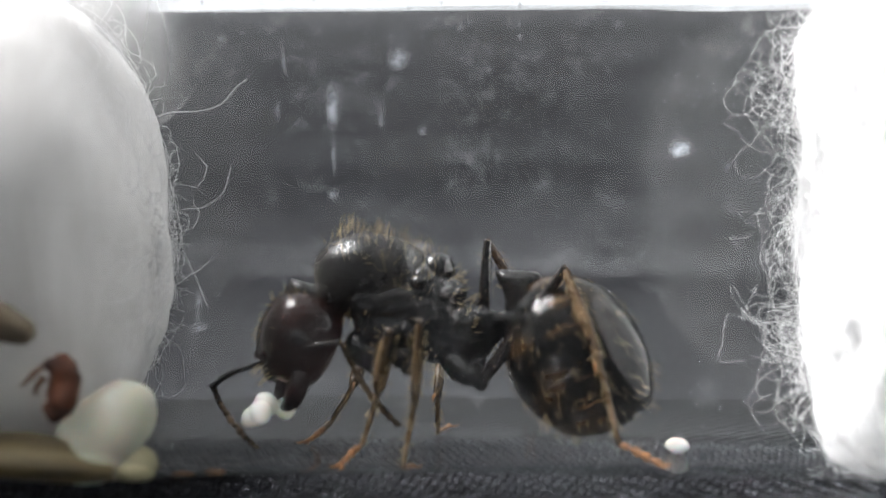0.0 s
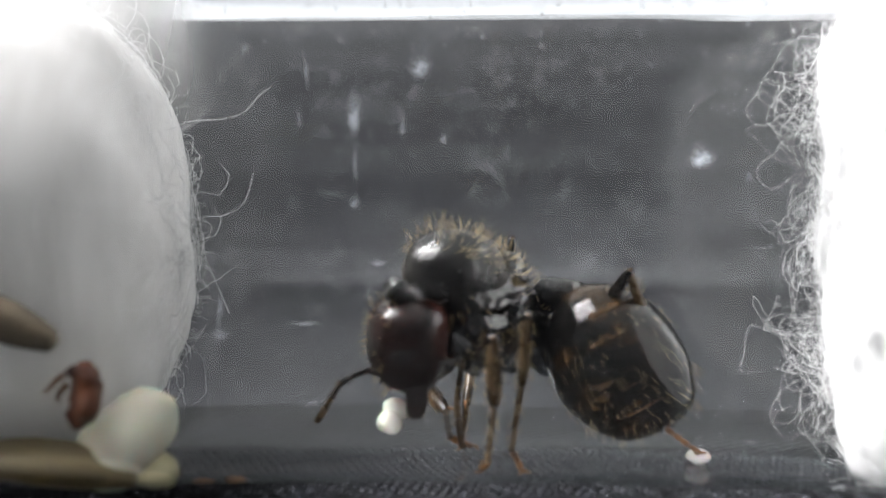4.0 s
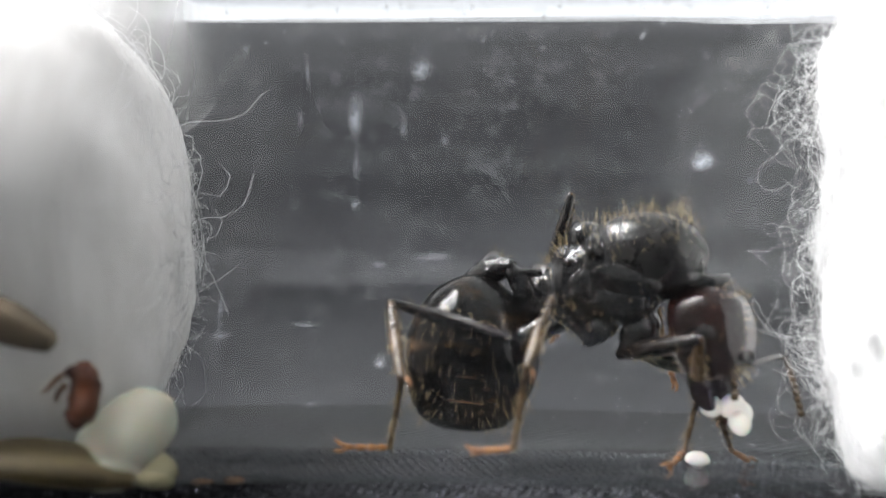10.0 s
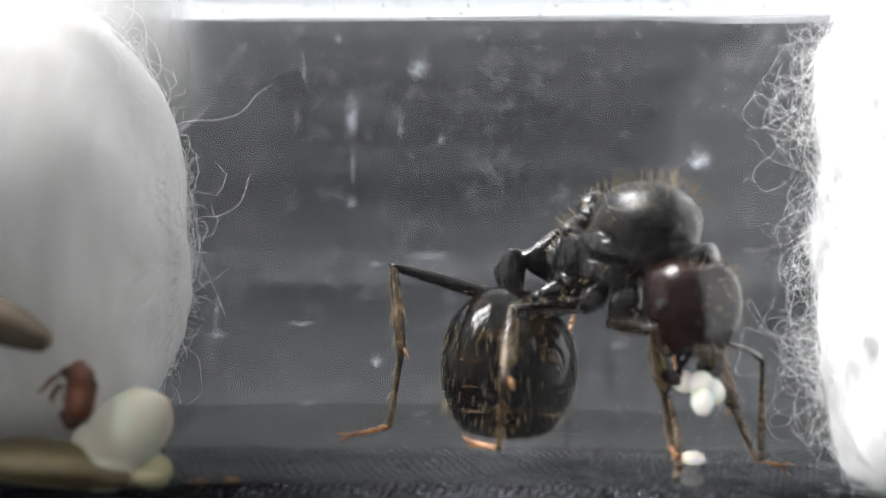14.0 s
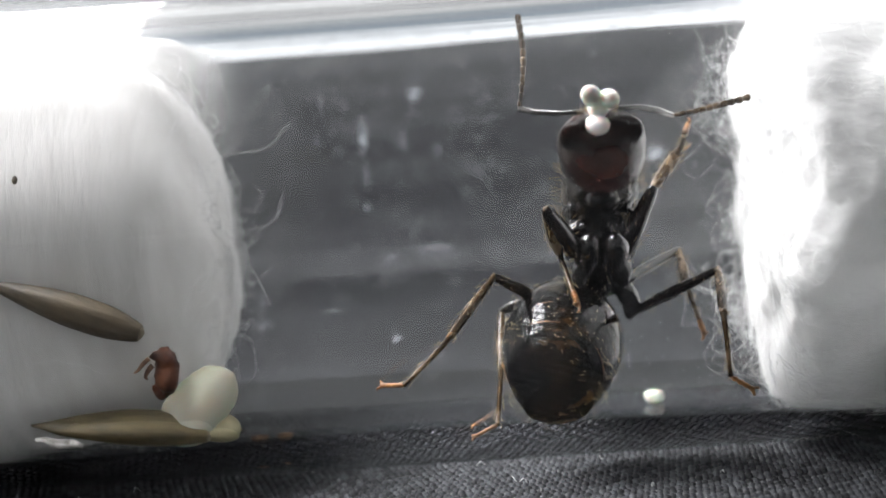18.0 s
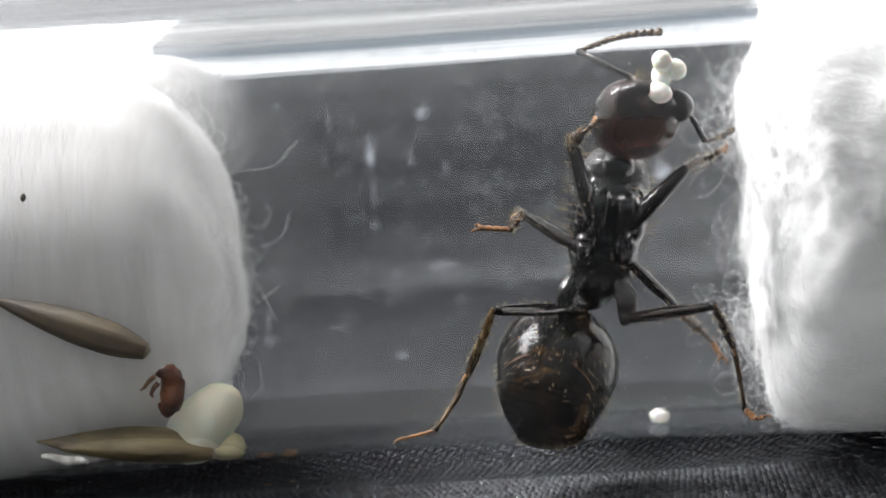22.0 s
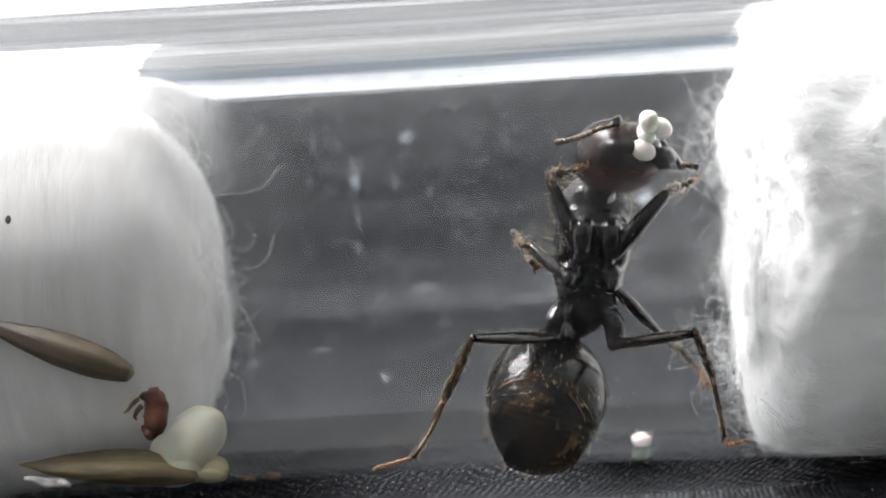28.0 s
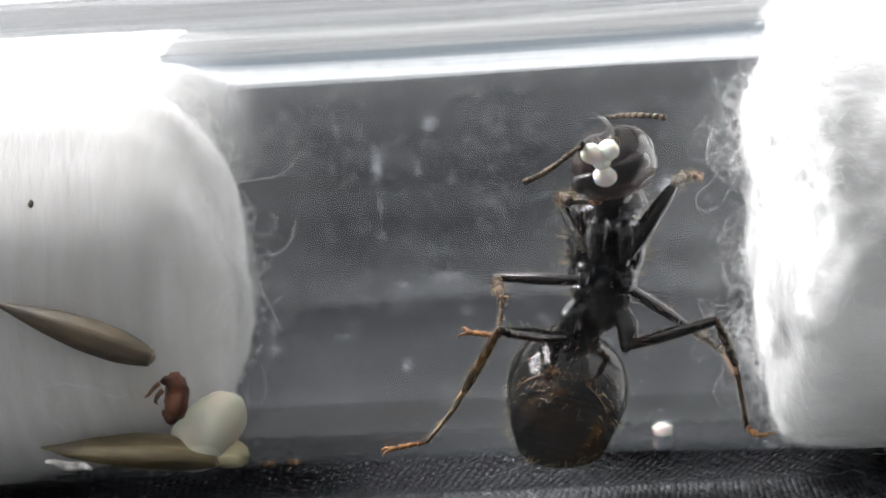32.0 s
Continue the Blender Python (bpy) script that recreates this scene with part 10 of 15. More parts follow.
    walk(moving["L3_tarsus"], [
        (0, pose(-0.00573, 0.00285, -0.00079, 174.6, -2.6, 167.1)), (0.25, pose(-0.00541, 0.00393, -0.00107, 173.5, -2.4, -169.1)),
        (0.5, pose(-0.00516, 0.00444, -0.00137, 173.2, -1.9, -159.3)), (0.75, pose(-0.00509, 0.00442, -0.00137, 173.5, -3.9, -165.3)),
        (1, pose(-0.00501, 0.00439, -0.00136, 174.2, -6.1, -173.1)), (1.5, pose(-0.00501, 0.00445, -0.00134, 174.0, -5.1, -171.8)),
        (2, pose(-0.00503, 0.00436, -0.00134, 174.1, -2.1, -172.3)), (2.5, pose(-0.00511, 0.00432, -0.00145, 173.8, -2.8, -165.8)),
        (3, pose(-0.00505, 0.00412, -0.00158, 173.7, -1.1, -161.9)), (3.5, pose(-0.00494, 0.00390, -0.00148, 173.7, -2.6, -162.0)),
        (4, pose(-0.00415, 0.00309, -0.00162, 166.0, 22.1, 153.6)), (4.5, pose(-0.00142, 0.00416, -0.00238, 162.0, 38.7, 145.7)),
        (5, pose(-0.00090, 0.00396, -0.00254, 162.8, 53.9, 146.8)), (5.5, pose(-0.00075, 0.00471, -0.00363, 79.4, 53.6, 63.1)),
        (6, pose(-0.00196, 0.00492, -0.00286, 0.4, 87.3, -17.5)), (6.5, pose(-0.00181, 0.00494, -0.00163, 160.8, 50.4, 134.6)),
        (7, pose(-0.00199, 0.00365, -0.00131, -178.6, 42.5, 135.1)), (7.3, pose(-0.00188, 0.00330, -0.00102, 168.8, 45.9, 127.0)),
        (7.5, pose(-0.00195, 0.00292, -0.00079, 157.6, 49.1, 123.5)), (8, pose(-0.00206, 0.00293, 0.00004, 164.1, 59.4, 133.5)),
        (8.5, pose(-0.00179, 0.00294, -0.00015, 158.5, 58.3, 126.7)), (9, pose(-0.00172, 0.00292, -0.00033, 154.2, 56.2, 121.6)),
        (9.5, pose(-0.00191, 0.00286, -0.00043, 157.5, 55.0, 125.7)), (10, pose(-0.00209, 0.00279, -0.00048, 160.3, 54.9, 129.6)),
        (10.5, pose(-0.00262, 0.00269, -0.00035, 171.5, 58.9, 144.0)), (11, pose(-0.00304, 0.00247, -0.00022, -176.5, 63.3, 158.8)),
        (11.5, pose(-0.00392, 0.00240, -0.00087, -177.0, 46.7, 159.7)), (12, pose(-0.00549, 0.00245, -0.00077, -41.5, 60.7, -57.0)),
        (12.5, pose(-0.00582, 0.00220, -0.00077, -44.5, 63.2, -60.4)), (13, pose(-0.00607, 0.00183, -0.00078, -48.2, 65.9, -64.5)),
        (13.5, pose(-0.00541, 0.00260, -0.00091, -59.6, 64.1, -76.9)), (14, pose(-0.00464, 0.00307, -0.00105, -69.1, 63.1, -87.6)),
        (14.5, pose(-0.00354, 0.00210, -0.00067, 174.3, 38.4, 144.5)), (15, pose(-0.00289, 0.00201, -0.00107, 124.9, 74.4, 89.3)),
        (15.5, pose(-0.00186, 0.00235, -0.00154, 35.7, 48.3, -5.8)), (16, pose(-0.00042, 0.00244, -0.00276, 119.2, 52.7, 92.0)),
        (16.5, pose(0.00109, 0.00270, -0.00398, 141.5, 7.1, 132.1)), (17, pose(0.00099, 0.00314, -0.00425, 138.3, 6.9, 105.9)),
        (17.5, pose(-0.00026, 0.00331, -0.00407, 138.9, -2.8, 122.2)), (18, pose(-0.00085, 0.00330, -0.00485, 137.2, -13.0, 134.0)),
        (18.5, pose(-0.00198, 0.00337, -0.00492, 139.3, -22.7, 127.3)), (19, pose(-0.00377, 0.00383, -0.00273, 143.7, -27.5, 116.9)),
        (19.25, pose(-0.00400, 0.00372, -0.00190, 144.0, 16.4, 114.4)), (19.5, pose(-0.00422, 0.00436, -0.00103, 132.7, 63.6, 100.5)),
        (20, pose(-0.00429, 0.00452, -0.00094, 132.3, 67.2, 100.3)), (20.5, pose(-0.00436, 0.00450, -0.00107, 127.4, 68.1, 94.9)),
        (21, pose(-0.00443, 0.00448, -0.00119, 121.6, 68.5, 88.6)), (21.5, pose(-0.00434, 0.00449, -0.00118, 121.0, 67.0, 87.8)),
        (22, pose(-0.00426, 0.00450, -0.00117, 119.1, 65.6, 85.7)), (22.5, pose(-0.00424, 0.00449, -0.00113, 120.3, 65.7, 87.0)),
        (23, pose(-0.00423, 0.00447, -0.00109, 120.4, 66.0, 87.1)), (23.5, pose(-0.00435, 0.00436, -0.00111, 125.0, 67.1, 92.3)),
        (24, pose(-0.00447, 0.00425, -0.00114, 130.0, 68.2, 98.0)), (24.5, pose(-0.00457, 0.00420, -0.00128, 126.0, 67.5, 93.5)),
        (25, pose(-0.00467, 0.00415, -0.00143, 121.9, 66.5, 88.8)), (25.5, pose(-0.00467, 0.00409, -0.00141, 120.6, 67.4, 87.6)),
        (26, pose(-0.00467, 0.00404, -0.00142, 118.4, 68.6, 85.2)), (26.5, pose(-0.00462, 0.00404, -0.00140, 118.9, 67.7, 85.7)),
        (28.5, pose(-0.00443, 0.00430, -0.00129, 118.9, 64.4, 85.3)), (29, pose(-0.00439, 0.00439, -0.00122, 118.6, 63.4, 85.0)),
        (29.5, pose(-0.00428, 0.00446, -0.00118, 118.5, 63.8, 84.8)), (30, pose(-0.00415, 0.00453, -0.00112, 117.4, 64.4, 83.8)),
        (30.5, pose(-0.00406, 0.00451, -0.00111, 116.2, 65.0, 82.4)), (31, pose(-0.00396, 0.00450, -0.00109, 116.6, 65.5, 83.0)),
        (31.5, pose(-0.00401, 0.00448, -0.00107, 117.0, 63.0, 83.2)), (32, pose(-0.00407, 0.00446, -0.00107, 116.0, 61.0, 81.9)),
    ])
    walk(moving["R1_coxa"], [
        (0, pose(-0.00012, -0.00049, -0.00159, 0.0, 32.0, -174.4)), (0.25, pose(-0.00012, -0.00049, -0.00159, 0.0, 32.0, -174.4)),
        (0.5, pose(-0.00012, -0.00049, -0.00159, 0.0, 32.0, -174.4)), (0.75, pose(-0.00012, -0.00049, -0.00159, 0.0, 32.0, -174.4)),
        (1, pose(-0.00012, -0.00049, -0.00159, 0.0, 32.0, -174.4)), (1.5, pose(-0.00012, -0.00049, -0.00159, 0.0, 32.0, -174.4)),
        (2, pose(-0.00012, -0.00049, -0.00159, 0.0, 32.0, -174.4)), (2.5, pose(-0.00012, -0.00049, -0.00159, 0.0, 32.0, -174.4)),
        (3, pose(-0.00012, -0.00049, -0.00159, 0.0, 32.0, -174.4)), (3.5, pose(-0.00012, -0.00049, -0.00159, 0.0, 32.0, -174.4)),
        (4, pose(-0.00012, -0.00049, -0.00159, 0.0, 32.0, -174.4)), (4.5, pose(-0.00011, -0.00051, -0.00163, 0.3, 36.8, -173.8)),
        (5, pose(-0.00011, -0.00053, -0.00166, 0.7, 41.0, -173.2)), (5.5, pose(-0.00010, -0.00055, -0.00170, 1.1, 44.8, -172.6)),
        (6, pose(-0.00010, -0.00055, -0.00170, 1.1, 44.8, -172.6)), (6.5, pose(-0.00010, -0.00055, -0.00170, 1.1, 44.8, -172.6)),
        (7, pose(-0.00010, -0.00055, -0.00170, 1.1, 44.8, -172.6)), (7.3, pose(-0.00010, -0.00055, -0.00170, 1.1, 44.8, -172.6)),
        (7.5, pose(-0.00010, -0.00055, -0.00170, 1.1, 44.8, -172.6)), (8, pose(-0.00010, -0.00055, -0.00170, 1.1, 44.8, -172.6)),
        (8.5, pose(-0.00010, -0.00055, -0.00170, 1.1, 44.8, -172.6)), (9, pose(-0.00010, -0.00055, -0.00170, 1.1, 44.8, -172.6)),
        (9.5, pose(-0.00010, -0.00055, -0.00170, 1.1, 44.8, -172.6)), (10, pose(-0.00010, -0.00055, -0.00170, 1.1, 44.8, -172.6)),
        (10.5, pose(-0.00010, -0.00055, -0.00170, 1.1, 44.8, -172.6)), (11, pose(-0.00010, -0.00055, -0.00170, 1.1, 44.8, -172.6)),
        (11.5, pose(-0.00010, -0.00055, -0.00170, 1.1, 44.8, -172.6)), (12, pose(-0.00010, -0.00055, -0.00170, 1.1, 44.8, -172.6)),
        (12.5, pose(-0.00010, -0.00055, -0.00170, 1.1, 44.8, -172.6)), (13, pose(-0.00010, -0.00055, -0.00170, 1.1, 44.8, -172.6)),
        (13.5, pose(-0.00010, -0.00055, -0.00170, 1.1, 44.8, -172.6)), (14, pose(-0.00010, -0.00055, -0.00170, 1.1, 44.8, -172.6)),
        (14.5, pose(-0.00010, -0.00055, -0.00170, 1.1, 44.8, -172.6)), (15.5, pose(-0.00013, -0.00048, -0.00156, -0.2, 28.1, -174.9)),
        (16.5, pose(-0.00015, -0.00040, -0.00142, -0.9, 4.0, -177.1)), (17, pose(-0.00015, -0.00040, -0.00142, -0.9, 4.0, -177.1)),
        (17.5, pose(-0.00015, -0.00040, -0.00142, -0.9, 4.0, -177.1)), (18, pose(-0.00015, -0.00040, -0.00142, -0.9, 4.0, -177.1)),
        (18.5, pose(-0.00015, -0.00040, -0.00142, -0.9, 4.0, -177.1)), (19, pose(-0.00015, -0.00040, -0.00142, -0.9, 4.0, -177.1)),
        (19.5, pose(-0.00015, -0.00040, -0.00142, -0.9, 4.0, -177.1)), (20, pose(-0.00015, -0.00040, -0.00142, -0.9, 4.0, -177.1)),
        (20.5, pose(-0.00015, -0.00040, -0.00142, -0.9, 4.0, -177.1)), (21, pose(-0.00015, -0.00040, -0.00142, -0.9, 4.0, -177.1)),
        (21.5, pose(-0.00015, -0.00040, -0.00142, -0.9, 4.0, -177.1)), (22, pose(-0.00015, -0.00040, -0.00142, -0.9, 4.0, -177.1)),
        (22.5, pose(-0.00015, -0.00040, -0.00142, -0.9, 4.0, -177.1)), (23, pose(-0.00015, -0.00040, -0.00142, -0.9, 4.0, -177.1)),
        (23.5, pose(-0.00015, -0.00040, -0.00142, -0.9, 4.0, -177.1)), (24, pose(-0.00015, -0.00040, -0.00142, -0.9, 4.0, -177.1)),
        (24.5, pose(-0.00015, -0.00040, -0.00142, -0.9, 4.0, -177.1)), (25, pose(-0.00015, -0.00040, -0.00142, -0.9, 4.0, -177.1)),
        (25.5, pose(-0.00015, -0.00040, -0.00142, -0.9, 4.0, -177.1)), (26, pose(-0.00015, -0.00040, -0.00142, -0.9, 4.0, -177.1)),
        (26.5, pose(-0.00015, -0.00040, -0.00142, -0.9, 4.0, -177.1)), (28.5, pose(-0.00015, -0.00040, -0.00142, -0.9, 4.0, -177.1)),
        (29, pose(-0.00015, -0.00040, -0.00142, -0.9, 4.0, -177.1)), (29.5, pose(-0.00015, -0.00040, -0.00142, -0.9, 4.0, -177.1)),
        (30, pose(-0.00015, -0.00040, -0.00142, -0.9, 4.0, -177.1)), (30.5, pose(-0.00015, -0.00040, -0.00142, -0.9, 4.0, -177.1)),
        (31, pose(-0.00015, -0.00040, -0.00142, -0.9, 4.0, -177.1)), (31.5, pose(-0.00015, -0.00040, -0.00142, -0.9, 4.0, -177.1)),
        (32, pose(-0.00015, -0.00040, -0.00142, -0.9, 4.0, -177.1)),
    ])
    walk(moving["R1_femur"], [
        (0, pose(-0.00012, -0.00049, -0.00159, 11.6, -7.8, -77.7)), (0.25, pose(-0.00012, -0.00049, -0.00159, 11.7, 4.3, -81.7)),
        (0.5, pose(-0.00012, -0.00049, -0.00159, 11.0, 16.3, -85.5)), (0.75, pose(-0.00012, -0.00049, -0.00159, 12.8, 19.4, -79.7)),
        (1, pose(-0.00012, -0.00049, -0.00159, 15.0, 22.7, -73.7)), (1.5, pose(-0.00012, -0.00049, -0.00159, 18.5, 29.3, -65.6)),
        (2, pose(-0.00012, -0.00049, -0.00159, 23.3, 31.3, -56.2)), (2.5, pose(-0.00012, -0.00049, -0.00159, 26.3, 43.9, -51.3)),
        (3, pose(-0.00012, -0.00049, -0.00159, 28.5, 35.3, -47.9)), (3.5, pose(-0.00012, -0.00049, -0.00159, 30.4, 35.0, -44.5)),
        (4, pose(-0.00012, -0.00049, -0.00159, 0.7, 7.6, -116.9)), (4.5, pose(-0.00011, -0.00051, -0.00163, 1.7, -4.9, -165.2)),
        (4.75, pose(-0.00011, -0.00052, -0.00164, -51.7, -43.1, -69.0)), (5, pose(-0.00011, -0.00053, -0.00166, -85.4, 11.9, 13.4)),
        (5.5, pose(-0.00010, -0.00055, -0.00170, -85.1, 10.9, 17.2)), (6, pose(-0.00010, -0.00055, -0.00170, -83.4, -3.7, -10.7)),
        (6.5, pose(-0.00010, -0.00055, -0.00170, -77.9, -25.0, -36.2)), (7, pose(-0.00010, -0.00055, -0.00170, -84.1, -32.5, -41.3)),
        (7.3, pose(-0.00010, -0.00055, -0.00170, -73.0, -25.8, -53.9)), (7.5, pose(-0.00010, -0.00055, -0.00170, -68.9, -23.6, -51.4)),
        (8, pose(-0.00010, -0.00055, -0.00170, -69.5, -3.5, -42.9)), (8.5, pose(-0.00010, -0.00055, -0.00170, -70.2, -6.7, -37.6)),
        (9, pose(-0.00010, -0.00055, -0.00170, -70.8, -9.5, -36.4)), (9.5, pose(-0.00010, -0.00055, -0.00170, -70.7, -7.1, -35.0)),
        (10, pose(-0.00010, -0.00055, -0.00170, -70.6, -4.4, -33.6)), (10.5, pose(-0.00010, -0.00055, -0.00170, -69.5, -0.8, -41.1)),
        (11, pose(-0.00010, -0.00055, -0.00170, -69.0, 4.0, -48.6)), (11.5, pose(-0.00010, -0.00055, -0.00170, -68.5, 6.0, -45.4)),
        (12, pose(-0.00010, -0.00055, -0.00170, -68.0, 7.8, -41.9)), (12.5, pose(-0.00010, -0.00055, -0.00170, -61.3, 15.2, -9.1)),
        (13, pose(-0.00010, -0.00055, -0.00170, -46.8, 19.9, 37.1)), (13.5, pose(-0.00010, -0.00055, -0.00170, -58.9, 14.9, -1.0)),
        (14, pose(-0.00010, -0.00055, -0.00170, -64.9, 7.9, -27.0)), (14.5, pose(-0.00010, -0.00055, -0.00170, -66.0, 5.0, -33.7)),
        (15.5, pose(-0.00013, -0.00048, -0.00156, -66.0, -2.3, -5.7)), (16.5, pose(-0.00015, -0.00040, -0.00142, -60.1, -43.7, -24.4)),
        (17, pose(-0.00015, -0.00040, -0.00142, -43.3, -51.4, -47.0)), (17.5, pose(-0.00015, -0.00040, -0.00142, -49.1, -31.6, -37.8)),
        (18, pose(-0.00015, -0.00040, -0.00142, -50.3, -1.9, -28.7)), (18.5, pose(-0.00015, -0.00040, -0.00142, -48.0, 29.2, -30.1)),
        (19, pose(-0.00015, -0.00040, -0.00142, -59.3, 59.5, -51.2)), (19.5, pose(-0.00015, -0.00040, -0.00142, -49.3, 42.8, -35.1)),
        (20, pose(-0.00015, -0.00040, -0.00142, -51.5, 0.4, -25.0)), (20.5, pose(-0.00015, -0.00040, -0.00142, -51.6, 0.4, -26.5)),
        (21, pose(-0.00015, -0.00040, -0.00142, -51.6, 0.4, -27.8)), (21.5, pose(-0.00015, -0.00040, -0.00142, -51.6, 0.4, -26.5)),
        (22, pose(-0.00015, -0.00040, -0.00142, -51.6, 0.4, -25.0)), (22.5, pose(-0.00015, -0.00040, -0.00142, -51.6, 0.2, -25.6)),
        (23, pose(-0.00015, -0.00040, -0.00142, -51.6, -0.1, -26.5)), (23.5, pose(-0.00015, -0.00040, -0.00142, -51.6, 0.1, -25.0)),
        (24, pose(-0.00015, -0.00040, -0.00142, -51.6, 0.4, -23.6)), (24.5, pose(-0.00015, -0.00040, -0.00142, -51.6, 0.1, -24.5)),
        (25, pose(-0.00015, -0.00040, -0.00142, -53.1, -10.6, -24.7)), (25.5, pose(-0.00015, -0.00040, -0.00142, -51.5, 0.1, -25.8)),
        (26, pose(-0.00015, -0.00040, -0.00142, -51.5, -0.2, -26.2)), (26.5, pose(-0.00015, -0.00040, -0.00142, -51.5, -0.1, -26.7)),
        (28.5, pose(-0.00015, -0.00040, -0.00142, -53.3, -13.1, -26.8)), (29, pose(-0.00015, -0.00040, -0.00142, -54.4, -15.8, -24.0)),
        (29.5, pose(-0.00015, -0.00040, -0.00142, -55.0, -20.8, -24.1)), (30, pose(-0.00015, -0.00040, -0.00142, -55.4, -24.8, -24.6)),
        (30.5, pose(-0.00015, -0.00040, -0.00142, -55.5, -33.8, -27.1)), (31, pose(-0.00015, -0.00040, -0.00142, -54.5, -41.1, -30.6)),
        (31.5, pose(-0.00015, -0.00040, -0.00142, -52.0, -39.3, -34.2)), (32, pose(-0.00015, -0.00040, -0.00142, -49.9, -37.0, -37.3)),
    ])
    walk(moving["R1_tibia"], [
        (0, pose(0.00039, -0.00281, -0.00126, 164.5, 42.0, 93.3)), (0.25, pose(0.00022, -0.00286, -0.00177, 162.3, 32.8, 89.8)),
        (0.5, pose(0.00006, -0.00279, -0.00226, 160.8, 24.7, 86.7)), (0.75, pose(0.00029, -0.00272, -0.00238, 159.9, 23.2, 84.5)),
        (1, pose(0.00050, -0.00261, -0.00251, 159.1, 21.8, 82.3)), (1.5, pose(0.00074, -0.00240, -0.00276, 159.6, 19.6, 83.8)),
        (2, pose(0.00102, -0.00219, -0.00284, 159.9, 17.3, 84.6)), (2.5, pose(0.00096, -0.00184, -0.00325, 159.1, -3.1, 78.4)),
        (3, pose(0.00119, -0.00194, -0.00298, 158.8, 1.7, 104.2)), (3.5, pose(0.00128, -0.00187, -0.00296, 158.9, 5.6, 105.6)),
        (4, pose(-0.00120, -0.00261, -0.00191, 151.9, 23.5, 78.3)), (4.5, pose(-0.00242, -0.00112, -0.00143, 141.8, 34.6, 57.5)),
        (5, pose(0.00217, 0.00001, -0.00216, -177.4, 29.6, 127.7)), (5.5, pose(0.00215, 0.00015, -0.00215, 148.3, 40.6, 71.4)),
        (6, pose(0.00225, -0.00099, -0.00154, -158.8, 36.2, 146.1)), (6.5, pose(0.00166, -0.00183, -0.00069, -178.1, 61.2, 114.2)),
        (7, pose(0.00142, -0.00189, -0.00041, -165.5, 67.2, 112.9)), (7.3, pose(0.00117, -0.00230, -0.00066, 176.0, 57.1, 102.1)),
        (7.5, pose(0.00127, -0.00227, -0.00074, 132.0, 63.6, 61.6)), (8, pose(0.00165, -0.00218, -0.00155, 149.6, 42.8, 82.8)),
        (8.5, pose(0.00179, -0.00200, -0.00142, 144.2, 49.0, 75.8)), (9, pose(0.00180, -0.00196, -0.00131, 142.4, 54.2, 74.2)),
        (9.5, pose(0.00185, -0.00192, -0.00140, 157.6, 53.2, 93.4)), (10, pose(0.00189, -0.00187, -0.00152, 171.4, 50.0, 111.4)),
        (10.5, pose(0.00171, -0.00213, -0.00166, -177.4, 43.7, 127.3)), (11, pose(0.00148, -0.00235, -0.00187, -170.6, 38.7, 137.8)),
        (11.5, pose(0.00158, -0.00225, -0.00195, -162.9, 37.2, 150.3)), (12, pose(0.00167, -0.00214, -0.00202, -155.4, 37.8, 162.5)),
        (12.5, pose(0.00219, -0.00092, -0.00233, -160.0, 32.8, 154.4)), (12.75, pose(0.00193, -0.00003, -0.00242, -142.3, 87.1, 172.7)),
        (13, pose(0.00170, 0.00081, -0.00252, 16.5, 38.4, -28.8)), (13.25, pose(0.00194, 0.00004, -0.00241, 102.9, 80.7, 62.9)),
        (13.5, pose(0.00222, -0.00059, -0.00232, 173.0, 38.0, 136.6)), (14, pose(0.00202, -0.00163, -0.00203, 167.8, 45.6, 128.8)),
        (14.5, pose(0.00189, -0.00188, -0.00191, 165.4, 31.1, 124.2)), (15.5, pose(0.00226, -0.00072, -0.00146, 173.0, 13.1, 144.0)),
        (16, pose(0.00183, -0.00101, -0.00063, 157.4, 62.1, 121.6)), (16.5, pose(0.00143, -0.00112, 0.00024, 34.1, 60.0, -7.8)),
        (17, pose(0.00087, -0.00149, 0.00046, 40.4, 66.5, -0.8)), (17.5, pose(0.00146, -0.00165, -0.00016, 45.5, 73.6, 4.5)),
        (17.75, pose(0.00165, -0.00170, -0.00077, -156.7, 49.4, 164.3)), (18, pose(0.00195, -0.00155, -0.00134, -154.5, -7.2, 168.5)),
        (18.5, pose(0.00166, -0.00145, -0.00259, -153.3, -32.0, 166.4)), (19, pose(0.00061, -0.00135, -0.00349, -146.9, -57.1, 157.9)),
        (19.5, pose(0.00129, -0.00141, -0.00305, -115.5, -69.9, 123.6)), (19.75, pose(0.00150, -0.00171, -0.00219, -95.4, 3.4, 96.4)),
        (20, pose(0.00203, -0.00141, -0.00144, -109.3, 77.3, 76.4)), (20.5, pose(0.00200, -0.00147, -0.00144, -115.2, 78.5, 70.3)),
        (21, pose(0.00197, -0.00152, -0.00144, -122.8, 80.0, 62.5)), (21.5, pose(0.00200, -0.00147, -0.00144, -122.2, 82.4, 63.0)),
        (22, pose(0.00203, -0.00141, -0.00144, -119.8, 85.5, 65.1)), (22.5, pose(0.00201, -0.00144, -0.00143, -112.3, 85.0, 72.6)),
        (23, pose(0.00200, -0.00147, -0.00142, -107.5, 84.0, 77.6)), (23.5, pose(0.00203, -0.00141, -0.00143, -99.6, 83.7, 85.6)),
        (24, pose(0.00205, -0.00136, -0.00144, -90.7, 83.1, 94.5)), (24.5, pose(0.00203, -0.00140, -0.00142, -90.2, 81.2, 95.1)),
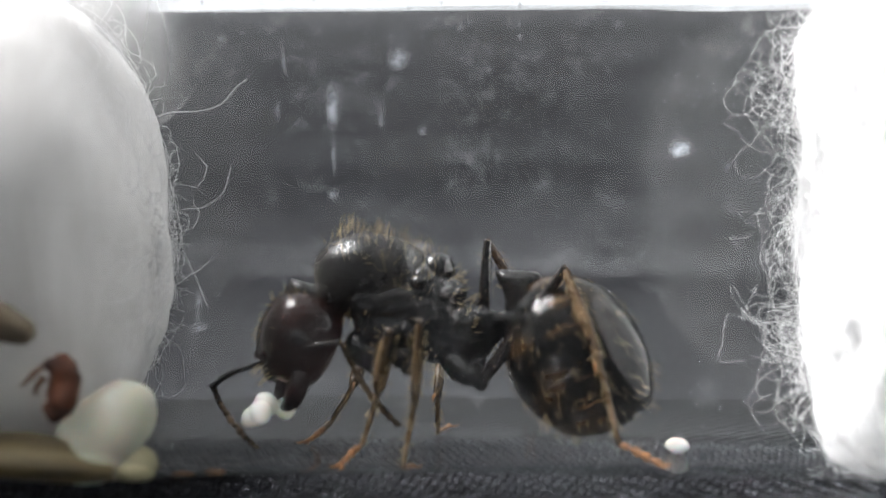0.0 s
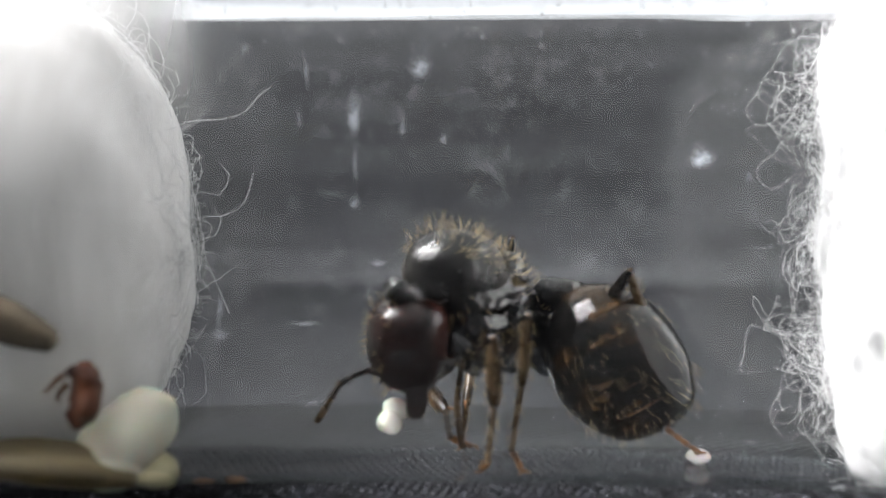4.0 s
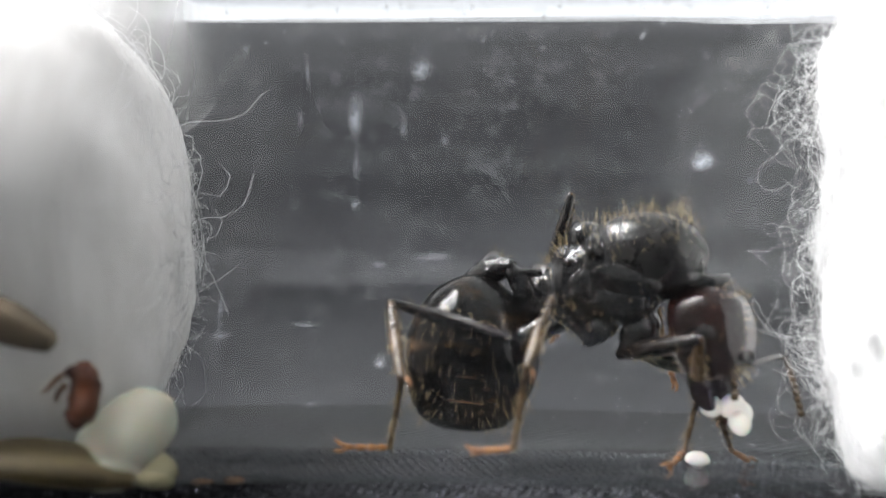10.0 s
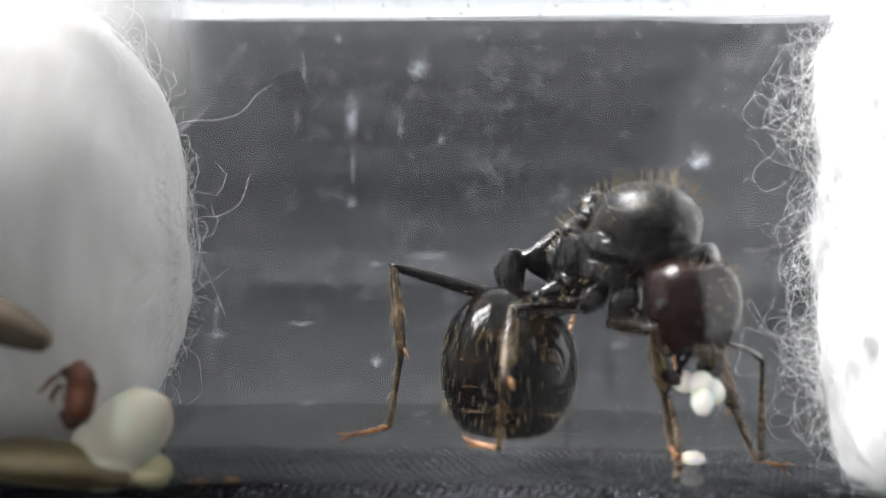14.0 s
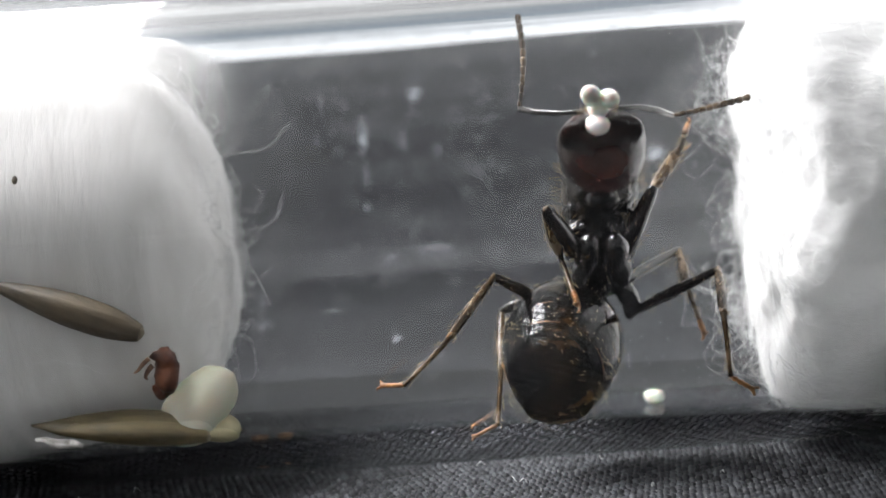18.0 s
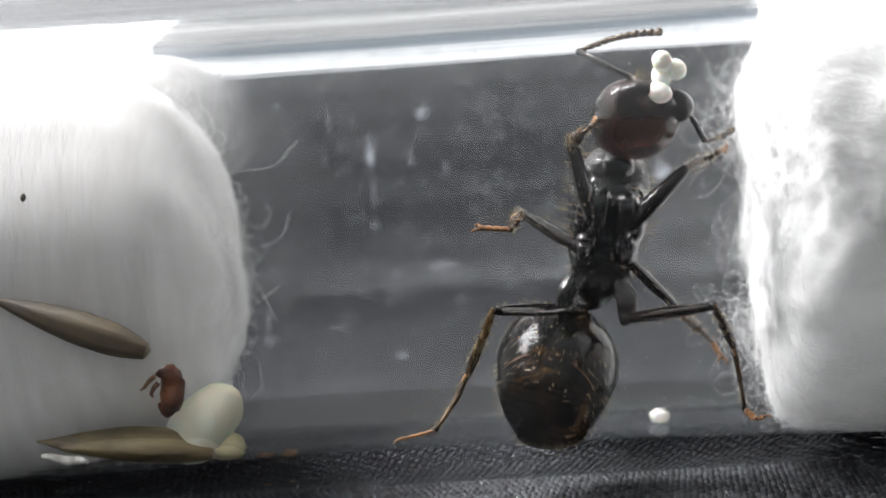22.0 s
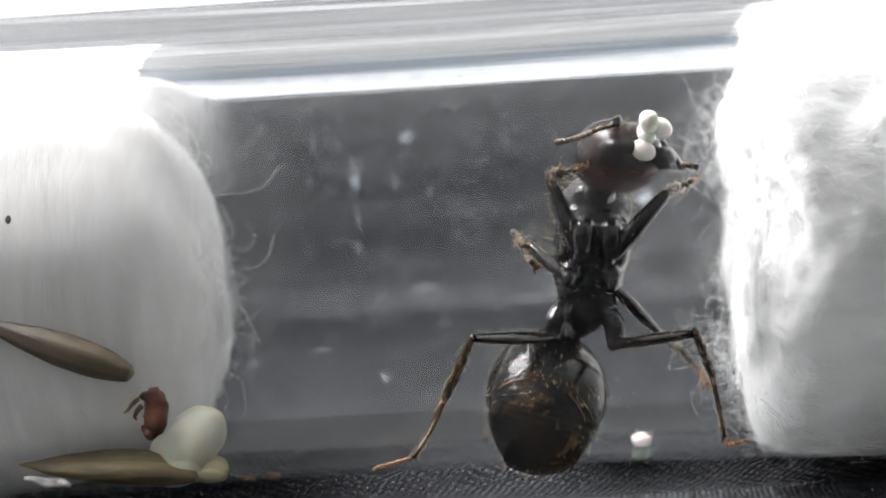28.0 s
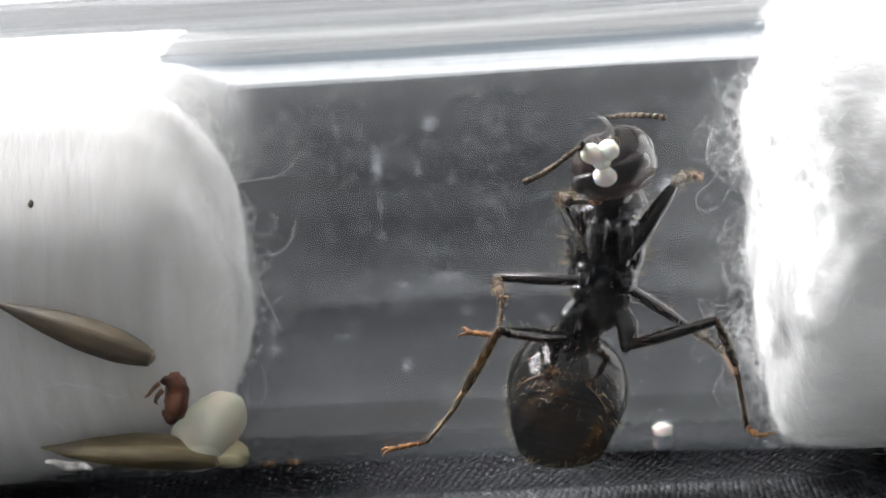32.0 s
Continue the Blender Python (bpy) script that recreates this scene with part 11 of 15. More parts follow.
        (25, pose(0.00199, -0.00139, -0.00098, -98.9, 79.7, 86.5)), (25.5, pose(0.00201, -0.00144, -0.00142, -97.5, 80.5, 87.9)),
        (26, pose(0.00200, -0.00146, -0.00141, -107.5, 82.1, 77.6)), (26.5, pose(0.00199, -0.00148, -0.00141, -109.3, 82.6, 75.8)),
        (28.5, pose(0.00194, -0.00145, -0.00088, -99.6, 83.5, 85.3)), (29, pose(0.00196, -0.00134, -0.00077, -102.1, 83.9, 82.8)),
        (29.5, pose(0.00190, -0.00132, -0.00057, -67.3, 80.6, 118.0)), (30, pose(0.00183, -0.00131, -0.00041, -55.0, 75.6, 130.6)),
        (30.5, pose(0.00162, -0.00131, -0.00008, -63.5, 77.2, 121.9)), (31, pose(0.00141, -0.00132, 0.00016, -74.2, 78.4, 111.0)),
        (31.5, pose(0.00139, -0.00145, 0.00010, -71.2, 79.6, 114.0)), (32, pose(0.00137, -0.00156, 0.00003, -66.3, 80.7, 119.0)),
    ])
    walk(moving["R1_metatarsus"], [
        (0, pose(0.00030, -0.00140, -0.00253, 131.7, 75.7, 56.3)), (0.25, pose(0.00023, -0.00126, -0.00280, 105.3, 66.0, 28.6)),
        (0.5, pose(0.00016, -0.00106, -0.00305, 95.5, 53.9, 17.3)), (0.75, pose(0.00045, -0.00098, -0.00313, 107.5, 69.1, 30.8)),
        (1, pose(0.00074, -0.00087, -0.00322, -31.7, 73.6, -110.3)), (1.5, pose(0.00094, -0.00062, -0.00340, -27.1, 53.5, -105.3)),
        (2, pose(0.00119, -0.00039, -0.00340, -26.5, 38.9, -104.4)), (2.5, pose(0.00134, 0.00002, -0.00315, -41.0, 26.7, -130.6)),
        (3, pose(0.00073, -0.00010, -0.00303, -35.9, 25.7, -119.1)), (3.5, pose(0.00078, -0.00005, -0.00315, -33.1, 28.2, -113.0)),
        (3.75, pose(-0.00002, -0.00048, -0.00287, 18.2, 87.3, -60.5)), (4, pose(-0.00084, -0.00091, -0.00267, 142.0, 31.4, 64.6)),
        (4.5, pose(-0.00158, 0.00020, -0.00251, 110.7, 40.6, 14.0)), (4.75, pose(-0.00017, 0.00075, -0.00261, -137.7, 82.4, 128.9)),
        (5, pose(0.00116, 0.00132, -0.00309, -85.7, 33.2, -176.0)), (5.5, pose(0.00261, 0.00151, -0.00339, -89.2, 43.5, 178.7)),
        (6, pose(0.00098, -0.00014, -0.00267, 83.8, 65.9, -8.9)), (6.5, pose(0.00128, -0.00100, -0.00235, -164.3, 82.7, 99.1)),
        (7, pose(0.00113, -0.00121, -0.00216, 8.0, 82.0, -104.9)), (7.3, pose(0.00096, -0.00129, -0.00225, -3.5, 84.2, -107.3)),
        (7.5, pose(0.00168, -0.00152, -0.00244, 110.0, 65.8, 18.8)), (8, pose(0.00183, -0.00080, -0.00284, 36.0, 75.5, -53.9)),
        (8.5, pose(0.00209, -0.00080, -0.00286, 28.4, 74.2, -61.7)), (9, pose(0.00211, -0.00089, -0.00285, 12.6, 61.1, -78.6)),
        (9.5, pose(0.00178, -0.00078, -0.00292, -27.5, 73.2, -120.5)), (10, pose(0.00145, -0.00074, -0.00297, -48.7, 63.9, -142.1)),
        (10.5, pose(0.00088, -0.00103, -0.00298, -43.6, 65.3, -136.5)), (11, pose(0.00038, -0.00135, -0.00305, -41.4, 65.7, -134.1)),
        (11.5, pose(0.00026, -0.00150, -0.00310, -30.3, 77.3, -122.5)), (12, pose(0.00024, -0.00169, -0.00319, -173.2, 87.8, 94.4)),
        (12.5, pose(0.00075, -0.00023, -0.00336, -31.3, 78.3, -123.5)), (13, pose(0.00301, 0.00009, -0.00369, -69.2, 54.3, -163.9)),
        (13.5, pose(0.00113, 0.00044, -0.00349, -28.4, 77.3, -120.4)), (14, pose(0.00119, -0.00059, -0.00339, 48.4, 84.5, -43.5)),
        (14.5, pose(0.00097, -0.00053, -0.00289, -18.0, 74.9, -110.0)), (15.5, pose(0.00076, 0.00037, -0.00190, 77.6, 48.6, -10.4)),
        (16.5, pose(0.00237, -0.00125, -0.00141, 86.0, 28.5, 2.1)), (17, pose(0.00163, -0.00150, -0.00129, 98.1, 52.5, 20.4)),
        (17.25, pose(0.00181, -0.00160, -0.00165, -178.8, 49.7, 117.7)), (17.5, pose(0.00200, -0.00161, -0.00198, -160.4, 3.8, 154.8)),
        (17.75, pose(0.00101, -0.00152, -0.00155, -164.3, 41.6, 145.0)), (18, pose(0.00011, -0.00118, -0.00111, 166.2, 74.9, 111.6)),
        (18.5, pose(0.00010, -0.00107, -0.00158, -155.8, 42.8, 153.9)), (19, pose(-0.00034, -0.00096, -0.00189, -154.2, 2.1, 157.7)),
        (19.5, pose(0.00093, -0.00087, -0.00127, -161.4, 53.0, 146.0)), (19.75, pose(0.00145, -0.00127, -0.00222, -175.5, -6.9, 117.5)),
        (20, pose(0.00212, -0.00101, -0.00329, -142.1, -68.0, 71.6)), (20.5, pose(0.00213, -0.00112, -0.00330, -142.1, -66.6, 71.6)),
        (21, pose(0.00213, -0.00122, -0.00331, -143.1, -65.4, 72.6)), (21.5, pose(0.00211, -0.00125, -0.00332, -127.9, -65.8, 56.0)),
        (22, pose(0.00209, -0.00128, -0.00333, -112.9, -63.9, 39.5)), (22.5, pose(0.00206, -0.00128, -0.00332, -121.2, -65.6, 48.6)),
        (23, pose(0.00204, -0.00128, -0.00331, -131.3, -66.7, 59.6)), (23.5, pose(0.00204, -0.00121, -0.00331, -133.9, -65.4, 62.5)),
        (24, pose(0.00203, -0.00113, -0.00332, -136.4, -63.7, 65.2)), (24.5, pose(0.00201, -0.00111, -0.00330, -134.8, -65.3, 63.5)),
        (25, pose(0.00201, -0.00105, -0.00285, -135.4, -66.5, 64.1)), (25.5, pose(0.00202, -0.00113, -0.00330, -136.5, -66.0, 65.3)),
        (26, pose(0.00206, -0.00120, -0.00330, -137.9, -64.2, 66.9)), (26.5, pose(0.00205, -0.00124, -0.00330, -138.4, -64.9, 67.4)),
        (28.5, pose(0.00195, -0.00124, -0.00276, -141.7, -66.6, 71.0)), (29, pose(0.00199, -0.00114, -0.00266, -143.3, -67.5, 72.7)),
        (29.5, pose(0.00175, -0.00104, -0.00244, -155.9, -61.9, 86.6)), (30, pose(0.00152, -0.00095, -0.00225, -164.6, -54.3, 96.7)),
        (30.5, pose(0.00140, -0.00095, -0.00194, -165.1, -53.5, 97.3)), (31, pose(0.00127, -0.00097, -0.00170, -165.1, -53.0, 97.2)),
        (31.5, pose(0.00125, -0.00113, -0.00177, -161.6, -58.0, 93.1)), (32, pose(0.00123, -0.00129, -0.00185, -155.2, -62.4, 85.9)),
    ])
    walk(moving["R1_tarsus"], [
        (0, pose(0.00049, -0.00113, -0.00384, -154.8, 59.2, -40.4)), (0.25, pose(0.00071, -0.00100, -0.00403, -154.3, 52.3, -39.7)),
        (0.5, pose(0.00092, -0.00083, -0.00415, -144.7, 50.6, -27.5)), (0.75, pose(0.00087, -0.00073, -0.00439, 178.5, 34.5, -79.5)),
        (0.88, pose(0.00074, -0.00098, -0.00445, -42.9, 75.2, 64.1)), (1, pose(0.00061, -0.00122, -0.00452, -18.8, 9.5, 93.8)),
        (1.5, pose(0.00073, -0.00139, -0.00448, -17.9, 7.4, 99.7)), (2, pose(0.00093, -0.00140, -0.00425, -17.3, 5.8, 105.4)),
        (2.5, pose(0.00056, -0.00090, -0.00376, -9.0, 39.8, 125.6)), (3, pose(0.00014, -0.00116, -0.00362, -8.7, 1.7, 126.4)),
        (3.5, pose(0.00031, -0.00114, -0.00379, -8.7, 0.8, 126.5)), (4, pose(-0.00035, 0.00013, -0.00337, -5.4, 3.8, -170.0)),
        (4.25, pose(-0.00044, 0.00028, -0.00327, -26.8, 29.0, 124.1)), (4.5, pose(-0.00059, 0.00044, -0.00339, -59.4, 17.9, 52.6)),
        (5, pose(0.00004, 0.00124, -0.00383, -64.1, 17.9, 37.7)), (5.5, pose(0.00163, 0.00154, -0.00432, -68.3, 14.5, 22.4)),
        (6, pose(0.00153, -0.00023, -0.00390, -71.8, -1.4, -8.3)), (6.5, pose(0.00126, -0.00083, -0.00369, -72.6, 1.4, -11.6)),
        (7, pose(0.00109, -0.00139, -0.00350, -74.8, 9.5, -55.5)), (7.3, pose(0.00092, -0.00142, -0.00360, -73.6, 4.1, -63.0)),
        (7.5, pose(0.00220, -0.00135, -0.00367, -72.5, 2.3, -69.0)), (8, pose(0.00203, -0.00107, -0.00415, -72.5, 3.7, -71.0)),
        (8.5, pose(0.00227, -0.00112, -0.00416, -72.0, 0.5, -64.6)), (9, pose(0.00224, -0.00152, -0.00403, -71.4, 3.0, -56.7)),
        (9.5, pose(0.00159, -0.00112, -0.00421, -73.7, 0.2, -79.4)), (10, pose(0.00098, -0.00110, -0.00418, -78.3, 8.5, -106.2)),
        (10.5, pose(0.00047, -0.00142, -0.00420, -73.6, 11.7, -87.4)), (11, pose(-0.00000, -0.00175, -0.00429, -69.3, 14.8, -71.2)),
        (11.5, pose(0.00010, -0.00175, -0.00441, -62.8, 20.5, -49.4)), (12, pose(0.00023, -0.00163, -0.00454, -54.2, 28.1, -28.6)),
        (12.5, pose(0.00059, -0.00046, -0.00468, -49.9, 21.5, -18.4)), (12.75, pose(0.00143, -0.00025, -0.00474, 2.6, 52.3, 58.4)),
        (13, pose(0.00225, -0.00013, -0.00479, 49.3, 16.9, 129.8)), (13.25, pose(0.00158, -0.00001, -0.00478, -3.2, 51.8, 50.6)),
        (13.5, pose(0.00098, 0.00019, -0.00480, -50.8, 12.5, -24.3)), (14, pose(0.00128, -0.00068, -0.00473, -54.1, 8.7, -39.7)),
        (14.5, pose(0.00085, -0.00086, -0.00420, -54.5, 5.6, -42.6)), (15.5, pose(0.00164, 0.00021, -0.00291, -44.0, 29.6, -9.9)),
        (16, pose(0.00256, -0.00058, -0.00251, 52.1, 61.9, 102.6)), (16.5, pose(0.00356, -0.00120, -0.00205, 85.9, -0.6, 156.6)),
        (17, pose(0.00240, -0.00122, -0.00236, 84.8, -7.1, 172.8)), (17.25, pose(0.00159, -0.00117, -0.00222, 71.7, 56.5, 146.4)),
        (17.5, pose(0.00078, -0.00104, -0.00207, -55.7, 50.2, 9.8)), (18, pose(-0.00002, -0.00085, -0.00241, -51.5, 65.2, 14.5)),
        (18.5, pose(-0.00079, -0.00064, -0.00250, 80.0, 85.9, 146.7)), (19, pose(-0.00159, -0.00045, -0.00194, 107.8, 42.6, 174.6)),
        (19.25, pose(-0.00073, -0.00079, -0.00211, 104.9, -9.7, 164.2)), (19.5, pose(0.00026, -0.00041, -0.00234, 118.6, -67.7, 144.0)),
        (20, pose(0.00228, -0.00053, -0.00204, 173.5, -68.4, 85.0)), (20.5, pose(0.00229, -0.00061, -0.00206, 177.5, -68.5, 80.7)),
        (21, pose(0.00230, -0.00069, -0.00208, -178.4, -68.5, 76.2)), (21.5, pose(0.00242, -0.00079, -0.00209, -152.4, -72.1, 48.7)),
        (22, pose(0.00255, -0.00090, -0.00212, -122.9, -71.0, 17.7)), (22.5, pose(0.00243, -0.00086, -0.00209, -129.2, -67.4, 24.4)),
        (23, pose(0.00231, -0.00082, -0.00207, -133.7, -63.5, 29.3)), (23.5, pose(0.00230, -0.00071, -0.00209, -125.4, -60.0, 19.9)),
        (24, pose(0.00228, -0.00059, -0.00211, -119.1, -55.4, 12.4)), (24.5, pose(0.00226, -0.00060, -0.00208, -130.2, -61.4, 25.6)),
        (24.75, pose(0.00220, -0.00094, -0.00185, -131.5, 7.5, 27.6)), (25, pose(0.00225, -0.00056, -0.00161, -130.2, 77.5, 29.6)),
        (25.5, pose(0.00225, -0.00063, -0.00206, -121.6, 76.1, 38.4)), (26, pose(0.00229, -0.00066, -0.00208, -116.2, 75.5, 44.0)),
        (26.5, pose(0.00227, -0.00071, -0.00208, -115.2, 76.8, 45.0)), (28.5, pose(0.00213, -0.00073, -0.00153, -116.4, 83.7, 43.9)),
        (29, pose(0.00214, -0.00065, -0.00141, -111.4, 84.9, 48.9)), (29.5, pose(0.00179, -0.00041, -0.00125, -45.0, 79.6, 116.0)),
        (30, pose(0.00143, -0.00017, -0.00116, -33.2, 69.6, 128.3)), (30.5, pose(0.00130, -0.00015, -0.00085, -42.5, 69.8, 118.2)),
        (31, pose(0.00117, -0.00016, -0.00063, -51.7, 69.1, 108.2)), (31.5, pose(0.00121, -0.00042, -0.00063, -59.1, 76.0, 100.4)),
        (32, pose(0.00127, -0.00067, -0.00065, -77.8, 81.9, 81.0)),
    ])
    walk(moving["R2_femur"], [
        (0, pose(-0.00085, -0.00060, -0.00128, -29.3, -14.6, -102.1)), (0.25, pose(-0.00085, -0.00060, -0.00128, -29.9, -6.8, -98.7)),
        (0.5, pose(-0.00085, -0.00060, -0.00128, -30.1, 0.7, -95.6)), (0.75, pose(-0.00085, -0.00060, -0.00128, -30.1, 1.9, -94.9)),
        (1, pose(-0.00085, -0.00060, -0.00128, -30.0, 3.2, -94.3)), (1.5, pose(-0.00085, -0.00060, -0.00128, -30.2, 3.9, -96.6)),
        (2, pose(-0.00085, -0.00060, -0.00128, -30.3, 2.1, -99.0)), (2.5, pose(-0.00085, -0.00060, -0.00128, -30.4, 1.2, -102.0)),
        (3, pose(-0.00085, -0.00060, -0.00128, -30.4, -2.8, -101.8)), (3.5, pose(-0.00085, -0.00060, -0.00128, -30.5, -4.8, -99.9)),
        (4, pose(-0.00085, -0.00060, -0.00128, -23.9, -17.0, -131.8)), (4.5, pose(-0.00085, -0.00060, -0.00128, -17.1, -16.0, -152.5)),
        (5, pose(-0.00085, -0.00060, -0.00128, -19.4, -8.3, -144.9)), (5.5, pose(-0.00085, -0.00060, -0.00128, -30.5, 3.6, -79.4)),
        (6, pose(-0.00085, -0.00060, -0.00128, -31.1, 11.1, -112.8)), (6.5, pose(-0.00085, -0.00060, -0.00128, -31.3, 11.4, -124.8)),
        (7, pose(-0.00085, -0.00060, -0.00128, -30.5, 5.4, -146.9)), (7.3, pose(-0.00085, -0.00060, -0.00128, -31.2, -13.6, -131.4)),
        (7.5, pose(-0.00085, -0.00060, -0.00128, -40.9, -31.5, -97.1)), (8, pose(-0.00085, -0.00060, -0.00128, -37.7, -38.5, -101.7)),
        (8.5, pose(-0.00085, -0.00060, -0.00128, -40.9, -39.0, -96.8)), (9, pose(-0.00085, -0.00060, -0.00128, -39.8, -37.7, -98.3)),
        (9.5, pose(-0.00085, -0.00060, -0.00128, -40.1, -33.0, -96.5)), (10, pose(-0.00085, -0.00060, -0.00128, -40.2, -28.6, -95.0)),
        (10.5, pose(-0.00085, -0.00060, -0.00128, -43.8, -23.8, -85.3)), (11, pose(-0.00085, -0.00060, -0.00128, -45.9, -19.8, -78.5)),
        (11.5, pose(-0.00085, -0.00060, -0.00128, -48.9, -11.2, -65.2)), (12, pose(-0.00085, -0.00060, -0.00128, -50.2, -2.9, -53.0)),
        (12.5, pose(-0.00085, -0.00060, -0.00128, -50.0, -2.2, -57.6)), (13, pose(-0.00085, -0.00060, -0.00128, -49.8, -1.6, -63.8)),
        (13.5, pose(-0.00085, -0.00060, -0.00128, -49.3, -2.5, -74.8)), (14, pose(-0.00085, -0.00060, -0.00128, -48.7, -2.7, -87.6)),
        (14.5, pose(-0.00085, -0.00060, -0.00128, -48.3, -12.4, -97.3)), (15.5, pose(-0.00085, -0.00060, -0.00128, -41.2, 25.8, -65.9)),
        (16.5, pose(-0.00085, -0.00060, -0.00128, -46.3, 2.4, -83.9)), (17, pose(-0.00085, -0.00060, -0.00128, -46.2, -3.4, -92.6)),
        (17.5, pose(-0.00085, -0.00060, -0.00128, -46.2, 4.4, -94.0)), (18, pose(-0.00085, -0.00060, -0.00128, -46.4, -3.4, -120.7)),
        (18.5, pose(-0.00085, -0.00060, -0.00128, -45.6, -13.9, -123.2)), (19, pose(-0.00085, -0.00060, -0.00128, -68.1, -45.2, -75.7)),
        (19.5, pose(-0.00085, -0.00060, -0.00128, -63.6, -40.2, -82.6)), (20, pose(-0.00085, -0.00060, -0.00128, -60.0, -33.4, -89.0)),
        (20.5, pose(-0.00085, -0.00060, -0.00128, -66.8, -37.4, -76.4)), (21, pose(-0.00085, -0.00060, -0.00128, -73.9, -37.2, -63.5)),
        (21.5, pose(-0.00085, -0.00060, -0.00128, -72.7, -35.9, -65.4)), (22, pose(-0.00085, -0.00060, -0.00128, -71.9, -34.4, -66.9)),
        (22.5, pose(-0.00085, -0.00060, -0.00128, -67.0, -34.8, -76.2)), (23, pose(-0.00085, -0.00060, -0.00128, -62.4, -32.5, -85.2)),
        (23.5, pose(-0.00085, -0.00060, -0.00128, -61.4, -28.7, -87.1)), (24, pose(-0.00085, -0.00060, -0.00128, -60.8, -23.8, -88.3)),
        (24.5, pose(-0.00085, -0.00060, -0.00128, -67.1, -31.8, -74.1)), (25, pose(-0.00085, -0.00060, -0.00128, -74.5, -32.7, -59.1)),
        (25.5, pose(-0.00085, -0.00060, -0.00128, -77.9, -29.3, -51.1)), (26, pose(-0.00085, -0.00060, -0.00128, -80.1, -23.5, -44.3)),
        (26.5, pose(-0.00085, -0.00060, -0.00128, -78.8, -22.8, -47.8)), (28.5, pose(-0.00085, -0.00060, -0.00128, -76.1, -42.0, -57.0)),
        (29, pose(-0.00085, -0.00060, -0.00128, -74.3, -37.0, -59.3)), (29.5, pose(-0.00085, -0.00060, -0.00128, -73.9, -36.2, -59.8)),
        (30, pose(-0.00085, -0.00060, -0.00128, -73.6, -35.0, -60.1)), (30.5, pose(-0.00085, -0.00060, -0.00128, -64.6, -36.0, -77.3)),
        (31, pose(-0.00085, -0.00060, -0.00128, -56.4, -29.0, -93.6)), (31.5, pose(-0.00085, -0.00060, -0.00128, -55.5, -25.4, -95.6)),
        (32, pose(-0.00085, -0.00060, -0.00128, -55.0, -21.2, -97.2)),
    ])
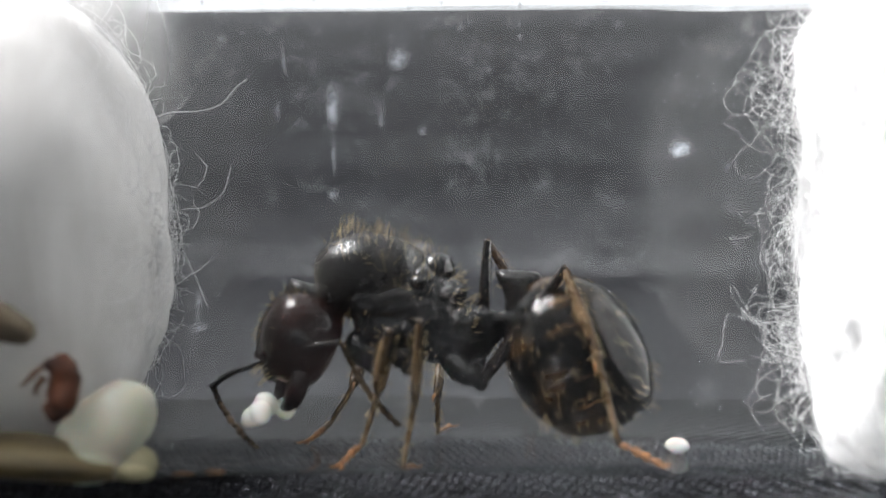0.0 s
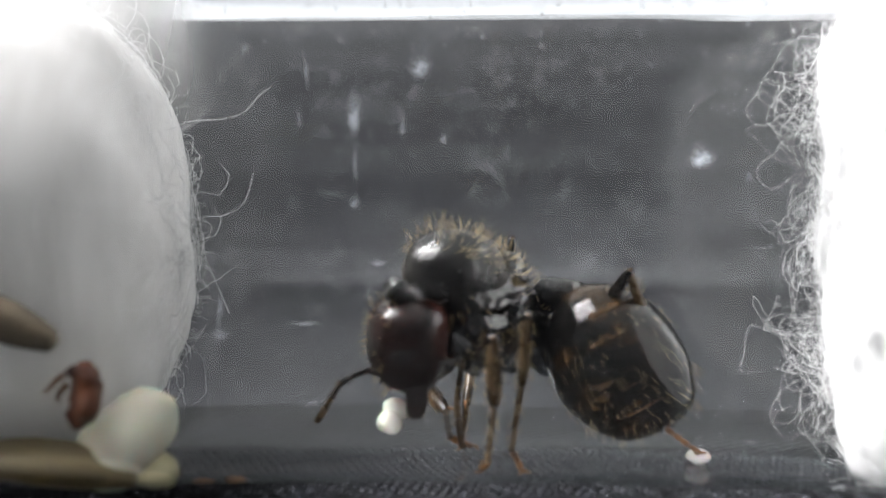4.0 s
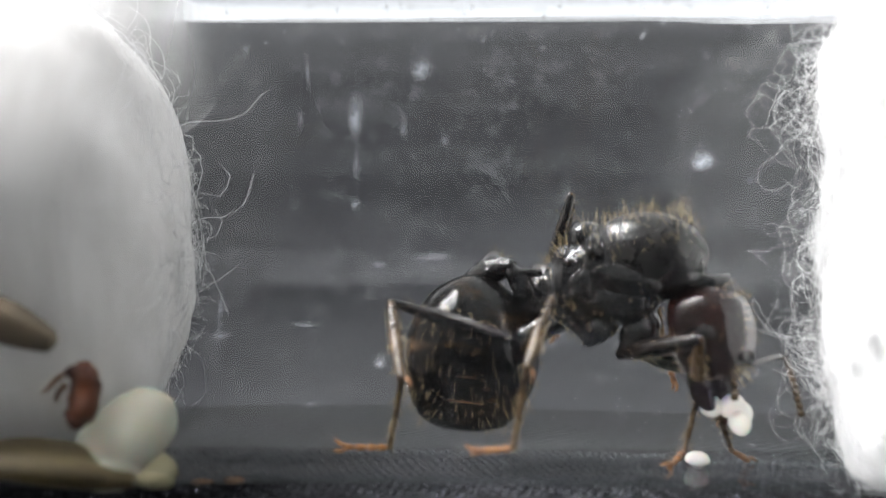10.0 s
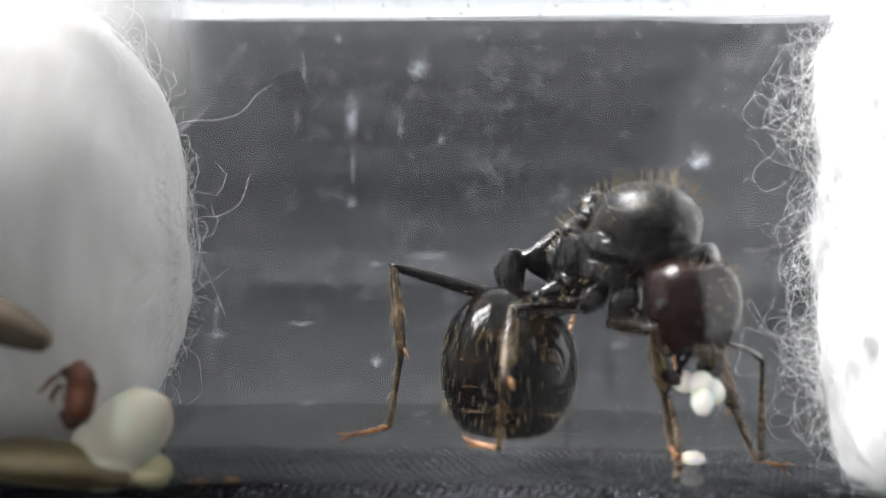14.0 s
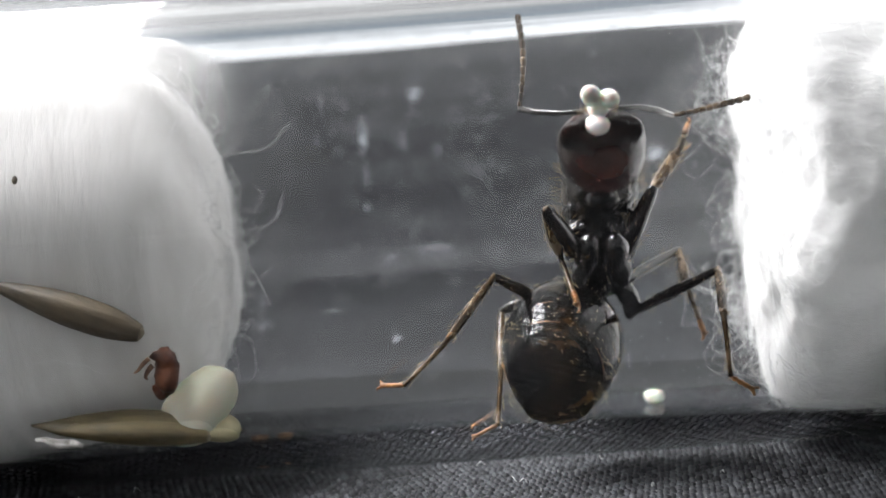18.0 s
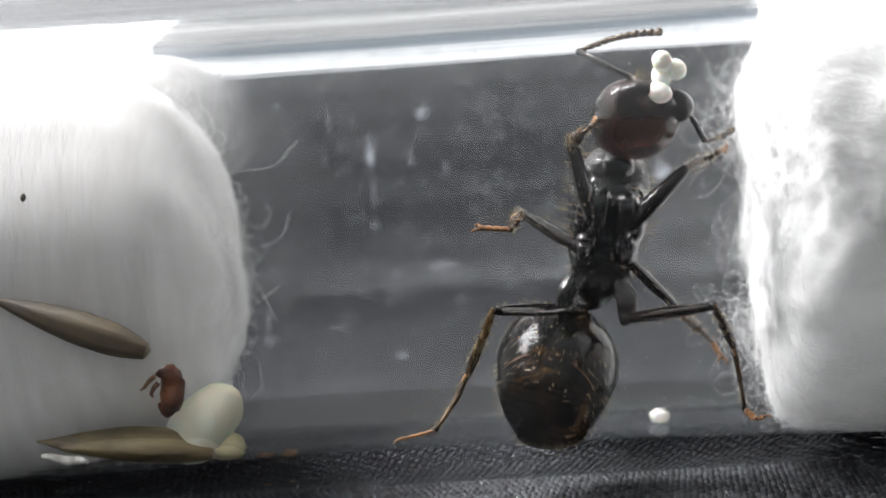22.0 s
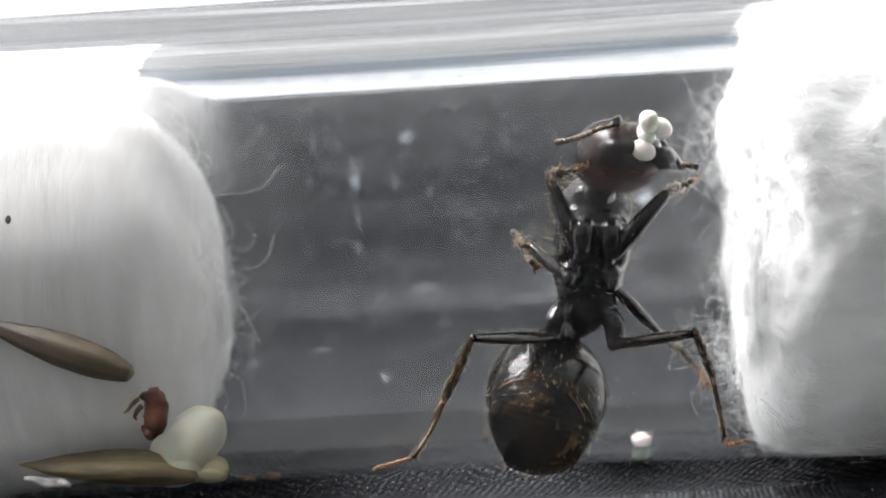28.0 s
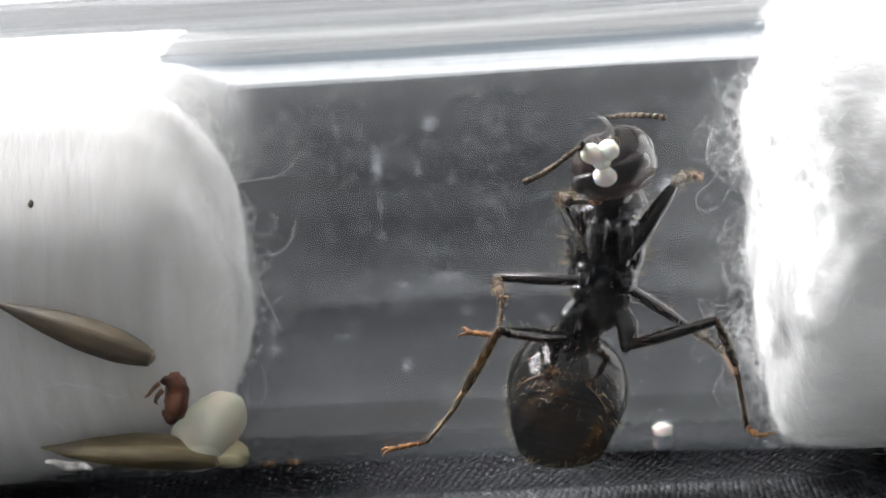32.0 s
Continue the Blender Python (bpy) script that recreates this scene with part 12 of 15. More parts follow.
    walk(moving["R2_tibia"], [
        (0, pose(-0.00138, -0.00306, -0.00063, -133.9, 49.0, 108.0)), (0.25, pose(-0.00124, -0.00315, -0.00097, -134.0, 48.6, 107.9)),
        (0.5, pose(-0.00110, -0.00319, -0.00131, -134.2, 48.2, 107.7)), (0.75, pose(-0.00107, -0.00319, -0.00137, -133.5, 47.3, 108.5)),
        (1, pose(-0.00104, -0.00319, -0.00143, -132.9, 46.3, 109.3)), (1.5, pose(-0.00115, -0.00318, -0.00146, -133.2, 45.1, 109.0)),
        (2, pose(-0.00126, -0.00317, -0.00138, -134.5, 44.5, 107.1)), (2.5, pose(-0.00139, -0.00314, -0.00133, -136.0, 43.8, 105.0)),
        (3, pose(-0.00138, -0.00314, -0.00115, -138.7, 43.9, 101.0)), (3.5, pose(-0.00130, -0.00315, -0.00106, -138.6, 42.7, 101.1)),
        (4, pose(-0.00251, -0.00245, -0.00052, -169.9, 60.9, 62.3)), (4.5, pose(-0.00307, -0.00175, -0.00056, 137.3, 65.7, 4.4)),
        (5, pose(-0.00296, -0.00208, -0.00090, 113.2, 66.3, -21.9)), (5.5, pose(-0.00037, -0.00315, -0.00144, 103.4, 59.4, -32.9)),
        (6, pose(-0.00184, -0.00295, -0.00178, 62.0, 47.5, -89.5)), (6.5, pose(-0.00230, -0.00269, -0.00180, 45.2, 42.4, -120.7)),
        (7, pose(-0.00302, -0.00201, -0.00152, 30.4, 42.7, -159.4)), (7.3, pose(-0.00252, -0.00249, -0.00067, 64.8, 34.1, -96.7)),
        (7.5, pose(-0.00113, -0.00280, 0.00008, 46.9, 38.3, -116.2)), (8, pose(-0.00126, -0.00259, 0.00034, 39.5, 35.1, -126.8)),
        (8.5, pose(-0.00109, -0.00261, 0.00035, 43.5, 38.2, -119.6)), (9, pose(-0.00115, -0.00263, 0.00031, 47.5, 40.1, -112.8)),
        (9.5, pose(-0.00110, -0.00277, 0.00014, 48.1, 41.2, -111.7)), (10, pose(-0.00105, -0.00287, -0.00004, 48.8, 42.9, -110.5)),
        (10.5, pose(-0.00066, -0.00297, -0.00023, 58.9, 45.0, -94.7)), (11, pose(-0.00036, -0.00300, -0.00040, 69.2, 46.8, -79.5)),
        (11.5, pose(0.00022, -0.00292, -0.00077, 86.1, 50.4, -55.9)), (12, pose(0.00071, -0.00267, -0.00115, 106.5, 53.8, -30.0)),
        (12.5, pose(0.00054, -0.00279, -0.00118, 105.6, 54.5, -31.1)), (13, pose(0.00030, -0.00293, -0.00121, 103.4, 54.0, -33.9)),
        (13.5, pose(-0.00017, -0.00311, -0.00117, 92.4, 54.0, -47.5)), (14, pose(-0.00074, -0.00319, -0.00116, 82.5, 53.1, -60.6)),
        (14.5, pose(-0.00117, -0.00312, -0.00072, 73.4, 46.2, -73.2)), (15.5, pose(0.00011, -0.00274, -0.00241, 134.7, 63.0, -0.6)),
        (16.5, pose(-0.00057, -0.00318, -0.00139, 159.7, 69.4, 26.5)), (17, pose(-0.00097, -0.00319, -0.00113, 139.9, 77.1, 5.9)),
        (17.5, pose(-0.00103, -0.00319, -0.00148, 159.1, 81.5, 25.3)), (18, pose(-0.00218, -0.00283, -0.00113, -58.9, 88.6, 166.9)),
        (18.5, pose(-0.00223, -0.00271, -0.00066, -51.2, 81.6, 173.9)), (19, pose(-0.00040, -0.00237, 0.00057, -26.3, 76.3, -160.8)),
        (19.5, pose(-0.00060, -0.00257, 0.00040, -43.2, 75.9, -178.3)), (20, pose(-0.00081, -0.00277, 0.00015, -58.9, 74.9, 165.2)),
        (20.5, pose(-0.00036, -0.00261, 0.00030, -48.0, 79.3, 177.0)), (21, pose(0.00007, -0.00245, 0.00029, -23.7, 82.5, -158.1)),
        (21.5, pose(0.00003, -0.00252, 0.00024, -35.9, 81.7, -170.4)), (22, pose(-0.00001, -0.00257, 0.00019, -46.1, 80.3, 179.2)),
        (22.5, pose(-0.00034, -0.00267, 0.00020, -59.6, 78.0, 165.2)), (23, pose(-0.00067, -0.00278, 0.00012, -68.2, 75.1, 156.0)),
        (23.5, pose(-0.00073, -0.00288, -0.00003, -75.2, 74.9, 148.9)), (24, pose(-0.00078, -0.00298, -0.00023, -81.1, 73.8, 142.8)),
        (24.5, pose(-0.00024, -0.00272, 0.00009, -60.6, 80.1, 164.3)), (25, pose(0.00027, -0.00248, 0.00012, -7.9, 83.1, -142.2)),
        (25.5, pose(0.00057, -0.00236, -0.00001, 9.8, 84.1, -124.2)), (26, pose(0.00086, -0.00227, -0.00024, 33.2, 84.4, -100.6)),
        (26.5, pose(0.00076, -0.00237, -0.00027, 32.5, 84.7, -101.2)), (28.5, pose(0.00020, -0.00222, 0.00046, -85.3, 72.7, 140.2)),
        (29, pose(0.00021, -0.00239, 0.00028, -67.0, 75.8, 159.0)), (29.5, pose(0.00021, -0.00241, 0.00026, -85.7, 71.2, 139.6)),
        (30, pose(0.00021, -0.00245, 0.00021, -95.8, 64.9, 128.8)), (30.5, pose(-0.00039, -0.00265, 0.00025, -83.2, 69.5, 142.2)),
        (31, pose(-0.00099, -0.00287, -0.00002, -66.7, 72.7, 159.8)), (31.5, pose(-0.00108, -0.00294, -0.00016, -73.3, 73.9, 153.1)),
        (32, pose(-0.00115, -0.00301, -0.00034, -79.7, 74.7, 146.6)),
    ])
    walk(moving["R2_metatarsus"], [
        (0, pose(-0.00178, -0.00181, -0.00213, -28.1, 60.2, -130.5)), (0.25, pose(-0.00164, -0.00189, -0.00247, -27.8, 59.6, -130.1)),
        (0.5, pose(-0.00151, -0.00192, -0.00280, -27.2, 59.0, -129.5)), (0.75, pose(-0.00150, -0.00190, -0.00284, -27.8, 57.7, -130.1)),
        (1, pose(-0.00150, -0.00189, -0.00287, -28.3, 56.3, -130.8)), (1.5, pose(-0.00161, -0.00184, -0.00287, -27.3, 54.8, -129.6)),
        (2, pose(-0.00168, -0.00180, -0.00278, -25.1, 54.4, -126.8)), (2.5, pose(-0.00176, -0.00175, -0.00272, -22.8, 54.0, -124.0)),
        (3, pose(-0.00165, -0.00173, -0.00254, -18.5, 54.7, -118.7)), (3.5, pose(-0.00158, -0.00171, -0.00242, -18.6, 53.2, -118.8)),
        (4, pose(-0.00206, -0.00159, -0.00227, -37.3, 46.7, -143.2)), (4.5, pose(-0.00225, -0.00169, -0.00238, 98.0, 60.4, 0.0)),
        (5, pose(-0.00221, -0.00238, -0.00274, 69.1, 60.5, -33.0)), (5.5, pose(0.00048, -0.00370, -0.00316, -37.0, 49.7, -148.7)),
        (6, pose(-0.00183, -0.00430, -0.00325, 35.7, 38.0, -55.7)), (6.5, pose(-0.00306, -0.00396, -0.00314, 31.2, 32.7, -67.5)),
        (7, pose(-0.00440, -0.00253, -0.00288, 23.0, 30.9, -97.9)), (7.15, pose(-0.00230, -0.00425, -0.00240, -8.7, 59.4, -117.3)),
        (7.3, pose(-0.00272, -0.00414, -0.00179, -68.9, 53.6, 158.7)), (7.5, pose(-0.00182, -0.00421, -0.00116, -63.0, 61.9, 177.1)),
        (8, pose(-0.00225, -0.00390, -0.00081, -76.3, 63.2, 164.2)), (8.5, pose(-0.00187, -0.00397, -0.00088, -66.6, 64.9, 175.2)),
        (9, pose(-0.00174, -0.00405, -0.00098, -40.5, 64.4, -156.0)), (9.5, pose(-0.00165, -0.00417, -0.00118, -37.4, 67.1, -152.6)),
        (10, pose(-0.00156, -0.00425, -0.00140, -35.4, 69.4, -150.5)), (10.5, pose(-0.00077, -0.00438, -0.00164, -24.4, 74.8, -138.8)),
        (11, pose(-0.00011, -0.00434, -0.00186, -11.9, 80.7, -125.9)), (11.5, pose(0.00093, -0.00397, -0.00232, -84.0, 70.2, 160.4)),
        (12, pose(0.00174, -0.00326, -0.00276, -83.7, 56.3, 160.7)), (12.5, pose(0.00154, -0.00339, -0.00281, -83.2, 63.9, 161.3)),
        (13, pose(0.00127, -0.00359, -0.00282, -80.5, 76.6, 164.1)), (13.5, pose(0.00062, -0.00397, -0.00278, -76.8, 71.5, 167.9)),
        (14, pose(-0.00015, -0.00424, -0.00275, -79.1, 67.4, 165.4)), (14.5, pose(-0.00077, -0.00444, -0.00216, -90.7, 61.4, 152.7)),
        (15.5, pose(0.00101, -0.00275, -0.00419, -100.8, 50.8, 141.0)), (16.5, pose(0.00005, -0.00287, -0.00326, -159.2, 87.1, 81.5)),
        (17, pose(-0.00052, -0.00315, -0.00308, -87.1, 80.2, 153.8)), (17.5, pose(-0.00076, -0.00306, -0.00346, -75.5, 79.9, 165.6)),
        (18, pose(-0.00222, -0.00282, -0.00312, -54.7, 69.4, -172.9)), (18.5, pose(-0.00252, -0.00268, -0.00263, -61.7, 21.7, 178.1)),
        (19, pose(-0.00085, -0.00253, -0.00138, -48.2, 77.3, -166.2)), (19.5, pose(-0.00108, -0.00258, -0.00154, -53.8, 75.7, -171.9)),
        (20, pose(-0.00131, -0.00264, -0.00178, -59.5, 73.8, -177.8)), (20.5, pose(-0.00073, -0.00259, -0.00167, -37.5, 78.4, -155.1)),
        (21, pose(-0.00017, -0.00255, -0.00169, -0.1, 80.1, -117.1)), (21.5, pose(-0.00026, -0.00256, -0.00174, -12.2, 82.2, -129.3)),
        (22, pose(-0.00035, -0.00257, -0.00178, -27.5, 83.8, -144.7)), (22.5, pose(-0.00074, -0.00257, -0.00175, -60.7, 77.8, -178.3)),
        (23, pose(-0.00114, -0.00258, -0.00181, -69.5, 70.4, 172.4)), (23.5, pose(-0.00118, -0.00261, -0.00196, -72.8, 68.9, 168.9)),
        (24, pose(-0.00122, -0.00264, -0.00215, -74.8, 67.2, 166.7)), (24.5, pose(-0.00058, -0.00263, -0.00188, -46.7, 76.7, -163.7)),
        (25, pose(0.00009, -0.00262, -0.00186, 8.8, 77.0, -106.8)), (25.5, pose(0.00046, -0.00253, -0.00200, 24.3, 78.9, -91.0)),
        (26, pose(0.00082, -0.00246, -0.00224, 44.0, 79.5, -70.9)), (26.5, pose(0.00072, -0.00256, -0.00226, 44.6, 79.9, -70.3)),
        (28.5, pose(-0.00025, -0.00184, -0.00145, -100.0, 73.0, 144.1)), (29, pose(-0.00025, -0.00221, -0.00166, -83.3, 72.7, 161.7)),
        (29.5, pose(-0.00028, -0.00200, -0.00164, -95.9, 65.6, 148.1)), (30, pose(-0.00032, -0.00179, -0.00160, -103.1, 57.3, 139.9)),
        (30.5, pose(-0.00094, -0.00222, -0.00162, -91.1, 63.8, 153.7)), (31, pose(-0.00155, -0.00266, -0.00193, -74.7, 67.2, 171.9)),
        (31.5, pose(-0.00157, -0.00269, -0.00208, -71.4, 64.5, 175.5)), (32, pose(-0.00159, -0.00272, -0.00227, -69.3, 61.9, 178.0)),
    ])
    walk(moving["R2_tarsus"], [
        (0, pose(-0.00230, -0.00242, -0.00352, 169.7, 6.9, -113.5)), (0.25, pose(-0.00217, -0.00251, -0.00385, 169.7, 6.8, -113.7)),
        (0.5, pose(-0.00203, -0.00255, -0.00417, 169.7, 6.7, -113.8)), (0.75, pose(-0.00205, -0.00256, -0.00419, 169.7, 6.1, -114.0)),
        (1, pose(-0.00208, -0.00256, -0.00420, 169.7, 5.5, -114.2)), (1.5, pose(-0.00220, -0.00255, -0.00418, 169.7, 5.2, -114.3)),
        (2, pose(-0.00223, -0.00255, -0.00408, 169.7, 5.5, -114.3)), (2.5, pose(-0.00229, -0.00253, -0.00401, 169.6, 6.0, -114.3)),
        (3, pose(-0.00210, -0.00254, -0.00384, 169.7, 7.1, -114.1)), (3.5, pose(-0.00204, -0.00255, -0.00370, 169.6, 6.7, -114.4)),
        (3.75, pose(-0.00248, -0.00240, -0.00353, -147.9, 44.5, -33.7)), (4, pose(-0.00293, -0.00225, -0.00343, -102.4, 9.1, 49.4)),
        (4.5, pose(-0.00146, -0.00169, -0.00378, -111.9, 11.5, -1.5)), (5, pose(-0.00155, -0.00281, -0.00413, -117.9, 8.8, -35.5)),
        (5.5, pose(-0.00040, -0.00424, -0.00438, -122.5, 7.3, -76.6)), (6, pose(-0.00112, -0.00535, -0.00424, -124.5, 4.2, -101.1)),
        (6.5, pose(-0.00254, -0.00521, -0.00401, -125.4, 2.1, -119.0)), (7, pose(-0.00458, -0.00389, -0.00370, -124.2, -1.1, -141.6)),
        (7.3, pose(-0.00360, -0.00379, -0.00308, -125.6, -6.6, -123.8)), (7.5, pose(-0.00257, -0.00417, -0.00257, -124.0, -3.6, 178.6)),
        (8, pose(-0.00294, -0.00371, -0.00224, -124.3, -2.2, 171.0)), (8.5, pose(-0.00254, -0.00392, -0.00233, -124.3, 0.1, 165.9)),
        (9, pose(-0.00237, -0.00433, -0.00242, -124.5, 1.2, 161.0)), (9.5, pose(-0.00221, -0.00445, -0.00266, -124.3, -0.1, 164.4)),
        (10, pose(-0.00205, -0.00452, -0.00290, -124.1, -0.3, 168.3)), (10.5, pose(-0.00109, -0.00466, -0.00319, -123.8, 0.2, 175.3)),
        (11, pose(-0.00026, -0.00455, -0.00344, -123.4, 0.9, -178.6)), (11.5, pose(0.00042, -0.00379, -0.00382, -123.4, -3.4, -173.6)),
        (12, pose(0.00090, -0.00297, -0.00409, -123.7, -2.7, -166.5)), (12.5, pose(0.00087, -0.00317, -0.00425, -123.8, -1.0, -163.7)),
        (13, pose(0.00092, -0.00349, -0.00438, -123.8, 1.5, -161.0)), (13.5, pose(0.00013, -0.00387, -0.00430, -123.8, -3.3, -170.3)),
        (14, pose(-0.00074, -0.00409, -0.00423, -123.7, -6.8, -180.0)), (14.25, pose(-0.00136, -0.00438, -0.00377, -125.1, -3.0, -137.4)),
        (14.5, pose(-0.00145, -0.00409, -0.00357, -128.1, -7.5, -92.4)), (15.5, pose(0.00023, -0.00211, -0.00543, -131.5, 7.2, -168.1)),
        (16.5, pose(0.00007, -0.00279, -0.00486, -130.2, 7.0, -158.3)), (16.75, pose(-0.00035, -0.00291, -0.00476, -115.9, 30.1, -116.2)),
        (17, pose(-0.00077, -0.00303, -0.00465, -84.6, 35.4, -61.6)), (17.25, pose(-0.00090, -0.00306, -0.00484, -105.9, 20.5, -104.9)),
        (17.5, pose(-0.00103, -0.00299, -0.00503, -111.5, -2.7, -139.0)), (18, pose(-0.00278, -0.00289, -0.00462, -111.9, -14.1, -135.8)),
        (18.5, pose(-0.00401, -0.00263, -0.00323, -107.6, -23.4, -148.6)), (19, pose(-0.00119, -0.00261, -0.00294, -124.4, -6.5, -103.2)),
        (19.5, pose(-0.00147, -0.00264, -0.00309, -122.9, -15.4, -106.7)), (20, pose(-0.00176, -0.00265, -0.00332, -121.1, -23.5, -109.7)),
        (20.5, pose(-0.00103, -0.00272, -0.00323, -121.5, -36.0, -108.3)), (21, pose(-0.00029, -0.00279, -0.00327, -123.6, -47.5, -105.3)),
        (21.5, pose(-0.00040, -0.00273, -0.00332, -127.6, -38.6, -100.1)), (22, pose(-0.00049, -0.00267, -0.00337, -130.2, -27.3, -96.5)),
        (22.5, pose(-0.00108, -0.00258, -0.00332, -128.1, -23.8, -100.6)), (23, pose(-0.00167, -0.00250, -0.00332, -126.3, -21.2, -104.3)),
        (23.5, pose(-0.00175, -0.00250, -0.00345, -127.4, -24.5, -101.8)), (24, pose(-0.00183, -0.00250, -0.00363, -128.8, -28.3, -99.0)),
        (24.5, pose(-0.00093, -0.00273, -0.00344, -131.3, -37.6, -94.2)), (25, pose(-0.00002, -0.00297, -0.00342, -135.9, -47.0, -87.9)),
        (25.5, pose(0.00045, -0.00284, -0.00357, -141.6, -58.4, -81.1)), (26, pose(0.00092, -0.00273, -0.00381, -152.9, -68.8, -68.8)),
        (26.5, pose(0.00082, -0.00282, -0.00384, -152.0, -68.4, -69.7)), (28.5, pose(-0.00063, -0.00157, -0.00298, 9.3, -65.0, 128.4)),
        (29, pose(-0.00070, -0.00206, -0.00318, -157.0, -44.5, -65.5)), (29.5, pose(-0.00085, -0.00165, -0.00310, -143.7, -48.6, -82.4)),
        (30, pose(-0.00098, -0.00123, -0.00295, -128.2, -49.4, -101.8)), (30.5, pose(-0.00157, -0.00191, -0.00306, -128.2, -25.2, -104.6)),
        (31, pose(-0.00217, -0.00258, -0.00340, -131.6, 9.2, -102.4)), (31.5, pose(-0.00226, -0.00263, -0.00353, -130.9, -11.7, -99.6)),
        (32, pose(-0.00235, -0.00269, -0.00368, -132.1, -23.7, -94.8)),
    ])
    walk(moving["R3_femur"], [
        (0, pose(-0.00250, -0.00085, -0.00100, -92.3, -72.7, 0.6)), (0.25, pose(-0.00250, -0.00085, -0.00100, -93.2, -72.0, 1.6)),
        (0.5, pose(-0.00250, -0.00085, -0.00100, -93.6, -71.3, 2.0)), (0.75, pose(-0.00250, -0.00085, -0.00100, -94.0, -70.1, 2.4)),
        (1, pose(-0.00250, -0.00085, -0.00100, -93.9, -69.1, 2.3)), (1.5, pose(-0.00250, -0.00085, -0.00100, -93.4, -67.3, 1.7)),
        (2, pose(-0.00250, -0.00085, -0.00100, -93.3, -67.8, 1.7)), (2.5, pose(-0.00250, -0.00085, -0.00100, -93.0, -68.6, 1.3)),
        (3, pose(-0.00250, -0.00085, -0.00100, -92.7, -70.0, 1.0)), (3.5, pose(-0.00250, -0.00085, -0.00100, -92.1, -65.7, 0.4)),
        (4, pose(-0.00250, -0.00085, -0.00100, -93.0, -68.6, 1.4)), (4.5, pose(-0.00250, -0.00085, -0.00100, -112.5, -74.2, 21.8)),
        (5, pose(-0.00250, -0.00085, -0.00100, -90.1, -60.0, -2.1)), (5.5, pose(-0.00250, -0.00085, -0.00100, -71.4, -47.4, -24.6)),
        (6, pose(-0.00250, -0.00085, -0.00100, -47.3, -43.2, -58.6)), (6.5, pose(-0.00250, -0.00085, -0.00100, -38.6, -51.1, -76.3)),
        (7, pose(-0.00250, -0.00085, -0.00100, -28.0, -18.9, -102.8)), (7.3, pose(-0.00250, -0.00085, -0.00100, -11.1, -26.5, -137.1)),
        (7.5, pose(-0.00250, -0.00085, -0.00100, -7.2, -26.2, -136.1)), (8, pose(-0.00250, -0.00085, -0.00100, 11.5, -35.3, -169.1)),
        (8.5, pose(-0.00250, -0.00085, -0.00100, 11.6, -36.6, -169.2)), (9, pose(-0.00250, -0.00085, -0.00100, 9.1, -35.9, -164.7)),
        (9.5, pose(-0.00250, -0.00085, -0.00100, -1.6, -30.4, -143.6)), (10, pose(-0.00250, -0.00085, -0.00100, -5.5, -24.7, -134.0)),
        (10.5, pose(-0.00250, -0.00085, -0.00100, -9.9, -21.8, -122.1)), (11, pose(-0.00250, -0.00085, -0.00100, -11.8, -19.2, -116.0)),
        (11.5, pose(-0.00250, -0.00085, -0.00100, -19.2, -20.3, -94.0)), (12, pose(-0.00250, -0.00085, -0.00100, -24.4, -20.6, -78.9)),
        (12.5, pose(-0.00250, -0.00085, -0.00100, -23.5, -19.6, -81.6)), (13, pose(-0.00250, -0.00085, -0.00100, -22.2, -18.7, -85.5)),
        (13.5, pose(-0.00250, -0.00085, -0.00100, -15.6, -22.0, -104.6)), (14, pose(-0.00250, -0.00085, -0.00100, -6.8, -23.2, -128.6)),
        (14.5, pose(-0.00250, -0.00085, -0.00100, -9.1, -29.9, -123.4)), (15.5, pose(-0.00250, -0.00085, -0.00100, -20.5, 2.4, -70.4)),
        (16.5, pose(-0.00250, -0.00085, -0.00100, -18.7, -35.1, -79.1)), (17, pose(-0.00250, -0.00085, -0.00100, -30.0, -23.0, -56.3)),
        (17.5, pose(-0.00250, -0.00085, -0.00100, -31.9, -6.4, -48.3)), (18, pose(-0.00250, -0.00085, -0.00100, -30.6, 15.7, -39.2)),
        (18.5, pose(-0.00250, -0.00085, -0.00100, -32.4, 31.4, -45.9)), (19, pose(-0.00250, -0.00085, -0.00100, -43.5, 49.9, -65.3)),
        (19.5, pose(-0.00250, -0.00085, -0.00100, -48.0, 52.5, -71.5)), (20, pose(-0.00250, -0.00085, -0.00100, -52.8, 54.6, -78.1)),
        (20.5, pose(-0.00250, -0.00085, -0.00100, -55.0, 54.3, -80.9)), (21, pose(-0.00250, -0.00085, -0.00100, -57.3, 53.9, -83.9)),
        (21.5, pose(-0.00250, -0.00085, -0.00100, -59.5, 55.4, -86.9)), (22, pose(-0.00250, -0.00085, -0.00100, -62.0, 56.6, -90.1)),
        (22.5, pose(-0.00250, -0.00085, -0.00100, -59.9, 56.3, -87.4)), (23, pose(-0.00250, -0.00085, -0.00100, -57.7, 56.0, -84.7)),
        (23.5, pose(-0.00250, -0.00085, -0.00100, -57.9, 54.7, -84.8)), (24, pose(-0.00250, -0.00085, -0.00100, -58.2, 53.1, -85.0)),
        (24.5, pose(-0.00250, -0.00085, -0.00100, -58.4, 52.1, -85.2)), (25, pose(-0.00250, -0.00085, -0.00100, -58.5, 51.5, -85.4)),
        (25.5, pose(-0.00250, -0.00085, -0.00100, -57.7, 50.1, -84.2)), (26, pose(-0.00250, -0.00085, -0.00100, -56.8, 48.6, -83.1)),
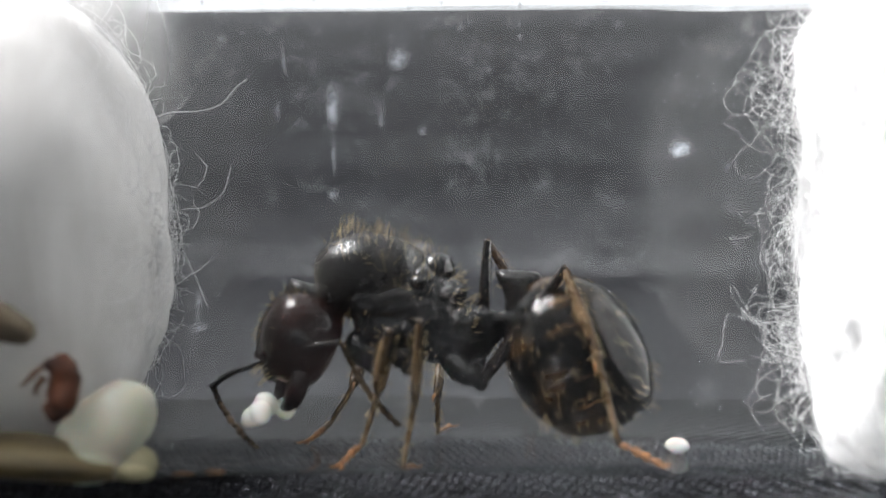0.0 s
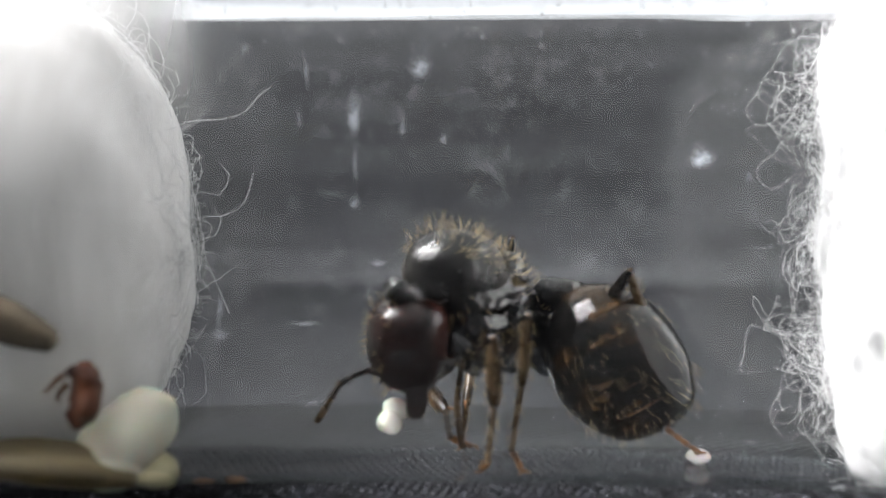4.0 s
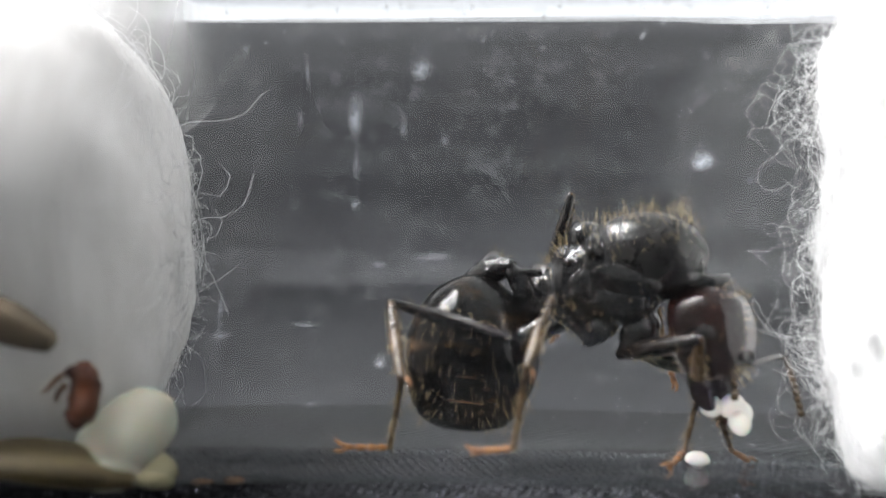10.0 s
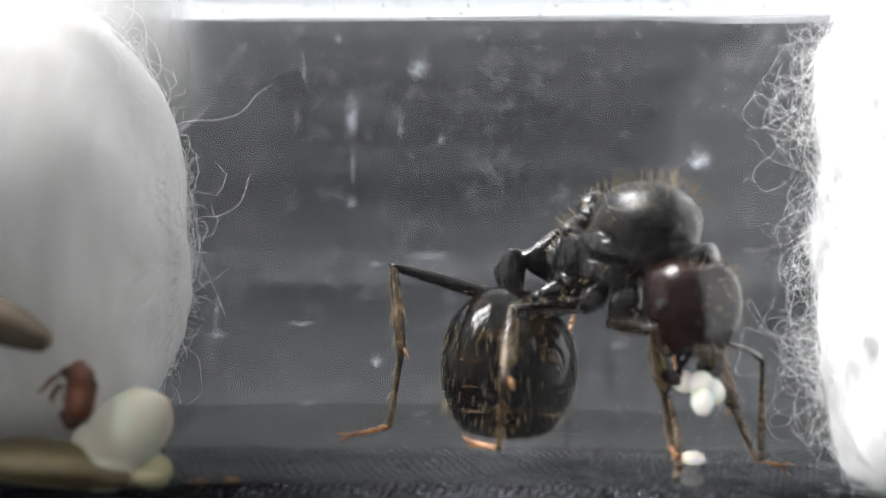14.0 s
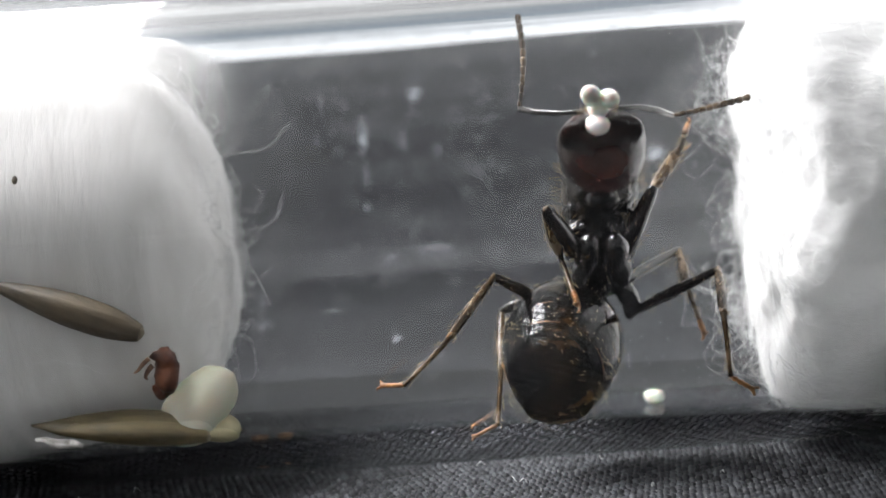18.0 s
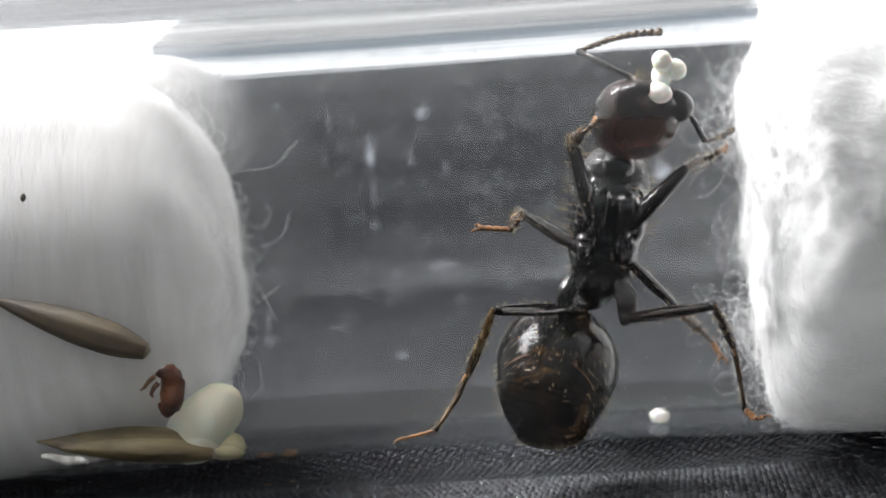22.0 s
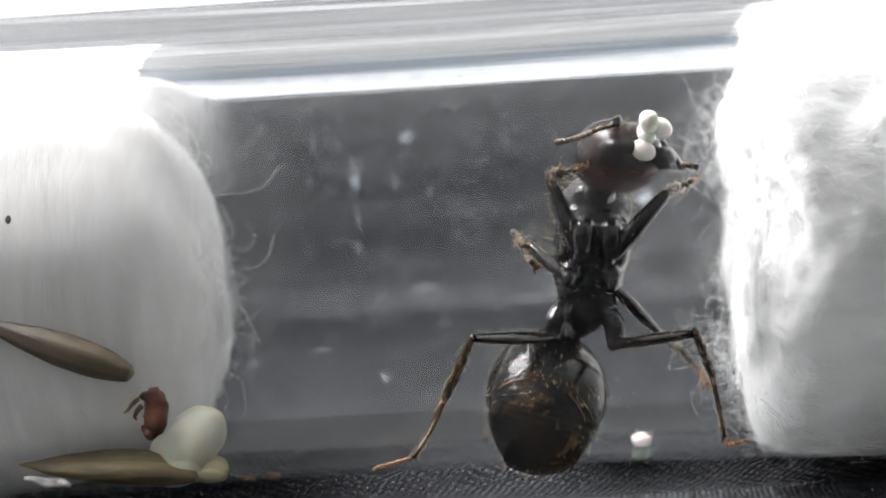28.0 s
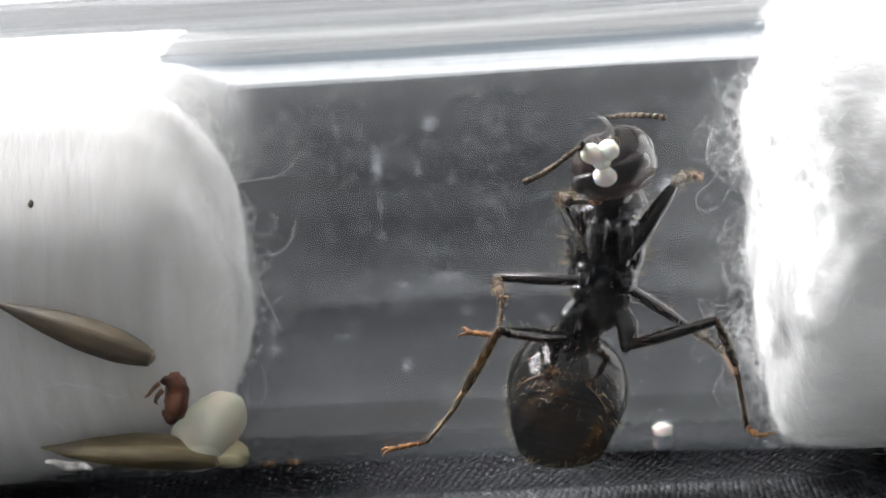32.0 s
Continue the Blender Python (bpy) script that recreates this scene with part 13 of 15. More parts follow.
        (26.5, pose(-0.00250, -0.00085, -0.00100, -57.4, 48.6, -83.8)), (28.5, pose(-0.00250, -0.00085, -0.00100, -61.1, 52.7, -89.0)),
        (29, pose(-0.00250, -0.00085, -0.00100, -60.3, 54.6, -88.0)), (29.5, pose(-0.00250, -0.00085, -0.00100, -60.2, 55.0, -87.9)),
        (30, pose(-0.00250, -0.00085, -0.00100, -59.8, 55.2, -87.5)), (30.5, pose(-0.00250, -0.00085, -0.00100, -58.8, 54.2, -86.0)),
        (31, pose(-0.00250, -0.00085, -0.00100, -58.0, 53.1, -85.0)), (31.5, pose(-0.00250, -0.00085, -0.00100, -56.4, 55.7, -82.9)),
        (32, pose(-0.00250, -0.00085, -0.00100, -54.4, 57.7, -80.7)),
    ])
    walk(moving["R3_tibia"], [
        (0, pose(-0.00146, -0.00084, 0.00234, -52.7, 39.2, -159.9)), (0.25, pose(-0.00142, -0.00082, 0.00233, -53.4, 38.7, -159.6)),
        (0.5, pose(-0.00138, -0.00081, 0.00232, -54.2, 38.2, -159.4)), (0.75, pose(-0.00131, -0.00080, 0.00229, -53.7, 37.1, -159.9)),
        (1, pose(-0.00125, -0.00080, 0.00227, -52.7, 35.7, -160.1)), (1.5, pose(-0.00115, -0.00081, 0.00223, -53.2, 35.3, -160.1)),
        (2, pose(-0.00118, -0.00081, 0.00224, -53.8, 36.4, -160.0)), (2.5, pose(-0.00122, -0.00082, 0.00226, -54.5, 37.6, -159.3)),
        (3, pose(-0.00130, -0.00083, 0.00229, -55.0, 40.7, -158.4)), (3.5, pose(-0.00106, -0.00084, 0.00219, -54.0, 40.1, -159.1)),
        (4, pose(-0.00122, -0.00082, 0.00226, -30.6, 10.2, -138.3)), (4.5, pose(-0.00161, -0.00050, 0.00237, -36.6, 15.0, -171.0)),
        (5, pose(-0.00075, -0.00091, 0.00203, -40.3, 20.5, 174.2)), (5.5, pose(-0.00035, -0.00184, 0.00158, -45.2, 21.4, 158.7)),
        (6, pose(-0.00117, -0.00303, 0.00140, -46.6, 24.1, 152.5)), (6.5, pose(-0.00198, -0.00298, 0.00172, -49.2, 30.2, 139.7)),
        (6.75, pose(-0.00226, -0.00362, 0.00084, -21.7, 78.4, -179.5)), (7, pose(-0.00323, -0.00408, 0.00013, -59.5, 43.9, 132.8)),
        (7.3, pose(-0.00479, -0.00298, 0.00056, 102.5, 42.6, -70.5)), (7.5, pose(-0.00476, -0.00303, 0.00054, 85.8, 36.7, -86.4)),
        (8, pose(-0.00531, -0.00139, 0.00102, 80.8, 39.1, -92.4)), (8.5, pose(-0.00526, -0.00138, 0.00109, 86.7, 43.7, -83.3)),
        (9, pose(-0.00523, -0.00160, 0.00105, 89.7, 47.1, -79.4)), (9.5, pose(-0.00493, -0.00264, 0.00077, 91.1, 44.7, -76.6)),
        (10, pose(-0.00471, -0.00314, 0.00046, 93.0, 43.1, -73.4)), (10.5, pose(-0.00423, -0.00360, 0.00030, 103.4, 48.6, -58.4)),
        (11, pose(-0.00395, -0.00382, 0.00015, 116.0, 53.7, -42.3)), (11.5, pose(-0.00273, -0.00412, 0.00021, 121.9, 60.6, -35.6)),
        (12, pose(-0.00187, -0.00407, 0.00023, 128.5, 68.1, -28.5)), (12.5, pose(-0.00202, -0.00411, 0.00018, 119.1, 72.1, -38.5)),
        (13, pose(-0.00224, -0.00416, 0.00012, 97.5, 75.3, -60.9)), (13.5, pose(-0.00332, -0.00399, 0.00031, 113.0, 74.4, -44.7)),
        (14, pose(-0.00451, -0.00336, 0.00038, 113.8, 67.9, -43.3)), (14.5, pose(-0.00417, -0.00338, 0.00074, 106.5, 58.0, -49.9)),
        (15.5, pose(-0.00133, -0.00414, -0.00115, 153.7, 74.5, -0.2)), (16.5, pose(-0.00196, -0.00366, 0.00101, 58.7, 74.8, -97.8)),
        (17, pose(-0.00071, -0.00353, 0.00037, 74.6, 63.0, -80.9)), (17.5, pose(-0.00018, -0.00345, -0.00061, 77.0, 64.4, -78.2)),
        (18, pose(0.00011, -0.00298, -0.00195, 70.1, 62.1, -86.0)), (18.5, pose(-0.00042, -0.00300, -0.00282, 25.1, 65.0, -135.8)),
        (18.75, pose(-0.00110, -0.00315, -0.00313, 15.2, 16.7, -151.2)), (19, pose(-0.00156, -0.00290, -0.00368, 19.2, -36.2, -166.2)),
        (19.5, pose(-0.00182, -0.00287, -0.00378, 19.8, -37.5, -167.1)), (20, pose(-0.00208, -0.00283, -0.00385, 20.1, -38.6, -167.8)),
        (20.5, pose(-0.00218, -0.00286, -0.00384, 20.6, -38.0, -168.5)), (21, pose(-0.00228, -0.00290, -0.00383, 21.2, -37.2, -169.6)),
        (21.5, pose(-0.00239, -0.00284, -0.00388, 20.6, -37.3, -168.6)), (22, pose(-0.00250, -0.00278, -0.00392, 20.2, -37.1, -168.0)),
        (22.5, pose(-0.00241, -0.00279, -0.00391, 19.4, -35.7, -166.5)), (23, pose(-0.00232, -0.00280, -0.00390, 18.7, -34.4, -165.2)),
        (23.5, pose(-0.00232, -0.00287, -0.00386, 17.7, -35.0, -163.4)), (24, pose(-0.00232, -0.00294, -0.00380, 16.7, -35.7, -161.4)),
        (24.5, pose(-0.00232, -0.00299, -0.00376, 17.1, -36.8, -162.0)), (25, pose(-0.00233, -0.00302, -0.00374, 17.1, -37.4, -161.9)),
        (25.5, pose(-0.00227, -0.00308, -0.00369, 16.4, -36.5, -160.6)), (26, pose(-0.00222, -0.00315, -0.00362, 15.6, -35.8, -159.4)),
        (26.5, pose(-0.00225, -0.00315, -0.00363, 16.0, -36.0, -160.0)), (28.5, pose(-0.00246, -0.00297, -0.00378, 18.1, -37.0, -163.7)),
        (29, pose(-0.00243, -0.00288, -0.00385, 17.9, -37.0, -163.5)), (29.5, pose(-0.00243, -0.00286, -0.00387, 18.1, -37.4, -163.7)),
        (30, pose(-0.00241, -0.00284, -0.00387, 18.2, -37.6, -163.9)), (30.5, pose(-0.00236, -0.00289, -0.00384, 18.0, -37.5, -163.6)),
        (31, pose(-0.00232, -0.00295, -0.00380, 18.0, -37.6, -163.6)), (31.5, pose(-0.00226, -0.00281, -0.00389, 16.4, -37.1, -160.8)),
        (32, pose(-0.00220, -0.00270, -0.00396, 15.4, -36.3, -159.1)),
    ])
    walk(moving["R3_metatarsus"], [
        (0, pose(-0.00321, -0.00148, 0.00083, -41.8, 51.3, -134.6)), (0.25, pose(-0.00318, -0.00147, 0.00083, -42.3, 50.8, -134.7)),
        (0.5, pose(-0.00315, -0.00147, 0.00083, -43.1, 50.2, -134.8)), (0.75, pose(-0.00311, -0.00146, 0.00084, -44.3, 49.2, -135.8)),
        (1, pose(-0.00308, -0.00146, 0.00087, -45.5, 48.1, -136.9)), (1.5, pose(-0.00299, -0.00148, 0.00084, -45.3, 47.8, -137.1)),
        (2, pose(-0.00299, -0.00147, 0.00082, -43.9, 48.7, -136.1)), (2.5, pose(-0.00300, -0.00149, 0.00079, -42.4, 49.7, -135.0)),
        (3, pose(-0.00299, -0.00150, 0.00072, -39.4, 52.0, -132.2)), (3.5, pose(-0.00278, -0.00149, 0.00064, -40.2, 51.6, -133.2)),
        (4, pose(-0.00298, -0.00239, 0.00183, -165.4, 71.9, 99.8)), (4.5, pose(-0.00390, -0.00086, 0.00174, 157.8, 79.1, 61.7)),
        (5, pose(-0.00299, -0.00069, 0.00119, -103.8, 54.4, 163.6)), (5.5, pose(-0.00243, -0.00102, 0.00070, -118.4, 54.4, 146.7)),
        (6, pose(-0.00311, -0.00201, 0.00042, -111.5, 44.4, 153.4)), (6.5, pose(-0.00356, -0.00164, 0.00052, -114.9, 42.4, 142.5)),
        (7, pose(-0.00441, -0.00281, -0.00153, 26.5, 49.1, -77.3)), (7.3, pose(-0.00420, -0.00465, -0.00106, -112.5, 52.7, 139.7)),
        (7.5, pose(-0.00464, -0.00495, -0.00089, -125.1, 51.8, 135.9)), (8, pose(-0.00538, -0.00325, -0.00049, -127.3, 56.5, 135.8)),
        (8.5, pose(-0.00506, -0.00310, -0.00057, -126.5, 60.6, 136.6)), (9, pose(-0.00493, -0.00320, -0.00071, -127.6, 62.6, 135.2)),
        (9.5, pose(-0.00454, -0.00430, -0.00092, -129.5, 57.2, 133.1)), (10, pose(-0.00421, -0.00481, -0.00118, -127.9, 53.4, 135.0)),
        (10.5, pose(-0.00339, -0.00496, -0.00150, -119.5, 54.5, 145.3)), (11, pose(-0.00290, -0.00478, -0.00178, -111.2, 57.0, 155.3)),
        (11.5, pose(-0.00177, -0.00481, -0.00188, -93.2, 62.7, 176.1)), (12, pose(-0.00108, -0.00449, -0.00200, -31.9, 78.9, -120.2)),
        (12.5, pose(-0.00144, -0.00457, -0.00211, -30.9, 77.5, -119.2)), (13, pose(-0.00195, -0.00469, -0.00220, -30.7, 76.1, -119.0)),
        (13.5, pose(-0.00286, -0.00444, -0.00200, -32.4, 75.1, -120.8)), (14, pose(-0.00385, -0.00398, -0.00184, -30.5, 74.9, -118.8)),
        (14.5, pose(-0.00335, -0.00436, -0.00129, -40.0, 65.3, -128.6)), (15.5, pose(-0.00069, -0.00415, -0.00346, -92.6, 76.2, 176.1)),
        (16.5, pose(-0.00205, -0.00429, -0.00130, -56.5, 68.1, -146.2)), (17, pose(-0.00054, -0.00460, -0.00177, -46.5, 56.9, -135.1)),
        (17.5, pose(0.00003, -0.00446, -0.00277, -42.0, 49.1, -129.4)), (18, pose(0.00019, -0.00410, -0.00407, -39.4, 36.3, -125.7)),
        (18.5, pose(-0.00115, -0.00371, -0.00500, -52.1, 28.4, -148.4)), (19, pose(-0.00344, -0.00336, -0.00226, -56.8, 9.8, -161.7)),
        (19.5, pose(-0.00368, -0.00330, -0.00231, -57.0, 9.1, -163.0)), (20, pose(-0.00391, -0.00323, -0.00236, -57.3, 8.5, -164.3)),
        (20.5, pose(-0.00403, -0.00324, -0.00237, -57.3, 8.8, -164.4)), (21, pose(-0.00416, -0.00324, -0.00238, -57.3, 9.4, -164.4)),
        (21.5, pose(-0.00426, -0.00321, -0.00243, -57.0, 9.1, -162.7)), (22, pose(-0.00437, -0.00318, -0.00247, -56.7, 9.2, -161.2)),
        (22.5, pose(-0.00431, -0.00324, -0.00251, -56.8, 9.3, -161.7)), (23, pose(-0.00423, -0.00330, -0.00255, -56.9, 9.1, -162.1)),
        (23.5, pose(-0.00420, -0.00343, -0.00248, -56.5, 9.1, -160.4)), (24, pose(-0.00416, -0.00357, -0.00240, -56.2, 9.1, -158.6)),
        (24.5, pose(-0.00415, -0.00359, -0.00233, -56.0, 9.4, -157.8)), (25, pose(-0.00414, -0.00361, -0.00228, -55.9, 9.2, -157.0)),
        (25.5, pose(-0.00409, -0.00372, -0.00226, -56.0, 9.4, -157.7)), (26, pose(-0.00404, -0.00383, -0.00222, -56.1, 9.9, -158.0)),
        (26.5, pose(-0.00407, -0.00381, -0.00221, -56.2, 9.8, -158.3)), (28.5, pose(-0.00430, -0.00351, -0.00234, -56.6, 9.7, -160.7)),
        (29, pose(-0.00427, -0.00342, -0.00241, -56.6, 9.3, -160.7)), (29.5, pose(-0.00426, -0.00339, -0.00241, -56.6, 9.4, -160.7)),
        (30, pose(-0.00424, -0.00337, -0.00241, -56.7, 9.6, -161.0)), (30.5, pose(-0.00418, -0.00343, -0.00238, -56.6, 9.7, -160.6)),
        (31, pose(-0.00414, -0.00348, -0.00233, -56.5, 9.9, -160.0)), (31.5, pose(-0.00406, -0.00344, -0.00244, -56.1, 9.8, -157.8)),
        (32, pose(-0.00400, -0.00339, -0.00254, -55.5, 9.7, -154.8)),
    ])
    walk(moving["R3_tarsus"], [
        (0, pose(-0.00404, -0.00232, -0.00066, 161.3, 70.0, -114.3)), (0.25, pose(-0.00402, -0.00233, -0.00064, 160.5, 69.5, -114.8)),
        (0.5, pose(-0.00400, -0.00234, -0.00063, 159.6, 69.0, -115.3)), (0.75, pose(-0.00400, -0.00232, -0.00059, 157.5, 68.2, -118.1)),
        (1, pose(-0.00401, -0.00233, -0.00054, 155.4, 67.4, -121.0)), (1.5, pose(-0.00393, -0.00234, -0.00056, 154.9, 67.2, -121.8)),
        (2, pose(-0.00390, -0.00234, -0.00061, 156.6, 67.9, -119.4)), (2.5, pose(-0.00387, -0.00236, -0.00066, 158.9, 68.5, -116.4)),
        (3, pose(-0.00378, -0.00237, -0.00077, 165.0, 69.8, -108.5)), (3.5, pose(-0.00358, -0.00235, -0.00085, 163.0, 69.8, -110.9)),
        (4, pose(-0.00308, -0.00181, 0.00003, 143.3, 28.5, -146.0)), (4.5, pose(-0.00373, -0.00054, -0.00012, 129.3, 33.6, -172.9)),
        (4.75, pose(-0.00388, -0.00045, -0.00011, 137.3, 79.5, -164.1)), (5, pose(-0.00405, -0.00037, -0.00036, -53.3, 60.5, 6.5)),
        (5.25, pose(-0.00372, -0.00033, -0.00046, 48.6, 79.6, 111.2)), (5.5, pose(-0.00335, -0.00042, -0.00084, 94.8, 45.4, 160.4)),
        (5.75, pose(-0.00387, -0.00088, -0.00072, -33.0, 86.9, 32.0)), (6, pose(-0.00433, -0.00141, -0.00091, -76.0, 50.6, -12.9)),
        (6.5, pose(-0.00467, -0.00079, -0.00076, -80.9, 54.0, -25.4)), (6.75, pose(-0.00368, -0.00317, -0.00194, -114.1, 23.5, -78.3)),
        (7, pose(-0.00413, -0.00402, -0.00297, -117.0, -5.4, -155.6)), (7.3, pose(-0.00508, -0.00390, -0.00257, -115.6, -11.3, -154.4)),
        (7.5, pose(-0.00549, -0.00413, -0.00238, -113.7, -13.6, -160.9)), (8, pose(-0.00613, -0.00252, -0.00208, -112.4, -15.1, -166.2)),
        (8.5, pose(-0.00574, -0.00246, -0.00223, -112.1, -11.0, -167.1)), (9, pose(-0.00555, -0.00259, -0.00239, -113.7, -10.4, -160.2)),
        (9.5, pose(-0.00524, -0.00355, -0.00251, -112.8, -11.3, -163.9)), (10, pose(-0.00501, -0.00401, -0.00270, -113.5, -11.9, -160.6)),
        (10.5, pose(-0.00430, -0.00433, -0.00305, -115.9, -11.6, -148.6)), (11, pose(-0.00384, -0.00435, -0.00338, -117.8, -10.5, -138.8)),
        (11.5, pose(-0.00264, -0.00475, -0.00357, -120.4, -6.0, -121.7)), (12, pose(-0.00127, -0.00481, -0.00386, -121.0, 1.5, -105.2)),
        (12.5, pose(-0.00164, -0.00493, -0.00396, -121.0, 3.5, -104.9)), (13, pose(-0.00217, -0.00509, -0.00404, -121.0, 5.9, -104.6)),
        (13.5, pose(-0.00311, -0.00486, -0.00384, -121.9, 5.1, -116.1)), (14, pose(-0.00409, -0.00442, -0.00368, -122.5, 7.3, -127.5)),
        (14.5, pose(-0.00385, -0.00498, -0.00302, -122.5, 1.4, -134.5)), (15.5, pose(-0.00114, -0.00412, -0.00531, -119.0, 17.5, -111.5)),
        (16.5, pose(-0.00264, -0.00468, -0.00306, -115.3, 13.1, -97.9)), (17, pose(-0.00128, -0.00534, -0.00336, -110.9, 11.7, -77.8)),
        (17.5, pose(-0.00076, -0.00542, -0.00421, -107.9, -20.3, -119.7)), (18, pose(-0.00070, -0.00534, -0.00519, -106.0, -40.5, -123.8)),
        (18.5, pose(-0.00257, -0.00458, -0.00590, -108.3, 15.5, -107.2)), (19, pose(-0.00521, -0.00395, -0.00258, -110.3, 8.1, -116.6)),
        (19.5, pose(-0.00547, -0.00385, -0.00261, -110.2, 7.4, -116.6)), (20, pose(-0.00572, -0.00374, -0.00264, -110.2, 6.9, -117.0)),
        (20.5, pose(-0.00584, -0.00375, -0.00266, -110.1, 6.7, -115.5)), (21, pose(-0.00597, -0.00375, -0.00269, -109.9, 6.5, -113.5)),
        (21.5, pose(-0.00606, -0.00377, -0.00273, -109.5, -3.3, -114.3)), (22, pose(-0.00615, -0.00378, -0.00278, -108.8, -13.8, -115.7)),
        (22.5, pose(-0.00609, -0.00383, -0.00282, -109.3, -13.8, -113.8)), (23, pose(-0.00602, -0.00388, -0.00285, -109.8, -13.3, -112.1)),
        (23.5, pose(-0.00597, -0.00406, -0.00278, -109.8, -17.8, -111.2)), (24, pose(-0.00591, -0.00425, -0.00270, -110.2, -21.7, -109.7)),
        (24.5, pose(-0.00589, -0.00429, -0.00264, -109.8, -20.1, -110.9)), (25, pose(-0.00586, -0.00434, -0.00259, -109.7, -19.1, -111.3)),
        (25.5, pose(-0.00583, -0.00444, -0.00257, -110.0, -18.5, -110.4)), (26, pose(-0.00578, -0.00454, -0.00255, -110.3, -17.9, -109.5)),
        (26.5, pose(-0.00581, -0.00451, -0.00254, -110.1, -17.6, -110.1)), (28.5, pose(-0.00607, -0.00413, -0.00266, -108.9, -18.5, -113.7)),
        (29, pose(-0.00604, -0.00404, -0.00272, -108.9, -19.0, -113.8)), (29.5, pose(-0.00603, -0.00401, -0.00272, -109.4, -10.0, -112.8)),
        (30, pose(-0.00601, -0.00398, -0.00273, -110.1, 6.4, -110.4)), (30.5, pose(-0.00595, -0.00405, -0.00270, -110.2, 6.8, -110.8)),
        (31, pose(-0.00590, -0.00412, -0.00266, -110.3, 7.0, -111.0)), (31.5, pose(-0.00580, -0.00415, -0.00277, -110.2, 7.0, -110.4)),
        (32, pose(-0.00570, -0.00418, -0.00286, -110.0, 6.7, -109.3)),
    ])
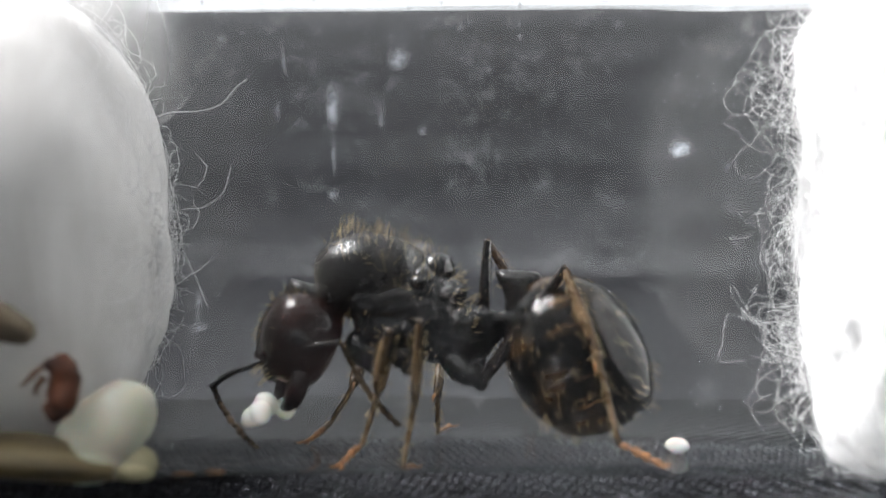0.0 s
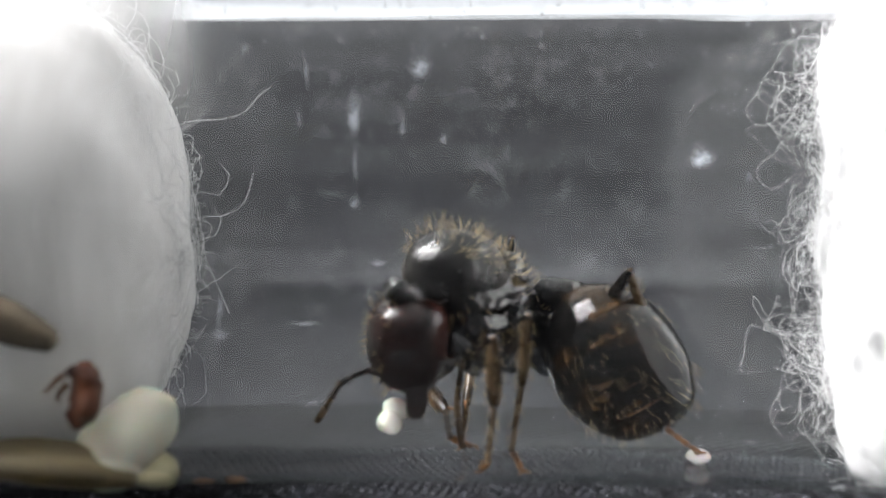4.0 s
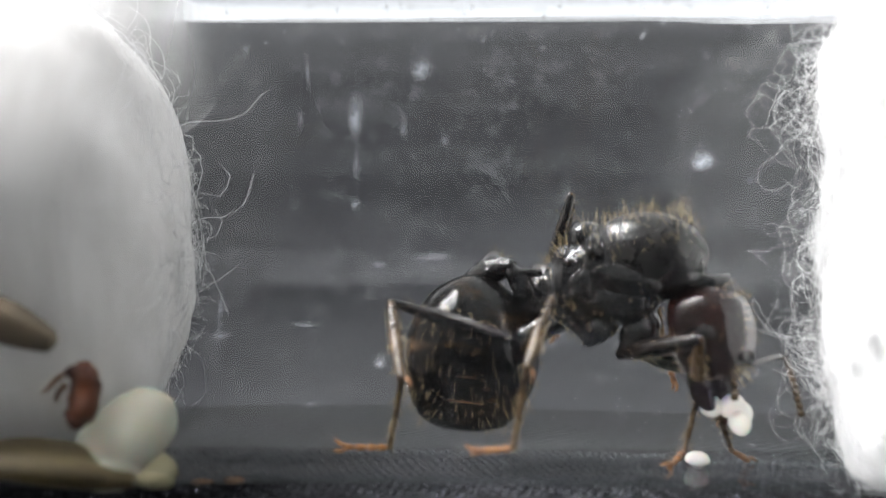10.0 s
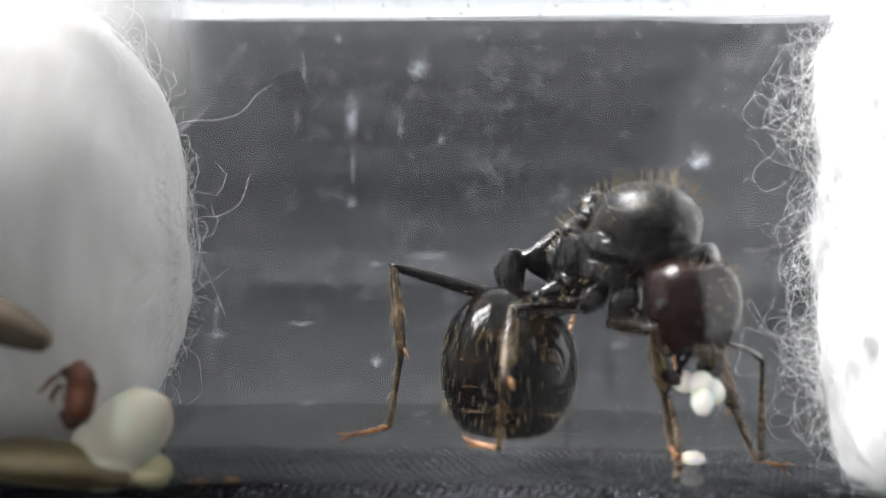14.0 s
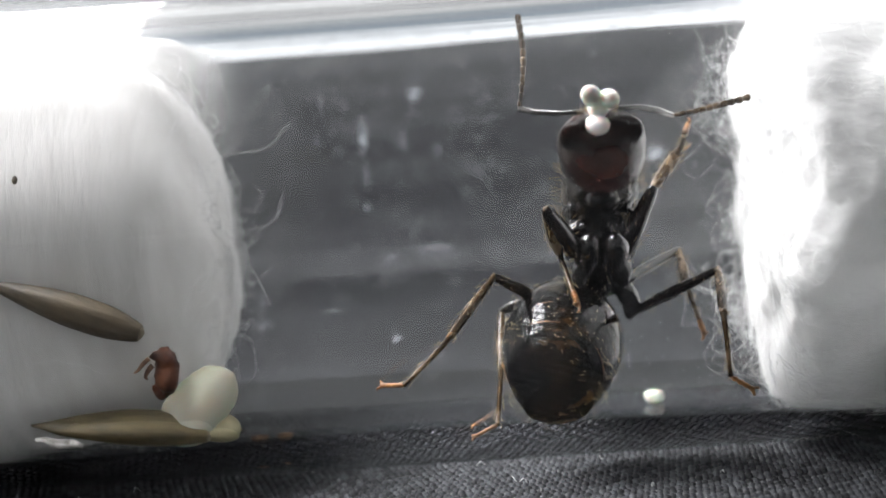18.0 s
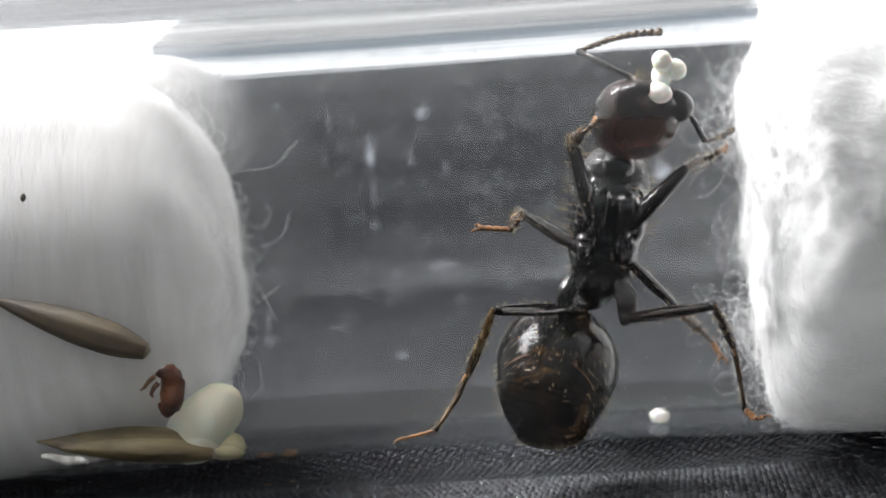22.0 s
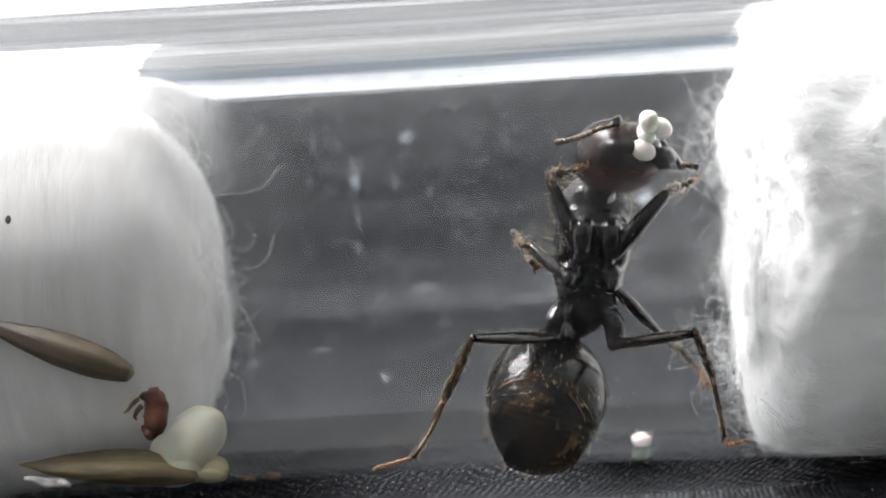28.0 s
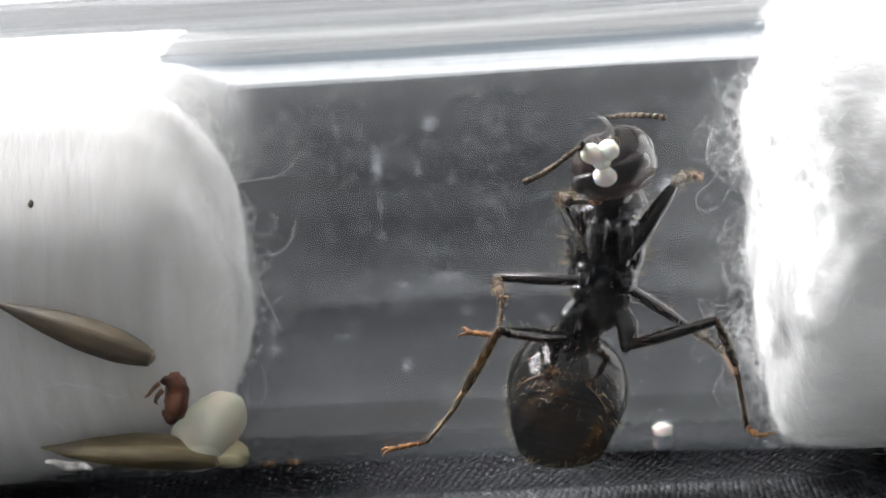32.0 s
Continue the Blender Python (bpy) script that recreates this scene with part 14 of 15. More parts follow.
    walk(moving["L_scape"], [
        (0, pose(0.00239, 0.00093, -0.00231, 47.3, -38.4, 158.9)), (0.25, pose(0.00240, 0.00091, -0.00232, 47.7, -39.7, 158.3)),
        (0.5, pose(0.00241, 0.00089, -0.00233, 48.0, -41.1, 157.9)), (0.75, pose(0.00244, 0.00088, -0.00233, 48.2, -30.8, 157.5)),
        (1, pose(0.00247, 0.00087, -0.00232, 45.7, -21.0, 163.3)), (1.5, pose(0.00230, 0.00087, -0.00236, 53.3, -5.3, 130.6)),
        (2, pose(0.00242, 0.00087, -0.00233, 51.6, -5.5, 149.5)), (2.5, pose(0.00238, 0.00089, -0.00234, 52.3, 0.4, 132.3)),
        (3, pose(0.00229, 0.00091, -0.00234, 51.5, -11.5, 140.8)), (3.5, pose(0.00226, 0.00091, -0.00235, 53.1, -14.3, 133.5)),
        (4, pose(0.00176, -0.00042, -0.00253, 57.8, -27.9, 120.6)), (4.5, pose(0.00073, -0.00099, -0.00188, 67.5, -20.1, 97.1)),
        (5, pose(0.00036, 0.00113, -0.00126, 81.5, -1.5, 31.5)), (5.25, pose(0.00185, 0.00118, -0.00136, 77.9, -7.7, 73.9)),
        (5.5, pose(0.00245, 0.00157, -0.00178, 91.7, -26.6, 125.6)), (6, pose(0.00281, 0.00130, -0.00189, 83.9, -21.9, 127.4)),
        (6.5, pose(0.00300, 0.00089, -0.00207, 73.7, 4.7, 113.8)), (7, pose(0.00311, 0.00031, -0.00221, 71.3, 8.5, 91.0)),
        (7.3, pose(0.00302, 0.00024, -0.00227, 65.1, 19.7, 81.6)), (7.5, pose(0.00295, 0.00022, -0.00231, 62.5, 24.2, 75.2)),
        (8, pose(0.00290, 0.00009, -0.00235, 66.1, 21.0, 71.7)), (8.5, pose(0.00310, 0.00003, -0.00224, 63.9, 8.0, 73.2)),
        (9, pose(0.00316, 0.00003, -0.00220, 63.0, 2.5, 72.2)), (9.5, pose(0.00291, 0.00006, -0.00235, 62.8, 2.0, 70.5)),
        (10, pose(0.00264, 0.00008, -0.00246, 62.6, 2.5, 68.7)), (10.5, pose(0.00250, 0.00003, -0.00251, 66.8, 7.4, 86.8)),
        (11, pose(0.00236, -0.00001, -0.00254, 72.8, 11.2, 101.5)), (11.5, pose(0.00234, -0.00026, -0.00253, 71.0, -10.6, 112.1)),
        (12, pose(0.00234, -0.00037, -0.00251, 72.4, -36.4, 108.9)), (12.5, pose(0.00329, -0.00013, -0.00209, 62.6, -7.9, 133.9)),
        (13, pose(0.00370, 0.00016, -0.00162, 72.2, -13.8, 99.6)), (13.5, pose(0.00301, 0.00017, -0.00229, 70.3, -9.2, 105.8)),
        (14, pose(0.00251, 0.00025, -0.00249, 68.4, 15.7, 104.6)), (14.5, pose(0.00279, 0.00043, -0.00235, 71.0, 24.5, 113.7)),
        (15.5, pose(0.00380, 0.00065, -0.00123, 71.2, -11.5, 113.0)), (16.5, pose(0.00404, 0.00025, -0.00041, 74.3, -8.7, 87.0)),
        (17, pose(0.00418, -0.00035, -0.00060, 72.9, -32.5, 91.0)), (17.5, pose(0.00437, -0.00019, -0.00034, 74.3, -49.0, 94.2)),
        (18, pose(0.00453, 0.00028, -0.00046, 59.2, -25.6, 120.2)), (18.5, pose(0.00427, 0.00047, -0.00129, 55.6, -46.2, 124.0)),
        (19, pose(0.00381, 0.00069, -0.00181, 44.1, -60.5, 135.1)), (19.5, pose(0.00388, 0.00061, -0.00178, 50.9, -66.1, 127.7)),
        (20, pose(0.00395, 0.00055, -0.00173, 61.6, -71.1, 116.5)), (20.5, pose(0.00395, 0.00065, -0.00169, 59.9, -58.0, 118.2)),
        (21, pose(0.00394, 0.00075, -0.00164, 58.9, -43.0, 119.4)), (21.5, pose(0.00393, 0.00079, -0.00163, 54.1, -33.9, 126.6)),
        (22, pose(0.00391, 0.00083, -0.00161, 51.1, -19.9, 132.4)), (22.5, pose(0.00395, 0.00072, -0.00163, 55.4, -33.4, 123.8)),
        (23, pose(0.00400, 0.00061, -0.00164, 62.5, -41.1, 113.1)), (23.5, pose(0.00389, 0.00057, -0.00178, 60.8, -40.1, 115.6)),
        (24, pose(0.00378, 0.00053, -0.00189, 59.3, -38.8, 117.8)), (24.5, pose(0.00375, 0.00055, -0.00191, 61.1, -38.0, 115.0)),
        (25, pose(0.00373, 0.00059, -0.00193, 62.7, -37.2, 112.3)), (25.5, pose(0.00376, 0.00063, -0.00188, 56.9, -35.7, 122.3)),
        (26, pose(0.00378, 0.00068, -0.00183, 51.8, -31.5, 131.7)), (26.5, pose(0.00370, 0.00067, -0.00192, 52.9, -32.5, 128.8)),
        (28.5, pose(0.00340, 0.00111, -0.00188, 52.7, -44.9, 126.4)), (29, pose(0.00337, 0.00107, -0.00192, 55.6, -37.2, 122.1)),
        (29.5, pose(0.00334, 0.00082, -0.00208, 65.1, -48.8, 108.3)), (30, pose(0.00331, 0.00056, -0.00219, 79.5, -55.1, 89.6)),
        (30.5, pose(0.00319, 0.00026, -0.00231, 120.9, -74.6, 44.1)), (31, pose(0.00306, -0.00006, -0.00237, -169.0, -66.2, -29.9)),
        (31.5, pose(0.00307, -0.00015, -0.00237, -164.4, -67.2, -34.8)), (32, pose(0.00307, -0.00027, -0.00234, -160.1, -68.4, -39.6)),
    ])
    walk(moving["L_funiculus"], [
        (0, pose(0.00092, 0.00150, -0.00107, 178.5, 37.2, -168.3)), (0.25, pose(0.00097, 0.00148, -0.00104, 141.8, 20.3, 123.2)),
        (0.5, pose(0.00101, 0.00146, -0.00101, 136.8, 12.9, 105.8)), (0.75, pose(0.00085, 0.00154, -0.00130, 135.4, 15.6, 100.4)),
        (1, pose(0.00068, 0.00140, -0.00161, 133.9, 18.5, 95.2)), (1.5, pose(0.00100, 0.00238, -0.00218, 14.2, 79.3, -31.0)),
        (2, pose(0.00071, 0.00188, -0.00214, -14.5, 55.2, -61.4)), (2.5, pose(0.00103, 0.00236, -0.00235, -30.3, 60.2, -80.0)),
        (3, pose(0.00077, 0.00215, -0.00194, -71.6, 69.7, -125.0)), (3.5, pose(0.00093, 0.00232, -0.00185, -71.1, 65.0, -124.5)),
        (4, pose(0.00086, 0.00110, -0.00160, -95.2, 49.1, -152.8)), (4.5, pose(0.00050, 0.00088, -0.00119, 93.4, 54.8, 34.0)),
        (5, pose(0.00207, 0.00217, -0.00121, -147.3, 42.9, 166.2)), (5.25, pose(0.00225, 0.00258, -0.00116, -142.2, 87.5, 171.5)),
        (5.5, pose(0.00141, 0.00302, -0.00089, 35.1, 73.6, 3.4)), (6, pose(0.00168, 0.00277, -0.00115, 19.6, 30.9, -23.2)),
        (6.5, pose(0.00219, 0.00271, -0.00224, 11.1, 39.5, -55.8)), (7, pose(0.00308, 0.00229, -0.00250, 13.7, 18.7, -66.1)),
        (7.3, pose(0.00329, 0.00210, -0.00295, 8.1, 14.3, -76.7)), (7.5, pose(0.00342, 0.00199, -0.00313, 0.3, 15.7, -81.8)),
        (8, pose(0.00349, 0.00186, -0.00307, -6.0, 28.9, -86.6)), (8.5, pose(0.00367, 0.00192, -0.00252, -1.2, 31.6, -83.3)),
        (9, pose(0.00377, 0.00194, -0.00229, -0.7, 29.6, -83.6)), (9.5, pose(0.00357, 0.00195, -0.00242, -0.1, 28.3, -83.1)),
        (10, pose(0.00338, 0.00194, -0.00255, 0.4, 27.5, -82.5)), (10.5, pose(0.00261, 0.00201, -0.00276, 2.1, 8.7, -69.1)),
        (11, pose(0.00197, 0.00191, -0.00293, -0.8, -6.2, -55.8)), (11.5, pose(0.00161, 0.00156, -0.00216, 0.6, 19.6, -48.6)),
        (12, pose(0.00182, 0.00115, -0.00132, -0.7, 56.4, -51.6)), (12.5, pose(0.00192, 0.00130, -0.00182, 19.9, 24.1, -21.3)),
        (13, pose(0.00339, 0.00207, -0.00114, 14.8, 41.2, -28.6)), (13.5, pose(0.00247, 0.00207, -0.00196, 3.2, 50.8, -46.0)),
        (14, pose(0.00203, 0.00211, -0.00303, -15.1, 61.1, -69.0)), (14.5, pose(0.00206, 0.00209, -0.00319, -13.4, 32.2, -66.9)),
        (15.5, pose(0.00303, 0.00246, -0.00083, 9.3, 31.5, -22.5)), (16.5, pose(0.00414, 0.00222, -0.00011, 12.3, 11.7, -12.6)),
        (17, pose(0.00415, 0.00134, 0.00048, 10.8, 10.7, -20.3)), (17.5, pose(0.00428, 0.00111, 0.00116, -6.6, -48.3, 31.3)),
        (18, pose(0.00362, 0.00184, 0.00040, -52.0, -29.1, 100.1)), (18.5, pose(0.00350, 0.00161, 0.00016, -20.2, -47.2, 51.8)),
        (19, pose(0.00310, 0.00139, -0.00007, -19.5, -28.8, 51.5)), (19.5, pose(0.00338, 0.00126, 0.00006, -18.4, -37.3, 49.4)),
        (20, pose(0.00366, 0.00113, 0.00016, -16.9, -44.6, 47.2)), (20.5, pose(0.00344, 0.00158, 0.00000, -13.2, -50.5, 42.1)),
        (21, pose(0.00322, 0.00202, -0.00027, -8.2, -55.7, 35.8)), (21.5, pose(0.00293, 0.00213, -0.00051, -16.5, -60.6, 45.4)),
        (22, pose(0.00265, 0.00223, -0.00094, -27.5, -64.0, 57.6)), (22.5, pose(0.00303, 0.00211, -0.00053, 17.9, -66.8, 8.5)),
        (22.75, pose(0.00338, 0.00195, -0.00070, 29.0, -5.5, -22.9)), (23, pose(0.00341, 0.00200, -0.00032, 21.9, 62.5, -42.4)),
        (23.5, pose(0.00323, 0.00195, -0.00049, 18.9, 59.4, -46.3)), (24, pose(0.00306, 0.00191, -0.00064, 16.8, 55.7, -49.2)),
        (24.5, pose(0.00309, 0.00199, -0.00068, 17.7, 56.7, -48.2)), (25, pose(0.00312, 0.00206, -0.00072, 18.8, 57.6, -47.0)),
        (25.5, pose(0.00289, 0.00201, -0.00071, 18.5, 64.4, -47.2)), (26, pose(0.00265, 0.00195, -0.00078, 18.2, 70.5, -47.2)),
        (26.5, pose(0.00264, 0.00199, -0.00084, 17.9, 77.3, -48.2)), (28.5, pose(0.00256, 0.00225, -0.00046, -172.6, 78.6, 120.5)),
        (29, pose(0.00252, 0.00242, -0.00071, -170.6, 72.5, 122.2)), (29.5, pose(0.00293, 0.00207, -0.00057, -84.1, 86.3, -151.2)),
        (30, pose(0.00332, 0.00170, -0.00055, -13.2, 70.0, -80.1)), (30.5, pose(0.00357, 0.00063, -0.00038, 157.1, 84.2, 89.7)),
        (31, pose(0.00377, -0.00046, -0.00054, 160.2, 57.2, 92.0)), (31.5, pose(0.00370, -0.00060, -0.00051, 158.1, 53.3, 89.2)),
        (32, pose(0.00364, -0.00073, -0.00049, 156.3, 49.6, 86.9)),
    ])
    walk(moving["R_scape"], [
        (0, pose(0.00258, 0.00007, -0.00248, -73.4, 38.2, -51.2)), (0.25, pose(0.00258, 0.00005, -0.00248, -76.7, 25.8, -57.4)),
        (0.5, pose(0.00258, 0.00002, -0.00248, -77.8, 14.3, -60.6)), (0.75, pose(0.00261, 0.00001, -0.00248, -78.9, 12.3, -65.4)),
        (1, pose(0.00263, -0.00001, -0.00247, -79.8, 10.3, -69.9)), (1.5, pose(0.00247, 0.00000, -0.00252, -96.5, 45.5, -103.3)),
        (2, pose(0.00259, -0.00000, -0.00248, -79.6, 2.5, -65.6)), (2.5, pose(0.00255, 0.00002, -0.00249, -79.7, 6.4, -67.2)),
        (3, pose(0.00248, 0.00005, -0.00251, -79.0, 2.4, -58.4)), (3.5, pose(0.00246, 0.00005, -0.00252, -76.1, 34.7, -49.8)),
        (4, pose(0.00134, -0.00112, -0.00215, -34.3, 22.0, 27.5)), (4.5, pose(0.00013, -0.00060, -0.00133, -54.8, 18.9, -27.2)),
        (5, pose(0.00102, 0.00129, -0.00185, -65.0, -2.4, -90.3)), (5.5, pose(0.00300, 0.00091, -0.00206, -84.4, -12.2, -147.6)),
        (6, pose(0.00320, 0.00051, -0.00209, -82.7, 10.2, 174.0)), (6.5, pose(0.00314, 0.00001, -0.00221, -77.9, 33.8, 152.2)),
        (7, pose(0.00297, -0.00058, -0.00222, -83.8, 21.6, 119.9)), (7.3, pose(0.00298, -0.00065, -0.00219, -85.5, 27.9, 121.9)),
        (7.5, pose(0.00300, -0.00066, -0.00218, -87.4, 29.6, 123.8)), (8, pose(0.00283, -0.00080, -0.00222, -94.5, 20.4, 113.5)),
        (8.5, pose(0.00295, -0.00085, -0.00212, -101.4, 11.6, 111.3)), (9, pose(0.00302, -0.00085, -0.00208, -102.1, 5.5, 111.8)),
        (9.5, pose(0.00276, -0.00082, -0.00224, -102.8, 2.7, 110.4)), (10, pose(0.00248, -0.00081, -0.00235, -103.2, 0.9, 108.6)),
        (10.5, pose(0.00233, -0.00084, -0.00237, -100.5, -1.1, 139.2)), (11, pose(0.00218, -0.00088, -0.00237, -100.6, -4.4, 171.8)),
        (11.5, pose(0.00209, -0.00109, -0.00227, -99.7, -5.5, -175.1)), (12, pose(0.00202, -0.00117, -0.00223, -102.8, -7.7, -163.1)),
        (12.5, pose(0.00311, -0.00099, -0.00193, -102.9, 17.1, -164.3)), (13, pose(0.00358, -0.00073, -0.00160, -90.5, 48.8, -142.8)),
        (13.5, pose(0.00290, -0.00073, -0.00221, -118.4, 29.9, 179.1)), (14, pose(0.00241, -0.00064, -0.00242, -127.5, 32.0, 160.8)),
        (14.5, pose(0.00278, -0.00047, -0.00235, -125.8, 29.4, 164.2)), (15.5, pose(0.00388, -0.00024, -0.00127, -125.5, -7.5, 174.5)),
        (16.5, pose(0.00395, -0.00065, -0.00047, -151.5, -59.6, -143.8)), (17, pose(0.00384, -0.00118, -0.00065, -140.7, -50.9, -156.9)),
        (17.5, pose(0.00411, -0.00105, -0.00041, 175.9, -41.5, -99.7)), (18, pose(0.00446, -0.00062, -0.00049, -175.6, -31.8, -112.4)),
        (18.5, pose(0.00424, -0.00042, -0.00137, -170.9, -35.2, -121.6)), (19, pose(0.00379, -0.00020, -0.00197, -175.2, -7.2, -113.5)),
        (19.5, pose(0.00383, -0.00027, -0.00192, -177.6, -19.1, -101.6)), (20, pose(0.00387, -0.00034, -0.00186, 178.4, -20.9, -89.2)),
        (20.5, pose(0.00390, -0.00023, -0.00186, -179.2, -15.5, -95.6)), (21, pose(0.00393, -0.00013, -0.00184, 113.3, -70.6, -13.3)),
        (21.5, pose(0.00392, -0.00008, -0.00186, 147.8, -57.2, -51.1)), (22, pose(0.00391, -0.00003, -0.00187, 159.6, -34.5, -66.9)),
        (22.5, pose(0.00393, -0.00015, -0.00185, 178.5, -39.1, -98.4)), (23, pose(0.00395, -0.00028, -0.00180, -167.8, -15.3, -127.7)),
        (23.25, pose(0.00388, -0.00061, -0.00178, -161.9, 20.3, -134.3)), (23.5, pose(0.00382, -0.00032, -0.00191, -177.5, 65.8, -144.3)),
        (24, pose(0.00371, -0.00036, -0.00201, 59.4, 77.0, 89.7)), (24.5, pose(0.00369, -0.00033, -0.00203, 25.0, 78.7, 54.3)),
        (25, pose(0.00367, -0.00030, -0.00204, -6.4, 75.5, 22.2)), (25.5, pose(0.00372, -0.00025, -0.00202, 38.6, 81.4, 68.2)),
        (26, pose(0.00377, -0.00021, -0.00198, 91.9, 77.7, 122.4)), (26.5, pose(0.00365, -0.00022, -0.00207, 86.4, 79.6, 116.3)),
        (28.5, pose(0.00343, 0.00027, -0.00219, -143.0, 81.7, -113.6)), (29, pose(0.00338, 0.00022, -0.00222, -155.9, 85.5, -126.7)),
        (29.5, pose(0.00327, -0.00005, -0.00230, -169.7, 63.1, -141.2)), (30, pose(0.00314, -0.00032, -0.00232, -169.7, 34.4, -141.7)),
        (30.5, pose(0.00292, -0.00059, -0.00232, -167.7, 54.1, -139.4)), (31, pose(0.00269, -0.00087, -0.00226, -158.2, 69.4, -129.5)),
        (31.5, pose(0.00268, -0.00096, -0.00221, -154.3, 76.5, -125.4)), (32, pose(0.00267, -0.00105, -0.00217, -141.3, 83.0, -112.3)),
    ])
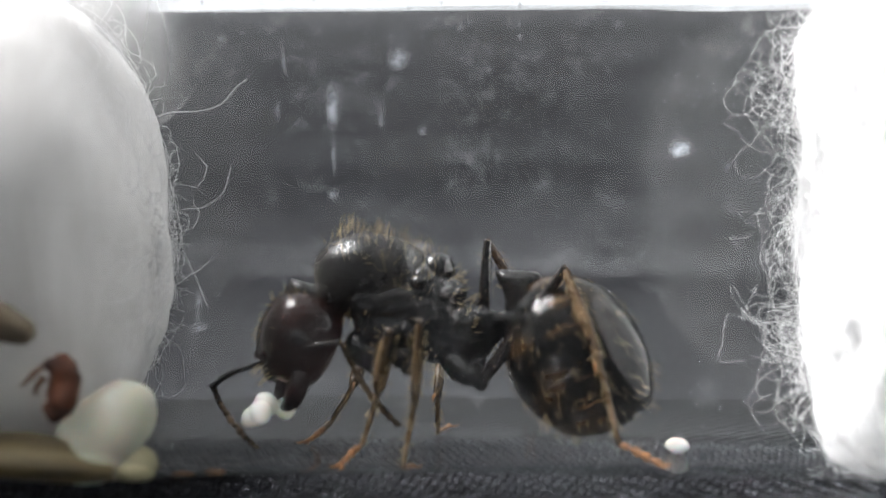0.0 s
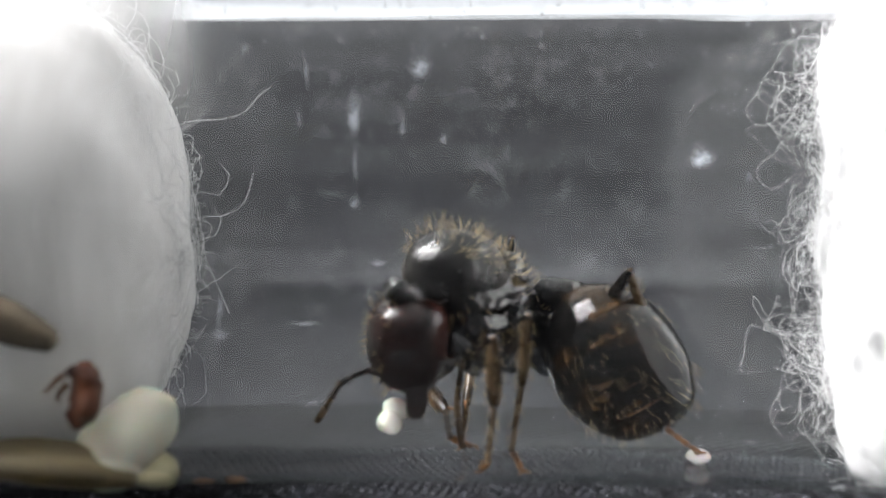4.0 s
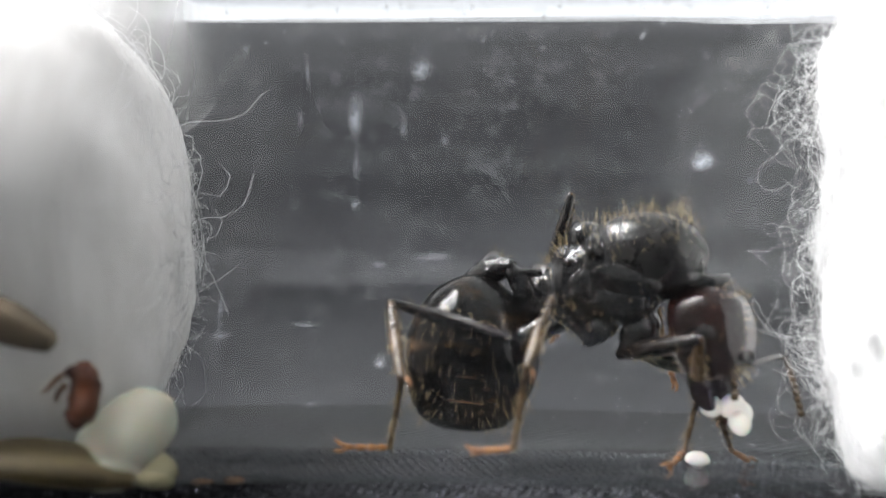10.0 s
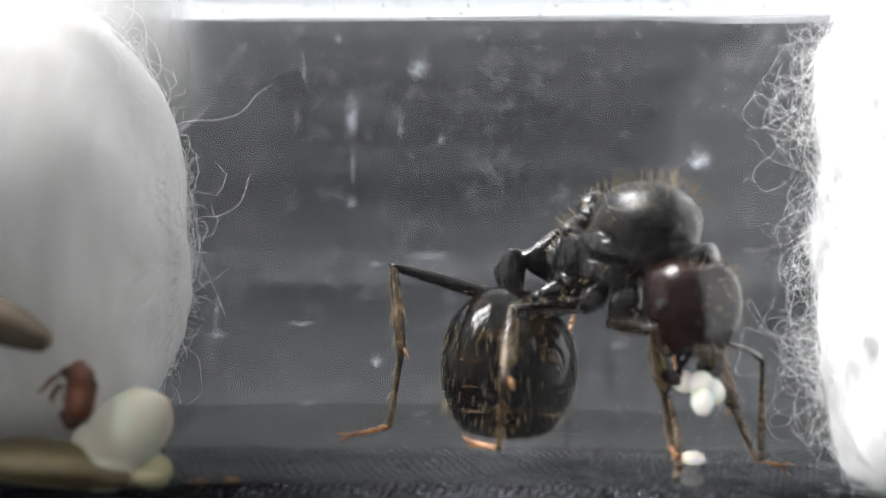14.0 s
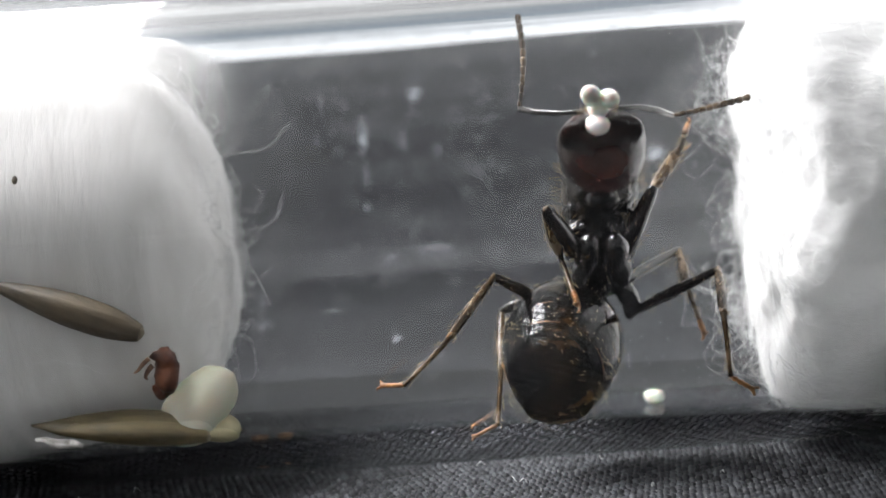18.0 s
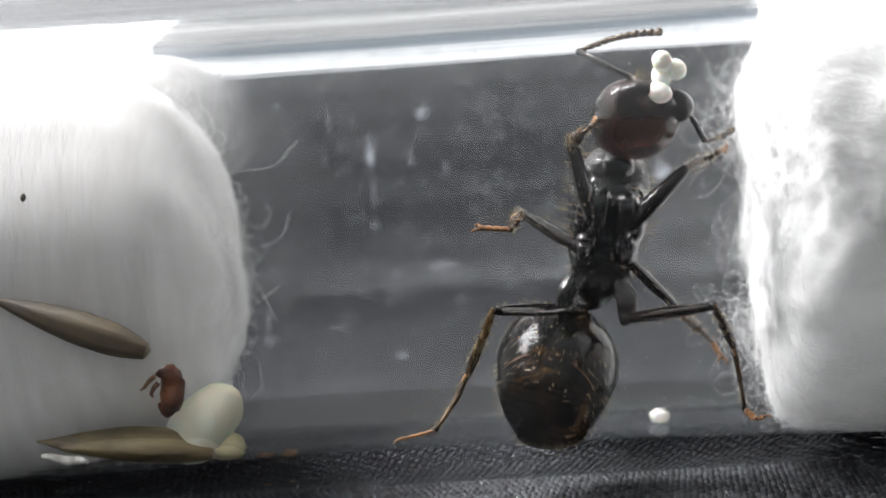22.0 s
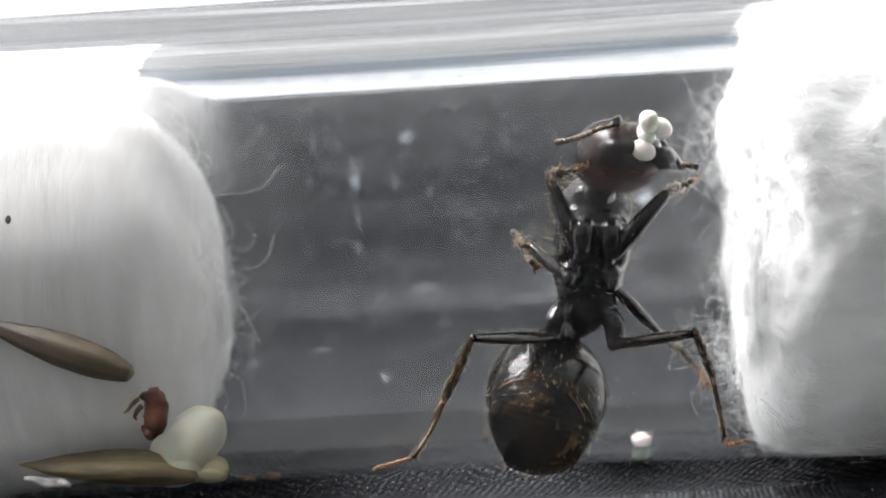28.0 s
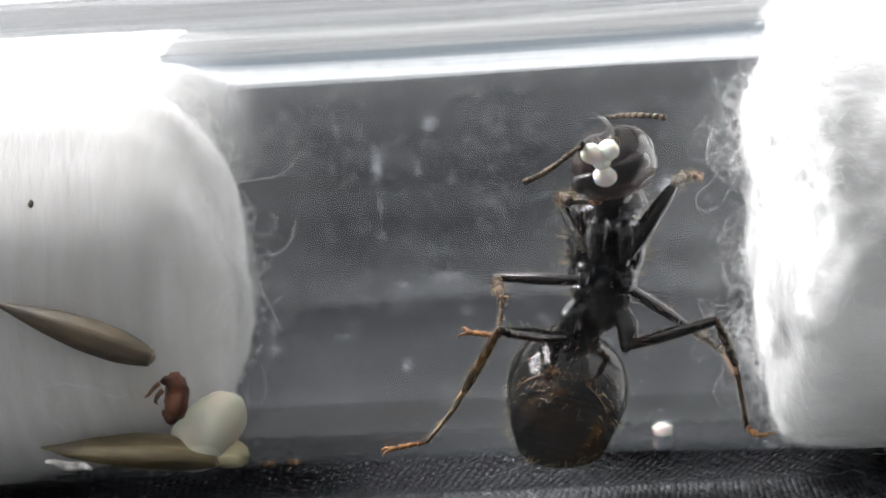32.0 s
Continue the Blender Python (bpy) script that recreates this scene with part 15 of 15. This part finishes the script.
    walk(moving["R_funiculus"], [
        (0, pose(0.00356, -0.00115, -0.00372, 103.2, 19.5, 137.2)), (0.25, pose(0.00355, -0.00147, -0.00335, 100.5, -6.6, 114.0)),
        (0.5, pose(0.00353, -0.00167, -0.00298, 106.3, -29.9, 96.1)), (0.75, pose(0.00342, -0.00177, -0.00290, 108.0, -17.9, 92.1)),
        (1, pose(0.00330, -0.00186, -0.00283, 108.6, -6.3, 88.8)), (1.5, pose(0.00215, -0.00137, -0.00394, 111.4, 24.5, 105.3)),
        (2, pose(0.00341, -0.00182, -0.00257, 109.7, -1.1, 97.3)), (2.5, pose(0.00332, -0.00182, -0.00272, 107.6, -13.6, 113.5)),
        (3, pose(0.00352, -0.00165, -0.00260, 105.6, 26.5, 96.9)), (3.5, pose(0.00352, -0.00121, -0.00366, 103.5, 14.8, 90.9)),
        (3.75, pose(0.00325, -0.00073, -0.00328, 146.0, 48.6, 161.6)), (4, pose(0.00298, -0.00026, -0.00290, -164.3, 20.4, -121.6)),
        (4.5, pose(0.00181, -0.00147, -0.00198, -175.0, 18.4, -153.0)), (4.75, pose(0.00141, -0.00109, -0.00188, -135.8, 51.5, -91.4)),
        (5, pose(0.00101, -0.00071, -0.00177, -80.4, 30.8, -15.2)), (5.5, pose(0.00135, -0.00014, -0.00163, -95.7, 53.4, -19.3)),
        (6, pose(0.00124, 0.00072, -0.00245, -95.9, 24.4, -29.9)), (6.5, pose(0.00167, 0.00079, -0.00332, -90.8, 22.9, -24.9)),
        (7, pose(0.00205, 0.00103, -0.00295, -102.8, 15.3, -72.5)), (7.3, pose(0.00205, 0.00084, -0.00313, -105.6, 8.4, -78.5)),
        (7.5, pose(0.00203, 0.00078, -0.00316, -111.1, 7.9, -80.4)), (8, pose(0.00208, 0.00092, -0.00290, -113.0, 18.3, -75.7)),
        (8.5, pose(0.00224, 0.00098, -0.00252, -108.1, 19.6, -74.8)), (9, pose(0.00228, 0.00100, -0.00228, -108.0, 16.8, -77.0)),
        (9.5, pose(0.00206, 0.00105, -0.00233, -107.7, 15.3, -77.4)), (10, pose(0.00185, 0.00109, -0.00237, -107.4, 14.2, -77.8)),
        (10.5, pose(0.00081, 0.00046, -0.00233, -116.2, 26.7, -95.3)), (11, pose(0.00021, -0.00060, -0.00222, -145.4, 36.6, -144.2)),
        (11.5, pose(0.00011, -0.00126, -0.00208, -97.3, 33.4, -70.8)), (12, pose(0.00012, -0.00174, -0.00196, -67.7, 32.0, -19.8)),
        (12.5, pose(0.00127, -0.00151, -0.00251, -68.5, 26.2, -21.6)), (13, pose(0.00252, -0.00152, -0.00310, -71.3, 23.4, -24.9)),
        (13.5, pose(0.00117, -0.00070, -0.00320, -74.3, 33.8, -35.0)), (14, pose(0.00081, -0.00009, -0.00348, -80.8, 42.4, -47.0)),
        (14.5, pose(0.00109, 0.00000, -0.00334, -85.9, 24.7, -56.2)), (15.5, pose(0.00191, -0.00005, -0.00101, -77.1, 17.0, -29.2)),
        (16.5, pose(0.00313, -0.00124, 0.00126, -78.5, -15.1, -28.3)), (17, pose(0.00268, -0.00168, 0.00090, -79.1, 35.3, -31.3)),
        (17.25, pose(0.00318, -0.00211, 0.00098, -80.5, -18.7, -39.7)), (17.5, pose(0.00385, -0.00253, 0.00092, -67.5, -69.0, -55.1)),
        (18, pose(0.00381, -0.00219, 0.00056, -117.0, -56.1, 1.4)), (18.5, pose(0.00338, -0.00182, -0.00022, 118.4, -81.7, 129.3)),
        (18.75, pose(0.00305, -0.00205, -0.00072, -104.0, -55.4, -15.9)), (19, pose(0.00300, -0.00201, -0.00173, -91.4, -6.1, -22.7)),
        (19.5, pose(0.00345, -0.00212, -0.00127, -92.5, -11.6, -15.6)), (20, pose(0.00390, -0.00220, -0.00115, -94.3, -14.2, -7.6)),
        (20.5, pose(0.00371, -0.00215, -0.00133, -106.0, -30.1, 22.6)), (20.75, pose(0.00405, -0.00137, -0.00045, -105.6, 15.5, -47.3)),
        (21, pose(0.00458, -0.00027, 0.00004, -157.6, 39.1, -135.6)), (21.5, pose(0.00460, -0.00092, -0.00018, 126.0, 73.6, 140.2)),
        (22, pose(0.00456, -0.00155, -0.00074, 68.9, 30.0, 74.9)), (22.5, pose(0.00370, -0.00168, -0.00059, 64.3, 49.6, 67.7)),
        (23, pose(0.00276, -0.00180, -0.00128, 50.4, 63.0, 51.1)), (23.25, pose(0.00289, -0.00162, -0.00230, 20.7, -7.2, 10.0)),
        (23.5, pose(0.00316, -0.00079, -0.00374, 85.5, -72.5, -57.4)), (24, pose(0.00370, 0.00009, -0.00396, 123.6, -40.9, -101.6)),
        (24.5, pose(0.00391, -0.00001, -0.00399, 128.4, -41.3, -109.2)), (25, pose(0.00414, -0.00011, -0.00398, 133.3, -40.1, -116.9)),
        (25.5, pose(0.00383, 0.00003, -0.00399, 128.9, -43.1, -110.0)), (26, pose(0.00354, 0.00015, -0.00393, 124.2, -45.3, -102.8)),
        (26.5, pose(0.00350, 0.00011, -0.00403, 124.8, -47.4, -104.3)), (28.5, pose(0.00332, 0.00001, -0.00417, 130.6, -54.9, -112.5)),
        (29, pose(0.00329, 0.00009, -0.00422, 131.2, -56.9, -113.5)), (29.5, pose(0.00256, -0.00062, -0.00408, 153.9, -58.3, -140.8)),
        (30, pose(0.00184, -0.00135, -0.00345, 174.3, -51.1, -166.1)), (30.5, pose(0.00203, -0.00136, -0.00394, 167.6, -58.5, -159.0)),
        (31, pose(0.00225, -0.00141, -0.00413, 158.4, -63.9, -149.4)), (31.5, pose(0.00241, -0.00134, -0.00416, 147.0, -57.7, -136.5)),
        (32, pose(0.00258, -0.00127, -0.00416, 140.2, -50.2, -128.3)),
    ])


motions()
